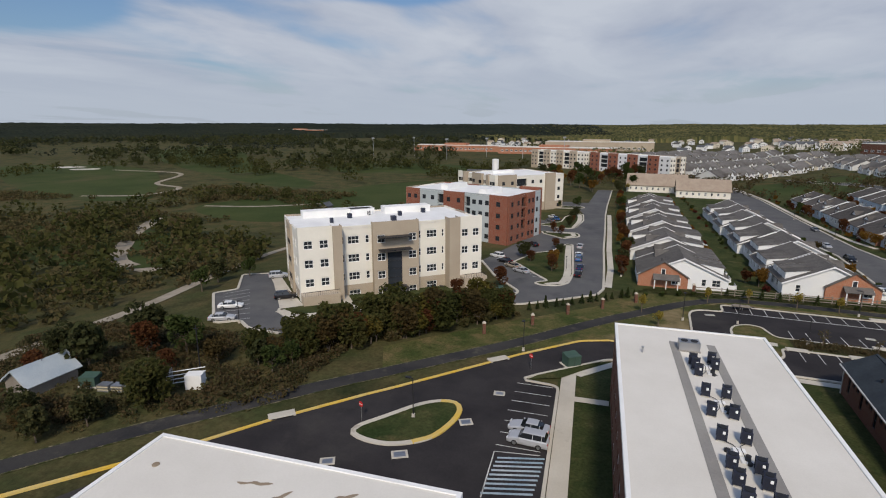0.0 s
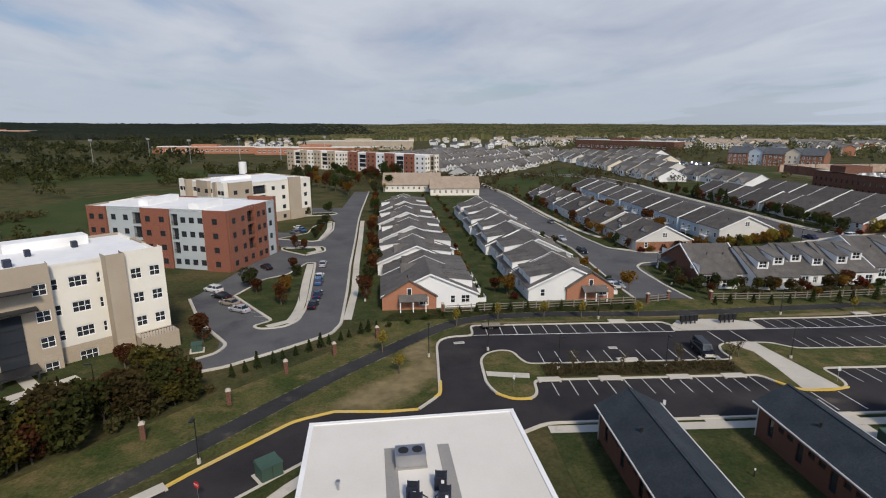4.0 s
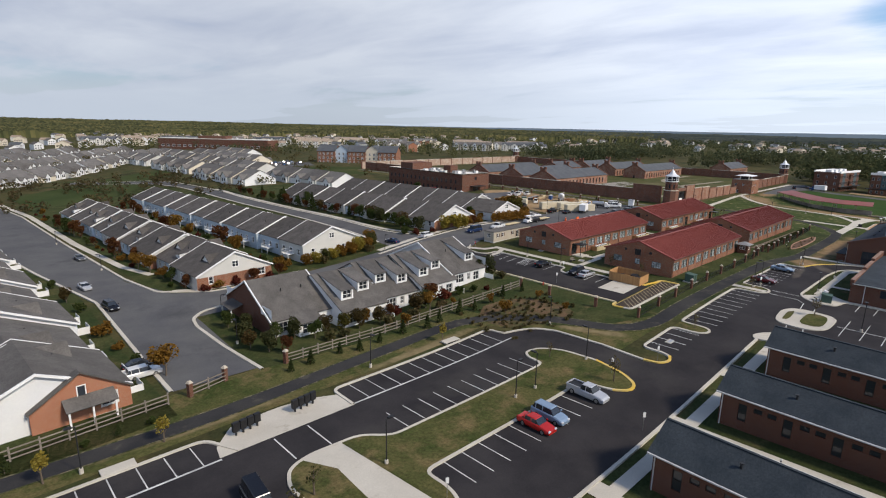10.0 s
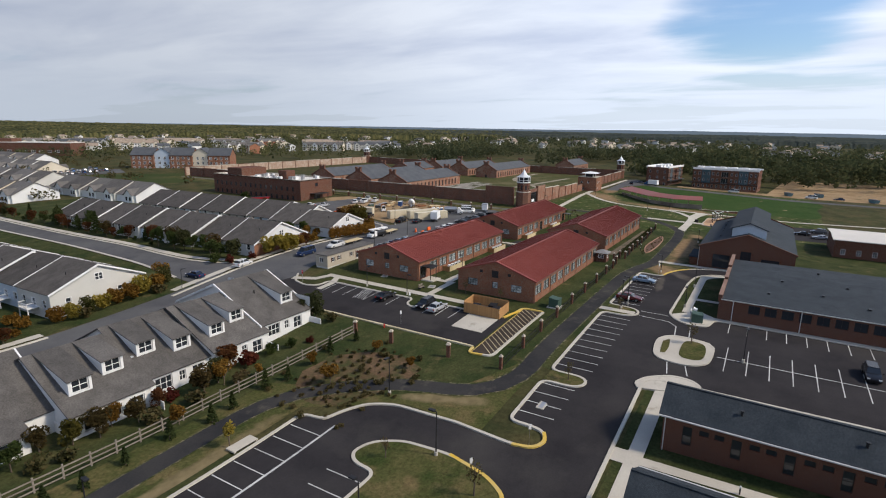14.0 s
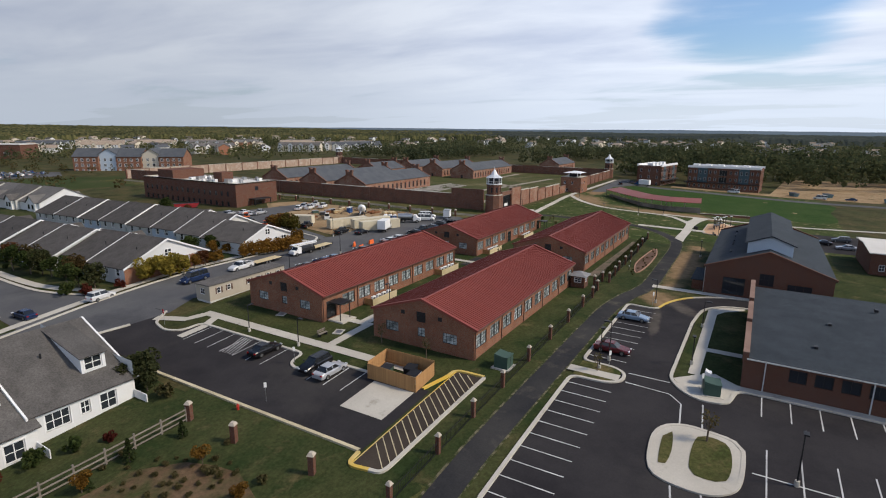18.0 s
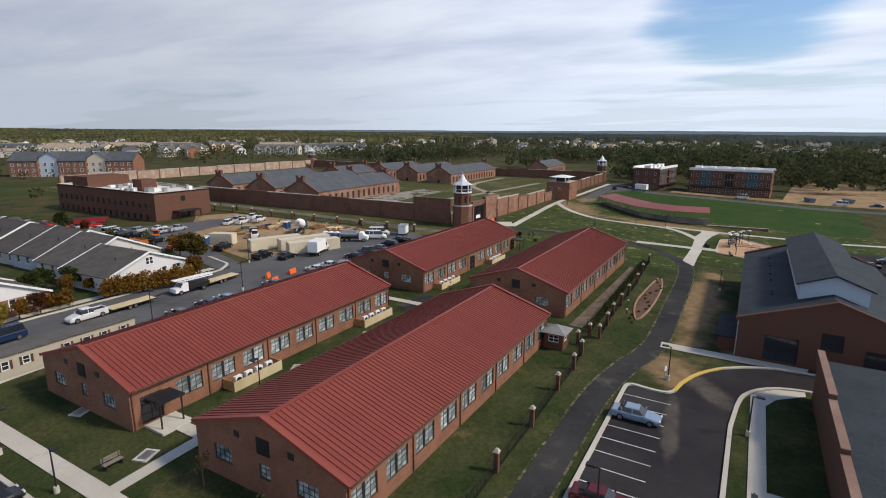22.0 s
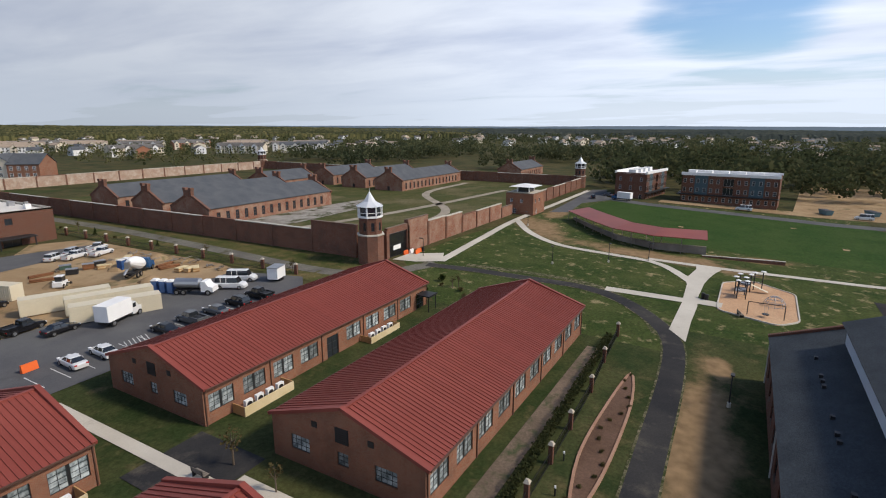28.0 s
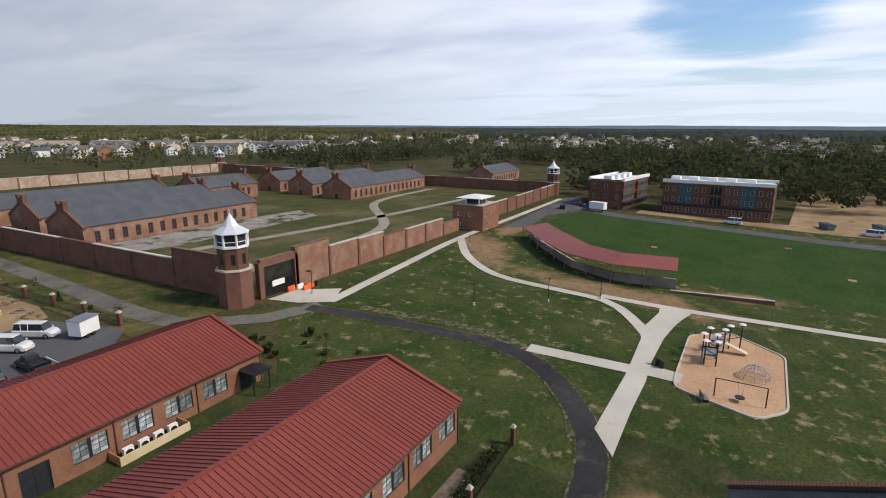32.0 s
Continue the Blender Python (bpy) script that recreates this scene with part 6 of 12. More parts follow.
for k, (x, y) in enumerate(((-1.8, 26.4), (4.8, 26.7), (0.5, 25.3))):
    line = smooth_line([(-1.3, 0.25), (-0.9, -0.1), (-0.2, -0.05), (0.5, -0.32), (1.4, -0.2), (1.0, 0.0), (0.4, 0.02), (0.1, 0.22), (-0.5, 0.12)], 0.2, True)
    Mesh().face(*[(px, py, 0) for px, py in line]).ob("stain", STAIN, B0, m=pose(x, y, 10.03, 0, 0, 20 + 20 * k))
for x, y in ((-24.8, 29.4), (-20.2, 19.5)):
    t = thing("roof_drain", "round brown roof drain", "drain", x, y, 9.9 + 0.12)
    Mesh().tube((0, 0, 0), (0, 0, 0.06), 0.28, n=12).ob("drain_body", STAIN, t)

# ---- apartment blocks ----
PALE_BLUE = mat("grey_blue_panel", (0.34, 0.38, 0.39), (0.40, 0.43, 0.44), 0.8, 0, 1.0, 0.04)
PALE_GREY = mat("pale_grey_panel", (0.58, 0.59, 0.60), (0.64, 0.64, 0.64), 0.8, 0, 1.0, 0.04)
TEAL_PANEL = mat("dark_teal_panel", (0.045, 0.085, 0.105), (0.06, 0.10, 0.12), 0.7, 0, 1.0, 0.05)
BRICK_RUST = brick_mat("rust_brick", (0.235, 0.078, 0.046), (0.19, 0.058, 0.036), (0.24, 0.15, 0.11), amount=0.12)
RAIL = mat("black_rail", (0.02, 0.02, 0.022), (0.03, 0.03, 0.03), 0.5, 0.4, 2.0)


def apartment(name, label, x, y, zb, rz, L, D, H, storeys, sides, base_mat=None, roof=None, win=(1.5, 1.5), frame_mat=None):
    """A flat-roofed block. sides: for front, right, back and left, bays of (from, to, step out, material, window columns, balcony)."""
    t = thing(name, label, "apartment building", x, y, zb, rz, "apartment buildings")
    sh = (H - 0.9) / storeys
    c = [(-L / 2, -D / 2), (L / 2, -D / 2), (L / 2, D / 2), (-L / 2, D / 2)]
    rail = Mesh()
    for i in range(4):
        a, b = Vector(c[i]), Vector(c[(i + 1) % 4])
        u = (b - a).normalized()
        nrm = Vector((u.y, -u.x))
        for f0, f1, out, m, cols, balcony in sides[i]:
            p, q = a + (b - a) * f0 + nrm * out, a + (b - a) * f1 + nrm * out
            w = (q - p).length
            top = H + (0.7 if out > 0.6 else 0.0)
            holes = []
            for s in range(storeys):
                if isinstance(cols, int):
                    row = [(w * (k + 0.5) / cols, min(win[0], w / cols * 0.7) / 2) for k in range(cols)]
                else:
                    row = [(w * fc, wd / 2) for fc, wd in cols if s > 0 or wd > 1.2]
                for uc, ww in row:
                    holes.append((uc - ww, s * sh + 1.0, uc + ww, s * sh + 1.0 + win[1]))
                if balcony and s > 0:
                    holes = [h for h in holes if not s * sh < h[1] < (s + 1) * sh]
                    holes.append((w * 0.12, s * sh + 0.15, w * 0.88, s * sh + sh - 0.45))
            me, split = Mesh(), sh if base_mat is not None else -2.5
            low = [h for h in holes if h[1] < split]
            high = [h for h in holes if h[1] >= split]
            if base_mat is not None:
                bm = Mesh()
                facade(bm, p, q, -2.5, split, low)
                bm.ob("base_wall", base_mat, t)
            facade(me, p, q, split, top, high, 0.9 if balcony else 0.18)
            back = nrm * (out + 0.3)
            for e0, e1 in (((p - back), p), (q, (q - back))):
                facade(me, e0, e1, -2.5, top)
            me.face((*p, top), (*q, top), (*(q - nrm * 0.35), top), (*(p - nrm * 0.35), top))
            me.face((*(q - nrm * 0.35), H - 0.4), (*(p - nrm * 0.35), H - 0.4), (*(p - nrm * 0.35), top), (*(q - nrm * 0.35), top))
            me.ob("wall", m, t)
            for h in holes:
                if balcony and h[2] - h[0] > w * 0.6:
                    g = window(t, p, q, h, 3, 1, frame_mat or DARK, GLASS, inset=0.85, bar=0.07, name="balcony_door")
                    r = Mesh()
                    ang = math.degrees(math.atan2(u.y, u.x))
                    for k in range(int((h[2] - h[0]) / 0.25)):
                        r.box(h[0] + 0.25 * k, 0.02, h[1], h[0] + 0.25 * k + 0.03, 0.05, h[1] + 1.0)
                    r.box(h[0], 0.0, h[1] + 1.0, h[2], 0.07, h[1] + 1.08)
                    r.ob("railing", RAIL, t, m=pose(p.x, p.y, 0, 0, 0, ang))
                else:
                    wd = h[2] - h[0]
                    window(t, p, q, h, 1 if wd < 1.2 else 3 if wd > 2.4 else 2, 2, frame_mat or DARK, GLASS, bar=0.09 if frame_mat else 0.06)
    Mesh().box(-L / 2, -D / 2, H - 0.55, L / 2, D / 2, H - 0.35).ob("roof", roof or WHITE, t)
    return t


SG = ((0.0, 0.168, 1.6, STUCCO, ((0.28, 2.1), (0.74, 2.1)), False), (0.168, 0.214, 2.2, TAN, 0, False), (0.214, 0.38, 0.0, STUCCO, ((0.08, 0.7), (0.42, 2.9), (0.86, 1.0)), False), (0.38, 0.63, 1.2, TAN, ((0.17, 2.1), (0.86, 2.1)), False),
      (0.63, 0.798, 0.0, STUCCO, ((0.09, 1.0), (0.52, 2.9), (0.91, 0.7)), False), (0.798, 0.861, 2.2, TAN, 0, False), (0.861, 1.0, 1.6, STUCCO, ((0.26, 1.9), (0.74, 1.9)), False))
BACK = ((0.0, 0.3, 0.6, TAN, 0, False), (0.3, 0.7, 0.0, STUCCO, 0, False), (0.7, 1.0, 0.6, TAN, 0, False))
ENDW = ((0.0, 0.35, 0.0, STUCCO, 2, False), (0.35, 0.65, 0.5, TAN, 1, True), (0.65, 1.0, 0.0, STUCCO, 2, False))
AW = apartment("apartment_building", "white and tan four-storey apartment building with a white roof", -49.6, 112.7, -2.4, 44.3, 48.5, 17, 16.8, 4, (SG, ENDW, BACK, ENDW), TAN_BLOCK, None, (1.65, 1.75), WHITE)
AW.matrix_basis = AW.matrix_basis @ Matrix.Diagonal((0.85, 1.15, 1, 1))
AR = apartment("apartment_building", "rust brick and grey-blue four-storey apartment building with white roof", -49.7, 181.9, -2.2, 74, 22, 42, 15.6, 4,
               (((0.0, 0.36, 0.4, BRICK_RUST, 2, False), (0.36, 0.54, 0.0, BRICK_RUST, 1, True), (0.54, 0.78, 0.4, BRICK_RUST, 2, False), (0.78, 1.0, 0.0, PALE_BLUE, 1, False)),
                ((0.0, 0.2, 1.0, BRICK_RUST, 1, True), (0.2, 0.6, 0.0, PALE_BLUE, 3, False), (0.6, 1.0, 0.6, BRICK_RUST, 3, False)), BACK,
                ((0.0, 0.14, 0.6, BRICK_RUST, 2, False), (0.14, 0.32, 0.0, PALE_BLUE, 2, False), (0.32, 0.4, 0.0, PALE_BLUE, 1, True), (0.4, 0.6, 0.6, BRICK_RUST, 2, False), (0.6, 0.66, 0.0, PALE_BLUE, 1, True), (0.66, 0.84, 0.0, PALE_BLUE, 3, False), (0.84, 1.0, 0.6, BRICK_RUST, 1, False))))
A3 = apartment("apartment_building", "white and tan four-storey apartment building beyond the brick one", -52, 247, -2.4, 51, 37, 30, 16.0, 4,
               (((0.0, 0.25, 1.0, TAN, 2, False), (0.25, 0.45, 0.0, STUCCO, 1, True), (0.45, 0.7, 0.0, STUCCO, 2, False), (0.7, 0.85, 0.8, TAN, 0, False), (0.85, 1.0, 0.0, STUCCO, 1, False)), ENDW, BACK, SG), TAN_BLOCK)
for (x, y, rz, L), cols in (((-67, 499, -33, 62), (TAN_BLOCK, STUCCO)), ((-4, 455, -37, 76), (BRICK_RUST, PALE_GREY))):
    bays = tuple((k / 8, (k + 1) / 8, 0.8 if k % 2 == 0 else 0.0, cols[k % 2], 2, k % 4 == 1) for k in range(8))
    apartment("apartment_building", "far four-storey apartment building of brick and pale panels", x, y, -2, rz, L, 18, 14.5, 4, (bays, ENDW, BACK, ENDW))
EB = tuple((k / 7, (k + 1) / 7, 0.0, TEAL_PANEL if k in (1, 5) else BRICK_RED, 2, k == 3) for k in range(7))
E2 = ((0, 1, 0, BRICK_RED, 3, False),)
for x, y, rz, L, D in ((423, 136, -9, 27, 13), (422, 101.5, -95, 34, 16)):
    a = apartment("apartment_building", "new red brick apartment building with white cornice", x, y, 1.2, rz, L, D, 11.6, 3, (EB, E2, EB, E2), BRICK_OLD, WHITE, (1.1, 1.7), STEEL)
    for q in ((-L / 2 - 0.3, -D / 2 - 0.3, L / 2 + 0.3, -D / 2 + 0.5), (-L / 2 - 0.3, D / 2 - 0.5, L / 2 + 0.3, D / 2 + 0.3)):
        Mesh().box(q[0], q[1], 11.2, q[2], q[3], 12.3).ob("cornice", WHITE, a)
    for k in range(int(L / 6)):
        Mesh().box(-L / 2 + 1 + k * 6, -1.5, 11.2, -L / 2 + 4 + k * 6, 1.5, 12.8).ob("roof_hatch", WHITE, a)
    Mesh().box(-L / 2 - 1.4, -D / 2 - 1.6, 3.4, L / 2 + 0.4, -D / 2, 3.75).ob("balcony_slab", DARK, a)
# terraces and entrance of the white block
for u0, u1 in ((-24.2, -15.4), (17.7, 24.4)):
    Mesh().box(u0, -12.6, -2.4, u1, -10.12, 3.9).ob("terrace_wall", TAN_BLOCK, AW)
    r = Mesh().box(u0, -12.6, 4.75, u1, -12.52, 4.83)
    for k in range(int((u1 - u0) / 0.5)):
        r.box(u0 + k * 0.5, -12.59, 3.9, u0 + k * 0.5 + 0.04, -12.53, 4.8)
    r.ob("railing", RAIL, AW)
Mesh().box(-2.2, -9.82, 3.2, 1.6, -9.72, 10.6).ob("stair_glazing", GLASS, AW)
for k in range(5):
    Mesh().box(-2.2, -9.86, 3.2 + k * 1.85, 1.6, -9.7, 3.32 + k * 1.85).ob("glazing_bar", DARK, AW)
Mesh().box(-3.4, -12.2, 2.9, 2.6, -9.7, 3.15).ob("entrance_canopy", DARK, AW)
for x in (-2.9, 2.1):
    Mesh().box(x - 0.12, -12, -2, x + 0.12, -11.76, 2.9).ob("canopy_post", DARK, AW)
Mesh().box(-4.6, -11.4, 11.4, 3.8, -9.7, 11.6).box(-4.6, -11.5, 14.2, 3.8, -9.7, 14.4).ob("balcony", DARK, AW)
for x, y, s in ((-8, 2, 0.55), (2, -4, 0.6), (6, 1, 0.45), (14, 3, 0.5), (-14, -2, 0.4), (-2, 4, 0.5)):
    Mesh().box(-s, -s, 0, s, s, 1.1).ob("roof_condenser", CONDENSER, AW, m=pose(x, y, 16.4))
for ob, pts in ((AW, ((-10, 6, 20), (-4, 5, 6), (10, 6, 14))), (AR, ((-4, -10, 10), (0, 8, 12))), (A3, ((-3, 4, 12),))):
    for x, y, w in pts:
        Mesh().box(x - w / 2, y - 1.5, 14.6, x + w / 2, y + 1.5, (18.0 if ob is AW else 16.9)).ob("roof_screen", WHITE, ob)

# ---- prison ----
def stepped_hall(x0, x1, y0, y1, zb, n=16):
    t = thing("prison_hall", "old brick prison hall with slate roof and stepped chimney gable", "prison hall", (x0 + x1) / 2, (y0 + y1) / 2, zb, 0, "prison halls")
    hl, hw, eave, ridge = (x1 - x0) / 2, (y1 - y0) / 2, 5.6, 9.2
    side = [(2.5 + k * (2 * hl - 5) / n, 1.4, 2.5 + k * (2 * hl - 5) / n + 1.3, 4.2) for k in range(n)]
    end = [(hw - 0.7, 0.1, hw + 0.7, 2.6)]
    m = Mesh()
    edges = gable_walls(m, hw, hl, -0.8, eave, ridge, "x", (end, side, end, side))
    m.ob("wall", BRICK_STAINED, t)
    for (a, b), hs in zip(edges, (end, side, end, side)):
        for h in hs:
            window(t, a, b, h, 2, 3, BROWN, GLASS, bar=0.06)
    gable_roof(t, hw, hl - 0.4, eave, ridge, 0.3, ROOF_OLD, "x", 0.25)
    for s in (-1, 1):
        g = Mesh()
        x = s * (hl - 0.2)
        for k in range(2):
            q = 1 if k else -1
            slab(g, *(((x - 0.35, -hw - 0.5, eave - 0.1), (x + 0.35, -hw - 0.5, eave - 0.1), (x + 0.35, 0, ridge + 0.7), (x - 0.35, 0, ridge + 0.7)) if q < 0 else ((x + 0.35, hw + 0.5, eave - 0.1), (x - 0.35, hw + 0.5, eave - 0.1), (x - 0.35, 0, ridge + 0.7), (x + 0.35, 0, ridge + 0.7))), 0.7)
        g.ob("gable_parapet", BRICK_OLD, t)
        Mesh().box(x - 0.5, -1.7, ridge - 0.5, x + 0.5, 1.7, ridge + 1.3).box(x - 0.55, -1.9, ridge + 1.3, x + 0.55, -0.7, ridge + 2.0).box(x - 0.55, 0.7, ridge + 1.3, x + 0.55, 1.9, ridge + 2.0).ob("gable_chimney", BRICK_OLD, t)
    return t


for x0, x1, y0, y1, z in ((275, 326.5, 228, 245, 2.8), (276, 330, 251, 267, 2.8), (277, 330, 277, 293, 2.8), (336, 362, 268, 284, 3.4), (373, 428, 228, 243, 2.6), (375, 420, 250, 264, 2.6), (378, 415, 272, 286, 2.6), (456, 492, 205, 219, 2.6)):
    stepped_hall(x0, x1, y0, y1, z, max(8, int((x1 - x0) / 3.6)))


def prison_wall(name, a, b, heights, thick=0.5, brick=BRICK_OLD):
    """A brick wall in bays with piers and a cap; heights: one for each bay."""
    ax, ay = a
    L = math.hypot(b[0] - ax, b[1] - ay)
    t = thing(name, "old brick prison wall with piers and stained coping", "wall", ax, ay, G(ax, ay), math.degrees(math.atan2(b[1] - ay, b[0] - ax)), "", "structure")
    n = len(heights)
    for i, h in enumerate(heights):
        u0, u1 = L * i / n, L * (i + 1) / n
        dz = G(ax + (b[0] - ax) * (i + 0.5) / n, ay + (b[1] - ay) * (i + 0.5) / n) - G(ax, ay)
        Mesh().box(u0, -thick / 2, dz - 1, u1, thick / 2, dz + h).ob("wall_bay", brick, t)
        Mesh().box(u0, -thick / 2 - 0.12, dz + h, u1, thick / 2 + 0.12, dz + h + 0.18).ob("coping", CONCRETE if i % 3 else BRICK_OLD, t)
        Mesh().box(u0 - 0.3, -thick / 2 - 0.25, dz - 1, u0 + 0.3, thick / 2 + 0.25, dz + h + 0.1).ob("pier", BRICK_OLD, t)


prison_wall("prison_wall_west", (267, 168.5), (262, 380), [7.2] + [5.2] * 16)
prison_wall("prison_wall_south", (278, 162.6), (340.5, 162.6), [7.4, 5.8, 5.6, 4.6, 4.6, 4.6, 3.2], 0.5, BRICK_STAINED)
prison_wall("prison_wall_east", (351, 163), (428, 164), [4.6] * 9)
prison_wall("prison_wall_north", (262, 385), (440, 385), [5.0] * 14, 0.5, BRICK_WASHED)
prison_wall("prison_wall_far", (432, 168), (436, 385), [4.8] * 16)


def guard_tower(x, y, zb, h=9.6, r=3.0, label="eight-sided brick guard tower with a white pointed roof"):
    t = thing("guard_tower", label, "tower", x, y, zb, 22.5, "guard towers")

    def ring(rr):
        return [(rr * math.cos(k * math.pi / 4), rr * math.sin(k * math.pi / 4)) for k in range(8)]
    Mesh().prism(ring(r * 1.12), -1, h * 0.62).ob("shaft", BRICK_OLD, t)
    Mesh().prism(ring(r * 1.18), h * 0.62, h * 0.65).ob("string_course", CONCRETE, t)
    u = Mesh()
    c = ring(r * 0.98)
    hs = [(0.8, h * 0.72, 1.5, h * 0.9)]
    for k in range(8):
        facade(u, c[k], c[(k + 1) % 8], h * 0.65, h, hs)
        window(t, c[k], c[(k + 1) % 8], hs[0], 1, 2, DARK, GLASS, bar=0.05)
    u.ob("upper_shaft", BRICK_RED, t)
    cab = ring(r * 1.08)
    Mesh().prism(cab, h, h + 0.35).ob("cab_floor", WHITE, t)
    Mesh().prism(ring(r * 0.9), h + 0.35, h + 2.3).ob("cab_glazing", GLASS, t)
    for px, py in ring(r * 1.0):
        Mesh().box(px - 0.13, py - 0.13, h + 0.35, px + 0.13, py + 0.13, h + 2.3).ob("cab_post", WHITE, t)
    for k in range(8):
        a, b = Vector((*ring(r * 0.97)[k], h + 1.0)), Vector((*ring(r * 0.97)[(k + 1) % 8], h + 1.0))
        Mesh().tube(a, b, 0.06, n=4).ob("cab_rail", WHITE, t)
    ro = Mesh()
    e, m, top = ring(r * 1.17), ring(r * 0.5), (0, 0, h + 5.4)
    for k in range(8):
        q = (k + 1) % 8
        ro.face((*e[k], h + 2.3), (*e[q], h + 2.3), (*m[q], h + 3.3), (*m[k], h + 3.3))
        ro.face((*m[k], h + 3.3), (*m[q], h + 3.3), top)
    ro.face(*[(*p, h + 2.28) for p in reversed(e)])
    ro.ob("pointed_roof", mat("white_tower_roof", (0.62, 0.64, 0.66), (0.7, 0.71, 0.72), 0.45, 0.2, 1.0, 0.04), t)
    Mesh().tube((0, 0, h + 5.3), (0, 0, h + 6.2), 0.05, 0.02, n=5).ob("finial", WHITE, t)


guard_tower(265.8, 163.6, G(266, 164), 9.8, 2.5)
guard_tower(430.2, 165, G(430, 165) - 0.6, 9.6, 2.4)
guard_tower(436, 386, G(436, 386), 9.2, 2.8)


def gatehouse():
    t = thing("gatehouse", "square brick gatehouse with a flat white overhanging roof", "gatehouse", 347.6, 160.6, 2.7)
    w = Mesh()
    c = [(-5.4, -4.8), (5.4, -4.8), (5.4, 4.8), (-5.4, 4.8)]
    hs = [(1.5, 4.2, 2.5, 5.4), (5, 4.2, 6, 5.4), (2.5, 0.6, 3.6, 2.2)]
    for i in range(4):
        facade(w, c[i], c[(i + 1) % 4], -1, 7.4, hs)
        for h in hs:
            window(t, c[i], c[(i + 1) % 4], h, 2, 2, WHITE, GLASS, bar=0.05)
    w.ob("wall", BRICK_LIT, t)
    Mesh().box(-5.4, -4.8, 7.2, 5.4, 4.8, 7.4).ob("deck", CONCRETE, t)
    Mesh().box(-2.2, -2, 7.4, 2.2, 2, 9.2).ob("lookout", GLASS, t)
    for sx in (-2.2, 2.2):
        for sy in (-2, 2):
            Mesh().box(sx - 0.15, sy - 0.15, 7.4, sx + 0.15, sy + 0.15, 9.2).ob("lookout_post", WHITE, t)
    r = Mesh()
    e = [(-4.6, -4.2), (4.6, -4.2), (4.6, 4.2), (-4.6, 4.2)]
    for i in range(4):
        q = (i + 1) % 4
        r.face((*e[i], 9.2), (*e[q], 9.2), (0, 0, 10.1))
    r.face(*[(*p, 9.18) for p in reversed(e)])
    r.ob("hipped_roof", WHITE, t)


gatehouse()


def prison_gate():
    t = thing("prison_gate", "tall dark mesh gate between brick jambs by the guard tower", "gate", 274, 162.6, 3.0)
    for x in (-4.1, 4.0):
        Mesh().box(x - 0.5, -0.5, -1, x + 0.5, 0.5, 6.4).ob("jamb", BRICK_OLD, t)
    Mesh().box(-4.1, -0.4, 5.6, 4.0, 0.4, 6.9).ob("lintel", BRICK_OLD, t)
    for x0, x1 in ((-3.6, -0.1), (0.1, 3.5)):
        g = Mesh().box(x0, -0.06, 0.1, x1, 0.06, 0.3).box(x0, -0.06, 5.2, x1, 0.06, 5.4).box(x0, -0.06, 2.7, x1, 0.06, 2.8)
        n = 14
        for k in range(n + 1):
            x = x0 + (x1 - x0) * k / n
            g.box(x - 0.05, -0.04, 0.1, x + 0.05, 0.04, 5.4)
        g.ob("gate_leaf", DARK, t)
    Mesh().box(-1.6, -0.12, 1.6, 1.2, -0.07, 2.6).ob("sign_board", WHITE, t)


prison_gate()


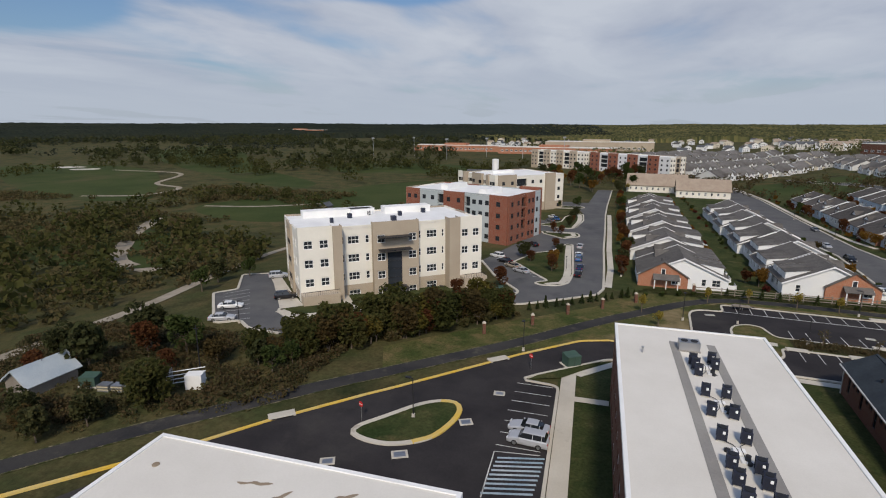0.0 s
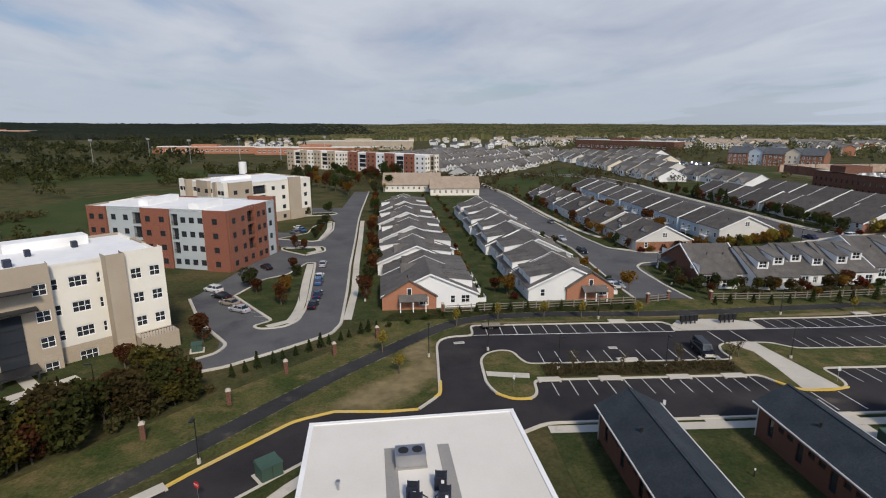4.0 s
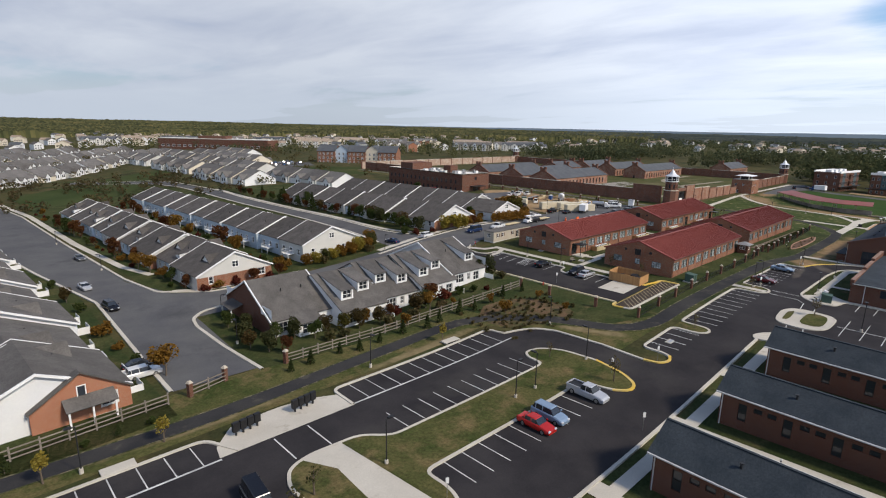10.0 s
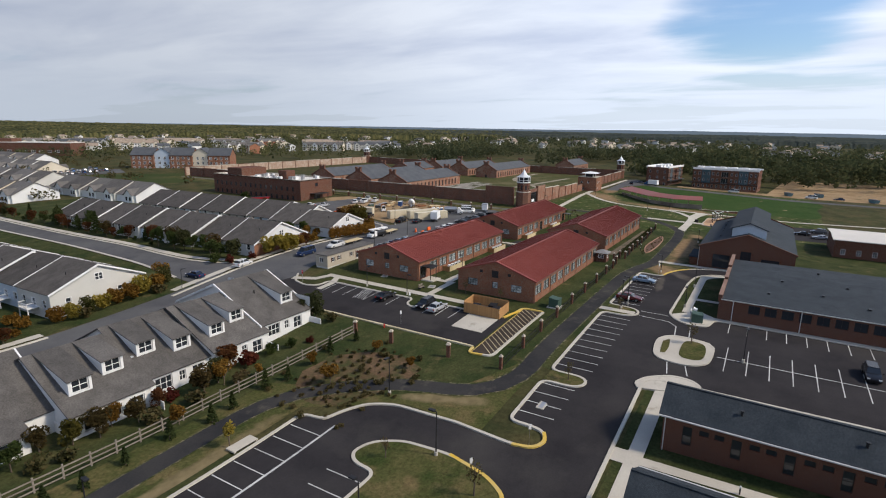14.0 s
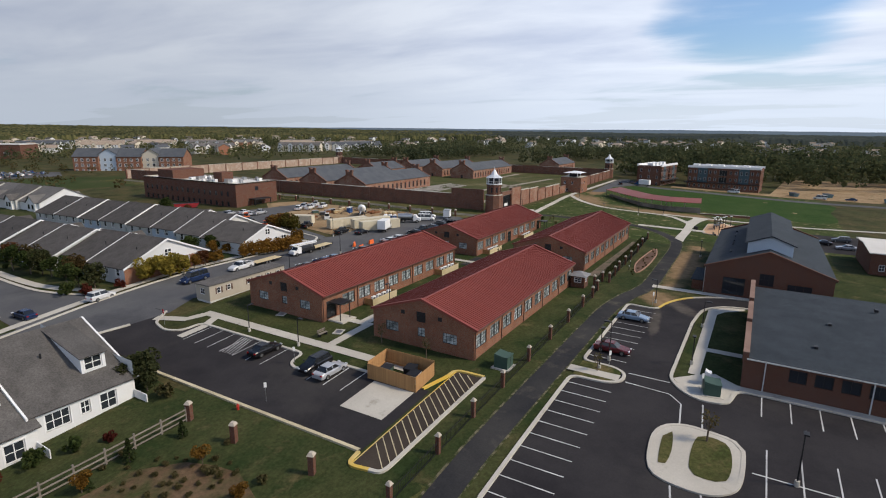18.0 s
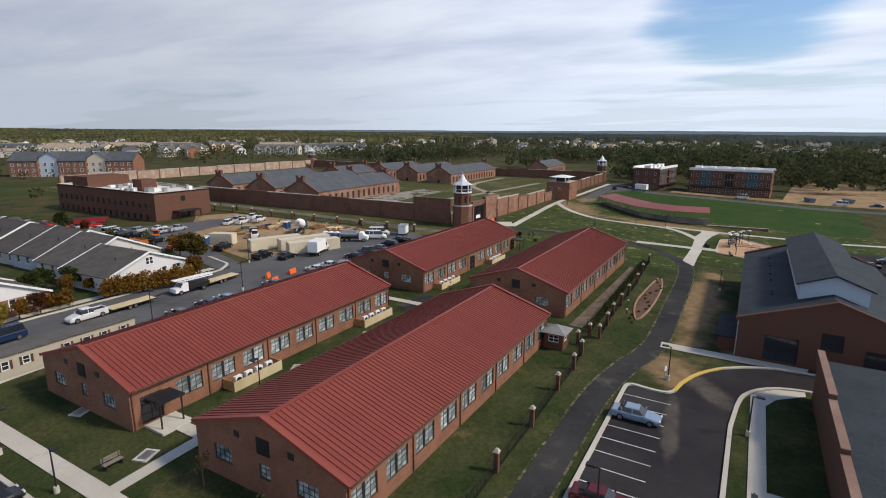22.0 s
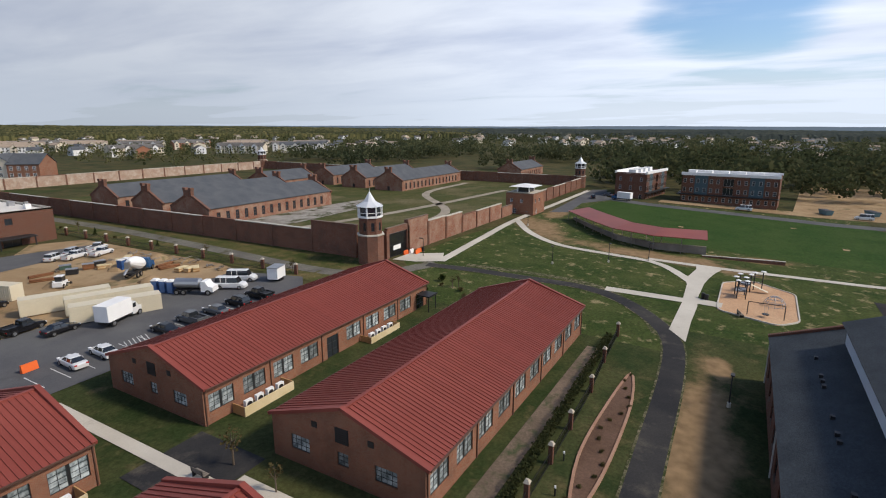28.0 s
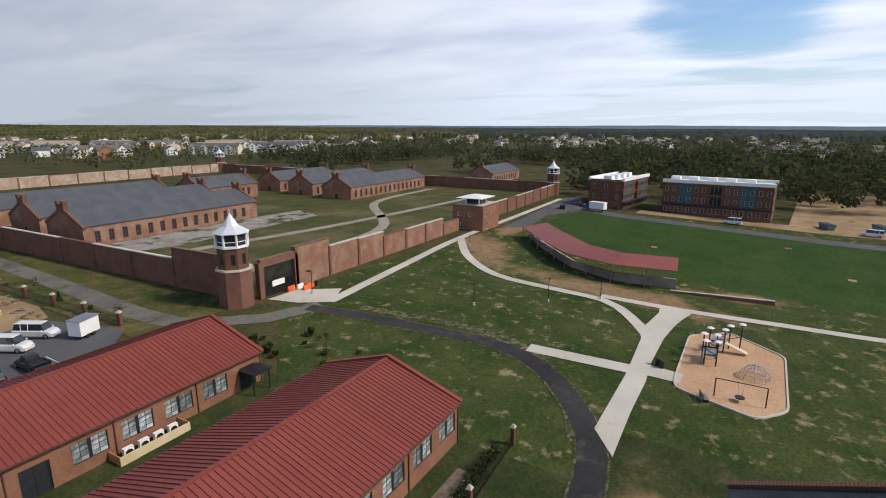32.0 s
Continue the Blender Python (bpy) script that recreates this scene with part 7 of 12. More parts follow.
def brick_office():
    x0, x1, y0, y1 = 226, 245, 248, 306
    t = thing("brick_office", "long two-storey brick building with a cluttered flat roof", "building", (x0 + x1) / 2, (y0 + y1) / 2, 1.6)
    hx, hy, h = (x1 - x0) / 2, (y1 - y0) / 2, 9.8
    w = Mesh()
    c = [(-hx, -hy), (hx, -hy), (hx, hy), (-hx, hy)]
    for i in range(4):
        L = 2 * (hx if i % 2 == 0 else hy)
        hs = [(1.8 + 3.4 * k, z, 3.0 + 3.4 * k, z + 1.8) for k in range(int((L - 2.5) / 3.4)) for z in (1.2, 4.9)] if i % 2 else [(8.6, 6.6, 10.2, 8.2), (7.6, 0.1, 11.4, 3.2)]
        facade(w, c[i], c[(i + 1) % 4], -1, h, hs)
        for q in hs:
            window(t, c[i], c[(i + 1) % 4], q, 2, 2, DARK, GLASS, bar=0.06)
    w.ob("wall", BRICK_RED, t)
    Mesh().box(-hx + 0.3, -hy + 0.3, h - 0.7, hx - 0.3, hy - 0.3, h - 0.5).ob("roof", MEMBRANE, t)
    p = Mesh()
    for q in ((-hx, -hy, hx, -hy + 0.3), (-hx, hy - 0.3, hx, hy), (-hx, -hy, -hx + 0.3, hy), (hx - 0.3, -hy, hx, hy)):
        p.box(q[0], q[1], h - 0.4, q[2], q[3], h + 0.05)
    p.ob("parapet", CONCRETE, t)
    for x, y, sx, sy, z in ((-3, -14, 2.5, 2.5, 3.2), (-2, 14, 7, 5, 3.2)):
        Mesh().box(x - sx, y - sy, h - 0.6, x + sx, y + sy, h + z).ob("roof_house", BRICK_RED, t)
    rnd = random.Random(5)
    for k in range(22):
        x, y, s = rnd.uniform(-hx + 2, hx - 2), rnd.uniform(-hy + 3, 8), rnd.uniform(0.4, 1.1)
        Mesh().box(-s, -s, 0, s, s, rnd.uniform(0.6, 1.5)).ob("roof_unit", rnd.choice((WHITE, STEEL, GREY_PAD)), t, m=pose(x, y, h - 0.5))
    Mesh().box(-4, -hy - 3.4, 3.6, 4, -hy, 3.9).ob("entrance_canopy", DARK, t)
    for x in (-3.6, 3.6):
        Mesh().box(x - 0.12, -hy - 3.2, -0.8, x + 0.12, -hy - 2.96, 3.6).ob("canopy_post", DARK, t)
    for k in range(5):
        Mesh().box(-5, -hy - 3.6 - 0.4 * k, -0.8, 5, -hy - 3.2 - 0.4 * k, 0.75 - 0.16 * k).ob("step", CONCRETE, t)


brick_office()


# ---- cottages in rows ----
GREY_SIDING = mat("grey_siding", (0.50, 0.50, 0.47), (0.56, 0.55, 0.52), 0.8, 0, 1.0, 0.04)
BEIGE = mat("beige_siding", (0.58, 0.52, 0.41), (0.64, 0.58, 0.47), 0.8, 0, 1.0, 0.04, vary=0.06)


def side_windows(L, z=1.0, w=1.2, h=1.5, pairs=False, gap=3.6):
    out, u = [], 1.6
    while u + w < L - 1.2:
        out.append((u, z, u + w, z + h))
        u += gap
    return out


def gable_dormer(t, y, side, hw, eave, ridge, w=4.0, rise=1.5, at=0.55, face=None, roof=None):
    """A small cross gable on one slope: white face with its own roof."""
    s = side
    x0 = s * hw * at
    z0 = ridge - (ridge - eave) * at + 0.1
    xr = s * max(0.2, hw * at - rise / ((ridge - eave) / hw))
    zr = z0 + rise
    f = Mesh().face(*(((x0, y - w / 2, z0), (x0, y + w / 2, z0), (x0, y, zr)) if s > 0 else ((x0, y + w / 2, z0), (x0, y - w / 2, z0), (x0, y, zr))))
    d = f.ob("cross_gable", face or SIDING, t)
    r = Mesh()
    xo = x0 + s * 0.25
    for e in (-1, 1):
        q = [(xo, y + e * (w / 2 + 0.2), z0 - 0.05), (xo, y, zr + 0.1), (xr, y, zr + 0.1), (x0 - s * 0.05, y + e * (w / 2 + 0.2), z0 - 0.05)]
        slab(r, *(q if e * s < 0 else q[::-1]), 0.12)
    r.ob("cross_gable_roof", roof or ROOF_GREY, d)


def shed_dormer(t, y, side, hw, eave, ridge, w=2.2, high=1.25, at=0.8, win=True, up=0.22, roof=None):
    """A white-faced dormer under a flatter roof."""
    s = side
    k = (ridge - eave) / hw
    x0 = s * hw * at
    z0 = ridge - (ridge - eave) * at + 0.08
    z1 = z0 + high
    x1 = x0 - s * (high / (k * (1 - up)))
    if x1 * s < 0:
        x1 = 0.0
    zb = ridge - k * abs(x1) + 0.1
    m = Mesh()
    ya, yb = y - w / 2, y + w / 2
    pa, pb = ((x0, ya), (x0, yb)) if s > 0 else ((x0, yb), (x0, ya))
    h = (0.35, z0 + 0.25, w - 0.35, z1 - 0.18)
    facade(m, pa, pb, z0, z1, [h] if win else ())
    for yy, flip in ((ya, s > 0), (yb, s < 0)):
        tri = [(x0, yy, z0), (x0, yy, z1), (x1, yy, zb)]
        m.face(*(tri if flip else tri[::-1]))
    d = m.ob("dormer", SIDING, t)
    if win:
        window(d, pa, pb, h, 2, 2, WHITE, GLASS, bar=0.08, trim=0.1)
    r = Mesh()
    q = [(x0 + s * 0.3, ya - 0.2, z1), (x0 + s * 0.3, yb + 0.2, z1), (x1, yb + 0.2, zb + 0.05), (x1, ya - 0.2, zb + 0.05)]
    slab(r, *(q if s > 0 else q[::-1]), 0.12)
    r.ob("dormer_roof", roof or ROOF_GREY, d)


STEPPED = {"win": False, "w": 2.7, "high": 1.8, "at": 0.92, "up": 0.3}


def cottage(L, W, eave, ridge, wall, label, brick=False, west=(), east=(), deck=0, porch=False, roof=None, end=False, detail=True, base=None):
    """One cottage of a row, its ridge along the row; its base at the origin."""
    t = thing("cottage", label, "cottage", 0, 0, 0, 0, "cottages")
    hw, hl = W / 2, L / 2
    sidew = side_windows(L) if detail else ()
    south = [(2.6, 1.0, 3.6, 2.6), (W - 5.6, 1.0, W - 4.6, 2.6), (W - 3.4, 1.0, W - 1.6, 2.6)] if end else ()
    m = Mesh()
    edges = gable_walls(m, hw, hl, -1.2, eave, ridge, "y", (south, sidew, (), sidew))
    m.ob("wall", wall, t)
    for (a, b), hs in zip(edges, (south, sidew, (), sidew)):
        for h in hs:
            window(t, a, b, h, 1 if h[2] - h[0] < 1.2 else 2, 2, WHITE, GLASS, bar=0.07, trim=0.1)
    gable_roof(t, hw, hl, eave, ridge, 0.35, roof or ROOF_GREY, "y", 0.16, trim=WHITE if detail else None)
    if end and not brick:
        gw = Mesh()
        for x0, z0, x1, z1 in ((-0.8, 0, 0.8, 0.14), (-0.8, 1.36, 0.8, 1.5), (-0.8, 0.14, -0.68, 1.36), (0.68, 0.14, 0.8, 1.36), (-0.07, 0.14, 0.07, 1.36), (-0.68, 0.72, 0.68, 0.8)):
            gw.box(x0, -hl - 0.09, eave + 0.7 + z0, x1, -hl - 0.01, eave + 0.7 + z1)
        gf = gw.ob("gable_window", WHITE, t)
        Mesh().box(-0.7, -hl - 0.05, eave + 0.8, 0.7, -hl - 0.02, eave + 2.1).ob("pane", GLASS, gf)
        if base:
            bb = Mesh()
            facade(bb, (-hw - 0.03, -hl - 0.07), (hw + 0.03, -hl - 0.07), -1.2, 2.7, [(q[0] - 0.08, q[1] - 0.1, q[2] + 0.1, q[3] + 0.02) for q in south], 0.06)
            bb.ob("brick_base", base, t)
    for k, (y, kind) in enumerate(west):
        (gable_dormer if kind == "g" else shed_dormer)(t, y, -1, hw, eave, ridge, roof=roof, **(STEPPED if kind == "s" and wall is SIDING else {}))
    for k, (y, kind) in enumerate(east):
        (gable_dormer if kind == "g" else shed_dormer)(t, y, 1, hw, eave, ridge, roof=roof, **(STEPPED if kind == "s" else {}))
    if detail:
        # a short brick front with gable window and porch at the south end
        if brick:
            f = Mesh()
            bw = W * 0.56
            x0 = -hw if brick > 0 else hw - bw
            zr = eave + (ridge - eave) * 0.78
            y = -hl - 0.55
            facade(f, (x0, y), (x0 + bw, y), -1.2, eave, [(bw * 0.68, 1.0, bw * 0.68 + 1.8, 2.6)])
            f.face((x0, y, eave), (x0 + bw, y, eave), (x0 + bw / 2, y, zr))
            for xx, fl in ((x0, 1), (x0 + bw, 0)):
                q = [(xx, -hl, -1.2), (xx, y, -1.2), (xx, y, eave), (xx, -hl, eave)]
                f.face(*(q if fl else q[::-1]))
            bf = f.ob("brick_front", BRICK_ORANGE, t)
            window(bf, (x0, y), (x0 + bw, y), (bw * 0.68, 1.0, bw * 0.68 + 1.8, 2.6), 2, 2, WHITE, GLASS, bar=0.07, trim=0.1)
            r = Mesh()
            for e in (-1, 1):
                xe = x0 + bw / 2 + e * (bw / 2 + 0.3)
                q = [(xe, y - 0.35, eave - 0.1), (x0 + bw / 2, y - 0.35, zr + 0.12), (x0 + bw / 2, -hl + 0.5, zr + 0.12), (xe, -hl + 0.5, eave - 0.1)]
                slab(r, *(q if e < 0 else q[::-1]), 0.16)
            r.ob("front_roof", roof or ROOF_GREY, bf)
            g = Mesh().box(x0 + bw / 2 - 0.5, y - 0.05, eave + 0.2, x0 + bw / 2 + 0.5, y + 0.03, eave + 1.7)
            g.ob("gable_window", WHITE, bf)
            Mesh().box(x0 + bw / 2 - 0.38, y - 0.07, eave + 0.32, x0 + bw / 2 + 0.38, y - 0.04, eave + 1.58).ob("pane", GLASS, bf)
            p = Mesh()
            px0, px1 = x0 + bw * 0.3, x0 + bw * 0.82
            slab(p, (px0, y - 1.9, 2.35), (px1, y - 1.9, 2.35), (px1, y, 3.3), (px0, y, 3.3), 0.14)
            po = p.ob("porch_roof", roof or ROOF_GREY, t)
            for xx in (px0 + 0.3, (px0 + px1) / 2, px1 - 0.3):
                Mesh().box(xx - 0.1, y - 1.8, 0.0, xx + 0.1, y - 1.6, 2.26).ob("porch_post", WHITE, po)
            Mesh().box(px0, y - 2.0, -0.9, px1, y, 0.05).ob("porch_floor", CONCRETE, po)
        for k in range(deck):
            y = -hl + L * (k + 0.5) / deck
            d = Mesh().box(-hw - 2.0, y - 1.6, 0.9, -hw, y + 1.6, 1.05).box(-hw - 2.0, y - 1.6, 1.9, -hw - 1.9, y + 1.6, 2.0).box(-hw - 2.0, y - 1.6, 1.9, -hw, y - 1.5, 2.0).box(-hw - 2.0, y + 1.5, 1.9, -hw, y + 1.6, 2.0)
            for i in range(16):
                d.box(-hw - 2.0, y - 1.6 + i * 0.2, 1.05, -hw - 1.96, y - 1.56 + i * 0.2, 1.9)
            for yy in (y - 1.5, y + 1.5):
                d.box(-hw - 1.95, yy - 0.07, -1.2, -hw - 1.8, yy + 0.07, 0.9)
            d.ob("deck", WHITE, t)
        v = Mesh().tube((0, 0, -0.2), (0, 0, 0.5), 0.09, n=6)
        vd = v.data("vent_pipe", DARK)
        for k in range(2):
            part("vent_pipe", vd, t, pose((-0.45 + 0.8 * k) * hw, (-0.4 + 0.7 * k) * hl, eave + (ridge - eave) * 0.5 + 0.4))
        if porch:
            for e, y in enumerate((-hl * 0.4, hl * 0.5)):
                Mesh().box(hw, y - 1.4, -1.0, hw + 2.4, y - 1.32, 0.9).box(hw + 2.32, y - 1.4, -1.0, hw + 2.4, y + 1.4, 0.9).ob("patio_screen", WHITE, t)
    return t


ROW_TURN = 3.8


def cottage_row(xc, y0, units, protos, turn=ROW_TURN, dz=0.0):
    """Stands cottages end to end from (xc, y0) northwards; units: prototype, length, side step and lift."""
    v = Vector((-math.sin(radians(turn)), math.cos(radians(turn))))
    u = Vector((v.y, -v.x))
    s = 0.0
    for p, L, side, lift in units:
        c = Vector((xc, y0)) + v * (s + L / 2) + u * side
        m = pose(c.x, c.y, G(c.x, c.y) + dz + lift, 0, 0, turn)
        if p not in USED:
            USED.add(p)
            protos[p].matrix_basis = m
        else:
            copy_thing(protos[p], m)
        s += L


USED = set()
LBL = "one-storey cottage with grey shingle roof and white siding"
PR = {
    "A0": cottage(14.5, 19.4, 2.9, 7.2, SIDING, "white cottage with an orange brick front and small porch", 1, ((4.6, "g"),), ((-3.5, "s"), (0.2, "s"), (4.2, "s")), 0, True, None, True),
    "A": cottage(14.5, 19.4, 2.9, 7.0, SIDING, LBL, 0, ((-2.5, "g"), (4.4, "s")), ((-4.2, "s"), (-0.6, "s"), (4.2, "g")), 0, True),
    "B": cottage(12.5, 19.4, 2.9, 6.6, SIDING, LBL, 0, ((1.5, "g"),), ((-3.4, "s"), (0, "s"), (3.4, "s")), 0, True),
    "C0": cottage(13.5, 18.6, 2.9, 7.2, SIDING, "white cottage with orange brick gable front beside the street", -1, ((-3.8, "s"), (-0.4, "s"), (3.2, "s")), ((4, "g"),), 0, True, None, True),
    "C": cottage(14.5, 18.6, 2.9, 7.2, SIDING, LBL, 0, ((-4.4, "s"), (-1, "s"), (2.4, "s")), ((-3, "g"),), 0, True),
    "D": cottage(11.6, 18, 4.0, 7.8, SIDING_BLUE, "pale blue cottage with grey roof and white rear deck", 0, (), (), 1, False, ROOF_ROW),
    "D0": cottage(11.6, 18, 4.0, 7.8, GREY_SIDING, "grey cottage at the row's end with a gable window", 0, (), (), 1, False, ROOF_ROW, True),
    "E0": cottage(14, 17.5, 3.2, 7.4, GREY_SIDING, "white gabled cottage with brick base at the street corner", 0, ((-3, "g"),), (), 0, False, ROOF_ROW, True, True, BRICK_LIT),
    "E": cottage(12, 17.5, 3.2, 7.4, SIDING_BLUE, "pale blue cottage with a white cross gable", 0, ((1.5, "g"), (-3.6, "s")), ((0, "g"),), 0, False, ROOF_ROW),
    "F": cottage(11.5, 18.8, 2.7, 6.9, GREY_SIDING, "grey-sided cottage with a dark shingle roof", 0, (), (), 0, False, ROOF_ROW),
    "F0": cottage(11.5, 18.8, 2.7, 6.9, PALE_GREY, "pale grey gabled cottage with a brick base at the row's end", 0, (), (), 0, False, ROOF_ROW, True, True, BRICK_LIT),
    "F1": cottage(14, 16, 2.9, 6.0, PALE_GREY, "low pale grey gabled cottage behind an amber hedge", 0, (), (), 0, False, ROOF_ROW, True),
    "F2": cottage(11.5, 18.8, 2.7, 6.9, SIDING_BLUE, "pale blue cottage with a dark shingle roof", 0, (), ((0, "g"),), 0, False, ROOF_ROW),
}
cottage_row(17.3, 134.6, [("A0", 14.5, 0, 0.2), ("B", 12.5, 0.6, -0.2), ("A", 14.5, -1.0, 0.3), ("B", 12.5, 0.8, 0), ("A", 14.5, -0.6, 0.3), ("B", 12.5, 0.4, -0.2), ("A", 14.5, -0.8, 0.2), ("B", 12.5, 0.5, 0), ("A", 14.5, -0.5, 0.2), ("B", 12.5, 0.5, 0)], PR)
cottage_row(47.4, 139, [("C0", 13.5, 0, 0.2), ("C", 14.5, -0.6, 0), ("C", 14.5, 0.8, 0.4), ("C", 14.5, -0.8, 0), ("C", 14.5, 0.6, 0.3), ("C", 14.5, -0.6, 0), ("C", 14.5, 0.6, 0.2), ("C", 14.5, 0, 0)], PR)
cottage_row(88.4, 183.5, [("E0", 14, 0, 0.2), ("E", 12, 0.8, 0), ("E0", 14, -0.6, 0.4), ("E", 12, 0.4, 0), ("E0", 14, -0.4, 0.4), ("E", 12, 0.6, 0), ("E", 12, 0, 0.3), ("E0", 14, 0.4, 0), ("E", 12, 0, 0)], PR)
cottage_row(117.2, 189.5, [("D0", 11.6, 0, 0.3)] + [("D", 11.6, 0.5 * (-1) ** k, 0.25 * (k % 2)) for k in range(10)], PR)
cottage_row(161.7, 187.5, [("F0", 11.5, 0, 0.2), ("F2", 11.5, 0.8, 0), ("F", 11.5, -0.6, 0.2), ("F2", 11.5, 0.4, 0), ("F", 11.5, -0.4, 0.3), ("F2", 11.5, 0.4, 0), ("F", 11.5, 0, 0.2), ("F", 11.5, 0.8, 0)], PR)
cottage_row(187.4, 187.4, [("F1", 14, 0, 0.1), ("F", 11.5, 3.0, 0.2), ("F2", 11.5, 4.4, 0.3), ("F", 11.5, 4.8, 0), ("F", 11.5, 4.4, 0.3), ("F2", 11.5, 4.8, 0), ("F", 11.5, 4.4, 0.2), ("F", 11.5, 4.6, 0)], PR)
# farther rows


def far_cottage(wall, roof, gables, label, L=13.0, W=17.5, eave=3.2, ridge=7.6):
    """A cottage too far off to take apart: walls, roof, white street gables, panes."""
    hw, hl = W / 2, L / 2
    w, r, g, p = Mesh(), Mesh(), Mesh(), Mesh()
    gable_walls(w, hw, hl, -1.5, eave, ridge, "y")
    k = (ridge - eave) / hw * 0.4
    for s in (-1, 1):
        slab(r, (s * (hw + 0.4), -s * (hl + 0.3), eave - k + 0.12), (s * (hw + 0.4), s * (hl + 0.3), eave - k + 0.12), (0, s * (hl + 0.3), ridge + 0.12), (0, -s * (hl + 0.3), ridge + 0.12), 0.2)
    for y, width, s in gables:
        x0, rise = s * (hw + 0.9), width * 0.42
        za, zr = eave, eave + rise
        xr = s * max(0.1, hw - (zr - eave) / ((ridge - eave) / hw))
        q = [(x0, y - width / 2, -1.5), (x0, y + width / 2, -1.5), (x0, y + width / 2, za), (x0, y, zr), (x0, y - width / 2, za)]
        g.face(*(q if s > 0 else q[::-1]))
        for e in (-1, 1):
            g.face((x0, y + e * width / 2, -1.5), (s * hw, y + e * width / 2, -1.5), (s * hw, y + e * width / 2, za), (x0, y + e * width / 2, za))
            q = [(x0 + s * 0.4, y + e * (width / 2 + 0.3), za - 0.2), (x0 + s * 0.4, y, zr + 0.15), (xr, y, zr + 0.15), (s * hw, y + e * (width / 2 + 0.3), za - 0.1)]
            slab(r, *(q if e * s < 0 else q[::-1]), 0.15)
        for yy in (y - width * 0.22, y + width * 0.22):
            p.box(x0 + s * 0.03 - 0.02, yy - 0.55, 0.8, x0 + s * 0.03 + 0.02, yy + 0.55, 2.4)
    return merged("cottage", ((w, wall), (r, roof), (g, SIDING), (p, GLASS)), label, "cottage", "cottages")


ROOF_WARM = mat("warm_grey_shingle", (0.110, 0.104, 0.098), (0.150, 0.140, 0.130), 0.92, 0, 3.0, 0.3, 0.4, vary=0.14)
PR["X"] = far_cottage(SIDING, ROOF_WARM, ((-2.6, 5.4, -1), (3.2, 4.0, 1)), "far white cottage with a grey roof")
PR["Y"] = far_cottage(GREY_SIDING, ROOF_GREY, ((2.2, 5.4, 1), (-3.4, 4.2, -1)), "far grey cottage with a white front gable")
PR["Z"] = far_cottage(BEIGE, ROOF_WARM, ((0, 6.0, -1), (-3.0, 5.0, 1)), "far beige cottage with a white front gable")
PR["S"] = far_cottage(SIDING, ROOF_WARM, ((-3.2, 5.6, 1), (3.4, 4.2, 1), (0, 5.0, -1)), "far white cottage with two front gables")
for xc, y0, n, a, b in ((164, 337, 5, "Z", "X"), (193, 300, 5, "Y", "X"), (192, 388, 5, "X", "Y"), (163, 418, 5, "Y", "Z"), (222, 462, 4, "X", "Z"), (192, 468, 5, "Z", "Y"), (160, 500, 5, "X", "Y"), (224, 528, 5, "Y", "X"), (250, 540, 5, "Z", "X"), (200, 552, 5, "X", "Y")):
    cottage_row(xc, y0, [(a if k % 2 else b, 13.0, 0.6 * (-1) ** k, 0.3 * (k % 2)) for k in range(n)], PR)
# rows along the curving street to the north, their gables towards it
for xc, y0, n, turn in ((44, 412, 19, -37), (10, 440, 21, -36), (-14, 492, 20, -35), (-30, 548, 18, -34), (-20, 618, 12, -32)):
    cottage_row(xc, y0, [("SYSZXS"[(k * 5 + n) % 6], 13.4, 1.2 * (-1) ** k, 0.4 * (k % 2)) for k in range(n)], PR, turn)


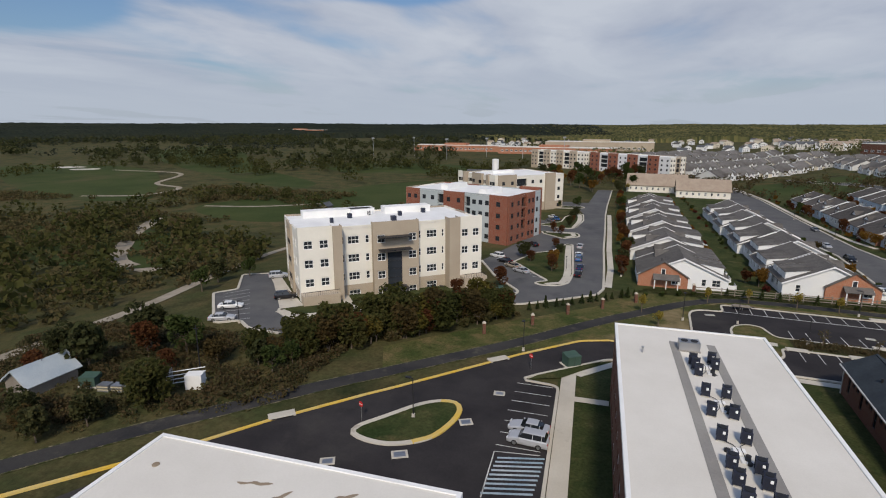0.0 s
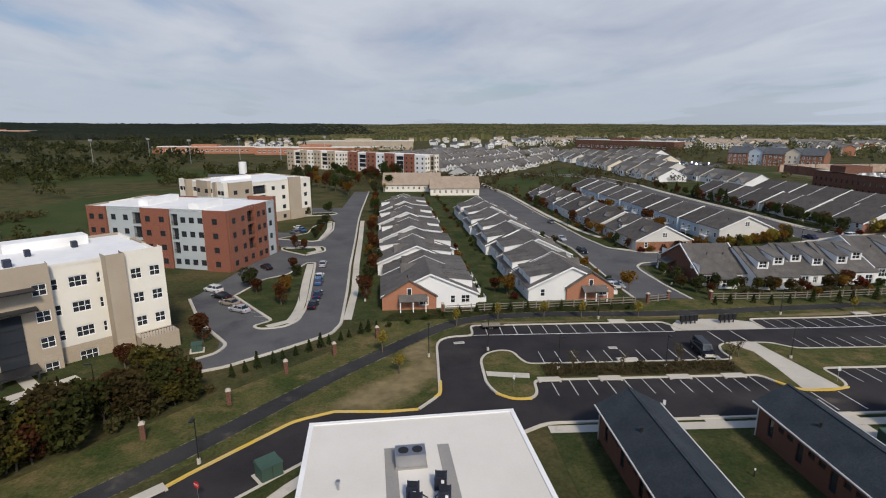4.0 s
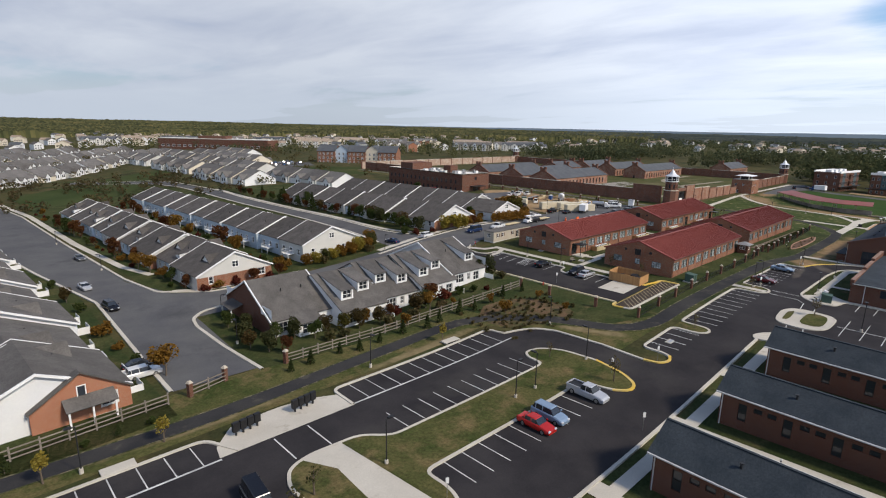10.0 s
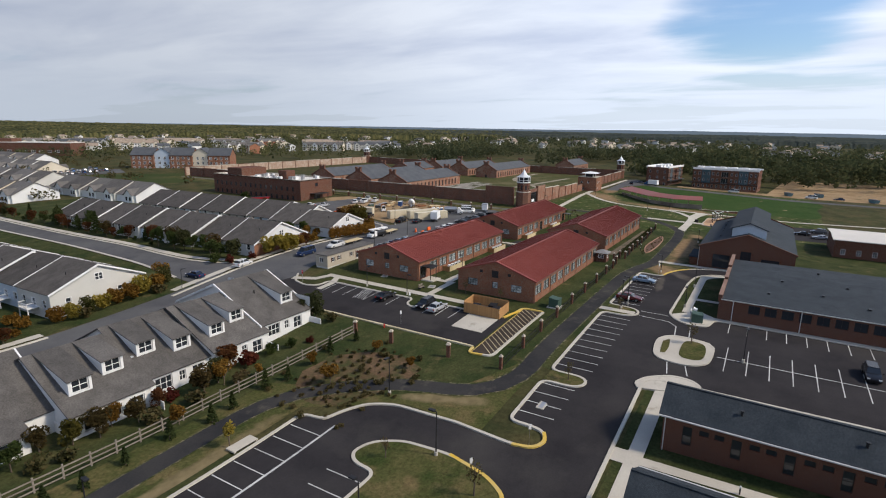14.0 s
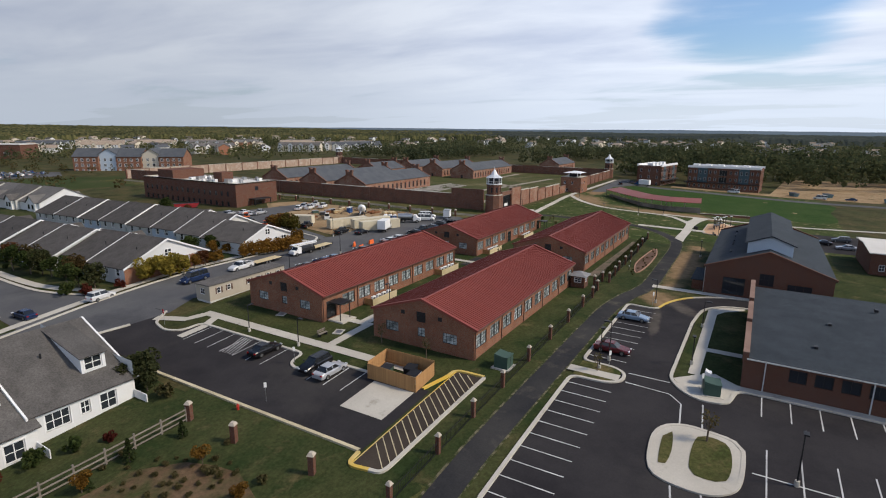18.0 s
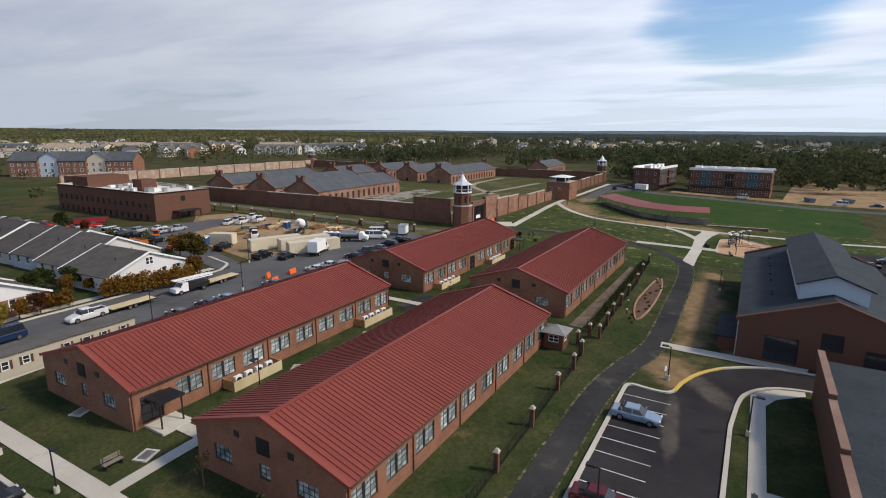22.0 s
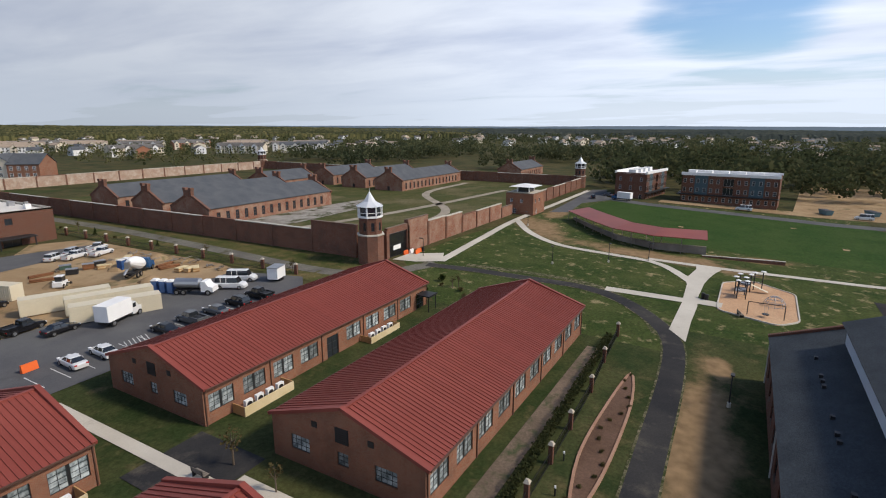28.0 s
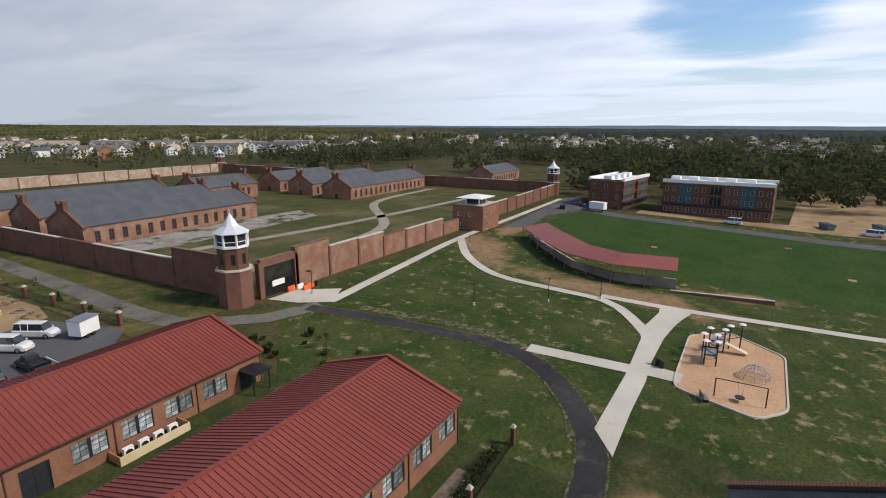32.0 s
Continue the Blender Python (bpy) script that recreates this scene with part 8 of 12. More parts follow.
# ---- row with dormers beside the fence ----
def dormer_row():
    x = 80.2
    rnd = random.Random(3)
    for i, (L, y0, y1) in enumerate(((11.5, 148.2, 167.5), (9.5, 144.0, 165.5), (9.5, 145.5, 166), (9.5, 144.4, 166), (10.5, 145.6, 168))):
        W, hl = y1 - y0, L / 2
        t = thing("dormer_cottage", "white cottage with grey shingle roof and white-framed dormers", "cottage", x + hl, (y0 + y1) / 2, G(x + hl, (y0 + y1) / 2) + 0.1, 90, "dormer cottages")
        hw, eave, ridge = W / 2, 3.0 + 0.15 * (i % 2), 8.0 - 0.25 * (i % 2)
        sidew = [(1.2, 0.6, 3.6, 2.5), (4.6, 0.9, 5.6, 2.4)] + ([(6.6, 0.4, 8.4, 2.4)] if L > 9 else [])
        back = [(L - q[2], q[1], L - q[0], q[3]) for q in sidew]
        ends = [(3, 1, 4, 2.5), (W / 2 - 0.5, 3.6, W / 2 + 0.5, 5.0), (W - 5, 1, W - 4, 2.5)]
        m = Mesh()
        # after the quarter turn local -x faces south
        edges = gable_walls(m, hw, hl, -1.2, eave, ridge, "y", (ends if i == 4 else (), back, ends if i == 0 else (), sidew))
        m.ob("wall", SIDING, t)
        for (a, b), hs in zip(edges, (ends if i == 4 else (), back, ends if i == 0 else (), sidew)):
            for h in hs:
                window(t, a, b, h, 3 if h[2] - h[0] > 2 else 2, 2, WHITE, GLASS, bar=0.08, trim=0.12)
        gable_roof(t, hw, hl, eave, ridge, 0.35, ROOF_GREY, "y", 0.16, trim=WHITE if i in (0, 4) else None)
        for k in range((0, 2, 2, 2, 1)[i]):
            shed_dormer(t, -hl + L * (0.27 + 0.47 * k), -1, hw, eave, ridge, w=2.6, high=2.0, at=0.76 - 0.12 * ((i + k) % 2), up=0.45)
        if i == 0:
            f = Mesh().face((hw, hl + 0.06, -1.2), (-hw, hl + 0.06, -1.2), (-hw, hl + 0.06, eave), (0, hl + 0.06, ridge - 0.05), (hw, hl + 0.06, eave))
            f.ob("brick_gable", BRICK_RED, t)
            Mesh().box(-hw + 3, hl + 0.08, 3.4, -hw + 4, hl + 0.12, 4.9).ob("gable_window", WHITE, t)
            wing = Mesh()
            hs = [(0.7, 0.4, 3.6, 2.2)]
            facade(wing, (-hw - 2.6, 2.2), (-hw - 2.6, -2.2), -1.2, 2.55, hs)
            for yy, fl in ((2.2, 0), (-2.2, 1)):
                q = [(-hw - 2.6, yy, -1.2), (-hw + 0.1, yy, -1.2), (-hw + 0.1, yy, eave + 0.1), (-hw - 2.6, yy, 2.55)]
                wing.face(*(q if fl else q[::-1]))
            wg = wing.ob("wing", SIDING, t)
            window(wg, (-hw - 2.6, 2.2), (-hw - 2.6, -2.2), hs[0], 3, 2, WHITE, GLASS, bar=0.08, trim=0.12)
            slab(Mesh(), (-hw - 3.0, 2.5, 2.5), (-hw - 3.0, -2.5, 2.5), (-hw + 1.2, -2.5, eave + 0.62), (-hw + 1.2, 2.5, eave + 0.62), 0.14).ob("wing_roof", ROOF_GREY, wg)
            p = slab(Mesh(), (2, hl, 3.0), (7, hl, 3.0), (7, hl + 2.4, 2.3), (2, hl + 2.4, 2.3), -0.14)
            p.ob("porch_roof", ROOF_GREY, t)
            for xx in (2.4, 6.6):
                Mesh().box(xx - 0.12, hl + 2.1, -1, xx + 0.12, hl + 2.3, 2.3).ob("porch_post", WHITE, t)
        # low bay and patio screen on the garden side
        y = -hl + L * 0.3
        Mesh().box(-hw - 2.6, -hl + 0.1, -1.0, -hw, -hl + 0.2, 1.5).ob("patio_screen", WHITE, t)
        Mesh().box(-hw - 2.4, -hl + 0.4, -1.0, -hw, -hl + 4, -0.0).ob("patio", CONCRETE, t)
        vd = Mesh().tube((0, 0, -0.2), (0, 0, 0.6), 0.1, n=6).data("vent_pipe", DARK)
        for k in range(2):
            part("vent_pipe", vd, t, pose(-hw * 0.4, -hl * 0.5 + k * hl * 0.7, eave + (ridge - eave) * 0.62))
        if i == 2:
            d = Mesh().tube((0, 0, 0), (-0.08, 0, 0.03), 0.35, 0.25, n=10)
            d.ob("satellite_dish", STEEL, t, m=pose(-hw * 0.62, hl - 0.6, eave + 1.9))
        x += L


dormer_row()


# ---- other buildings ----
def gable_box(name, label, cat, x0, y0, x1, y1, zb, eave, ridge, wall, roof, axis="y", gap=3.5, frame_mat=None, group=""):
    t = thing(name, label, cat, (x0 + x1) / 2, (y0 + y1) / 2, zb, 0, group)
    hx, hy = (x1 - x0) / 2, (y1 - y0) / 2
    hw, hl = (hx, hy) if axis == "y" else (hy, hx)
    side = side_windows(2 * hl, 1.0, 1.1, 1.5, False, gap) if gap else ()
    m = Mesh()
    edges = gable_walls(m, hw, hl, -1.0, eave, ridge, axis, ((), side, (), side))
    m.ob("wall", wall, t)
    for (a, b), hs in zip(edges, ((), side, (), side)):
        for h in hs:
            window(t, a, b, h, 2, 2, frame_mat or WHITE, GLASS, bar=0.07)
    gable_roof(t, hw, hl, eave, ridge, 0.5, roof, axis, 0.2)
    return t


ROOF_TAN = mat("tan_shingle", (0.27, 0.21, 0.16), (0.32, 0.26, 0.20), 0.9, 0, 3.0, 0.2, 0.4)
gable_box("club_house", "low cream club house with a broad tan shingle roof", "house", -4, 330, 28, 348, -2, 3.6, 9.5, STUCCO, ROOF_TAN, "x", 3.0)
gable_box("club_house", "cream club house wing with a tan shingle roof", "house", 22, 313, 48, 330, -2, 3.6, 9.0, STUCCO, ROOF_TAN, "x", 3.0)
for x0, y0, x1, y1, h, w in ((-360, 815, -215, 850, 9, BRICK_ORANGE), (-205, 775, -40, 815, 9, BRICK_ORANGE), (-150, 850, 10, 890, 13, TAN), (-1150, 1460, -970, 1490, 14, BRICK_ORANGE), (212.5, 690.5, 349.5, 715.5, 12, BRICK_RED)):
    t = thing("school", "far low brick school building with a flat roof", "school", (x0 + x1) / 2, (y0 + y1) / 2, G((x0 + x1) / 2, (y0 + y1) / 2), -53 if w is BRICK_RED else 0)
    hx, hy = (x1 - x0) / 2, (y1 - y0) / 2
    m = Mesh()
    c = [(-hx, -hy), (hx, -hy), (hx, hy), (-hx, hy)]
    hs = [(4 + 7 * k, 3, 8 + 7 * k, 5.5) for k in range(int((2 * hx - 8) / 7))]
    for i in range(4):
        facade(m, c[i], c[(i + 1) % 4], -3, h, hs if i == 0 else ())
    m.ob("wall", w, t)
    for q in hs:
        window(t, c[0], c[1], q, 2, 1, WHITE, GLASS, bar=0.2)
    Mesh().box(-hx - 0.3, -hy - 0.3, h, hx + 0.3, hy + 0.3, h + 0.5).ob("roof", MEMBRANE, t)
    Mesh().box(-hx * 0.3, -hy * 0.5, h, hx * 0.2, hy * 0.6, h + 3.5).ob("gym_hall", w, t)
# brick apartment houses with pale gables to the north-east
for k in range(5):
    x, y = 282.5 + 8.1 * k, 462 - 10.1 * k
    t = gable_box("gabled_apartment_house", "four-storey brick apartment house with a pale gabled front", "apartment house", x - 7.6, y - 8, x + 7.6, y + 8, 0, 14.6, 19.5, (BRICK_LIT, SIDING_BLUE, BRICK_LIT, BEIGE, BRICK_LIT)[k], ROOF_OLD, "y" if k % 2 else "x", 0, None, "gabled apartment houses")
    t.matrix_basis = pose(x, y, -2, 0, 0, -52) @ pose(0, 1.5 * (k % 2), 0)
    fd = (-7.6, -8.05), (7.6, -8.05)
    for s in range(4):
        for c in range(4):
            window(t, *fd, (1.2 + 3.6 * c, 1.2 + 3.4 * s, 2.8 + 3.6 * c, 3.2 + 3.4 * s), 2, 2, WHITE, GLASS, inset=-0.02, bar=0.09)

def office_trailer():
    t = thing("office_trailer", "long cream site-office trailer with a grey flat roof", "trailer", 162.4, 165.6, 2.0, 1)
    hx, hy = 8.5, 1.8
    m = Mesh()
    c = [(-hx, -hy), (hx, -hy), (hx, hy), (-hx, hy)]
    hs = [(1.5, 1.1, 2.3, 2.2), (3.6, 1.2, 4.4, 2.2), (8, 1.2, 8.8, 2.2), (10.2, 0.3, 11.2, 2.2), (12.5, 1.2, 13.3, 2.2), (15, 1.2, 15.8, 2.2)]
    for i in range(4):
        facade(m, c[i], c[(i + 1) % 4], 0.1, 2.75, hs if i % 2 == 0 else [(1.1, 1.1, 2.3, 2.2)], 0.1)
    m.ob("wall", mat("weathered_cream_siding", (0.40, 0.355, 0.285), (0.46, 0.41, 0.335), 0.8, 0, 1.0, 0.08), t)
    for i in (0, 2):
        for h in hs:
            window(t, c[i], c[(i + 1) % 4], h, 1, 2, WHITE, GLASS, inset=0.06, bar=0.06)
            for u in (h[0] - 0.3, h[2] + 0.05):
                d = -1 if i == 0 else 1
                x = -hx + u if i == 0 else hx - u - 0.25
                Mesh().box(x, d * (hy + 0.03) - 0.02, h[1], x + 0.25, d * (hy + 0.03) + 0.02, h[3]).ob("shutter", BROWN, t)
    for i in (1, 3):
        window(t, c[i], c[(i + 1) % 4], (1.1, 1.1, 2.3, 2.2), 2, 2, WHITE, GLASS, inset=0.06, bar=0.06)
    Mesh().box(-hx - 0.15, -hy - 0.15, 2.75, hx + 0.15, hy + 0.15, 2.9).ob("roof", ROOF_GREY, t)
    Mesh().box(-hx + 0.05, -hy + 0.05, -0.5, hx - 0.05, hy - 0.05, 0.1).ob("skirting", GREY_SIDING, t)


office_trailer()


def gate_hut():
    t = thing("gate_hut", "little brick gate hut with a low grey hipped roof", "hut", 197.6, 112.6, 2.0)
    m = Mesh()
    c = [(-1.3, -1.3), (1.3, -1.3), (1.3, 1.3), (-1.3, 1.3)]
    hs = [(0.6, 1.0, 2.0, 2.0)]
    for i in range(4):
        facade(m, c[i], c[(i + 1) % 4], -0.5, 2.3, hs)
        window(t, c[i], c[(i + 1) % 4], hs[0], 2, 2, WHITE, GLASS, bar=0.07)
    m.ob("wall", BRICK_RED, t)
    r = Mesh()
    e = [(-1.75, -1.75), (1.75, -1.75), (1.75, 1.75), (-1.75, 1.75)]
    for i in range(4):
        r.face((*e[i], 2.3), (*e[(i + 1) % 4], 2.3), (0, 0, 3.1))
    r.face(*[(*p, 2.28) for p in reversed(e)])
    r.ob("hipped_roof", mat("weathered_tin", (0.20, 0.20, 0.20), (0.30, 0.29, 0.28), 0.7, 0.2, 3.0, 0.25, vary=0.0), t)


gate_hut()


# ---- far suburb houses ----
def far_house(wall, roof, w, l, h, label):
    m = Mesh()
    fr = [(1.2 + 2.6 * k, z, 2.4 + 2.6 * k, z + 1.5) for k in range(int((w - 1.5) / 2.6)) for z in (0.9, 3.7)]
    edges = gable_walls(m, w / 2, l / 2, -2.5, h, h + 2.8, "y")
    wn = Mesh()
    for k in (0, 2):
        (ax, ay), (bx, by) = edges[k]
        s = 1 if bx > ax else -1
        for u0, z0, u1, z1 in fr:
            wn.box(min(ax + s * u0, ax + s * u1), ay - 0.06 if s > 0 else ay + 0.04, z0, max(ax + s * u0, ax + s * u1), ay - 0.04 if s > 0 else ay + 0.06, z1)
    r = Mesh()
    k = 2.8 / (w / 2) * 0.4
    for s in (-1, 1):
        slab(r, (s * (w / 2 + 0.4), -s * (l / 2 + 0.4), h - k + 0.12), (s * (w / 2 + 0.4), s * (l / 2 + 0.4), h - k + 0.12), (0, s * (l / 2 + 0.4), h + 2.92), (0, -s * (l / 2 + 0.4), h + 2.92), 0.2)
    return merged("suburban_house", ((m, wall), (wn, GLASS), (r, roof)), label, "house", "far suburban houses")


def town_houses(wall, roof, n, label, w=6.6, depth=11.0, h=8.2):
    """A terrace of narrow houses in one block, with a gable over every second one."""
    L = n * w
    m, wn, r, g = Mesh(), Mesh(), Mesh(), Mesh()
    gable_walls(m, depth / 2, L / 2, -2.5, h, h + 3.0, "x")
    for s in (-1, 1):
        q = [(-L / 2 - 0.4, s * (depth / 2 + 0.5), h - 0.15), (L / 2 + 0.4, s * (depth / 2 + 0.5), h - 0.15), (L / 2 + 0.4, 0, h + 3.1), (-L / 2 - 0.4, 0, h + 3.1)]
        slab(r, *(q if s < 0 else q[::-1]), 0.2)
        for k in range(n):
            x = -L / 2 + w * (k + 0.5)
            y = s * (depth / 2 + 0.05)
            for z in (0.8, 3.5, 6.0):
                for dx in (-1.5, 1.2):
                    wn.box(x + dx - 0.5, y - 0.03, z, x + dx + 0.5, y + 0.03, z + 1.5)
            if k % 2 == 0:
                yf = s * (depth / 2 + 0.9)
                q = [(x - w * 0.42, yf, -2.5), (x + w * 0.42, yf, -2.5), (x + w * 0.42, yf, h), (x, yf, h + 2.3), (x - w * 0.42, yf, h)]
                g.face(*(q if s < 0 else q[::-1]))
                for e in (-1, 1):
                    g.face((x + e * w * 0.42, yf, -2.5), (x + e * w * 0.42, s * depth / 2, -2.5), (x + e * w * 0.42, s * depth / 2, h), (x + e * w * 0.42, yf, h))
                    q = [(x + e * (w * 0.42 + 0.3), yf + s * 0.3, h - 0.2), (x, yf + s * 0.3, h + 2.45), (x, s * 0.9, h + 2.45), (x + e * (w * 0.42 + 0.3), s * depth * 0.45, h - 0.1)]
                    slab(r, *(q if e * s > 0 else q[::-1]), 0.15)
                for z in (0.8, 3.5, 6.0):
                    wn.box(x - 0.9, yf - 0.04 * 1 - 0.03, z, x + 0.9, yf + 0.07, z + 1.5)
    return merged("town_terrace", ((m, wall), (wn, GLASS), (r, roof), (g, {"white_siding": BEIGE, "beige_siding": SIDING, "grey_siding": GREY_SIDING}.get(wall.name, BEIGE))), label, "town houses", "far town houses")


FARH = [far_house(SIDING, ROOF_GREY, 10, 12, 6, "far two-storey white house with a grey roof"), far_house(SIDING, ROOF_OLD, 11, 12, 6, "far two-storey pale house with a slate roof"), far_house(GREY_SIDING, ROOF_TAN, 10, 13, 6, "far two-storey grey house with a tan roof"), far_house(BEIGE, ROOF_TAN, 14, 11, 7.5, "far beige town house with a tan roof")]
rf = random.Random(21)
seen_h = set()


def stand(protos, p, m):
    """The first use places the prototype, later ones copy it."""
    key = protos[p].name
    if key in seen_h:
        copy_thing(protos[p], m)
    else:
        seen_h.add(key)
        protos[p].matrix_basis = m


TOWN = [town_houses(SIDING, ROOF_TAN, 7, "far terrace of white town houses with tan roofs"), town_houses(BEIGE, ROOF_WARM, 8, "far terrace of beige town houses with grey roofs"),
        town_houses(GREY_SIDING, ROOF_OLD, 7, "far terrace of grey town houses with slate roofs"), town_houses(BRICK_ORANGE, ROOF_WARM, 6, "far terrace of brick town houses with pale gables")]
# streets of terraces: from, to, terraces, turn of the fronts
blocks = []
for x0, y0, x1, y1, n, rows in ((330, 880, 560, 790, 4, 3), (540, 770, 700, 660, 3, 3), (440, 600, 510, 566, 1, 2), (556, 600, 640, 520, 2, 2), (180, 920, 330, 900, 3, 2), (400, 760, 470, 720, 1, 1), (640, 600, 720, 540, 1, 2)):
    d = Vector((x1 - x0, y1 - y0)).normalized()
    nv = Vector((-d.y, d.x))
    for r in range(rows):
        for k in range(n):
            p = Vector((x0, y0)).lerp(Vector((x1, y1)), (k + 0.5) / n) + nv * (36 * r + rf.uniform(-9, 9)) + d * rf.uniform(-9, 9)
            blocks.append(p)
            stand(TOWN, rf.choice((0, 1, 0, 2, 3, 1)), pose(p.x, p.y, G(p.x, p.y), 0, 0, math.degrees(math.atan2(d.y, d.x)) + rf.choice((0, 0, 90, 25, -20))))
spots = []
for k in range(2600):
    a, q = radians(rf.uniform(-24, 62) if k < 1500 else rf.uniform(60, 106)), rf.uniform(640, 1400) if k < 1500 else rf.uniform(560, 1700)
    x, y = 110 + q * math.sin(a), 120 + q * math.cos(a)
    if y < 760 and x < 330 or x > 440 and y < 330 and a < 1.2 and q < 560 or -400 < x < 30 and y < 920:
        continue
    if noise.noise((x * 0.004, y * 0.004, 12.0)) < -0.1 or any((x - u) ** 2 + (y - v) ** 2 < 420 for u, v in spots) or any((x - p.x) ** 2 + (y - p.y) ** 2 < 1100 for p in blocks):
        continue
    if k < 1500 and len(spots) > 190:
        continue
    spots.append((x, y))
    if len(spots) > 330:
        break
for i, (x, y) in enumerate(spots):
    stand(FARH, i % 4, pose(x, y, G(x, y), 0, 0, rf.choice((0, 90, 15, -20, 60))))


# ---- plants ----
def foliage(name, cols, rough=0.9, drift=0.05, leaf=0.5):
    """Leaf colour drawn leaf by leaf, with a slow drift over the crown."""
    m = bpy.data.materials.new(name)
    m.use_nodes = True
    nt = m.node_tree
    b = nt.nodes["Principled BSDF"]
    b.inputs["Roughness"].default_value = rough
    b.inputs["Specular IOR Level"].default_value = 0.04
    g = nt.nodes.new("ShaderNodeNewGeometry")
    tc = nt.nodes.new("ShaderNodeTexCoord")
    n = nt.nodes.new("ShaderNodeTexNoise")
    n.inputs["Scale"].default_value, n.inputs["Detail"].default_value = drift, 4
    nt.links.new(g.outputs["Position"], n.inputs["Vector"])
    ad = nt.nodes.new("ShaderNodeMath")
    ad.operation = "MULTIPLY_ADD"
    nt.links.new(g.outputs["Random Per Island"], ad.inputs[0])
    ad.inputs[1].default_value = leaf
    ma = nt.nodes.new("ShaderNodeMapRange")
    ma.inputs["From Min"].default_value, ma.inputs["From Max"].default_value, ma.inputs["To Max"].default_value = 0.3, 0.7, 1.0 - leaf
    nt.links.new(n.outputs["Fac"], ma.inputs["Value"])
    nt.links.new(ma.outputs[0], ad.inputs[2])
    r = nt.nodes.new("ShaderNodeValToRGB")
    r.color_ramp.interpolation = "LINEAR"
    while len(r.color_ramp.elements) < len(cols):
        r.color_ramp.elements.new(0.5)
    for i, c in enumerate(cols):
        r.color_ramp.elements[i].position = i / (len(cols) - 1)
        r.color_ramp.elements[i].color = (*c, 1)
    nt.links.new(ad.outputs[0], r.inputs["Fac"])
    nt.links.new(r.outputs["Color"], b.inputs["Base Color"])
    # thin leaves let light through
    tr = nt.nodes.new("ShaderNodeBsdfTranslucent")
    nt.links.new(r.outputs["Color"], tr.inputs["Color"])
    mx = nt.nodes.new("ShaderNodeMixShader")
    mx.inputs[0].default_value = 0.45
    nt.links.new(b.outputs[0], mx.inputs[1])
    nt.links.new(tr.outputs[0], mx.inputs[2])
    nt.links.new(mx.outputs[0], nt.nodes["Material Output"].inputs["Surface"])
    MATS[name] = m
    return m


F_GREEN = foliage("green_leaves", [(0.026, 0.040, 0.012), (0.052, 0.072, 0.022), (0.088, 0.104, 0.034)])
F_EASTDARK = foliage("dark_east_leaves", [(0.034, 0.044, 0.022), (0.064, 0.076, 0.036), (0.115, 0.110, 0.052)])
F_DARK = foliage("dark_leaves", [(0.028, 0.036, 0.015), (0.052, 0.058, 0.024), (0.082, 0.076, 0.032)])
F_OLIVE = foliage("olive_leaves", [(0.030, 0.036, 0.012), (0.060, 0.064, 0.020), (0.10, 0.085, 0.030)])
F_BROWN = foliage("brown_leaves", [(0.040, 0.032, 0.014), (0.075, 0.056, 0.022), (0.11, 0.065, 0.026)])
F_GOLD = foliage("olive_gold_leaves", [(0.05, 0.05, 0.014), (0.10, 0.085, 0.02), (0.16, 0.12, 0.03)])
F_RUST = foliage("rust_leaves", [(0.055, 0.022, 0.012), (0.10, 0.040, 0.018), (0.14, 0.07, 0.025)])
F_ORANGE = foliage("orange_leaves", [(0.10, 0.052, 0.012), (0.18, 0.095, 0.02), (0.27, 0.155, 0.034)])
F_YELLOW = foliage("yellow_leaves", [(0.16, 0.13, 0.025), (0.27, 0.21, 0.04), (0.36, 0.28, 0.06)])
F_RED = foliage("red_leaves", [(0.050, 0.014, 0.012), (0.092, 0.022, 0.016), (0.13, 0.042, 0.022)])
F_PINE = foliage("evergreen_needles", [(0.022, 0.034, 0.014), (0.046, 0.062, 0.022), (0.080, 0.092, 0.032)])
F_BRUSH = foliage("brown_brush", [(0.042, 0.048, 0.018), (0.078, 0.074, 0.030), (0.125, 0.098, 0.046), (0.088, 0.056, 0.028)])
F_AMBER = foliage("amber_leaves", [(0.11, 0.056, 0.014), (0.21, 0.105, 0.022), (0.31, 0.165, 0.034), (0.14, 0.09, 0.028)], drift=0.35)
F_BANK = foliage("bank_brush_leaves", [(0.036, 0.040, 0.018), (0.066, 0.062, 0.028), (0.105, 0.072, 0.038), (0.074, 0.080, 0.032)], drift=0.12)
F_WOODS = foliage("far_autumn_woods", [(0.050, 0.062, 0.030), (0.090, 0.100, 0.044), (0.14, 0.135, 0.060), (0.22, 0.185, 0.080)])
# leaf colours darkened to paint cloud shade over the western woods
F_SHADED_RIDGE = foliage("cloud_shaded_ridge_woods", [(0.026, 0.034, 0.026), (0.044, 0.052, 0.036), (0.070, 0.072, 0.044)])
F_EASTWOODS = foliage("east_woods_leaves", [(0.042, 0.054, 0.030), (0.082, 0.094, 0.048), (0.15, 0.138, 0.066)], drift=0.012)
F_CANOPY = foliage("autumn_canopy", [(0.040, 0.050, 0.026), (0.086, 0.094, 0.042), (0.17, 0.16, 0.066), (0.29, 0.235, 0.092)], drift=0.007, leaf=0.55)
# same painted cloud shade in the colours of the ridge canopy
F_CANOPY_WEST = foliage("cloud_shaded_ridge_canopy", [(0.020, 0.028, 0.022), (0.032, 0.040, 0.028), (0.052, 0.054, 0.032)], drift=0.004, leaf=0.4)
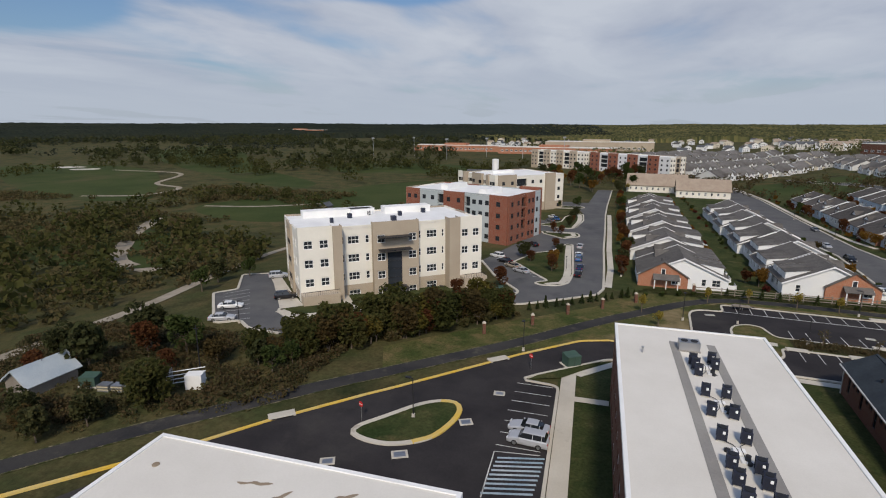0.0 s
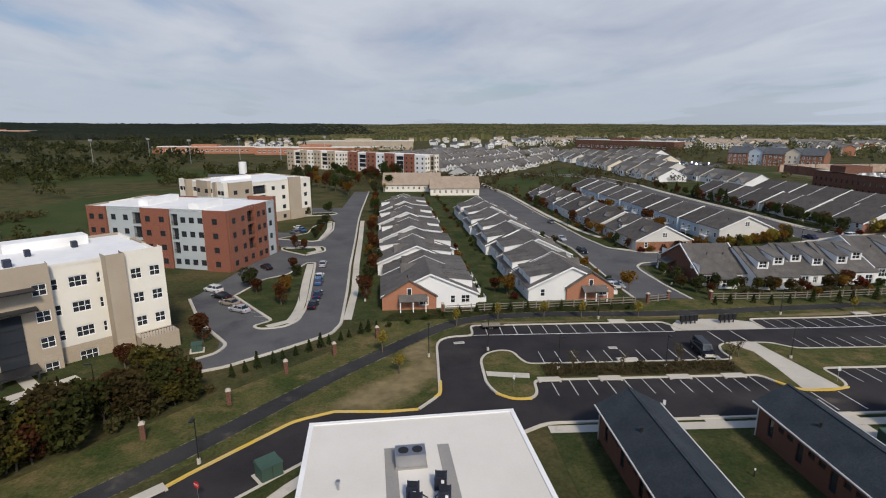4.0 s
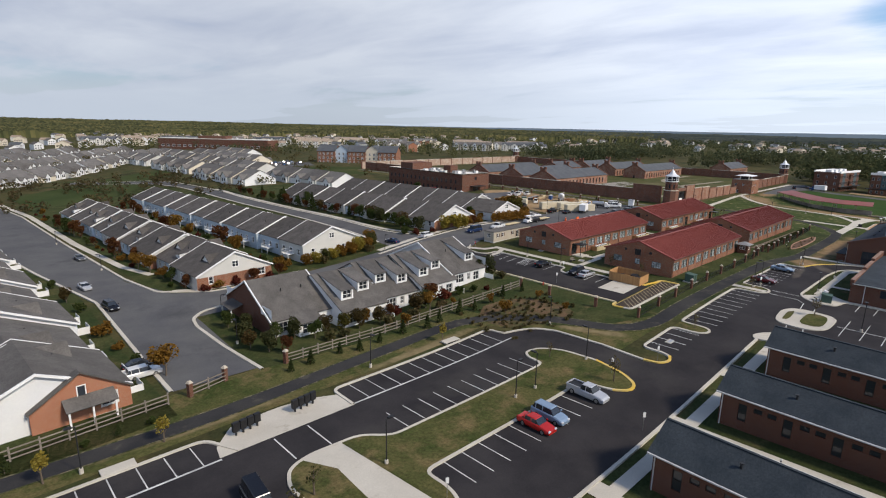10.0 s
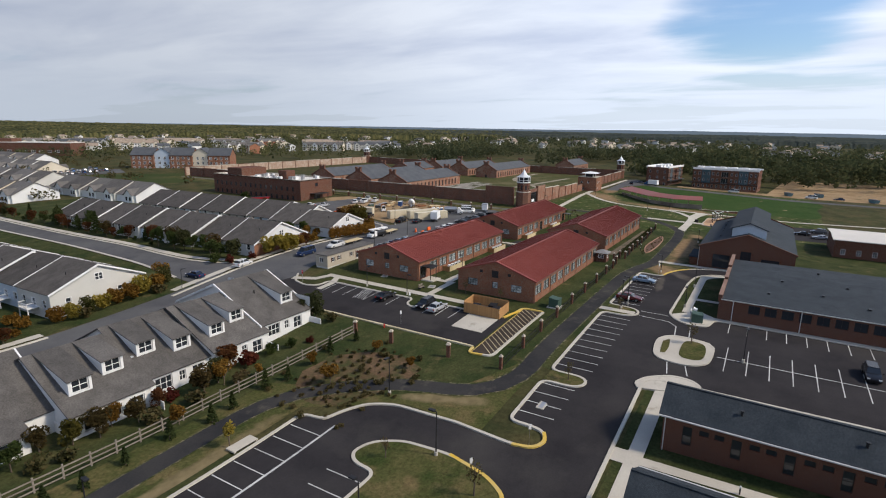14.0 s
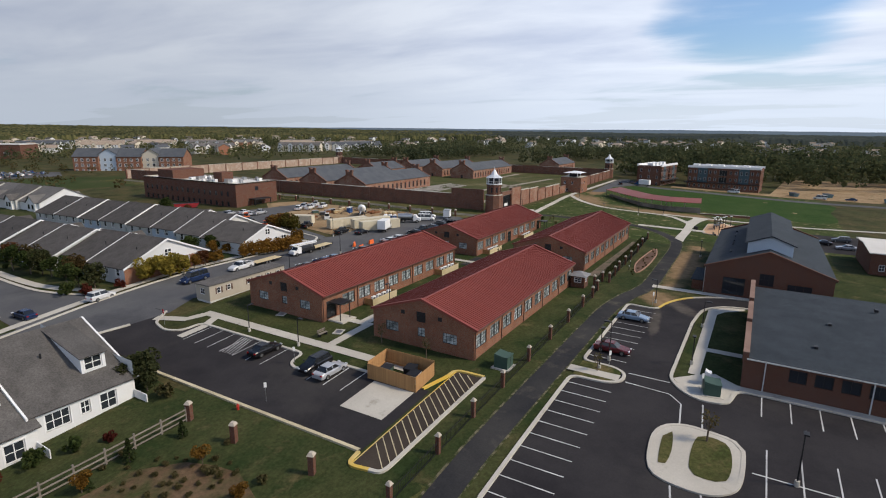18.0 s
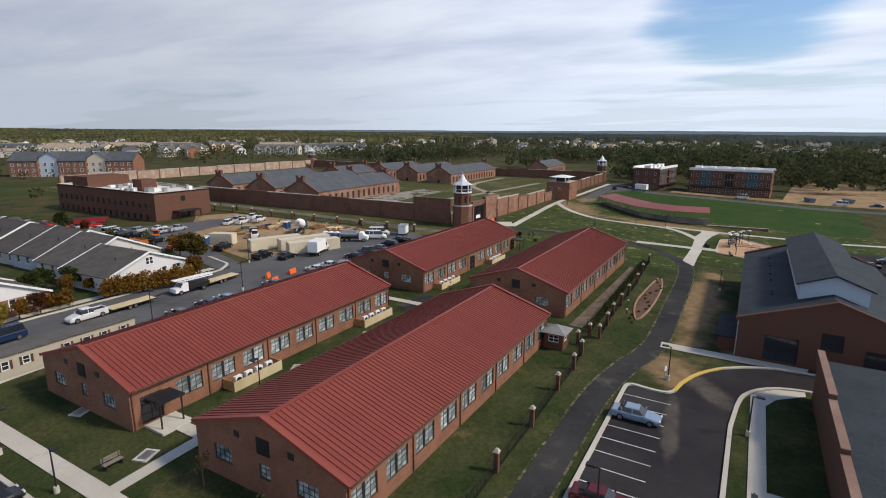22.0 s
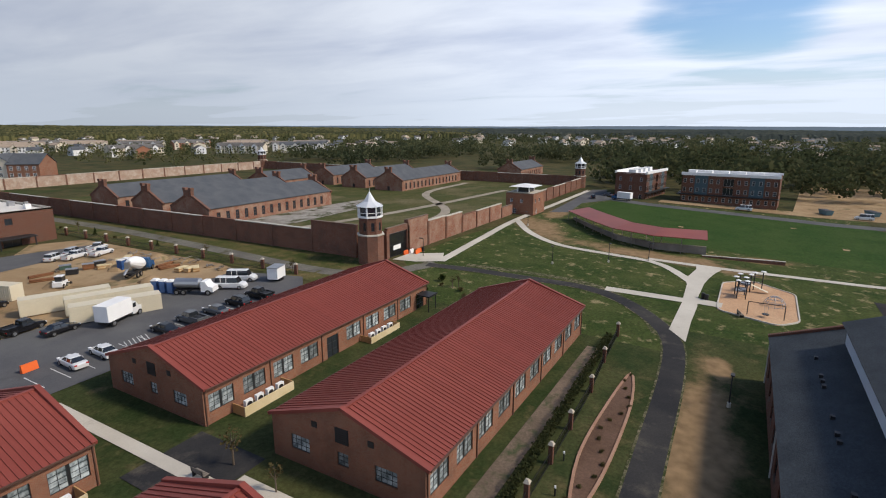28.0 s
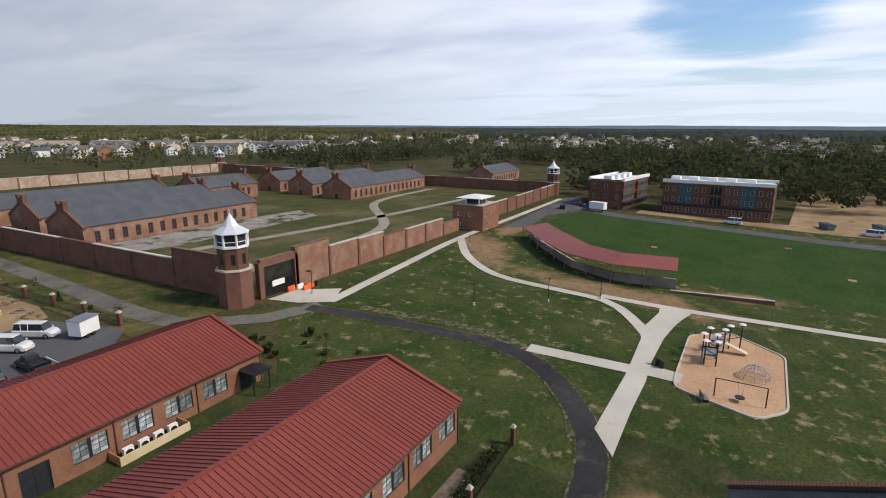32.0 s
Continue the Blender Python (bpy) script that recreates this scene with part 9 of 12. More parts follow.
# paler, bluer leaves: distance haze painted into the eastern canopy
F_CANOPY_EAST = foliage("haze_tinted_east_canopy", [(0.054, 0.070, 0.064), (0.084, 0.100, 0.086), (0.14, 0.145, 0.105)], drift=0.004, leaf=0.35)


def leaf_quads(rng, pts, size, flat=0.6):
    """Small four-cornered leaf sprays at given points, each turned its own way."""
    n = len(pts)
    a = rng.normal(size=(n, 3))
    a[:, 2] *= flat
    a /= np.linalg.norm(a, axis=1)[:, None] + 1e-9
    b = np.cross(a, rng.normal(size=(n, 3)))
    b /= np.linalg.norm(b, axis=1)[:, None] + 1e-9
    s = size * rng.uniform(0.6, 1.4, (n, 1))
    k = rng.uniform(0.5, 1.0, (n, 1))
    v = np.stack([pts - a * s, pts - b * s * k, pts + a * s, pts + b * s * k], 1).reshape(-1, 3)
    f = np.arange(4 * n).reshape(-1, 4)
    return v, f


def mesh_np(name, v, f, material):
    me = bpy.data.meshes.new(name)
    me.from_pydata(v.tolist(), [], f.tolist())
    me.materials.append(material)
    me.update()
    return me


def crown_points(rng, n, h0, h1, r, kind):
    out = []
    if kind == "cone":
        z = rng.uniform(0, 1, n) ** 0.8
        ang, rad = rng.uniform(0, 2 * np.pi, n), np.sqrt(rng.uniform(0.25, 1, n)) * r * (1 - z) * (0.85 + 0.3 * np.sin(z * 40))
        return np.c_[rad * np.cos(ang), rad * np.sin(ang), h0 + z * (h1 - h0)]
    k = 9
    for i in range(k):
        a, q = rng.uniform(0, 2 * np.pi), rng.uniform(0.15, 0.68) * r
        zc = h0 + (h1 - h0) * rng.uniform(0.25, 0.82)
        rr = rng.uniform(0.34, 0.55) * r
        d = rng.normal(size=(n // k, 3))
        d /= np.linalg.norm(d, axis=1)[:, None]
        d *= (rng.uniform(0.45, 1.0, (n // k, 1)) ** 0.5) * rr
        d[:, 2] *= min(1.3, (h1 - h0) / (2.2 * r)) + 0.25
        out.append(d + [q * math.cos(a), q * math.sin(a), zc])
    p = np.concatenate(out)
    p[:, 2] = np.clip(p[:, 2], h0 * 0.8, h1)
    return p


def tree(name, label, h, r, material, seed, n=700, kind="round", size=0.3, trunk=0.35, group="trees"):
    """Tapered trunk, limbs and a crown of leaf sprays; its base at the origin."""
    rng = np.random.default_rng(seed)
    t = thing(name, label, "tree" if h > 2.5 else "shrub", 0, 0, 0, 0, group)
    h0 = h * trunk
    w = Mesh().tube((0, 0, -0.4), (0.02 * h, 0.01 * h, h0), 0.022 * h + 0.03, 0.016 * h + 0.02, 7).tube((0.02 * h, 0.01 * h, h0), (0, 0, h * 0.86), 0.016 * h + 0.02, 0.02, 6)
    for i in range(6 if kind != "cone" else 0):
        a = i * 1.05 + rng.uniform(-0.3, 0.3)
        z = h0 * rng.uniform(0.8, 1.3)
        w.tube((0.01 * h, 0, z), (math.cos(a) * r * 0.62, math.sin(a) * r * 0.62, z + (h - z) * rng.uniform(0.35, 0.6)), 0.009 * h + 0.01, 0.012, 5)
    if trunk > 0.12:
        w.ob("trunk", BARK, t)
    else:
        v, f = leaf_quads(rng, crown_points(rng, n, h0 * 0.8, h, r, kind), size)
        bpy.data.objects.remove(t)
        return tagged(new(name, mesh_np(name, v, f, material)), label, "shrub", group)
    v, f = leaf_quads(rng, crown_points(rng, n, h0 * (0.8 if kind != "cone" else 0.35), h, r, kind), size)
    part("crown", mesh_np("crown", v, f, material), t)
    return t


TREES = {
    "green": tree("broadleaf_tree", "dark green broadleaf tree with an uneven crown", 8.0, 3.4, F_GREEN, 1, 1100, size=0.34),
    "dark": tree("broadleaf_tree", "dark brownish green tree at the thicket's edge", 8.0, 3.6, F_DARK, 2, 1100, size=0.36, trunk=0.2),
    "thicket": tree("broadleaf_tree", "dense olive green tree in the thicket before the apartments", 8.0, 3.8, F_OLIVE, 22, 1500, size=0.36, trunk=0.16),
    "gold": tree("autumn_tree", "olive and gold autumn tree in the thicket", 7.5, 3.2, F_GOLD, 23, 1200, size=0.32, trunk=0.2),
    "brown": tree("autumn_tree", "brown-leaved autumn tree in the thicket", 7.5, 3.3, F_BROWN, 24, 1200, size=0.33, trunk=0.18),
    "rust": tree("autumn_tree", "rust brown autumn tree with a dense crown", 7.0, 3.0, F_RUST, 3, 900, size=0.32, trunk=0.25),
    "orange": tree("autumn_tree", "bright orange autumn garden tree", 6.0, 2.6, F_ORANGE, 4, 900, size=0.27, trunk=0.28),
    "yellow": tree("autumn_tree", "thin young tree with yellow leaves", 4.2, 1.2, F_YELLOW, 5, 330, size=0.16, trunk=0.4),
    "sapling": tree("sapling", "thin bare sapling with a few pale leaves", 4.0, 1.1, F_BRUSH, 6, 110, size=0.14, trunk=0.45),
    "red": tree("red_shrub", "red-leaved rounded garden shrub", 2.2, 1.2, F_RED, 7, 420, size=0.2, trunk=0.1),
    "shrub": tree("green_shrub", "rounded green garden shrub", 1.9, 1.2, F_GREEN, 8, 420, size=0.2, trunk=0.1),
    "goldshrub": tree("gold_shrub", "golden orange garden bush", 2.8, 1.7, F_ORANGE, 9, 520, size=0.22, trunk=0.1),
    "goldbush": tree("gold_bush", "broad yellow and gold garden bush before a gable", 4.6, 2.6, F_YELLOW, 31, 1100, size=0.26, trunk=0.1),
    "orangebush": tree("orange_bush", "broad bright orange garden bush before a gable", 4.6, 2.6, F_ORANGE, 32, 1100, size=0.26, trunk=0.1),
    "ever": tree("evergreen_tree", "narrow young evergreen tree", 3.0, 0.9, F_PINE, 10, 420, "cone", 0.2, 0.2),
    "pine": tree("pine_tree", "tall dark evergreen tree", 9.0, 2.6, F_PINE, 11, 900, "cone", 0.38, 0.2),
    "brush": tree("brush_clump", "low tangled brown brush clump", 1.3, 1.0, F_BRUSH, 12, 260, size=0.15, trunk=0.08),
}
PLACED = set()


def plant(kind, x, y, s=1.0, rz=0.0, dz=0.0):
    m = pose(x, y, G(x, y) + dz, 0, 0, rz) @ Matrix.Diagonal((s, s, s * (0.9 + 0.2 * ((x * 7.3 + y * 3.1) % 1)), 1))
    if kind not in PLACED:
        PLACED.add(kind)
        TREES[kind].matrix_basis = m
        return TREES[kind]
    o = copy_thing(TREES[kind], pose(0, 0, 0))
    o.matrix_basis = m
    return o


rnd = random.Random(11)
# thicket before the white apartments
for k in range(76):
    s, d = rnd.random() * 0.94, rnd.uniform(0.5, 8.6)
    x, y = -39 + 27.5 * s - 0.78 * d, 66 + 34.5 * s + 0.62 * d
    plant(rnd.choice(("thicket", "gold", "brown", "rust", "thicket", "brown", "gold", "thicket")), x, y, rnd.uniform(0.55, 0.9) * (1.0 if s > 0.1 else 0.75), rnd.uniform(0, 360))
for k in range(30):
    s = rnd.random()
    plant("brush", -40.5 + 29 * s + rnd.uniform(-1, 1), 66.5 + 36 * s + rnd.uniform(-1, 1), rnd.uniform(0.8, 1.7), rnd.uniform(0, 360))
# trees round the old sheds at the trail
for x, y, kd, s in ((-62.9, 60, "dark", 1.0), (-48.4, 47.4, "thicket", 0.72), (-50.2, 48.6, "brown", 0.6), (-53.4, 37, "dark", 0.55), (-56, 37.4, "brown", 0.5), (-58.4, 39, "dark", 0.6), (-45, 63, "thicket", 0.6), (-42.4, 64.4, "brown", 0.55), (-54.2, 55.7, "rust", 0.55), (-48.9, 59.8, "brown", 0.6), (-56.2, 60.8, "green", 0.9), (-39.8, 60.6, "green", 0.6), (-43.6, 62.1, "dark", 0.6), (-39.2, 64.4, "green", 0.5),
                    (-61.2, 58.2, "rust", 0.8), (-65.9, 52.1, "dark", 1.0), (-68.5, 46.2, "rust", 0.7), (-72.3, 52.7, "dark", 0.8), (-51.2, 41.4, "dark", 0.6), (-45.8, 65.6, "pine", 0.35), (-43.3, 68.6, "pine", 0.3), (-47.9, 69, "pine", 0.35), (-85.2, 92.2, "green", 0.7), (-88.9, 100.9, "dark", 0.8), (-84.6, 107.2, "green", 0.6)):
    plant(kd, x, y, s, rnd.uniform(0, 360))
# trees between apartment street and cottages, and by the apartments
for k in range(26):
    y = 141 + k * 6.4
    plant(rnd.choice(("rust", "orange", "rust", "dark", "green", "red")), 5.6 - 0.07 * (y - 135) - rnd.uniform(-0.6, 1.6), y, rnd.uniform(0.5, 0.78), rnd.uniform(0, 360))
for x, y in ((-14.5, 146), (-16, 152), (-15, 160), (-17, 166), (-13.4, 138), (-21, 147), (-24, 152), (-19, 188), (-22, 190.5), (-19, 206), (-18.6, 214), (-20, 222), (-19.5, 230), (-22, 252), (-30, 250.6), (-21.5, 118), (-29, 108)):
    plant(rnd.choice(("rust", "green", "rust", "orange", "dark")), x, y, rnd.uniform(0.4, 0.75), rnd.uniform(0, 360))
for k in range(70):
    plant(rnd.choice(("green", "dark", "orange", "rust", "green", "yellow")), rnd.uniform(-70, 10), rnd.uniform(300, 440), rnd.uniform(0.7, 1.3), rnd.uniform(0, 360))
# gardens between the cottage rows
for k in range(60):
    y = 140 + k * 2.9
    c = 32.2 - 0.062 * (y - 135)
    plant(rnd.choice(("shrub", "shrub", "brush", "goldshrub", "red", "brush")), c + rnd.choice((-3.2, 3.4)) + rnd.uniform(-0.7, 0.7), y, rnd.uniform(0.4, 0.85), rnd.uniform(0, 360))
for x, y, kd, s in ((34.5, 143.5, "orange", 0.75), (32, 146, "rust", 0.5), (62.4, 145, "orange", 0.85), (60.5, 152, "shrub", 0.8), (59.6, 160, "goldshrub", 0.6), (59, 168, "goldshrub", 1.0), (58.5, 184, "shrub", 1.0), (57.5, 192, "brown", 0.4), (56.5, 205, "shrub", 0.9)):
    plant(kd, x, y, s, rnd.uniform(0, 360))
# between rows three and four, and the street trees
for k in range(44):
    y = 186 + k * 3.1
    plant(rnd.choice(("goldshrub", "red", "shrub", "orange", "rust", "shrub")), 102.4 - 0.066 * (y - 185) + rnd.uniform(-2.2, 2.2), y, rnd.uniform(0.4, 0.95), rnd.uniform(0, 360))
for k in range(34):
    y = 186 + k * 4
    plant(rnd.choice(("orange", "rust", "red", "shrub", "goldshrub", "green", "rust")), 77.4 - 0.075 * (y - 185) + rnd.uniform(-1.4, 1.0), y, rnd.uniform(0.4, 0.8), rnd.uniform(0, 360))
for k in range(40):
    y = 190 + k * 3.2
    plant(rnd.choice(("green", "dark", "brown", "rust", "pine", "shrub", "green")), 148.4 - 0.03 * (y - 190) + rnd.uniform(-1.6, 1.4), y, rnd.uniform(0.42, 0.78), rnd.uniform(0, 360))
for x, y, kd, s in ((81, 181.9, "red", 0.9), (84, 183, "goldshrub", 0.9), (88, 182.4, "red", 1.0), (92, 182.2, "rust", 0.5), (96, 182.6, "red", 0.9), (99, 184, "rust", 0.45), (108, 186.6, "orangebush", 0.7), (110.6, 185.6, "goldbush", 0.65), (113, 186, "thicket", 0.42), (115.6, 186.2, "goldbush", 0.75), (118.4, 186.4, "orangebush", 0.85), (121.2, 186, "orangebush", 0.9), (124, 186.2, "goldbush", 0.9), (126.8, 186.6, "orangebush", 0.9), (129.4, 188, "thicket", 0.5), (130.6, 191, "orange", 0.7), (126, 184.6, "brush", 1.8), (112, 184.6, "brush", 1.6),
                    (133, 147.5, "dark", 0.62), (151, 186.2, "red", 0.9), (155.4, 184.6, "goldbush", 1.0), (158.8, 184.2, "goldbush", 1.15), (162.2, 184.2, "goldbush", 1.0), (165.5, 184.8, "orange", 0.6), (168.5, 185.6, "rust", 0.5), (172, 187, "goldshrub", 1.2), (146, 188, "red", 1.0), (144, 191, "shrub", 1.2),
                    (172.5, 198, "green", 0.6), (175.5, 200, "green", 0.55), (175.5, 193, "orange", 0.6), (201.8, 200, "orange", 1.05), (202.1, 195.4, "gold", 0.95), (194.7, 185, "orangebush", 0.9), (204.2, 256, "green", 0.8), (204, 244.4, "rust", 0.6), (204.2, 233, "gold", 0.4), (203, 198, "rust", 0.8), (180, 192, "goldshrub", 1.2), (178, 196, "green", 0.6), (205, 206, "rust", 0.6)):
    plant(kd, x, y, s, rnd.uniform(0, 360))
# gardens of the dormer row
for x, y, kd, s in ((76, 150.4, "dark", 0.5), (75.6, 146.5, "brown", 0.45), (77.2, 143.2, "dark", 0.5), (79, 140.6, "rust", 0.4), (80.2, 147, "green", 0.42), (83, 145.8, "dark", 0.45), (85.4, 143.2, "green", 0.42), (88.6, 145, "brown", 0.42), (91.2, 143.2, "gold", 0.45), (93.6, 142, "brown", 0.5), (95.6, 143.4, "orange", 0.5), (97.8, 141.4, "brown", 0.45),
                    (100.9, 142.4, "rust", 0.42), (103, 143, "red", 0.9), (106.4, 140.8, "brown", 0.55), (109, 141.6, "dark", 0.5), (112.4, 143.4, "rust", 0.6), (114.6, 142, "red", 1.2), (118.6, 141.6, "shrub", 0.9), (121.5, 140.6, "shrub", 0.8), (124.4, 139.4, "red", 0.6), (130.9, 147.6, "dark", 0.6), (132, 145.4, "dark", 0.5), (133, 148.6, "green", 0.45), (132.4, 142, "brush", 1.4), (78, 154, "dark", 0.45), (76.4, 158, "green", 0.4), (86.8, 141, "brush", 1.5), (98.6, 139.6, "brush", 1.6), (110.6, 138.9, "brush", 1.4), (104.4, 139.4, "brush", 1.6), (89.6, 140.4, "brush", 1.3)):
    plant(kd, x, y, s, rnd.uniform(0, 360))
# young evergreens along the fence and the trail
for k in range(13):
    x = 75.4 + k * 4.4 + rnd.uniform(-0.8, 0.8)
    plant("ever", x, 134.0 + 0.5 * ((k * 7) % 3) - 0.02 * (x - 75), rnd.uniform(0.6, 0.95), rnd.uniform(0, 360))
for x, y, s in ((113, 138, 0.3), (119, 133.6, 0.34), (126.4, 127, 0.36), (125, 120, 0.3)):
    plant("orange", x, y, s, rnd.uniform(0, 360))
for k in range(40):
    plant("brush", rnd.uniform(108, 131), rnd.uniform(117, 136), rnd.uniform(0.3, 0.7), rnd.uniform(0, 360))
for k in range(16):
    x = 6 + k * 3.4
    plant(rnd.choice(("ever", "ever", "shrub")), x, 131.8 if x > 24 else 118 + x * 0.58, rnd.uniform(0.45, 0.75), rnd.uniform(0, 360))
for k in range(14):
    plant("ever", -12 + k * 1.5 + rnd.uniform(-0.4, 0.4), 104 + k * 1.5, rnd.uniform(0.5, 0.8), rnd.uniform(0, 360))
for x, y in ((29.9, 127), (38.7, 126.8), (46, 127), (21.8, 123.8), (12, 104), (57, 126.8), (100, 127), (9, 112)):
    plant("yellow", x, y, rnd.uniform(0.7, 0.95), rnd.uniform(0, 360))
for x, y, s in ((116, 127, 0.5), (109, 140.3, 0.6), (100, 136.6, 0.45), ):
    plant("orange", x, y, s, rnd.uniform(0, 360))
# planted slope beside the trail
for k in range(96):
    x, y = 112 + (k % 12) * 1.4 + rnd.uniform(-0.5, 0.5), 119.5 + (k // 12) * 1.75 + rnd.uniform(-0.5, 0.5)
    if ((x - 119.5) / 9) ** 2 + ((y - 126) / 7.8) ** 2 < 1:
        plant("brush", x, y, rnd.uniform(0.25, 0.5), rnd.uniform(0, 360))
for k in range(20):
    plant("brush", 112 + k * 0.25 + rnd.uniform(-0.3, 0.3), 121.8 - 0.3 * k * 0.2, rnd.uniform(0.25, 0.4), rnd.uniform(0, 360))
# median planting
for x, y in ((37.5, 104), (45, 103.6), (53.5, 104.3), (61.5, 104.4), (64.6, 107), (107, 110.5), (106.5, 99.5), (152.5, 86.5), (162, 99.6), (132.2, 99), (154.5, 120), (155.5, 128), (204.8, 127), (205.5, 133), (162, 158.6), (170, 159)):
    plant("sapling", x, y, rnd.uniform(0.6, 1.0), rnd.uniform(0, 360), 0.1)
# shrubs and saplings round the red roofs and along the iron fence
for k in range(16):
    plant(rnd.choice(("sapling", "brush", "shrub")), rnd.uniform(252, 263), rnd.uniform(134, 150), rnd.uniform(0.4, 0.8), rnd.uniform(0, 360))
for k in range(12):
    plant(("sapling", "brush", "ever")[k % 3], rnd.uniform(251, 253), 172 + k * 9, rnd.uniform(0.5, 0.8), rnd.uniform(0, 360))
for k in range(16):
    plant("brush", 212 + k * 2.0, 105.6 + 0.8 * math.sin(k), 0.3, rnd.uniform(0, 360))


def woods(name, label, material, spots, leaves, size, seed, category="woods"):
    """One mass of crowns that nobody could count; spots: x, y, crown radius, height."""
    rng = np.random.default_rng(seed)
    pts, sz = [], []
    for x, y, r, h in spots:
        d = rng.normal(size=(leaves, 3))
        d /= np.linalg.norm(d, axis=1)[:, None]
        d *= rng.uniform(0.55, 1.0, (leaves, 1))
        pts.append(d * [r, r, h * 0.42] + [x, y, G(x, y) + h * 0.55])
        sz.append(np.full(leaves, r * size))
    p, s = np.concatenate(pts), np.concatenate(sz)
    v, f = leaf_quads(rng, p, 1.0, 0.8)
    v = (v.reshape(-1, 4, 3) - p[:, None]) * s[:, None, None] + p[:, None]
    o = new(name, mesh_np(name, v.reshape(-1, 3), f, material))
    return tagged(o, label, category, "", "stuff")


def scatter(n, x0, x1, y0, y1, keep, r, h, seed):
    rg, out = random.Random(seed), []
    while n > 0:
        n -= 1
        x, y = rg.uniform(x0, x1), rg.uniform(y0, y1)
        if keep(x, y):
            k = rg.uniform(0.7, 1.35)
            out.append((x, y, r * k, h * k))
    return out


def valley(x, y):
    """Where brush grows: off the tracks and fairways, in patches."""
    if x > -97 + 0.1 * (y - 90) or noise.noise((x * 0.013, y * 0.013, 3.0)) < -0.18:
        return False
    if x > -330 and y > 198 and x > -240 + (y - 198) * 0.3 and y < 400:
        return noise.noise((x * 0.02, y * 0.02, 9.0)) > 0.15
    d = min(math.hypot(x - a, y - b) for a, b in ((-124, 112), (-137, 117), (-147, 121), (-160, 132), (-168, 142), (-184, 158), (-196, 173), (-206, 188)))
    return d > 6 and not (-480 < x < -285 and 225 < y < 370)


woods("median_planting", "low brown and green plants on the car park median", F_BANK, [(x, y, r, h + 0.3) for x, y, r, h in scatter(240, 33.5, 62, 101.8, 105.3, lambda x, y: True, 0.38, 0.55, 46)], 40, 0.24, 46, "plants")
woods("hedge", "dark green hedge along the iron railing", F_DARK, [(205 + k * 0.75, 110.1 + 0.012 * k, 0.62, 1.5) for k in range(63)], 70, 0.2, 41, "hedge")
woods("amber_hedge", "tall amber autumn hedge before the white gable", F_AMBER, [(178 + k * 0.56, 185.4 - 0.21 * k + 0.5 * (k % 3 - 1), 1.25, 3.1 + 0.35 * ((k * 5) % 4)) for k in range(24)], 300, 0.15, 42, "hedge")


def shed_bank(x, y):
    """The overgrown bank between the trail and the gravel track, clear of the sheds."""
    u = (x + 53.9) * 0.59 + (y - 33.7) * -0.807
    v = math.hypot(x + 66.5, y - 46.5)
    w = math.hypot(x + 57, y - 47.5)
    return u < -5.5 and v > 4.6 and w > 3.0 and math.hypot(x + 47.5, y - 53) > 2.6 and not (x < -55 and y > 69) and not (y > 72) and noise.noise((x * 0.12, y * 0.12, 2.0)) > -0.28


woods("bank_brush", "tangled brown and olive brush on the bank", F_BANK, scatter(1300, -90, -34, 32, 78, shed_bank, 1.0, 1.15, 43), 60, 0.16, 43, "brush")
woods("bank_grass", "tall dry grass on the bank", F_BRUSH, scatter(900, -90, -34, 30, 80, lambda x, y: (x + 53.9) * 0.59 + (y - 33.7) * -0.807 < -3.2 and not (x < -55 and y > 69) and y < 76, 0.7, 0.6, 44), 26, 0.16, 44, "grass")
woods("valley_brush", "dark tangled brush and small trees of the valley", F_BRUSH, scatter(5600, -420, -92, 10, 300, valley, 2.1, 2.4, 1), 26, 0.24, 1)
woods("valley_trees", "dark olive trees in the golf course valley", F_OLIVE, scatter(1700, -520, -100, 60, 520, lambda x, y: valley(x, y) and noise.noise((x * 0.012, y * 0.012, 7.0)) > -0.02, 3.6, 8.0, 2), 46, 0.2, 2)
woods("valley_far_trees", "dark woods beyond the golf course", F_DARK, scatter(1500, -1300, -180, 420, 1300, lambda x, y: noise.noise((x * 0.005, y * 0.005, 4.0)) > -0.12 and x < -0.35 * y, 6.5, 11.0, 3), 34, 0.24, 3)


def far_spots(a0, a1, r0, r1, step, seed, size, keep=None):
    """Crowns in rings about the place, wider apart with distance; angles clockwise from +y."""
    rg, out, r = random.Random(seed), [], r0
    while r < r1:
        n = int(radians(a1 - a0) * r / (step * r / 600))
        for i in range(n):
            a = radians(a0 + (a1 - a0) * (i + rg.random()) / n)
            q = r * rg.uniform(0.98, 1.04)
            x, y = 110 + q * math.sin(a), 120 + q * math.cos(a)
            if keep is None or keep(x, y, q):
                k = rg.uniform(0.7, 1.3)
                out.append((x, y, size * k * (0.6 + q / 1400), (9 + q / 500) * rg.uniform(0.75, 1.2)))
        r *= 1.05
    return out


woods("far_woods_north", "yellow-green autumn woods among the far houses", F_WOODS, far_spots(-20, 62, 620, 1300, 8.5, 4, 4.2, lambda x, y, q: y > 700 and noise.noise((x * 0.004, y * 0.004, 1.0)) > 0.0), 24, 0.24, 4)
woods("far_woods_east", "dark green woods stretching east among the houses", F_EASTWOODS, far_spots(56, 130, 560, 1700, 8.0, 5, 4.4, lambda x, y, q: noise.noise((x * 0.004, y * 0.004, 2.0)) > -0.16), 26, 0.24, 5)
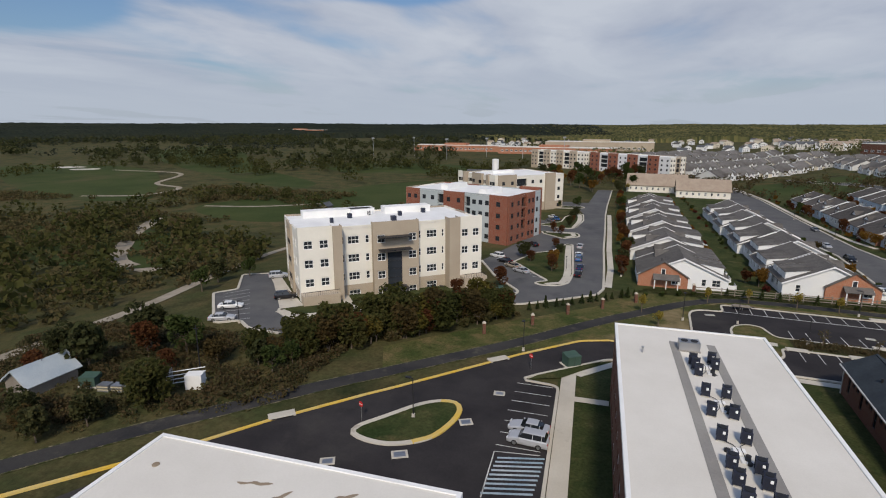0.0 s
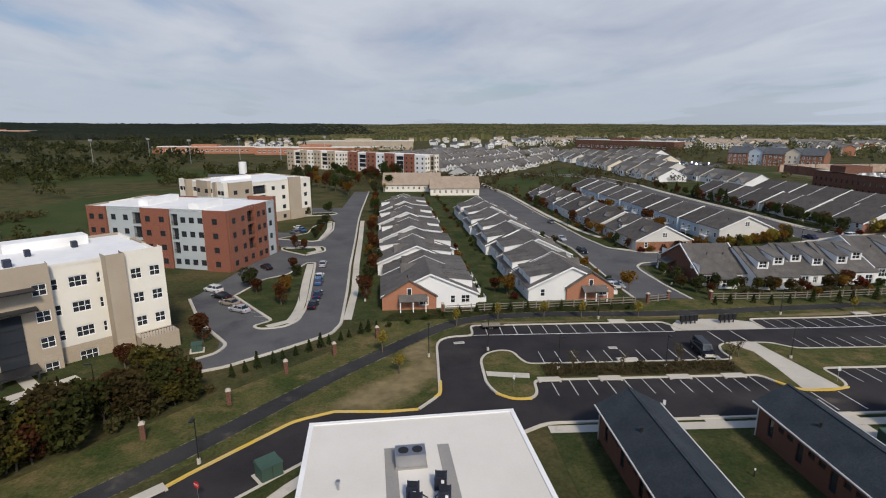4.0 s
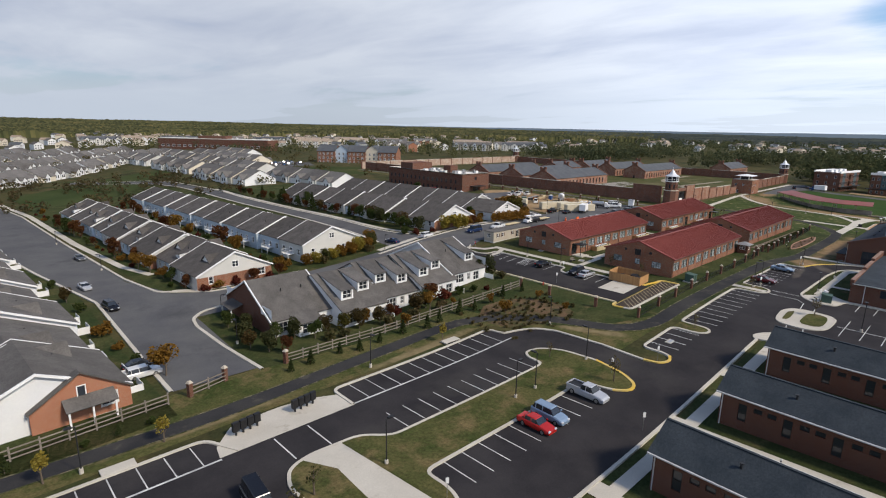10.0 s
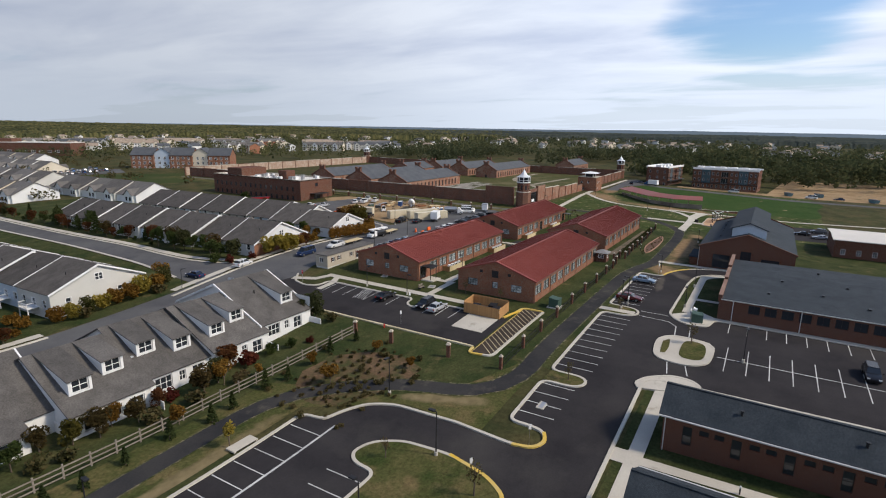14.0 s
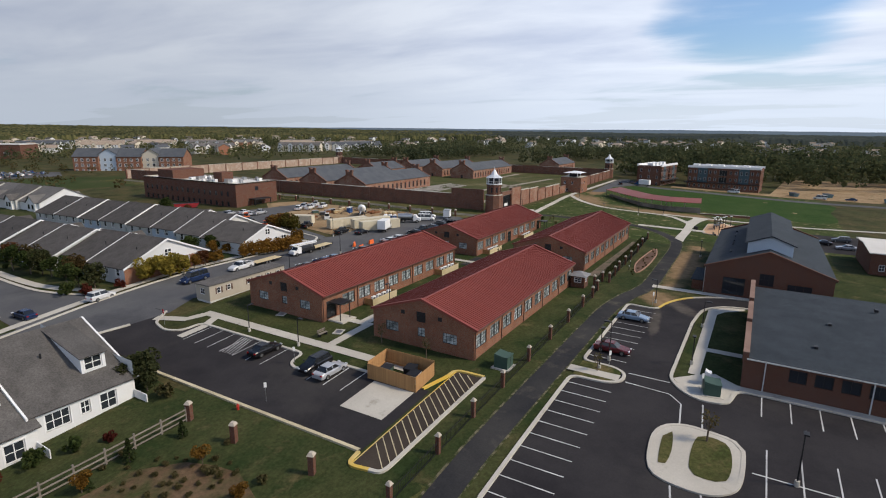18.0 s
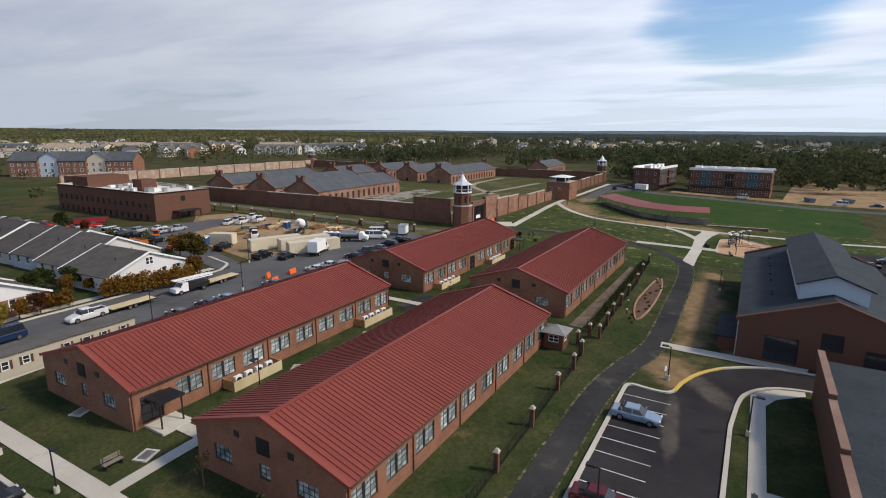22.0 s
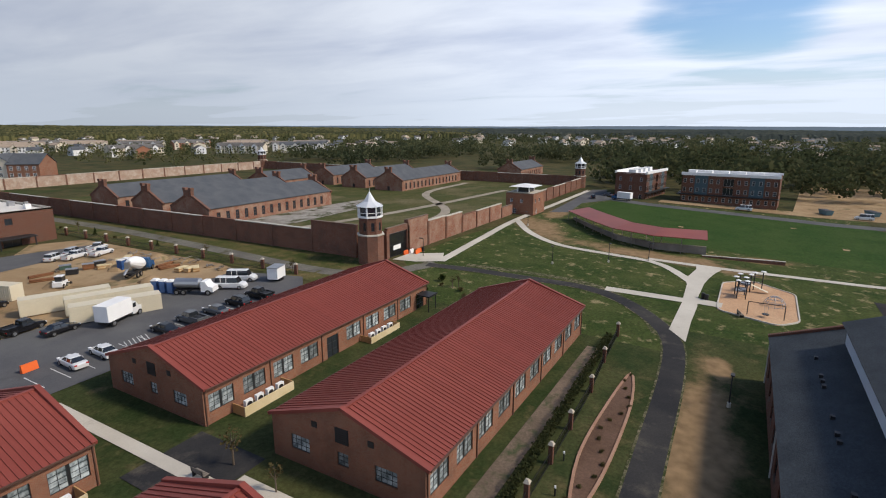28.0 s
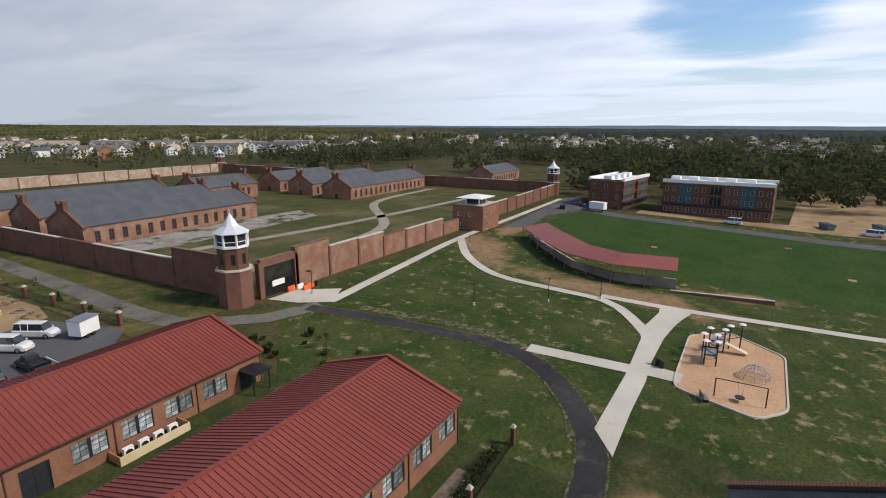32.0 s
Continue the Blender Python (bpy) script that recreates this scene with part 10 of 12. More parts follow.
woods("far_woods_west", "woods before the western ridge, darkened by painted cloud shade", F_SHADED_RIDGE, far_spots(-80, -14, 900, 1500, 9.0, 6, 4.6, lambda x, y, q: noise.noise((x * 0.004, y * 0.004, 5.0)) > -0.05 and x < -0.1 * y), 22, 0.24, 6)


def canopy(name, label, material, a0, a1, r0, r1, seed, high=11.0):
    """The closed roof of far woods, crown beside crown, in rings that widen with distance."""
    rng = np.random.default_rng(seed)
    az = np.radians(np.arange(a0, a1, 0.17))
    rs = r0 * 1.013 ** np.arange(int(math.log(r1 / r0) / math.log(1.013)))
    px = 110 + rs[:, None] * np.sin(az)[None]
    py = 120 + rs[:, None] * np.cos(az)[None]
    gz = np.array([[G(x, y) for x, y in zip(rx[::8], ry[::8])] for rx, ry in zip(px, py)])
    idx = np.arange(len(az))
    gz = np.stack([np.interp(idx, idx[::8], row) for row in gz])
    z = gz + high + rng.normal(0, 1.1, px.shape) + 2.5 * np.sin(px * 0.021 + 2 * np.sin(py * 0.013)) * np.cos(py * 0.018)
    z[0] = gz[0] - 2
    P = np.stack([px, py, z], -1)
    edge = np.abs(np.degrees(az) - (a0 + a1) / 2) > (a1 - a0) / 2 - 9 * rng.random(len(az))
    quads = np.stack([P[:-1, :-1], P[1:, :-1], P[1:, 1:], P[:-1, 1:]], 2)
    keep = ~edge[None, :-1] | (rng.random((len(rs) - 1, len(az) - 1)) < 0.35)
    quads = quads[keep].reshape(-1, 4, 3)
    o = new(name, mesh_np(name, quads.reshape(-1, 3), np.arange(len(quads) * 4).reshape(-1, 4)[:, ::-1], material))
    return tagged(o, label, "woods", "", "stuff")


canopy("woods_north", "yellow-green autumn woods to the northern horizon", F_CANOPY, -24, 66, 1250, 4600, 14)
canopy("woods_east", "dark woods to the eastern horizon with painted haze", F_CANOPY_EAST, 52, 136, 1650, 4600, 15)
canopy("woods_west", "wooded ridge on the western horizon, darkened by painted cloud shade", F_CANOPY_WEST, -94, -8, 1450, 4600, 16, 13.0)
woods("east_woods", "dense dark green trees behind the new apartments", F_EASTDARK, scatter(900, 436, 700, -190, 168, lambda x, y: x > 452 - 0.14 * (y - 40), 5.0, 14.0, 7), 64, 0.19, 7)
woods("yard_woods", "olive and dark green trees behind the old prison", F_EASTWOODS, scatter(900, 452, 720, 150, 440, lambda x, y: noise.noise((x * 0.012, y * 0.012, 6.0)) > 0.08, 4.6, 12.0, 8), 60, 0.19, 8)
woods("green_trees", "olive and brown trees on the green between the cottage streets", F_BANK, scatter(240, 20, 150, 318, 420, lambda x, y: noise.noise((x * 0.03, y * 0.03, 5.0)) > -0.1, 2.0, 4.2, 45), 40, 0.22, 45)
woods("street_trees", "mixed autumn trees among the far cottages", F_BRUSH, scatter(430, -20, 300, 330, 720, lambda x, y: noise.noise((x * 0.02, y * 0.02, 8.0)) > 0.0, 2.3, 5.0, 9), 40, 0.22, 9)
woods("suburb_trees", "mixed trees among the far houses", F_WOODS, scatter(1500, 250, 1000, 400, 1150, lambda x, y: noise.noise((x * 0.008, y * 0.008, 8.5)) > -0.15 and (y > 470 or x > 400), 3.6, 8.5, 10), 30, 0.22, 10)
woods("suburb_pines", "dark evergreens among the far houses", F_EASTDARK, scatter(900, 250, 900, 430, 1100, lambda x, y: noise.noise((x * 0.01, y * 0.01, 3.5)) > 0.0 and (y > 480 or x > 400), 3.0, 9.0, 11), 30, 0.22, 11)


# ---- vehicles ----
TYRE = mat("tyre_rubber", (0.015, 0.015, 0.016), (0.022, 0.022, 0.022), 0.9, 0, 2.0)
CHROME = mat("wheel_alloy", (0.45, 0.46, 0.47), (0.5, 0.5, 0.5), 0.3, 0.9, 2.0)
LAMP_W = mat("headlamp_glass", (0.7, 0.72, 0.75), None, 0.15, 0.3)
LAMP_R = mat("tail_lamp", (0.35, 0.012, 0.012), None, 0.25)
CAR_GLASS = mat("car_glass", (0.015, 0.018, 0.022), (0.025, 0.03, 0.035), 0.05, 0, 1.0, spec=0.7)
ORANGE = mat("safety_orange", (0.75, 0.13, 0.02), (0.65, 0.12, 0.03), 0.6, 0, 2.0)
CARTON = mat("cream_container", (0.62, 0.56, 0.42), (0.55, 0.49, 0.37), 0.7, 0.1, 1.0, 0.08)
GREEN_BOX = mat("green_enamel", (0.045, 0.085, 0.065), (0.06, 0.10, 0.08), 0.6, 0.1, 1.0, 0.06)
CAR_PAINT = {"white": (0.72, 0.72, 0.71), "silver": (0.42, 0.43, 0.45), "black": (0.012, 0.012, 0.014), "grey": (0.12, 0.125, 0.13), "navy": (0.015, 0.03, 0.08), "blue": (0.03, 0.10, 0.24), "paleblue": (0.22, 0.30, 0.40), "red": (0.45, 0.02, 0.015), "maroon": (0.10, 0.012, 0.014), "tan": (0.30, 0.26, 0.20)}


def wheel_set(t, xs, w, r):
    d = Mesh()
    d.tube((0, -0.11, 0), (0, 0.11, 0), r, n=14)
    k = len(d.f)
    d.tube((0, -0.125, 0), (0, 0.125, 0), r * 0.62, n=10)
    tyre = d.data("wheel", TYRE)
    tyre.materials.append(CHROME)
    tyre.polygons.foreach_set("material_index", [0] * k + [1] * (len(d.f) - k))
    for x in xs:
        for s in (-1, 1):
            part("wheel", tyre, t, pose(x, s * (w / 2 - 0.1), r))


def loft(me, rings):
    """A skin over rings of equal count, closed at both ends."""
    n, s = len(rings[0]), len(me.v)
    for r in rings:
        me.v += [tuple(p) for p in r]
    for i in range(len(rings) - 1):
        for j in range(n):
            a, b = s + i * n + j, s + i * n + (j + 1) % n
            me.f.append((a, b, b + n, a + n))
    me.f += [tuple(s + j for j in reversed(range(n))), tuple(s + (len(rings) - 1) * n + j for j in range(n))]
    return me


SHAPES = {  # length, width, belt height, roof height, bonnet end, screen foot, roof front, roof back, rear foot
    "sedan": (4.7, 1.8, 0.92, 1.42, 1.25, 0.95, 0.25, -1.0, -1.75),
    "suv": (4.6, 1.85, 1.05, 1.70, 1.35, 1.05, 0.45, -1.85, -2.15),
    "pickup": (5.5, 1.95, 1.10, 1.80, 1.6, 1.25, 0.75, -0.45, -0.65),
    "van": (5.4, 1.95, 1.20, 2.15, 1.9, 1.65, 1.15, -2.45, -2.65),
}


def car(kind, colour):
    L, w, zb, zr, xb, xs, x1, x2, x3 = SHAPES[kind]
    word = {"sedan": "saloon car", "suv": "sport utility car", "pickup": "pickup truck", "van": "delivery van"}[kind]
    tone = {"paleblue": "pale blue", "navy": "dark blue"}.get(colour, colour)
    t = thing("car" if kind in ("sedan", "suv") else kind.replace("pickup", "pickup_truck"), "parked %s %s on the asphalt" % (tone, word), "car" if kind in ("sedan", "suv") else "truck" if kind == "pickup" else "van", 0, 0, 0, 0, "parked cars")
    paint = mat("car_paint_" + colour, CAR_PAINT[colour], None, 0.25, 0.2, spec=0.6)
    h = L / 2
    body = Mesh()
    prof = [(-h, 0.78, 0.90), (-h + 0.12, zb - 0.02, 0.96), (x3 - 0.1, zb + 0.02, 1.0), (0, zb, 1.0), (xs, zb, 1.0), (xb + 0.3, zb - 0.09, 0.98), (h - 0.25, zb - 0.22, 0.93), (h, 0.62, 0.82)]
    rings = []
    for x, z, k in prof:
        y = w / 2 * k
        rings.append([(x, -y * 0.95, 0.28), (x, -y, 0.5), (x, -y * 0.97, z - 0.12), (x, -y * 0.86, z), (x, y * 0.86, z), (x, y * 0.97, z - 0.12), (x, y, 0.5), (x, y * 0.95, 0.28)])
    loft(body, rings)
    body.ob("body", paint, t, smooth=False)
    y0, y1 = w / 2 * 0.86, w / 2 * 0.68
    g = Mesh().hexa([(x3, -y0, zb - 0.03), (xs, -y0, zb - 0.03), (xs, y0, zb - 0.03), (x3, y0, zb - 0.03), (x2, -y1, zr - 0.05), (x1, -y1, zr - 0.05), (x1, y1, zr - 0.05), (x2, y1, zr - 0.05)])
    g.ob("glazing", CAR_GLASS, t)
    rf = Mesh().hexa([(x2 - 0.08, -y1 - 0.03, zr - 0.07), (x1 + 0.06, -y1 - 0.03, zr - 0.07), (x1 + 0.06, y1 + 0.03, zr - 0.07), (x2 - 0.08, y1 + 0.03, zr - 0.07), (x2, -y1 + 0.05, zr), (x1, -y1 + 0.05, zr), (x1, y1 - 0.05, zr), (x2, y1 - 0.05, zr)])
    for x in ((x1 + x2) / 2 + 0.1, (x1 + x2) / 2 - 0.9) if kind != "pickup" else ((x1 + x2) / 2,):
        for s in (-1, 1):
            rf.tube((x, s * (y0 + 0.005), zb), (x - 0.05, s * (y1 + 0.01), zr - 0.05), 0.045, n=4)
    rf.ob("roof", paint, t)
    wheel_set(t, (h - 0.92, -h + 0.98), w, 0.33 if kind in ("sedan", "suv") else 0.38)
    for s in (-1, 1):
        Mesh().box(h - 0.14, s * w * 0.33 - 0.2, 0.58, h + 0.01, s * w * 0.33 + 0.16, 0.74).ob("headlight", LAMP_W, t)
        Mesh().box(-h - 0.01, s * w * 0.36 - 0.16, 0.66, -h + 0.1, s * w * 0.36 + 0.14, 0.84).ob("tail_light", LAMP_R, t)
        Mesh().box(xs - 0.25, s * (w / 2 + 0.1) - 0.1, zb, xs - 0.1, s * (w / 2 + 0.1) + 0.08, zb + 0.15).ob("wing_mirror", paint, t)
    if kind == "pickup":
        b = Mesh().box(-h + 0.1, -w / 2 + 0.14, zb - 0.02, x3 - 0.12, w / 2 - 0.14, zb + 0.04)
        b.ob("load_bed", DARK, t)
        for q in ((-h + 0.02, -w / 2 + 0.02, x3, -w / 2 + 0.14), (-h + 0.02, w / 2 - 0.14, x3, w / 2 - 0.02), (-h + 0.02, -w / 2 + 0.1, -h + 0.12, w / 2 - 0.1)):
            Mesh().box(q[0], q[1], zb - 0.1, q[2], q[3], zb + 0.2).ob("bed_side", paint, t)
    return t


CARS = {}


def park(kind, colour, x, y, rz, dz=0.09):
    m = pose(x, y, G(x, y) + dz, 0, 0, rz)
    if (kind, colour) in CARS:
        return copy_thing(CARS[kind, colour], m)
    CARS[kind, colour] = car(kind, colour)
    CARS[kind, colour].matrix_basis = m


for k in (("sedan", "red", 89.8, 100, -90), ("suv", "paleblue", 92.6, 100.1, -90), ("pickup", "silver", 100.6, 99.9, -90), ("van", "black", 60, 108.9, -95), ("sedan", "paleblue", 183.6, 99.7, -90), ("sedan", "maroon", 169.2, 99.5, -90),
          ("sedan", "black", 145.4, 140.2, 0), ("suv", "black", 145.4, 130.9, 180), ("sedan", "silver", 145.2, 128.2, 0), ("sedan", "silver", -2.3, 59.4, 180), ("suv", "silver", -1.9, 57, 180), ("suv", "black", 153.4, 64.4, 180), ("sedan", "white", 151, 48, 0),
          ("sedan", "white", -67.3, 82, 30), ("sedan", "silver", -63.2, 75.4, 30), ("suv", "silver", -75.1, 106.5, 40), ("suv", "black", -61.1, 91.2, 40), ("suv", "white", -31.1, 148.8, 150), ("sedan", "black", -27.5, 143.6, 150), ("sedan", "tan", -24, 138.5, 150), ("sedan", "silver", -20.6, 134.1, 150),
          ("sedan", "silver", -10.4, 170.4, 94), ("sedan", "white", -9.2, 158.5, 93), ("suv", "blue", -8.6, 154.2, 93), ("sedan", "navy", -7, 143.7, 92), ("sedan", "black", -6.6, 136.4, 90), ("sedan", "white", -28, 222, 130), ("sedan", "blue", -26, 218, 130), ("suv", "grey", -27.4, 213.6, 130), ("sedan", "black", -24.6, 168, 130), ("sedan", "white", -30, 182, 140),
          ("suv", "black", 63.2, 182, -82), ("suv", "white", 60, 147, 0), ("sedan", "black", 60.4, 150.4, 0), ("sedan", "silver", 62, 200, -84), ("sedan", "grey", 66, 230, -84), ("suv", "white", 146, 183.2, 10), ("van", "navy", 160.3, 177.2, 184), ("sedan", "navy", 135.5, 186.3, 95), ("sedan", "grey", 120, 235, 100)):
    park(*k)
YC = (("sedan", "grey", 178.6, 165.8, 95), ("sedan", "navy", 183.8, 166, 95), ("sedan", "paleblue", 187.2, 166, 95), ("sedan", "grey", 197.3, 165.8, 92), ("sedan", "white", 208.8, 166.4, 88), ("sedan", "white", 212.4, 166.2, 88), ("sedan", "black", 220.8, 166.2, 90), ("pickup", "grey", 225, 166, 90), ("sedan", "grey", 229.2, 166, 90), ("suv", "black", 233.4, 166, 90), ("pickup", "black", 237.6, 165.8, 90),
      ("pickup", "black", 211.2, 184.6, 10), ("sedan", "black", 213.6, 179.4, 5), ("pickup", "black", 212.6, 199.6, 20), ("suv", "silver", 238.4, 226.4, 30), ("pickup", "white", 243, 225.4, 30), ("suv", "white", 233.6, 224.4, 30), ("sedan", "white", 219, 235.4, 20), ("suv", "silver", 214.4, 237.2, 20), ("pickup", "white", 209.8, 240, 20), ("van", "white", 205, 246, 100), ("pickup", "black", 208.5, 236, 10), ("suv", "white", 206, 252, 95), ("pickup", "red", 206.2, 262, 95), ("pickup", "red", 205.6, 270, 95),
      ("sedan", "silver", 204.8, 279, 95), ("suv", "grey", 204.6, 286, 95), ("sedan", "white", 204.2, 293, 95), ("van", "white", 242.6, 176, -60), ("van", "white", 238.6, 174, -62), ("pickup", "white", 171, 177, 182))
YC += (("pickup", "white", 209.2, 247.5, 12), ("van", "white", 209.4, 241.6, 10), ("suv", "black", 209, 235.2, 10), ("pickup", "black", 209.2, 231.2, 12), ("sedan", "silver", 217.6, 230.4, 8), ("pickup", "silver", 220.6, 229.6, 8), ("pickup", "black", 208.6, 220.6, 20), ("pickup", "white", 236.4, 222, 20), ("pickup", "white", 241, 220, 20),
       ("van", "white", 211, 262, 10), ("pickup", "red", 211.5, 256.2, 10), ("sedan", "white", 209.6, 244.6, 10))
for k in YC:
    park(*k, 0.11)
for i in range(16):
    park(("sedan", "suv", "van")[i % 3], ("white", "silver", "grey", "blue")[i % 4], 222 + (i % 8) * 4.0, 445 + (i // 8) * 14 + (i % 8) * 1.2, 80)
for i, x in enumerate((275, 279.5, 287)):
    park(("sedan", "sedan", "suv")[i], ("silver", "black", "grey")[i], x, 63 + (i % 2) * 5, 90)
for k in (("van", "white", 404, 60, 80), ("van", "white", 402, 96, 85), ("sedan", "grey", 408, 146.6, 60), ("suv", "black", 396.5, 150, 15), ("sedan", "silver", 438, 121, 20), ("suv", "black", 441, 118, 20), ("sedan", "navy", 405, 48, 80)):
    park(*k)


def box_truck(x, y, rz, colour, label, dz=0.11, long=4.2):
    t = thing("box_truck", label, "truck", x, y, G(x, y) + dz, rz, "work trucks")
    p = mat("car_paint_" + colour, CAR_PAINT[colour], None, 0.3, 0.1, spec=0.5)
    Mesh().box(-long, -1.15, 0.9, 0.6, 1.15, 3.3).ob("cargo_box", WHITE, t)
    c = Mesh()
    loft(c, [[(xx, -1.05, 0.5), (xx, -1.05, z), (xx, 1.05, z), (xx, 1.05, 0.5)] for xx, z in ((0.7, 2.4), (1.5, 2.4), (2.0, 1.6), (2.9, 1.45), (3.0, 0.8))])
    c.ob("cab", p, t)
    Mesh().hexa([(1.52, -0.95, 1.6), (2.06, -0.95, 1.6), (2.06, 0.95, 1.6), (1.52, 0.95, 1.6), (1.3, -0.9, 2.35), (1.56, -0.9, 2.35), (1.56, 0.9, 2.35), (1.3, 0.9, 2.35)]).ob("windscreen", CAR_GLASS, t)
    for s in (-1, 1):
        Mesh().box(0.85, s * 1.06 - 0.02, 1.55, 1.45, s * 1.06 + 0.02, 2.2).ob("side_window", CAR_GLASS, t)
    Mesh().box(-long, -0.6, 0.5, 2.8, 0.6, 0.9).ob("chassis", DARK, t)
    wheel_set(t, (2.1, -long + 1.1), 2.2, 0.45)
    return t


box_truck(221, 176.6, 20, "white", "white box truck parked beside the containers")
box_truck(399, 140, 75, "blue", "blue and white box truck beside the new apartments", 0.09, 5)


def mixer_truck(x, y, rz, colour, label):
    t = thing("concrete_mixer", label, "truck", x, y, G(x, y) + 0.1, rz, "work trucks")
    p = mat("car_paint_" + colour, CAR_PAINT[colour], None, 0.3, 0.1, spec=0.5)
    Mesh().box(-4.4, -0.55, 0.8, 3.4, 0.55, 1.15).ob("chassis", DARK, t)
    loft(Mesh(), [[(xx, -1.1, 0.7), (xx, -1.1, z), (xx, 1.1, z), (xx, 1.1, 0.7)] for xx, z in ((1.5, 2.7), (2.4, 2.7), (2.9, 1.9), (3.9, 1.7), (4.0, 0.9))]).ob("cab", p, t)
    Mesh().hexa([(2.42, -0.98, 1.9), (2.92, -0.98, 1.9), (2.92, 0.98, 1.9), (2.42, 0.98, 1.9), (2.2, -0.95, 2.62), (2.46, -0.95, 2.62), (2.46, 0.95, 2.62), (2.2, 0.95, 2.62)]).ob("windscreen", CAR_GLASS, t)
    d = Mesh()
    axis = [(1.2, 1.9, 0.5), (0.6, 2.05, 1.05), (-0.8, 2.3, 1.35), (-2.2, 2.65, 1.25), (-3.6, 3.05, 0.75), (-4.2, 3.2, 0.55)]
    loft(d, [[(x0, r * math.cos(a * math.pi / 6), z + r * math.sin(a * math.pi / 6)) for a in range(12)] for x0, z, r in axis])
    d.ob("drum", WHITE, t)
    Mesh().box(-4.9, -0.4, 2.2, -4.2, 0.4, 3.4).ob("hopper", STEEL, t)
    Mesh().tube((-4.6, 0, 2.2), (-5.6, 0.3, 1.1), 0.25, 0.2, 8).ob("chute", STEEL, t)
    wheel_set(t, (3.0, -2.0, -3.3), 2.3, 0.5)


mixer_truck(236.5, 198, 35, "blue", "blue and white concrete mixer truck on the sandy site")


def tank_truck(x, y, rz):
    t = thing("tank_truck", "white tank truck with a silver tank", "truck", x, y, G(x, y) + 0.1, rz, "work trucks")
    Mesh().box(-3.6, -0.5, 0.7, 3, 0.5, 1.0).ob("chassis", DARK, t)
    loft(Mesh(), [[(xx, -1.05, 0.6), (xx, -1.05, z), (xx, 1.05, z), (xx, 1.05, 0.6)] for xx, z in ((1.3, 2.4), (2.1, 2.4), (2.6, 1.6), (3.4, 1.4))]).ob("cab", WHITE, t)
    loft(Mesh(), [[(xx, r * math.cos(a * math.pi / 6), 1.9 + 0.85 * r * math.sin(a * math.pi / 6)) for a in range(12)] for xx, r in ((1.0, 0.6), (0.8, 1.0), (-3.4, 1.0), (-3.6, 0.6))]).ob("tank", STEEL, t)
    wheel_set(t, (2.5, -1.8, -3.0), 2.2, 0.48)


tank_truck(233.8, 177, -63)


def ladder_rack(x, y, rz):
    t = thing("ladder_rack_truck", "white utility truck with a long ladder rack", "truck", x, y, G(x, y) + 0.11, rz, "work trucks")
    loft(Mesh(), [[(xx, -0.95, 0.5), (xx, -0.95, z), (xx, 0.95, z), (xx, 0.95, 0.5)] for xx, z in ((0.6, 2.0), (1.5, 2.0), (2.0, 1.3), (2.9, 1.15), (3.0, 0.7))]).ob("cab", WHITE, t)
    Mesh().hexa([(1.52, -0.85, 1.32), (2.02, -0.85, 1.32), (2.02, 0.85, 1.32), (1.52, 0.85, 1.32), (1.3, -0.8, 1.95), (1.56, -0.8, 1.95), (1.56, 0.8, 1.95), (1.3, 0.8, 1.95)]).ob("windscreen", CAR_GLASS, t)
    Mesh().box(-3.4, -1.0, 0.8, 0.5, 1.0, 1.5).ob("tool_body", DARK, t)
    for s in (-0.8, 0.8):
        Mesh().box(-4.2, s - 0.08, 2.3, 2.4, s + 0.08, 2.45).ob("rack_rail", WHITE, t)
    Mesh().box(-4.4, -0.6, 2.5, 2.8, 0.6, 2.62).ob("ladder", WHITE, t)
    for xx in (-3.2, 0.4):
        for s in (-0.8, 0.8):
            Mesh().box(xx - 0.05, s - 0.05, 1.5, xx + 0.05, s + 0.05, 2.3).ob("rack_post", DARK, t)
    wheel_set(t, (2.0, -2.2), 1.9, 0.42)


ladder_rack(187.6, 176.4, 176)


def flat_trailer(x, y, rz, label, deck=None, s=1.0):
    t = thing("flat_trailer", label, "trailer", x, y, G(x, y) + 0.1, rz, "flat trailers")
    t.matrix_basis = t.matrix_basis @ Matrix.Diagonal((s, s ** 0.5, 1, 1))
    d = Mesh()
    for k in range(9):
        d.box(-3.6, -1.1 + k * 0.245, 0.72, 3.6, -0.88 + k * 0.245, 0.8)
    d.ob("deck", deck or WOOD_PALE, t)
    Mesh().box(-3.7, -1.18, 0.55, 3.7, 1.18, 0.72).box(3.6, -0.1, 0.55, 5.2, 0.1, 0.7).ob("chassis", DARK, t)
    wheel_set(t, (-0.8, 0.1), 2.4, 0.36)


flat_trailer(194.6, 177.2, 4, "flat wooden-decked trailer parked by the kerb")
flat_trailer(177.6, 177, 2, "long wooden-decked equipment trailer")
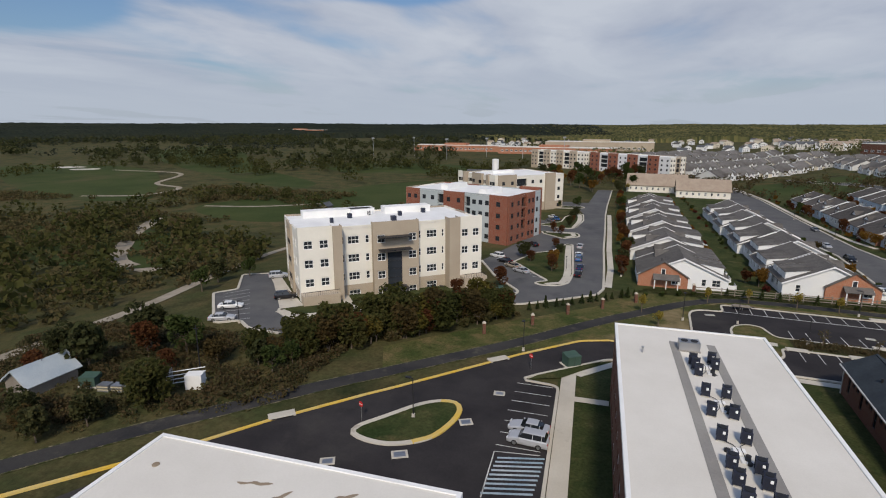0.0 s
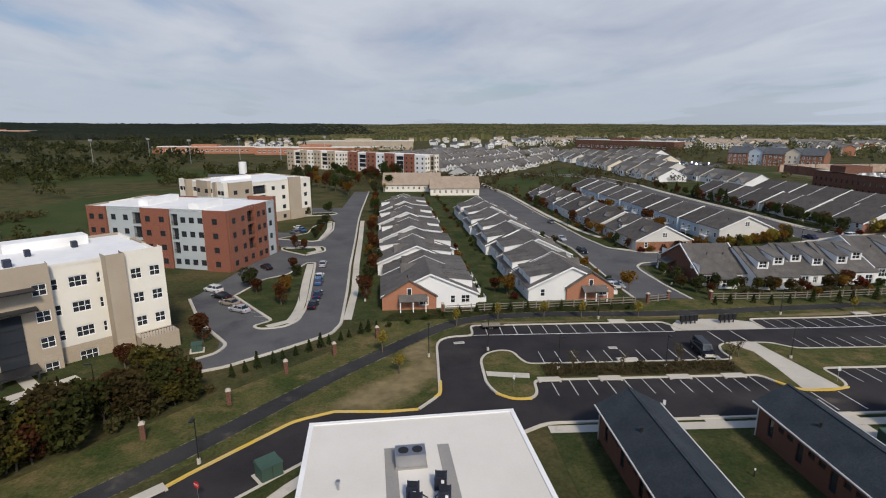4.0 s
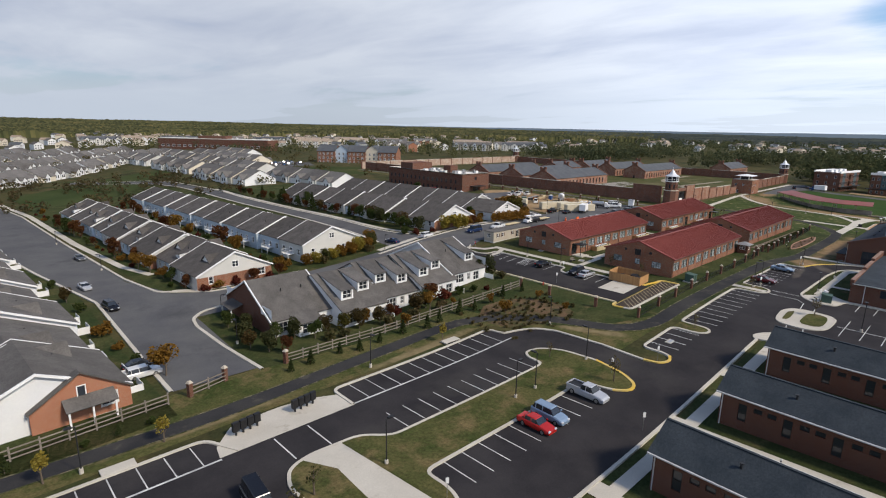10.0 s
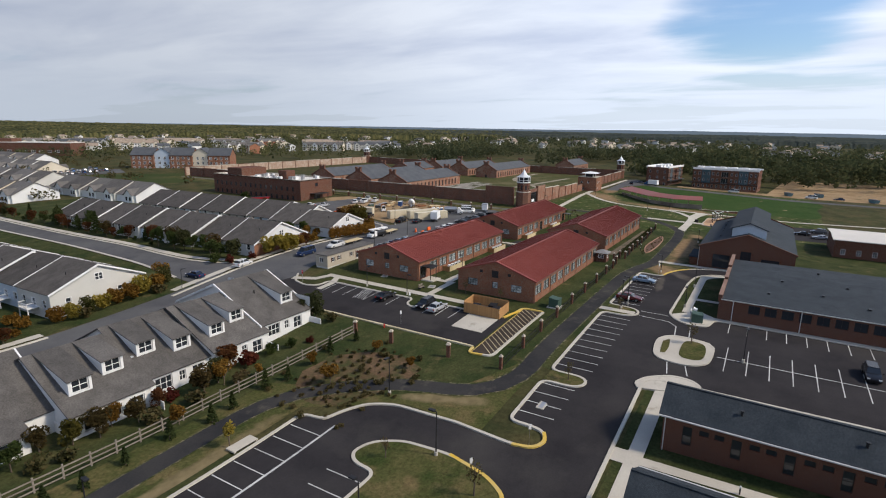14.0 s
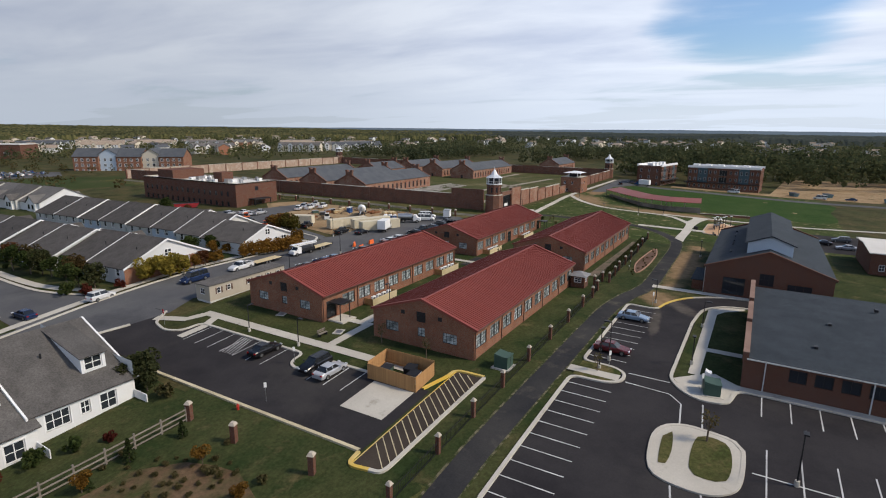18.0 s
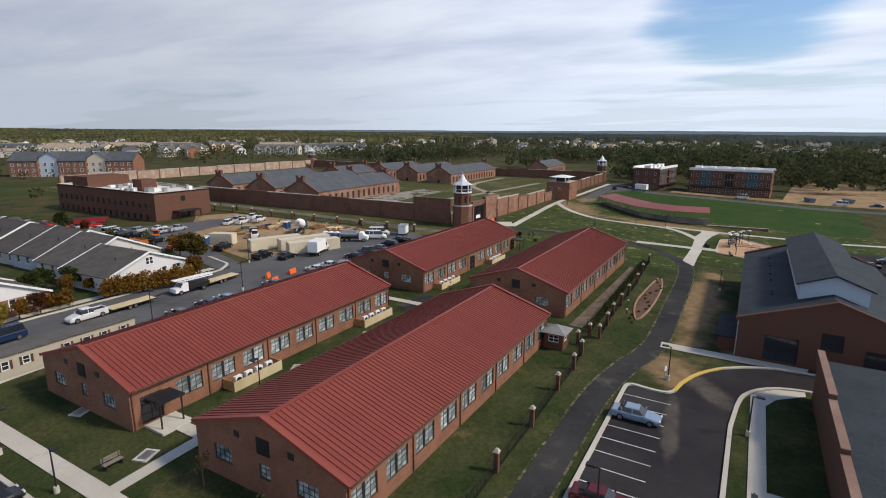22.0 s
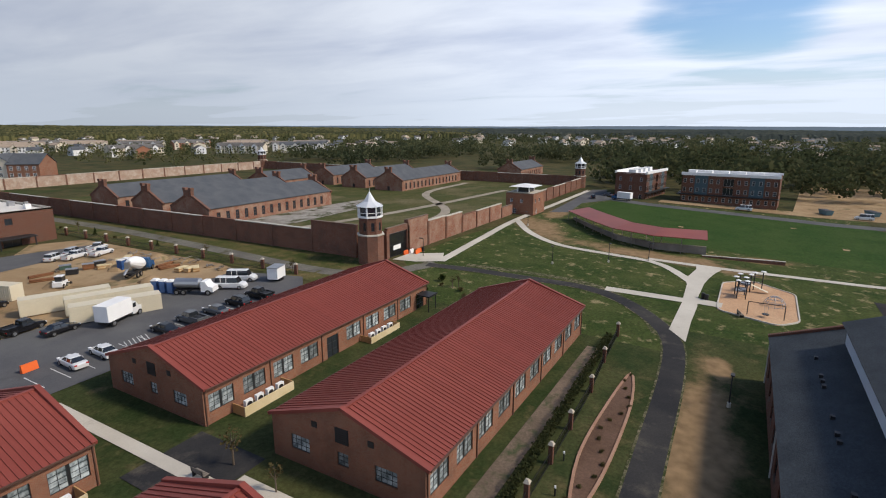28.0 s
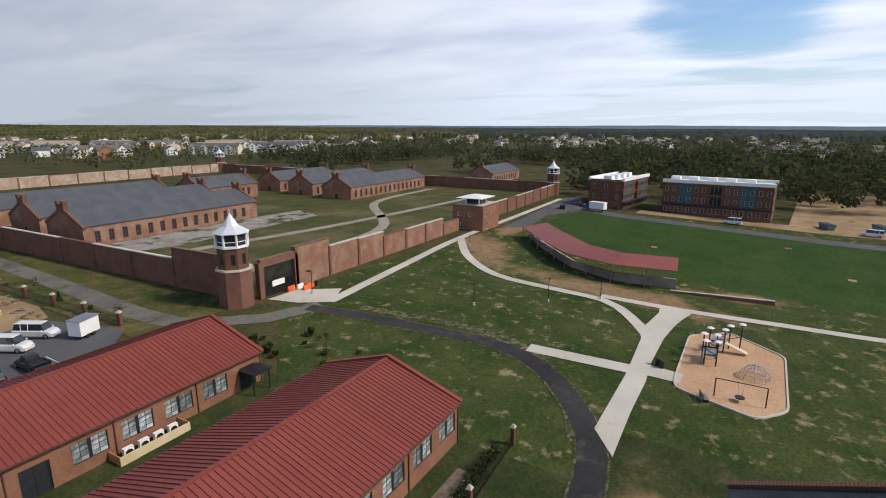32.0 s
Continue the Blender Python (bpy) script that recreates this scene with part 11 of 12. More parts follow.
def dumpster(x, y, rz):
    """An open steel skip with ribbed sloping sides."""
    t = thing("dumpster", "orange open-topped steel waste skip on the street", "skip", x, y, G(x, y) + 0.11, rz)
    paint = mat("skip_orange", (0.42, 0.13, 0.03), (0.34, 0.10, 0.03), 0.6, 0.1, 3.0, 0.2)
    for a, b, c, d in ((-2.4, -1.1, 2.4, -1.0), (-2.4, 1.0, 2.4, 1.1), (-2.4, -1.0, -2.3, 1.0), (2.3, -1.0, 2.4, 1.0)):
        Mesh().box(a, b, 0.2, c, d, 1.7).ob("side", paint, t)
    Mesh().box(-2.4, -1.1, 0.08, 2.4, 1.1, 0.196).ob("base", DARK, t)
    for k in range(6):
        for s in (-1, 1):
            Mesh().box(-2.2 + k * 0.85, s * 1.14 - 0.04, 0.2, -2.1 + k * 0.85, s * 1.14 + 0.04, 1.7).ob("rib", paint, t)
    Mesh().box(-2.2, -0.9, 0.3, 2.2, 0.9, 1.35).ob("rubble", DIRT, t)


def dump_trailer(x, y, rz):
    """A long red tipping trailer with a sloped front."""
    t = thing("dump_trailer", "long red steel tipping trailer parked by the brick building", "trailer", x, y, G(x, y) + 0.11, rz, "work trucks")
    paint = mat("trailer_red", (0.30, 0.025, 0.03), (0.24, 0.02, 0.025), 0.5, 0.1, 3.0, 0.12)
    Mesh().hexa([(-4.6, -1.2, 1.0), (4.0, -1.2, 1.0), (4.0, 1.2, 1.0), (-4.6, 1.2, 1.0), (-4.8, -1.25, 2.5), (5.2, -1.25, 2.5), (5.2, 1.25, 2.5), (-4.8, 1.25, 2.5)]).ob("tipping_body", paint, t)
    Mesh().box(-4.7, -1.1, 2.5, 5.0, 1.1, 2.56).ob("tarpaulin", DARK, t)
    Mesh().box(-4.4, -0.5, 0.7, 4.6, 0.5, 1.0).ob("chassis", DARK, t)
    wheel_set(t, (-3.6, -2.4), 2.2, 0.5)


dumpster(204.6, 221.2, 96)
dump_trailer(212.6, 259.6, -28)
flat_trailer(27.9, 122, 5, "small brown utility trailer in the car park", WOOD_GREY, 0.45)


def container(x, y, rz, L=12.2, label="long cream storage container on the building site"):
    t = thing("storage_container", label, "container", x, y, G(x, y) + 0.08, rz, "storage containers")
    b = Mesh().box(-L / 2, -1.22, 0.05, L / 2, 1.22, 2.6)
    b.ob("body", CARTON, t)
    r = Mesh()
    for k in range(int(L / 0.4)):
        for s in (-1, 1):
            r.box(-L / 2 + 0.1 + k * 0.4, s * 1.24 - 0.03, 0.2, -L / 2 + 0.3 + k * 0.4, s * 1.24 + 0.03, 2.45)
    r.ob("ribs", CARTON, t)
    for s in (-0.6, 0.6):
        Mesh().box(-L / 2 - 0.05, s - 0.56, 0.15, -L / 2 + 0.02, s + 0.56, 2.5).ob("door", CARTON, t)
    Mesh().box(-L / 2, -1.26, 2.6, L / 2, 1.26, 2.68).ob("roof_rim", CARTON, t)
    return t


container(219.4, 189.6, -22)
container(223, 183.6, -22)
container(221.4, 179, -25)
container(216.4, 204.6, -68, 6.1, "short cream storage container on the building site")
for x, y in ((211, 205), (212.4, 206.2), (213.8, 207.2), (236, 203.4), (237.3, 203.8)):
    t = thing("portable_toilet", "blue plastic portable toilet on the site", "portable toilet", x, y, G(x, y) + 0.05, 20, "portable toilets")
    Mesh().box(-0.55, -0.55, 0, 0.55, 0.55, 2.1).ob("cabin", mat("blue_plastic", (0.03, 0.08, 0.22), None, 0.5), t)
    Mesh().box(-0.58, -0.58, 2.1, 0.58, 0.58, 2.25).ob("roof", WHITE, t)
    Mesh().box(-0.4, -0.58, 0.1, 0.4, -0.54, 1.95).ob("door", mat("blue_plastic", (0.03, 0.08, 0.22)), t)


def skid_steer(x, y, rz, body, label):
    t = thing("skid_loader", label, "loader", x, y, G(x, y) + 0.05, rz, "building machines")
    Mesh().box(-1.3, -0.8, 0.35, 0.9, 0.8, 1.2).ob("body", body, t)
    Mesh().box(-0.6, -0.6, 1.2, 0.6, 0.6, 2.1).ob("cab", CAR_GLASS, t)
    Mesh().box(-0.7, -0.65, 2.1, 0.7, 0.65, 2.2).ob("cab_roof", body, t)
    for s in (-0.75, 0.75):
        Mesh().tube((-1.0, s, 1.4), (1.6, s, 0.5), 0.09, n=6).ob("lift_arm", body, t)
    Mesh().hexa([(1.5, -0.9, 0.1), (2.2, -0.9, 0.1), (2.2, 0.9, 0.1), (1.5, 0.9, 0.1), (1.5, -0.9, 0.7), (1.8, -0.9, 0.6), (1.8, 0.9, 0.6), (1.5, 0.9, 0.7)]).ob("bucket", DARK, t)
    wheel_set(t, (-0.8, 0.5), 1.8, 0.4)


skid_steer(224.5, 202.5, 40, WHITE, "white skid loader on the sandy ground")
skid_steer(206.5, 209.8, 10, ORANGE, "orange compact excavator by the street")
skid_steer(212.3, 226, 60, ORANGE, "orange loader beside the office road")
for i, (x, y, s) in enumerate(((243, 205, 1.2), (246, 199, 1.6), (244, 209, 1.4), (238, 212, 1.0), (230, 214, 1.3), (247, 196, 1.0), (245, 214, 1.1), (246, 190, 0.9), (246, 186, 1.1))):
    rg = random.Random(40 + i)
    t = thing("rubble_pile", "low pile of brown brush and building rubble", "rubble", x, y, G(x, y) + 0.05, 30 * i, "rubble piles")
    m = Mesh()
    for k in range(16):
        a, b = Vector((rg.uniform(-s, s), rg.uniform(-s, s), rg.uniform(0, 0.5 * s))), Vector((rg.uniform(-1, 1), rg.uniform(-1, 1), rg.uniform(-0.2, 0.4))) * s * 0.7
        m.tube(a - b, a + b, 0.12, 0.05, 5)
    m.ob("sticks", WOOD_GREY, t)
    Mesh().prism([(s * 1.3 * math.cos(k), s * math.sin(k)) for k in (0, 0.9, 1.9, 2.8, 3.7, 4.6, 5.5)], -0.2, 0.25 * s).ob("earth", DIRT, t)
for x, y, rz in ((199.5, 168, 10), (205.5, 169.6, 5), (201, 171.5, 30)):
    t = thing("road_barrier", "orange and white plastic road barrier", "barrier", x, y, G(x, y) + 0.1, rz, "road barriers")
    Mesh().hexa([(-0.9, -0.3, 0), (0.9, -0.3, 0), (0.9, 0.3, 0), (-0.9, 0.3, 0), (-0.9, -0.1, 1.0), (0.9, -0.1, 1.0), (0.9, 0.1, 1.0), (-0.9, 0.1, 1.0)]).ob("barrier_body", ORANGE, t)
for x, y, rz, c in ((275.6, 161.4, 0, ORANGE), (277.4, 161, 8, WHITE), (279, 160, -6, ORANGE), (277.6, 159.6, 0, ORANGE)):
    t = thing("road_barrier", "orange plastic barrier before the prison gate" if c is ORANGE else "white plastic barrier before the prison gate", "barrier", x, y, G(x, y) + 0.1, rz, "road barriers")
    Mesh().hexa([(-0.8, -0.25, 0), (0.8, -0.25, 0), (0.8, 0.25, 0), (-0.8, 0.25, 0), (-0.8, -0.08, 0.9), (0.8, -0.08, 0.9), (0.8, 0.08, 0.9), (-0.8, 0.08, 0.9)]).ob("barrier_body", c, t)

# ---- street furniture ----
def lamp_post(h=5.0, label="slim black car park lamp post with one lantern"):
    t = thing("street_lamp", label, "lamp post", 0, 0, 0, 0, "street lamps")
    Mesh().tube((0, 0, -0.2), (0, 0, 0.5), 0.22, 0.2, 10).ob("footing", CONCRETE, t)
    Mesh().tube((0, 0, 0.5), (0, 0, h), 0.075, 0.055, 8).ob("pole", DARK, t)
    Mesh().box(-0.05, -0.04, h - 0.05, 0.75, 0.04, h + 0.03).ob("arm", DARK, t)
    Mesh().box(0.25, -0.2, h - 0.02, 0.95, 0.2, h + 0.12).ob("lantern", DARK, t)
    return t


LP, LP2 = lamp_post(5.2), lamp_post(4.0, "short black lantern post beside a path")
for i, (x, y, k) in enumerate(((35.4, 104, 0), (16.4, 109.9, 0), (49.1, 126.4, 0), (51.6, 104, 0), (72.6, 106.3, 0), (97.5, 106, 0), (117.8, 118.2, 0), (85.5, 127.2, 0), (93.6, 106.2, 0), (166.2, 99.2, 0), (149.5, 79.3, 0), (149.5, 58, 0), (163, 99.6, 0), (194.6, 98.2, 1), (-16.1, 57.2, 0), (-8.4, 83.1, 0), (26, 112, 0), (110, 106, 0), (240, 95.4, 1), (175, 166.8, 0), (193, 169, 0), (207, 184, 0),
                               (168.4, 136.2, 1), (149.2, 137.8, 1), (149.2, 148, 1), (276.4, 157.2, 1), (287.2, 131, 1), (302.6, 113.6, 1), (296, 121, 1), (325, 151, 1), (170.5, 89.8, 1), (186, 90, 1), (78, 165, 1), (74.8, 150, 1), (3.6, 140, 1), (-10.1, 140.2, 1), (8.6, 160, 1), (-34.7, 85, 1), (68, 215, 1), (64.4, 255, 1), (130, 182.6, 1), (-59.3, 75.5, 1), (-28.8, 100.2, 1))):
    src = LP2 if k else LP
    m = pose(x, y, G(x, y) + 0.1, 0, 0, (i * 90) % 360)
    if i in (0, 13):
        src.matrix_basis = m
    else:
        copy_thing(src, m)


def sign_post(x, y, face, label, rz=0, stop=False):
    t = thing("road_sign", label, "sign", x, y, G(x, y) + 0.1, rz, "road signs")
    Mesh().tube((0, 0, -0.3), (0, 0, 2.4), 0.03, n=6).ob("sign_post", STEEL, t)
    p = Mesh()
    if stop:
        pts = [(0.38 * math.cos(radians(22.5 + 45 * k)), 0.38 * math.sin(radians(22.5 + 45 * k))) for k in range(8)]
        p.prism(pts, -0.015, 0.015, pose(0, -0.05, 2.2, 90))
        b = p.ob("sign_plate", face, t)
        word = bpy.data.curves.new("word", "FONT")
        word.body, word.size, word.align_x, word.align_y, word.extrude = "STOP", 0.26, "CENTER", "CENTER", 0.004
        word.materials.append(WHITE)
        o = new("lettering", word)
        o.parent = t
        o.matrix_basis = pose(0, -0.07, 2.2, 90)
    else:
        p.box(-0.16, -0.06, 1.75, 0.16, -0.03, 2.35).ob("sign_plate", face, t)


STOP_RED = mat("stop_red", (0.45, 0.02, 0.02), None, 0.5)
for x, y, rz in ((-21.6, 54.3, -20), (-5.7, 76.3, -30), (144.6, 162, -100)):
    sign_post(x, y, STOP_RED, "red eight-sided stop sign on a steel post", rz, True)
for x, y in ((108.6, 101), (27.6, 97.6), (137, 130.4), (145, 134.2), (163.8, 98.6), (192.8, 98.4), (44.6, 89.8), (98, 91), (73.4, 98), (116.8, 98.2), (163, 88)):
    sign_post(x, y, WHITE, "small white parking sign on a post", -40)
HYD = mat("hydrant_red", (0.4, 0.03, 0.02), None, 0.5)
t = thing("fire_hydrant", "red fire hydrant on the verge", "hydrant", 134.4, 132, G(134.4, 132))
Mesh().tube((0, 0, 0), (0, 0, 0.6), 0.14, 0.13, 8).ob("barrel", HYD, t)
Mesh().tube((0, 0, 0.6), (0, 0, 0.78), 0.16, 0.05, 8).ob("bonnet", HYD, t)
Mesh().tube((-0.22, 0, 0.45), (0.22, 0, 0.45), 0.06, n=6).ob("outlets", HYD, t)


def mail_cluster(x, y, rz):
    t = thing("mailbox_cluster", "black cluster mailboxes on pedestals", "mailbox", x, y, G(x, y) + 0.14, rz, "mailbox clusters")
    for k in range(4):
        b = Mesh().box(-0.38, -0.22, 0.55, 0.38, 0.22, 1.65).ob("box", DARK, t, m=pose(-1.35 + k * 0.9, 0, 0))
        Mesh().box(-0.09, -0.09, 0, 0.09, 0.09, 0.55).ob("pedestal", DARK, b)
        for r in range(4):
            Mesh().box(-0.33, -0.24, 0.62 + r * 0.25, 0.33, -0.22, 0.83 + r * 0.25).ob("door", RAIL, b)


mail_cluster(64.7, 122.6, 8)
mail_cluster(72.2, 122.9, 8)


def gully(x, y, w=1.6, l=1.2, rz=0, dz=0.1, m=None):
    t = thing("storm_drain", "pale concrete storm drain cover set in the asphalt", "drain", x, y, G(x, y) + dz, rz, "storm drains")
    Mesh().box(-w / 2, -l / 2, -0.1, w / 2, l / 2, 0.02).ob("frame", CONCRETE, t)
    Mesh().box(-w / 2 + 0.25, -l / 2 + 0.25, 0.02, w / 2 - 0.25, l / 2 - 0.25, 0.03).ob("grate", STEEL, t)


for k in ((21.6, 115.4, 1.8, 0.9, 10), (-9.8, 58.6, 1.6, 1.4, 30), (-14.4, 49.9, 1.8, 1.4, 30), (-8, 67.2, 1.5, 1.2, 10), (-21, 46, 1.6, 1.3, 30), (124.8, 99.8, 2.0, 1.0, 0), (46.6, 112, 1.4, 0.9, 0), (148.2, 88, 1.4, 1.0, 60), (175, 137.4, 1.6, 1.2, 30), (155.5, 136, 1.8, 1.4, 20), (156.5, 149, 1.8, 1.4, 20), (188, 137, 1.6, 1.2, 30)):
    gully(*k)
for x, y, rz in ((-31.1, 51.5, 45), (-11, 77.8, 45), (52, 124.4, 0), (101, 126, 0), (52, 100.4, 0), (42, 100.4, 0), (33.2, 100.4, 0), (60, 100.4, 0), (47, 106.6, 0), (60, 106.6, 0)):
    t = thing("kerb_inlet", "concrete kerb inlet of the storm drain", "drain", x, y, G(x, y) + 0.1, rz, "kerb inlets")
    Mesh().box(-1.6, -0.5, 0.02, 1.6, 0.9, 0.2).ob("slab", CONCRETE, t)
    Mesh().box(-1.3, -0.52, 0.03, 1.3, -0.45, 0.15).ob("throat", DARK, t)


def cabinet(x, y, w, l, h, material, rz=0, label="green steel electrical transformer cabinet on a pad"):
    t = thing("utility_cabinet", label, "cabinet", x, y, G(x, y) + 0.05, rz, "utility cabinets")
    Mesh().box(-w / 2 - 0.3, -l / 2 - 0.3, -0.2, w / 2 + 0.3, l / 2 + 0.3, 0.12).ob("pad", CONCRETE, t)
    Mesh().hexa([(-w / 2, -l / 2, 0.12), (w / 2, -l / 2, 0.12), (w / 2, l / 2, 0.12), (-w / 2, l / 2, 0.12), (-w / 2, -l / 2, h * 0.85), (w / 2, -l / 2, h * 0.85), (w / 2, l / 2, h), (-w / 2, l / 2, h)]).ob("body", material, t)
    Mesh().box(-0.02, -l / 2 - 0.03, 0.2, 0.02, -l / 2, h * 0.8).ob("door_seam", DARK, t)
    Mesh().box(-w / 2 - 0.05, -l / 2 - 0.06, h * 0.84, w / 2 + 0.05, l / 2 + 0.05, h * 0.9).ob("lid", material, t)


cabinet(157.4, 110.2, 1.8, 1.8, 1.9, GREEN_BOX)
cabinet(67.4, 82.8, 2.0, 1.8, 1.6, GREEN_BOX)
cabinet(-0.4, 80.5, 2.2, 1.8, 1.9, GREEN_BOX, 40)
cabinet(163.4, 87, 1.9, 1.7, 1.7, GREEN_BOX, 10)
cabinet(165.6, 87.6, 0.8, 0.6, 1.8, WHITE, 0, "white electrical cabinet beside the hall")
cabinet(-20.9, 114.1, 1.6, 1.4, 1.4, GREEN_BOX, 20)
cabinet(-60.6, 48.6, 2.2, 1.6, 1.6, GREEN_BOX, 20)
# old sheds and a scaffold beside the trail
t = gable_box("garden_shed", "small grey shed with a pale blue-grey metal roof", "shed", -69.4, 43.2, -64.6, 49.6, G(-66.1, 46.6), 1.9, 3.6, WOOD_GREY, mat("pale_blue_tin", (0.30, 0.35, 0.39), (0.40, 0.44, 0.46), 0.6, 0.1, 1.5, 0.12), "y", 0)
for k in range(3):
    t = thing("pallet_stack", "pale stack of pallets and pipes", "pallets", -57.5 + 1.8 * k, 48.4 + 0.6 * k, G(-57.2, 48), 15, "pallet stacks")
    for r in range(5):
        Mesh().box(-0.8, -0.6, r * 0.2, 0.8, 0.6, r * 0.2 + 0.12).ob("pallet", CARTON if r % 2 else STEEL, t)
t = thing("gas_meter_rack", "white pipe rack and tank beside the trail", "pipe rack", -47.8, 53.3, G(-47.6, 52.8), 25)
Mesh().box(-0.2, -1.0, 0, 2.0, 0.6, 2.0).ob("tank_box", WHITE, t)
for k in range(4):
    Mesh().tube((-2.4, -0.6 + 0.4 * k, 0), (-2.4, -0.6 + 0.4 * k, 2.6), 0.06, n=6).ob("rack_post", STEEL, t)
    Mesh().tube((-2.6, -0.8, 0.8 + 0.55 * k), (2.0, 0.8, 0.8 + 0.55 * k), 0.06, n=6).ob("rack_pipe", WHITE, t)
t = thing("utility_pole", "slim dark utility pole beside the pipe rack", "pole", -50.2, 57.5, G(-49.7, 57.1))
Mesh().tube((0, 0, -0.5), (0, 0, 7.0), 0.11, 0.07, 8).ob("pole", DARK, t)
Mesh().box(-0.45, -0.04, 6.4, 0.45, 0.04, 6.5).ob("crossarm", DARK, t)

# ---- fences ----
CAP_STONE = mat("tan_cap_stone", (0.40, 0.35, 0.28), (0.48, 0.43, 0.36), 0.9, 0, 3.0, 0.15)


def brick_post(x, y, h=2.2, w=0.6, cap=True, rz=0, label="brick fence post with a pale stone cap"):
    t = thing("brick_post", label, "post", x, y, G(x, y), rz, "brick fence posts")
    Mesh().box(-w / 2, -w / 2, -0.4, w / 2, w / 2, h).ob("shaft", BRICK_RED, t)
    if cap:
        Mesh().hexa([(-w / 2 - 0.08, -w / 2 - 0.08, h), (w / 2 + 0.08, -w / 2 - 0.08, h), (w / 2 + 0.08, w / 2 + 0.08, h), (-w / 2 - 0.08, w / 2 + 0.08, h), (-w / 2 + 0.1, -w / 2 + 0.1, h + 0.3), (w / 2 - 0.1, -w / 2 + 0.1, h + 0.3), (w / 2 - 0.1, w / 2 - 0.1, h + 0.3), (-w / 2 + 0.1, w / 2 - 0.1, h + 0.3)]).ob("cap", CAP_STONE, t)
    return t


p0 = brick_post(130.8, 108.4, 1.95, 0.40)
pw = brick_post(19.6, 131.2, 2.0, 0.55)
POSTS = [(138.4, 108.3), (145.4, 108.2), (152.6, 108.1), (160.6, 108.1), (169, 108.2), (177.2, 108.2), (185.6, 108.4), (191.6, 108.4), (196.3, 108.8), (199.4, 110.2), (203, 109.6), (203.2, 108.3), (209, 108.6), (214, 108.9), (220, 108.9), (226.4, 109), (235.2, 109.2), (244, 109.8), (254, 110.2)]
for x, y in POSTS:
    copy_thing(p0, pose(x, y, G(x, y)))
BW = [(1.5, 111.3), (7.7, 118.4), (-4.5, 104.8), (-9.6, 95.8), (-16.5, 88), (62.8, 136), (68, 137.6), (77, 137.2), (130.6, 135.1), (130.3, 127.4), (130.5, 116.9)] + [(250.6 - 0.25 * k, 170.2 + 8.9 * k) for k in range(18)]
for x, y in BW:
    copy_thing(pw, pose(x, y, G(x, y), 0, 0, 20))
# iron railing between the posts along the trail
line = [(130.8, 108.4)] + POSTS
track = BW[-18:]
for (xa, ya), (xb, yb) in list(zip(line, line[1:])) + list(zip(track, track[1:])):
    t = thing("iron_railing", "dark iron railing between brick posts", "railing", xa, ya, G(xa, ya), math.degrees(math.atan2(yb - ya, xb - xa)), "iron railings")
    L = math.hypot(xb - xa, yb - ya)
    dz = G(xb, yb) - G(xa, ya)
    for z in (0.2, 1.2):
        Mesh().hexa([(0.3, -0.02, z), (L - 0.3, -0.02, z + dz), (L - 0.3, 0.02, z + dz), (0.3, 0.02, z), (0.3, -0.02, z + 0.05), (L - 0.3, -0.02, z + 0.05 + dz), (L - 0.3, 0.02, z + 0.05 + dz), (0.3, 0.02, z + 0.05)]).ob("rail", RAIL, t)
    b = Mesh()
    for k in range(int(L / 0.25)):
        u = 0.3 + k * 0.25
        if u < L - 0.3:
            b.box(u - 0.012, -0.012, 0.05 + dz * u / L, u + 0.012, 0.012, 1.5 + dz * u / L)
    b.ob("bars", RAIL, t)


def board_fence(a, b, n, label="weathered three-board wooden fence"):
    """Posts with three boards between them."""
    (xa, ya), (xb, yb) = a, b
    t = thing("board_fence", label, "fence", xa, ya, 0, 0, "board fences")
    pd = Mesh().box(-0.08, -0.08, -0.3, 0.08, 0.08, 1.75).data("post", WOOD_GREY)
    ang = math.degrees(math.atan2(yb - ya, xb - xa))
    for k in range(n + 1):
        x, y = (xb - xa) * k / n, (yb - ya) * k / n
        part("post", pd, t, pose(x, y, G(xa + x, ya + y), 0, 0, ang))
        if k < n:
            x2, y2 = (xb - xa) * (k + 1) / n, (yb - ya) * (k + 1) / n
            L = math.hypot(x2 - x, y2 - y)
            dz = G(xa + x2, ya + y2) - G(xa + x, ya + y)
            for z in (0.3, 0.85, 1.4):
                m = Mesh().hexa([(0, -0.1, z), (L, -0.1, z + dz), (L, -0.06, z + dz), (0, -0.06, z), (0, -0.1, z + 0.16), (L, -0.1, z + 0.16 + dz), (L, -0.06, z + 0.16 + dz), (0, -0.06, z + 0.16)])
                m.ob("board", WOOD_GREY, t, m=pose(x, y, G(xa + x, ya + y), 0, 0, ang))


board_fence((77.3, 137.3), (106, 136.9), 11)
board_fence((106, 136.9), (130.3, 135.2), 9)
board_fence((20, 131.4), (60, 135.6), 15)
board_fence((62.8, 136), (68, 137.4), 2)


def paling(name, label, a, b, h, material, step=0.16):
    """A close board fence: each board is a piece."""
    (xa, ya), (xb, yb) = a, b
    L = math.hypot(xb - xa, yb - ya)
    t = thing(name, label, "fence", xa, ya, G(xa, ya), math.degrees(math.atan2(yb - ya, xb - xa)))
    d = Mesh().box(0, -0.02, -0.1, step - 0.015, 0.02, h).data("board", material)
    for k in range(int(L / step)):
        part("board", d, t, pose(k * step, 0, 0))
    for z in (0.4, h - 0.3):
        Mesh().box(0, 0.02, z, L, 0.1, z + 0.1).ob("rail", material, t)
    return t


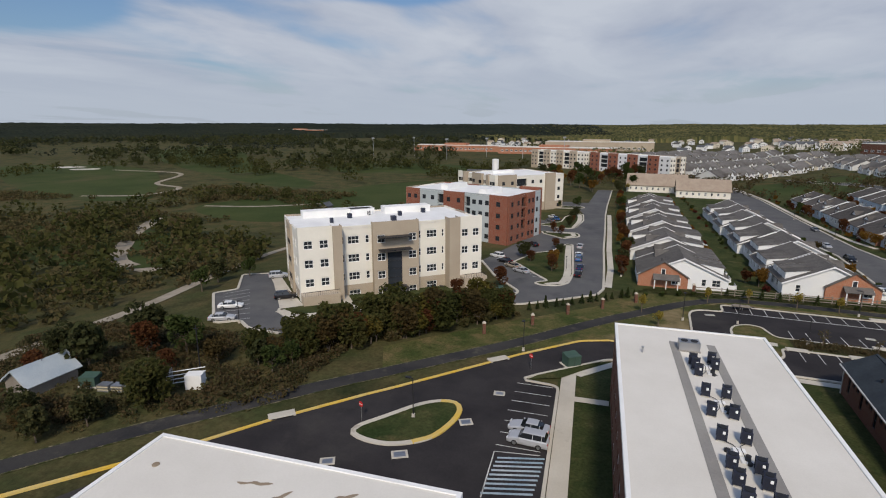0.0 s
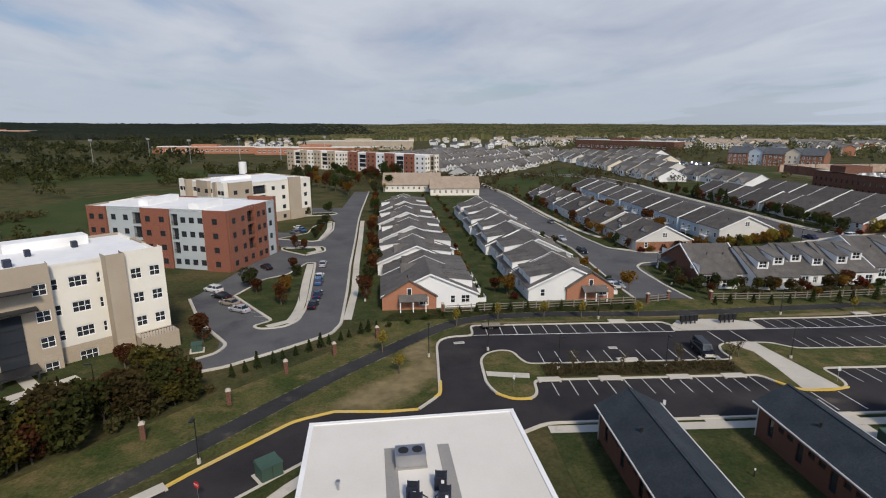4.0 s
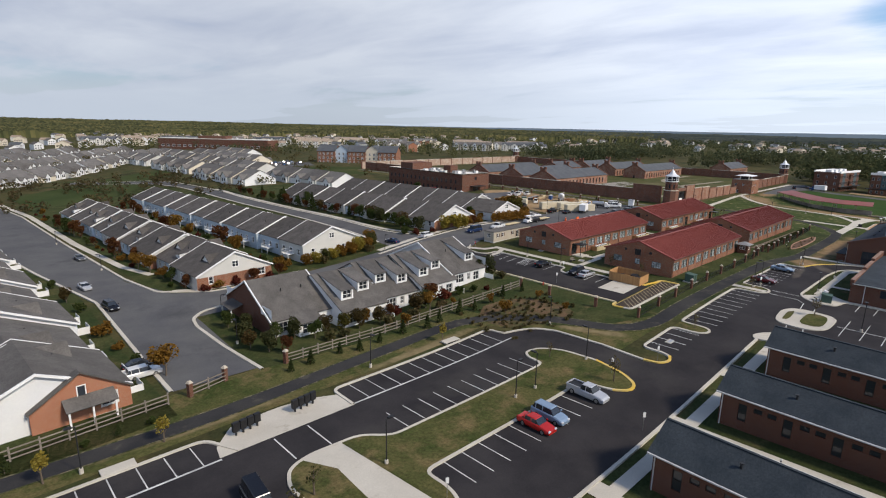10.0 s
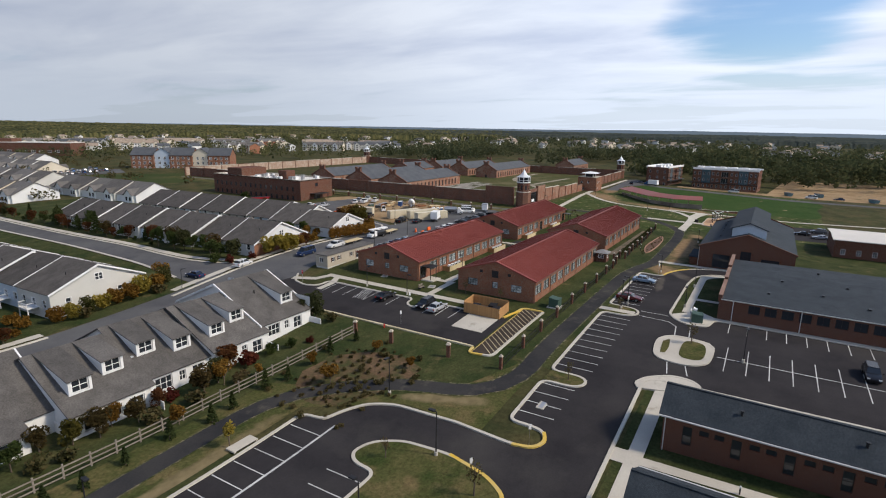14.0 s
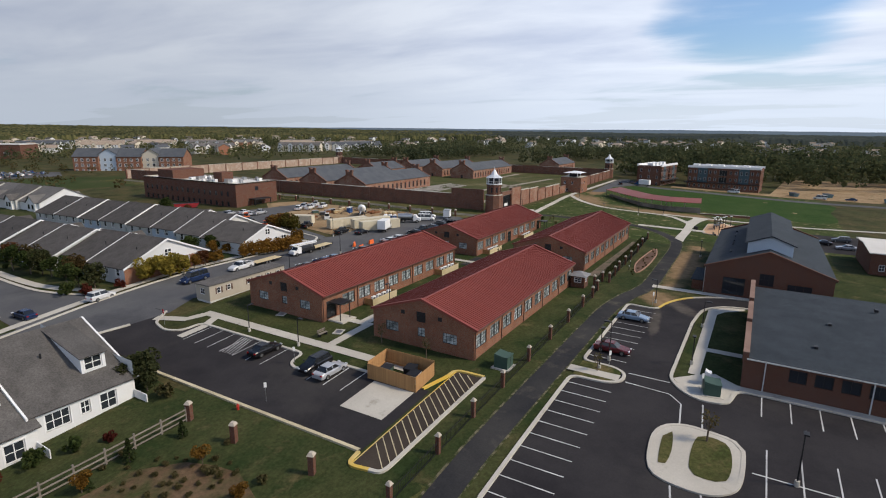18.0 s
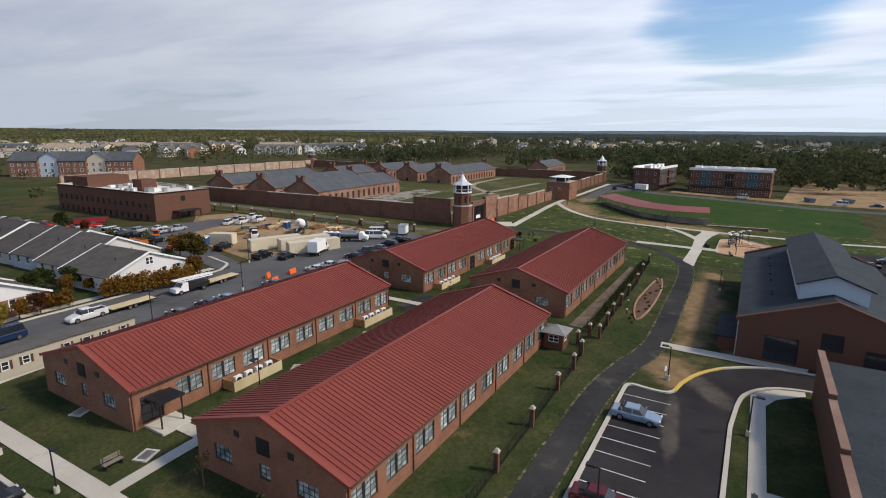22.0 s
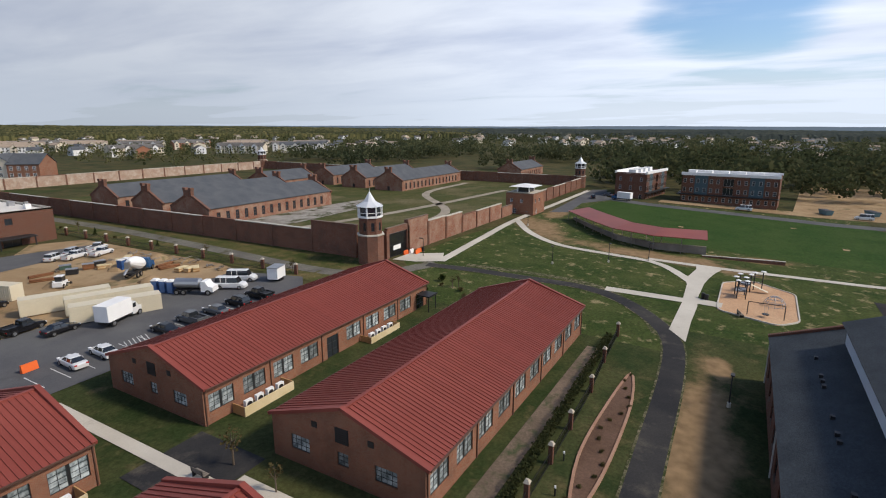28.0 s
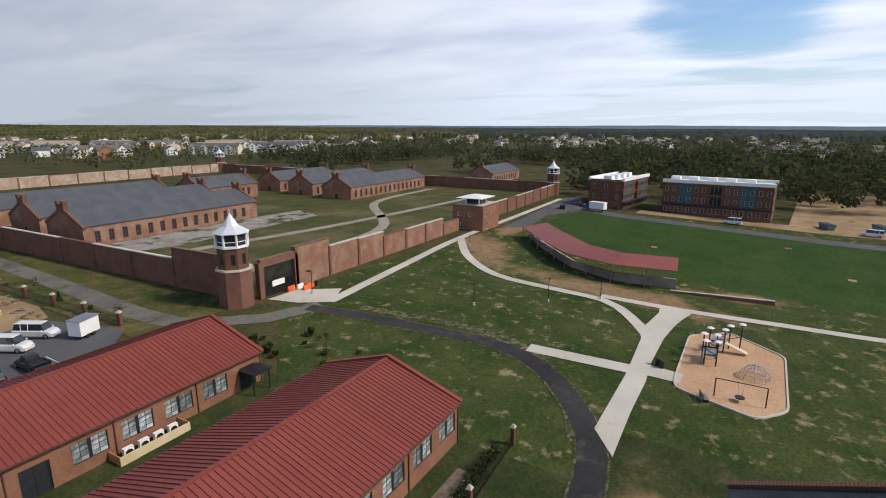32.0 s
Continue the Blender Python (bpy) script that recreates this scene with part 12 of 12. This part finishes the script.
for a, b in (((146.5, 116.3), (151.1, 116.6)), ((151.1, 116.6), (151.0, 123.8)), ((151.0, 123.8), (146.6, 123.4)), ((146.6, 123.4), (146.5, 116.3))):
    paling("enclosure_fence", "cedar board fence of the waste enclosure", a, b, 2.0, WOOD)
for x, y, c in ((148, 121.6, GREEN_BOX), (149.5, 119, DARK), (148.4, 117.8, WHITE)):
    t = thing("waste_bin", "steel waste container inside the enclosure", "bin", x, y, G(x, y) + 0.1, 10, "waste containers")
    Mesh().hexa([(-0.7, -0.5, 0.1), (0.7, -0.5, 0.1), (0.7, 0.5, 0.1), (-0.7, 0.5, 0.1), (-0.85, -0.65, 1.2), (0.85, -0.65, 1.2), (0.85, 0.65, 1.2), (-0.85, 0.65, 1.2)]).ob("tub", c, t)
    Mesh().box(-0.88, -0.68, 1.2, 0.88, 0.68, 1.28).ob("lid", DARK, t)
# cedar enclosure by the flat-roofed building
for a, b in (((-1, 40.5), (2, 40.8)), ((-0.7, 37.2), (-1, 40.5)), ((-8.4, 37.5), (-0.8, 38.2)), ((-8.2, 35.1), (-8.8, 40.8)), ((-8.8, 40.8), (-1.1, 41.5))):
    paling("enclosure_fence", "reddish cedar board fence beside the building", a, b, 2.0, WOOD)
# bollard lights between the barracks
for x, y in ((48.5, 78), (48.4, 66), (66, 79), (66.2, 68), (84, 78), (83.6, 66), (101.6, 78), (101.4, 66), (119, 78), (118.8, 66), (221, 108), (163.6, 133), (216, 107.2)):
    t = thing("bollard_light", "short black bollard light on the lawn", "bollard", x, y, G(x, y), 0, "bollard lights")
    Mesh().tube((0, 0, -0.1), (0, 0, 0.8), 0.07, n=8).ob("post", DARK, t)
    Mesh().tube((0, 0, 0.8), (0, 0, 0.98), 0.1, 0.08, n=8).ob("head", WHITE, t)
for x, y, rz in ((166, 134.6, 0), (153.2, 137, 0), (273.6, 94.8, 20), (203, 134, 90)):
    t = thing("bench", "brown slatted park bench", "bench", x, y, G(x, y) + 0.12, rz, "benches")
    for k in range(4):
        Mesh().box(-0.8, -0.25 + k * 0.14, 0.42, 0.8, -0.14 + k * 0.14, 0.46).ob("slat", WOOD_GREY, t)
    for k in range(3):
        Mesh().box(-0.8, 0.32, 0.55 + k * 0.15, 0.8, 0.36, 0.66 + k * 0.15).ob("slat", WOOD_GREY, t)
    for s in (-0.65, 0.65):
        Mesh().box(s - 0.03, -0.25, 0, s + 0.03, 0.35, 0.42).box(s - 0.03, 0.3, 0.42, s + 0.03, 0.36, 0.98).ob("leg", DARK, t)
for x, y in ((280.2, 100.8), (279.6, 100.2), (280, 159.6)):
    t = thing("litter_bin", "dark round litter bin beside the path", "bin", x, y, G(x, y) + 0.12, 0, "litter bins")
    Mesh().tube((0, 0, 0), (0, 0, 0.95), 0.3, 0.34, 10).ob("drum", DARK, t)
    Mesh().tube((0, 0, 0.95), (0, 0, 1.05), 0.36, 0.2, 10).ob("lid", DARK, t)

# ---- ball field grandstand and playground ----
def grandstand():
    t = thing("grandstand", "open grandstand with a long bent red metal roof on posts", "grandstand", 0, 0, G(325, 120))
    line = [(344.5, 141.5), (334, 133.6), (322, 123.5), (317.5, 114), (318.5, 103)]
    cut_l = cut(line, 4.5)
    nn = offsets(cut_l)
    for i in range(len(cut_l) - 1):
        (xa, ya), (xb, yb), na, nb = cut_l[i], cut_l[i + 1], nn[i], nn[i + 1]
        r = Mesh()
        w = 3.4
        A, B = (xa - na[0] * w, ya - na[1] * w, 3.6), (xb - nb[0] * w, yb - nb[1] * w, 3.6)
        C, D = (xb + nb[0] * w, yb + nb[1] * w, 4.6), (xa + na[0] * w, ya + na[1] * w, 4.6)
        slab(r, A, B, C, D, 0.15)
        r.ob("roof_panel", ROOF_RED, t)
        for n, z, k in ((na, 3.5, -w + 0.3), (na, 4.4, w - 0.3)):
            Mesh().tube((xa + n[0] * k, ya + n[1] * k, -0.5), (xa + n[0] * k, ya + n[1] * k, z), 0.1, n=6).ob("post", WOOD_GREY, t)
        for s in range(3):
            k = -1.6 + s * 1.0
            b = Mesh()
            b.hexa([(xa + na[0] * k, ya + na[1] * k, -0.4), (xb + nb[0] * k, yb + nb[1] * k, -0.4), (xb + nb[0] * (k + 0.7), yb + nb[1] * (k + 0.7), -0.4), (xa + na[0] * (k + 0.7), ya + na[1] * (k + 0.7), -0.4),
                    (xa + na[0] * k, ya + na[1] * k, 1.5 - 0.45 * s), (xb + nb[0] * k, yb + nb[1] * k, 1.5 - 0.45 * s), (xb + nb[0] * (k + 0.7), yb + nb[1] * (k + 0.7), 1.5 - 0.45 * s), (xa + na[0] * (k + 0.7), ya + na[1] * (k + 0.7), 1.5 - 0.45 * s)])
            b.ob("bench_tier", CONCRETE if s else WOOD_GREY, t)


grandstand()
t = thing("retaining_wall", "low dark brick wall beside the ball field", "wall", 314.6, 103.5, G(315, 95), math.degrees(math.atan2(-17, 2.4)), "", "structure")
Mesh().box(0, -0.2, -0.6, 17, 0.2, 0.6).ob("wall", BRICK_OLD, t)
Mesh().box(0, -0.25, 0.6, 17, 0.25, 0.7).ob("coping", CONCRETE, t)
for x, y in ((352, 112), (372, 82), (345, 72)):
    area("field_plate", smooth_line([(x - 0.9, y - 0.7), (x + 0.9, y - 0.8), (x + 1, y + 0.7), (x - 0.8, y + 0.8)], 1, True), DIRT, 0.09, "small bare patch on the ball field", "ground")


def playground():
    rim = [(278.4, 98.4), (293.4, 98.2), (298, 93.2), (292.4, 86.1), (275.8, 86.5), (272.1, 89.6), (275, 98.2)]
    area("play_area", rim, mat("wood_chips", (0.42, 0.25, 0.14), (0.50, 0.32, 0.19), 0.95, 0, 2.0, 0.3, 0.6), 0.12, "wood-chip playground floor", "play area")
    kerb_line("play_kerb", rim, CONCRETE, True, 0.25)
    t = thing("play_structure", "dark steel climbing structure with round caps and a slide", "play structure", 288, 94, G(288, 94) + 0.12)
    pts = [(-4.2, 1.6), (-4.0, 0.2), (-1.6, 2.0), (-1.4, 0.4), (3.2, -1.0), (4.6, -2.4), (1.0, 1.4), (1.2, -0.4)]
    for x, y in pts:
        p = Mesh().tube((x, y, -0.3), (x, y, 3.4), 0.09, n=8).ob("post", DARK, t)
        Mesh().tube((x, y, 3.4), (x, y, 3.52), 0.5, 0.3, 10).ob("cap", WHITE, p)
    for (xa, ya), (xb, yb) in zip(pts, pts[1:]):
        for z in (1.5, 2.6):
            Mesh().tube((xa, ya, z), (xb, yb, z), 0.05, n=6).ob("bar", DARK, t)
    for x0, y0, x1, y1 in ((-4.2, 0.2, -1.5, 1.9), (0.9, -0.4, 3.2, 1.2)):
        Mesh().box(x0, y0, 1.35, x1, y1, 1.45).ob("platform", STEEL, t)
    s = Mesh()
    slab(s, (1.2, -0.6, 1.4), (2.2, -0.6, 1.4), (2.6, -3.4, 0.2), (1.6, -3.4, 0.2), -0.06)
    s.ob("slide", CARTON, t)
    for k in range(5):
        Mesh().tube((-4.2, 1.6, 0.4 + 0.45 * k), (-4.0, 0.2, 0.4 + 0.45 * k), 0.03, n=5).ob("rung", STEEL, t)
    w = thing("swing_frame", "dark steel swing frame with one seat", "swing", 275.4, 91.3, G(275, 91) + 0.12)
    Mesh().tube((0, -2.6, 2.3), (0, 2.6, 2.3), 0.06, n=8).ob("beam", DARK, w)
    for y in (-2.6, 2.6):
        Mesh().tube((0, y, -0.3), (0, y, 2.3), 0.07, n=8).ob("post", DARK, w)
    for y in (-0.3, 0.3):
        Mesh().tube((0, y, 2.3), (0, y * 0.7, 0.55), 0.02, n=4).ob("chain", STEEL, w)
    Mesh().tube((0, 0, 0.45), (0, 0, 0.58), 0.5, 0.55, 12).ob("basket_seat", DARK, w)
    d = thing("climbing_dome", "pale rope climbing dome", "climbing dome", 283, 89.8, G(283, 90) + 0.12)
    R = 1.7
    for a in range(8):
        prev = None
        for k in range(5):
            e = k * math.pi / 8
            q = (R * math.cos(e) * math.cos(a * math.pi / 4), R * math.cos(e) * math.sin(a * math.pi / 4), R * math.sin(e))
            if prev:
                Mesh().tube(prev, q, 0.04, n=5).ob("strut", STEEL, d)
            if k < 4:
                q2 = (R * math.cos(e) * math.cos((a + 1) * math.pi / 4), R * math.cos(e) * math.sin((a + 1) * math.pi / 4), R * math.sin(e))
                Mesh().tube(q, q2, 0.04, n=5).ob("strut", STEEL, d)
            prev = q


playground()
# stone-edged oval bed by the trail
OV = smooth_line([(214, 105.4), (222, 107), (232, 107), (242.5, 106.2), (236, 104.8), (226, 104.4), (218, 104.6)], 2, True)
area("oval_bed", OV, mat("mulch", (0.09, 0.05, 0.03), (0.13, 0.075, 0.05), 0.95, 0, 2.0, 0.3, 0.6), 0.1, "mulched oval bed with a brick edge", "bed")
setting(kerb(OV, 0.3, 0.2, True).ob("bed_edging", mat("brick_edging", (0.36, 0.22, 0.15), (0.30, 0.17, 0.11), 0.9, 0, 3.0, 0.2)), "brick edging of the oval bed", "edging")
setting(strip(cut([(206, 112.4), (248, 112)], 4), -1.0, 1.0, 0.1).ob("brick_path", mat("old_brick_paving", (0.115, 0.085, 0.060), (0.17, 0.125, 0.09), 0.9, 0, 2.0, 0.35, 0.5, patch=((0.05, 0.06, 0.025), 0.6, 0.5, 0.66))), "worn brick path beside the barrack", "path")
# clutter of the building site
BLUE_PLASTIC = mat("blue_plastic", (0.03, 0.07, 0.20), (0.04, 0.09, 0.24), 0.5, 0, 2.0, 0.05)
RUST_STEEL = mat("rusty_steel", (0.16, 0.07, 0.035), (0.24, 0.11, 0.05), 0.85, 0.2, 3.0, 0.3)


def portable_toilet(x, y, rz):
    t = thing("portable_toilet", "blue portable toilet with a white roof", "toilet cabin", x, y, G(x, y) + 0.08, rz, "portable toilets")
    Mesh().box(-0.58, -0.58, 0, 0.58, 0.58, 2.05).ob("cabin", BLUE_PLASTIC, t)
    Mesh().hexa([(-0.62, -0.62, 2.05), (0.62, -0.62, 2.05), (0.62, 0.62, 2.05), (-0.62, 0.62, 2.05), (-0.35, -0.45, 2.35), (0.35, -0.45, 2.35), (0.35, 0.45, 2.35), (-0.35, 0.45, 2.35)]).ob("roof", WHITE, t)
    Mesh().box(-0.42, -0.61, 0.1, 0.42, -0.57, 1.9).ob("door", mat("pale_blue_plastic", (0.10, 0.18, 0.36), None, 0.5), t)


for x, y in ((231.2, 184.4), (231.7, 182.9), (232.1, 181.4), (209.4, 206.6), (210.6, 207.2)):
    portable_toilet(x, y, -65)
ru = random.Random(77)
for k in range(26):
    x, y = ru.uniform(224, 246), ru.uniform(187, 216)
    if abs(x - 234) < 7 and abs(y - 197) < 5:
        continue
    kind = k % 4
    if kind == 0:
        t = thing("pipe_stack", "stack of long rusty pipes on the sand", "pipes", x, y, G(x, y) + 0.06, ru.uniform(-30, 60), "site materials")
        for i in range(5):
            Mesh().tube((-2, (i % 3) * 0.32 - 0.3, 0.16 + 0.28 * (i // 3)), (2, (i % 3) * 0.32 - 0.3, 0.16 + 0.28 * (i // 3)), 0.15, n=8).ob("pipe", RUST_STEEL, t)
    elif kind == 1:
        t = thing("board_stack", "stack of pale boards on bearers", "boards", x, y, G(x, y) + 0.06, ru.uniform(-30, 60), "site materials")
        for i in range(4):
            Mesh().box(-1.3 + 0.05 * (i % 2), -0.6, 0.12 + i * 0.2, 1.3, 0.6, 0.29 + i * 0.2).ob("board", WOOD_PALE if i % 2 else WOOD, t)
    elif kind == 2:
        t = thing("earth_heap", "heap of sandy earth", "heap", x, y, G(x, y), 0, "earth heaps")
        me, n = Mesh(), 14
        for r, z in ((2.4, 0.0), (1.7, 0.55), (0.8, 1.05)):
            me.v += [(r * ru.uniform(0.85, 1.15) * math.cos(2 * math.pi * i / n), r * ru.uniform(0.85, 1.15) * math.sin(2 * math.pi * i / n), z) for i in range(n)]
        me.v.append((0, 0, 1.25))
        for q in range(2):
            me.f += [(q * n + i, q * n + (i + 1) % n, (q + 1) * n + (i + 1) % n, (q + 1) * n + i) for i in range(n)]
        me.f += [(2 * n + i, 2 * n + (i + 1) % n, 3 * n) for i in range(n)]
        me.ob("mound", DIRT, t)
    else:
        t = thing("steel_crate", "dark steel tool crate on the site", "crate", x, y, G(x, y) + 0.06, ru.uniform(-40, 40), "site materials")
        Mesh().box(-1.0, -0.6, 0.1, 1.0, 0.6, 1.1).ob("body", ru.choice((DARK, GREEN_BOX, RUST_STEEL)), t)
        Mesh().box(-1.05, -0.65, 1.1, 1.05, 0.65, 1.2).ob("lid", STEEL, t)
t = thing("site_cabin", "small white site cabin on a trailer", "cabin", 246, 170.6, G(246, 170) + 0.1, 20)
Mesh().box(-1.6, -1.0, 0.5, 1.6, 1.0, 2.6).ob("cabin", WHITE, t)
Mesh().box(-1.7, -1.1, 2.6, 1.7, 1.1, 2.72).ob("roof", STEEL, t)
for sx in (-0.5, 0.5):
    Mesh().tube((sx, -1.05, 0.3), (sx, 1.05, 0.3), 0.3, n=10).ob("wheel", DARK, t)
# water tower on the golf course side
t = thing("white_silo", "white silo above a dark red barn", "silo", -104.4, 405, G(-104.4, 405))
Mesh().tube((0, 0, -2), (0, 0, 15), 2.6, 2.6, 14).ob("silo_shaft", WHITE, t)
gable_box("barn", "dark red barn with a low roof", "barn", -123.1, 390.6, -95.9, 396.8, G(-109, 396.9), 4.5, 8, mat("barn_red", (0.13, 0.03, 0.025), (0.16, 0.04, 0.03), 0.9, 0, 1.0, 0.1), ROOF_OLD, "x", 0)
gable_box("golf_hut", "small brown hut on the golf course", "hut", -153.5, 239.8, -149.2, 244.9, G(-150.8, 241.9), 2.6, 4.2, WOOD_GREY, ROOF_OLD, "y", 0)
gable_box("dormer_hall", "brick hall with a white roof beside the east car park", "hall", 246, 40, 266, 62, G(250, 50), 5, 5.6, BRICK_RED, MEMBRANE, "y", 3.5)
for x, y in ((412, 70), (404, 34), (416, 56)):
    t = thing("site_skip", "blue steel skip on the building site", "skip", x, y, G(x, y) + 0.05, 20, "site skips")
    Mesh().hexa([(-2.4, -1.0, 0.1), (2.4, -1.0, 0.1), (2.4, 1.0, 0.1), (-2.4, 1.0, 0.1), (-3.0, -1.2, 1.7), (3.0, -1.2, 1.7), (3.0, 1.2, 1.7), (-3.0, 1.2, 1.7)]).ob("tub", mat("blue_grey_steel", (0.12, 0.22, 0.27), None, 0.6, 0.2), t)
    Mesh().box(-3.05, -1.26, 1.66, 3.05, 1.26, 1.74).ob("rim", DARK, t)
# field lamp masts far off
for x, y in ((-325.4, 613.1), (-292.4, 666.7), (-223.6, 610.6), (-192, 672.2), (-141.7, 660.2), (-94.2, 679.6)):
    t = thing("field_mast", "tall grey sports field light mast", "mast", x, y, G(x, y), 0, "field masts")
    Mesh().tube((0, 0, -1), (0, 0, 24), 0.4, 0.2, 6).ob("pole", STEEL, t)
    Mesh().box(-1.8, -0.3, 23, 1.8, 0.3, 25).ob("lamp_bank", STEEL, t)
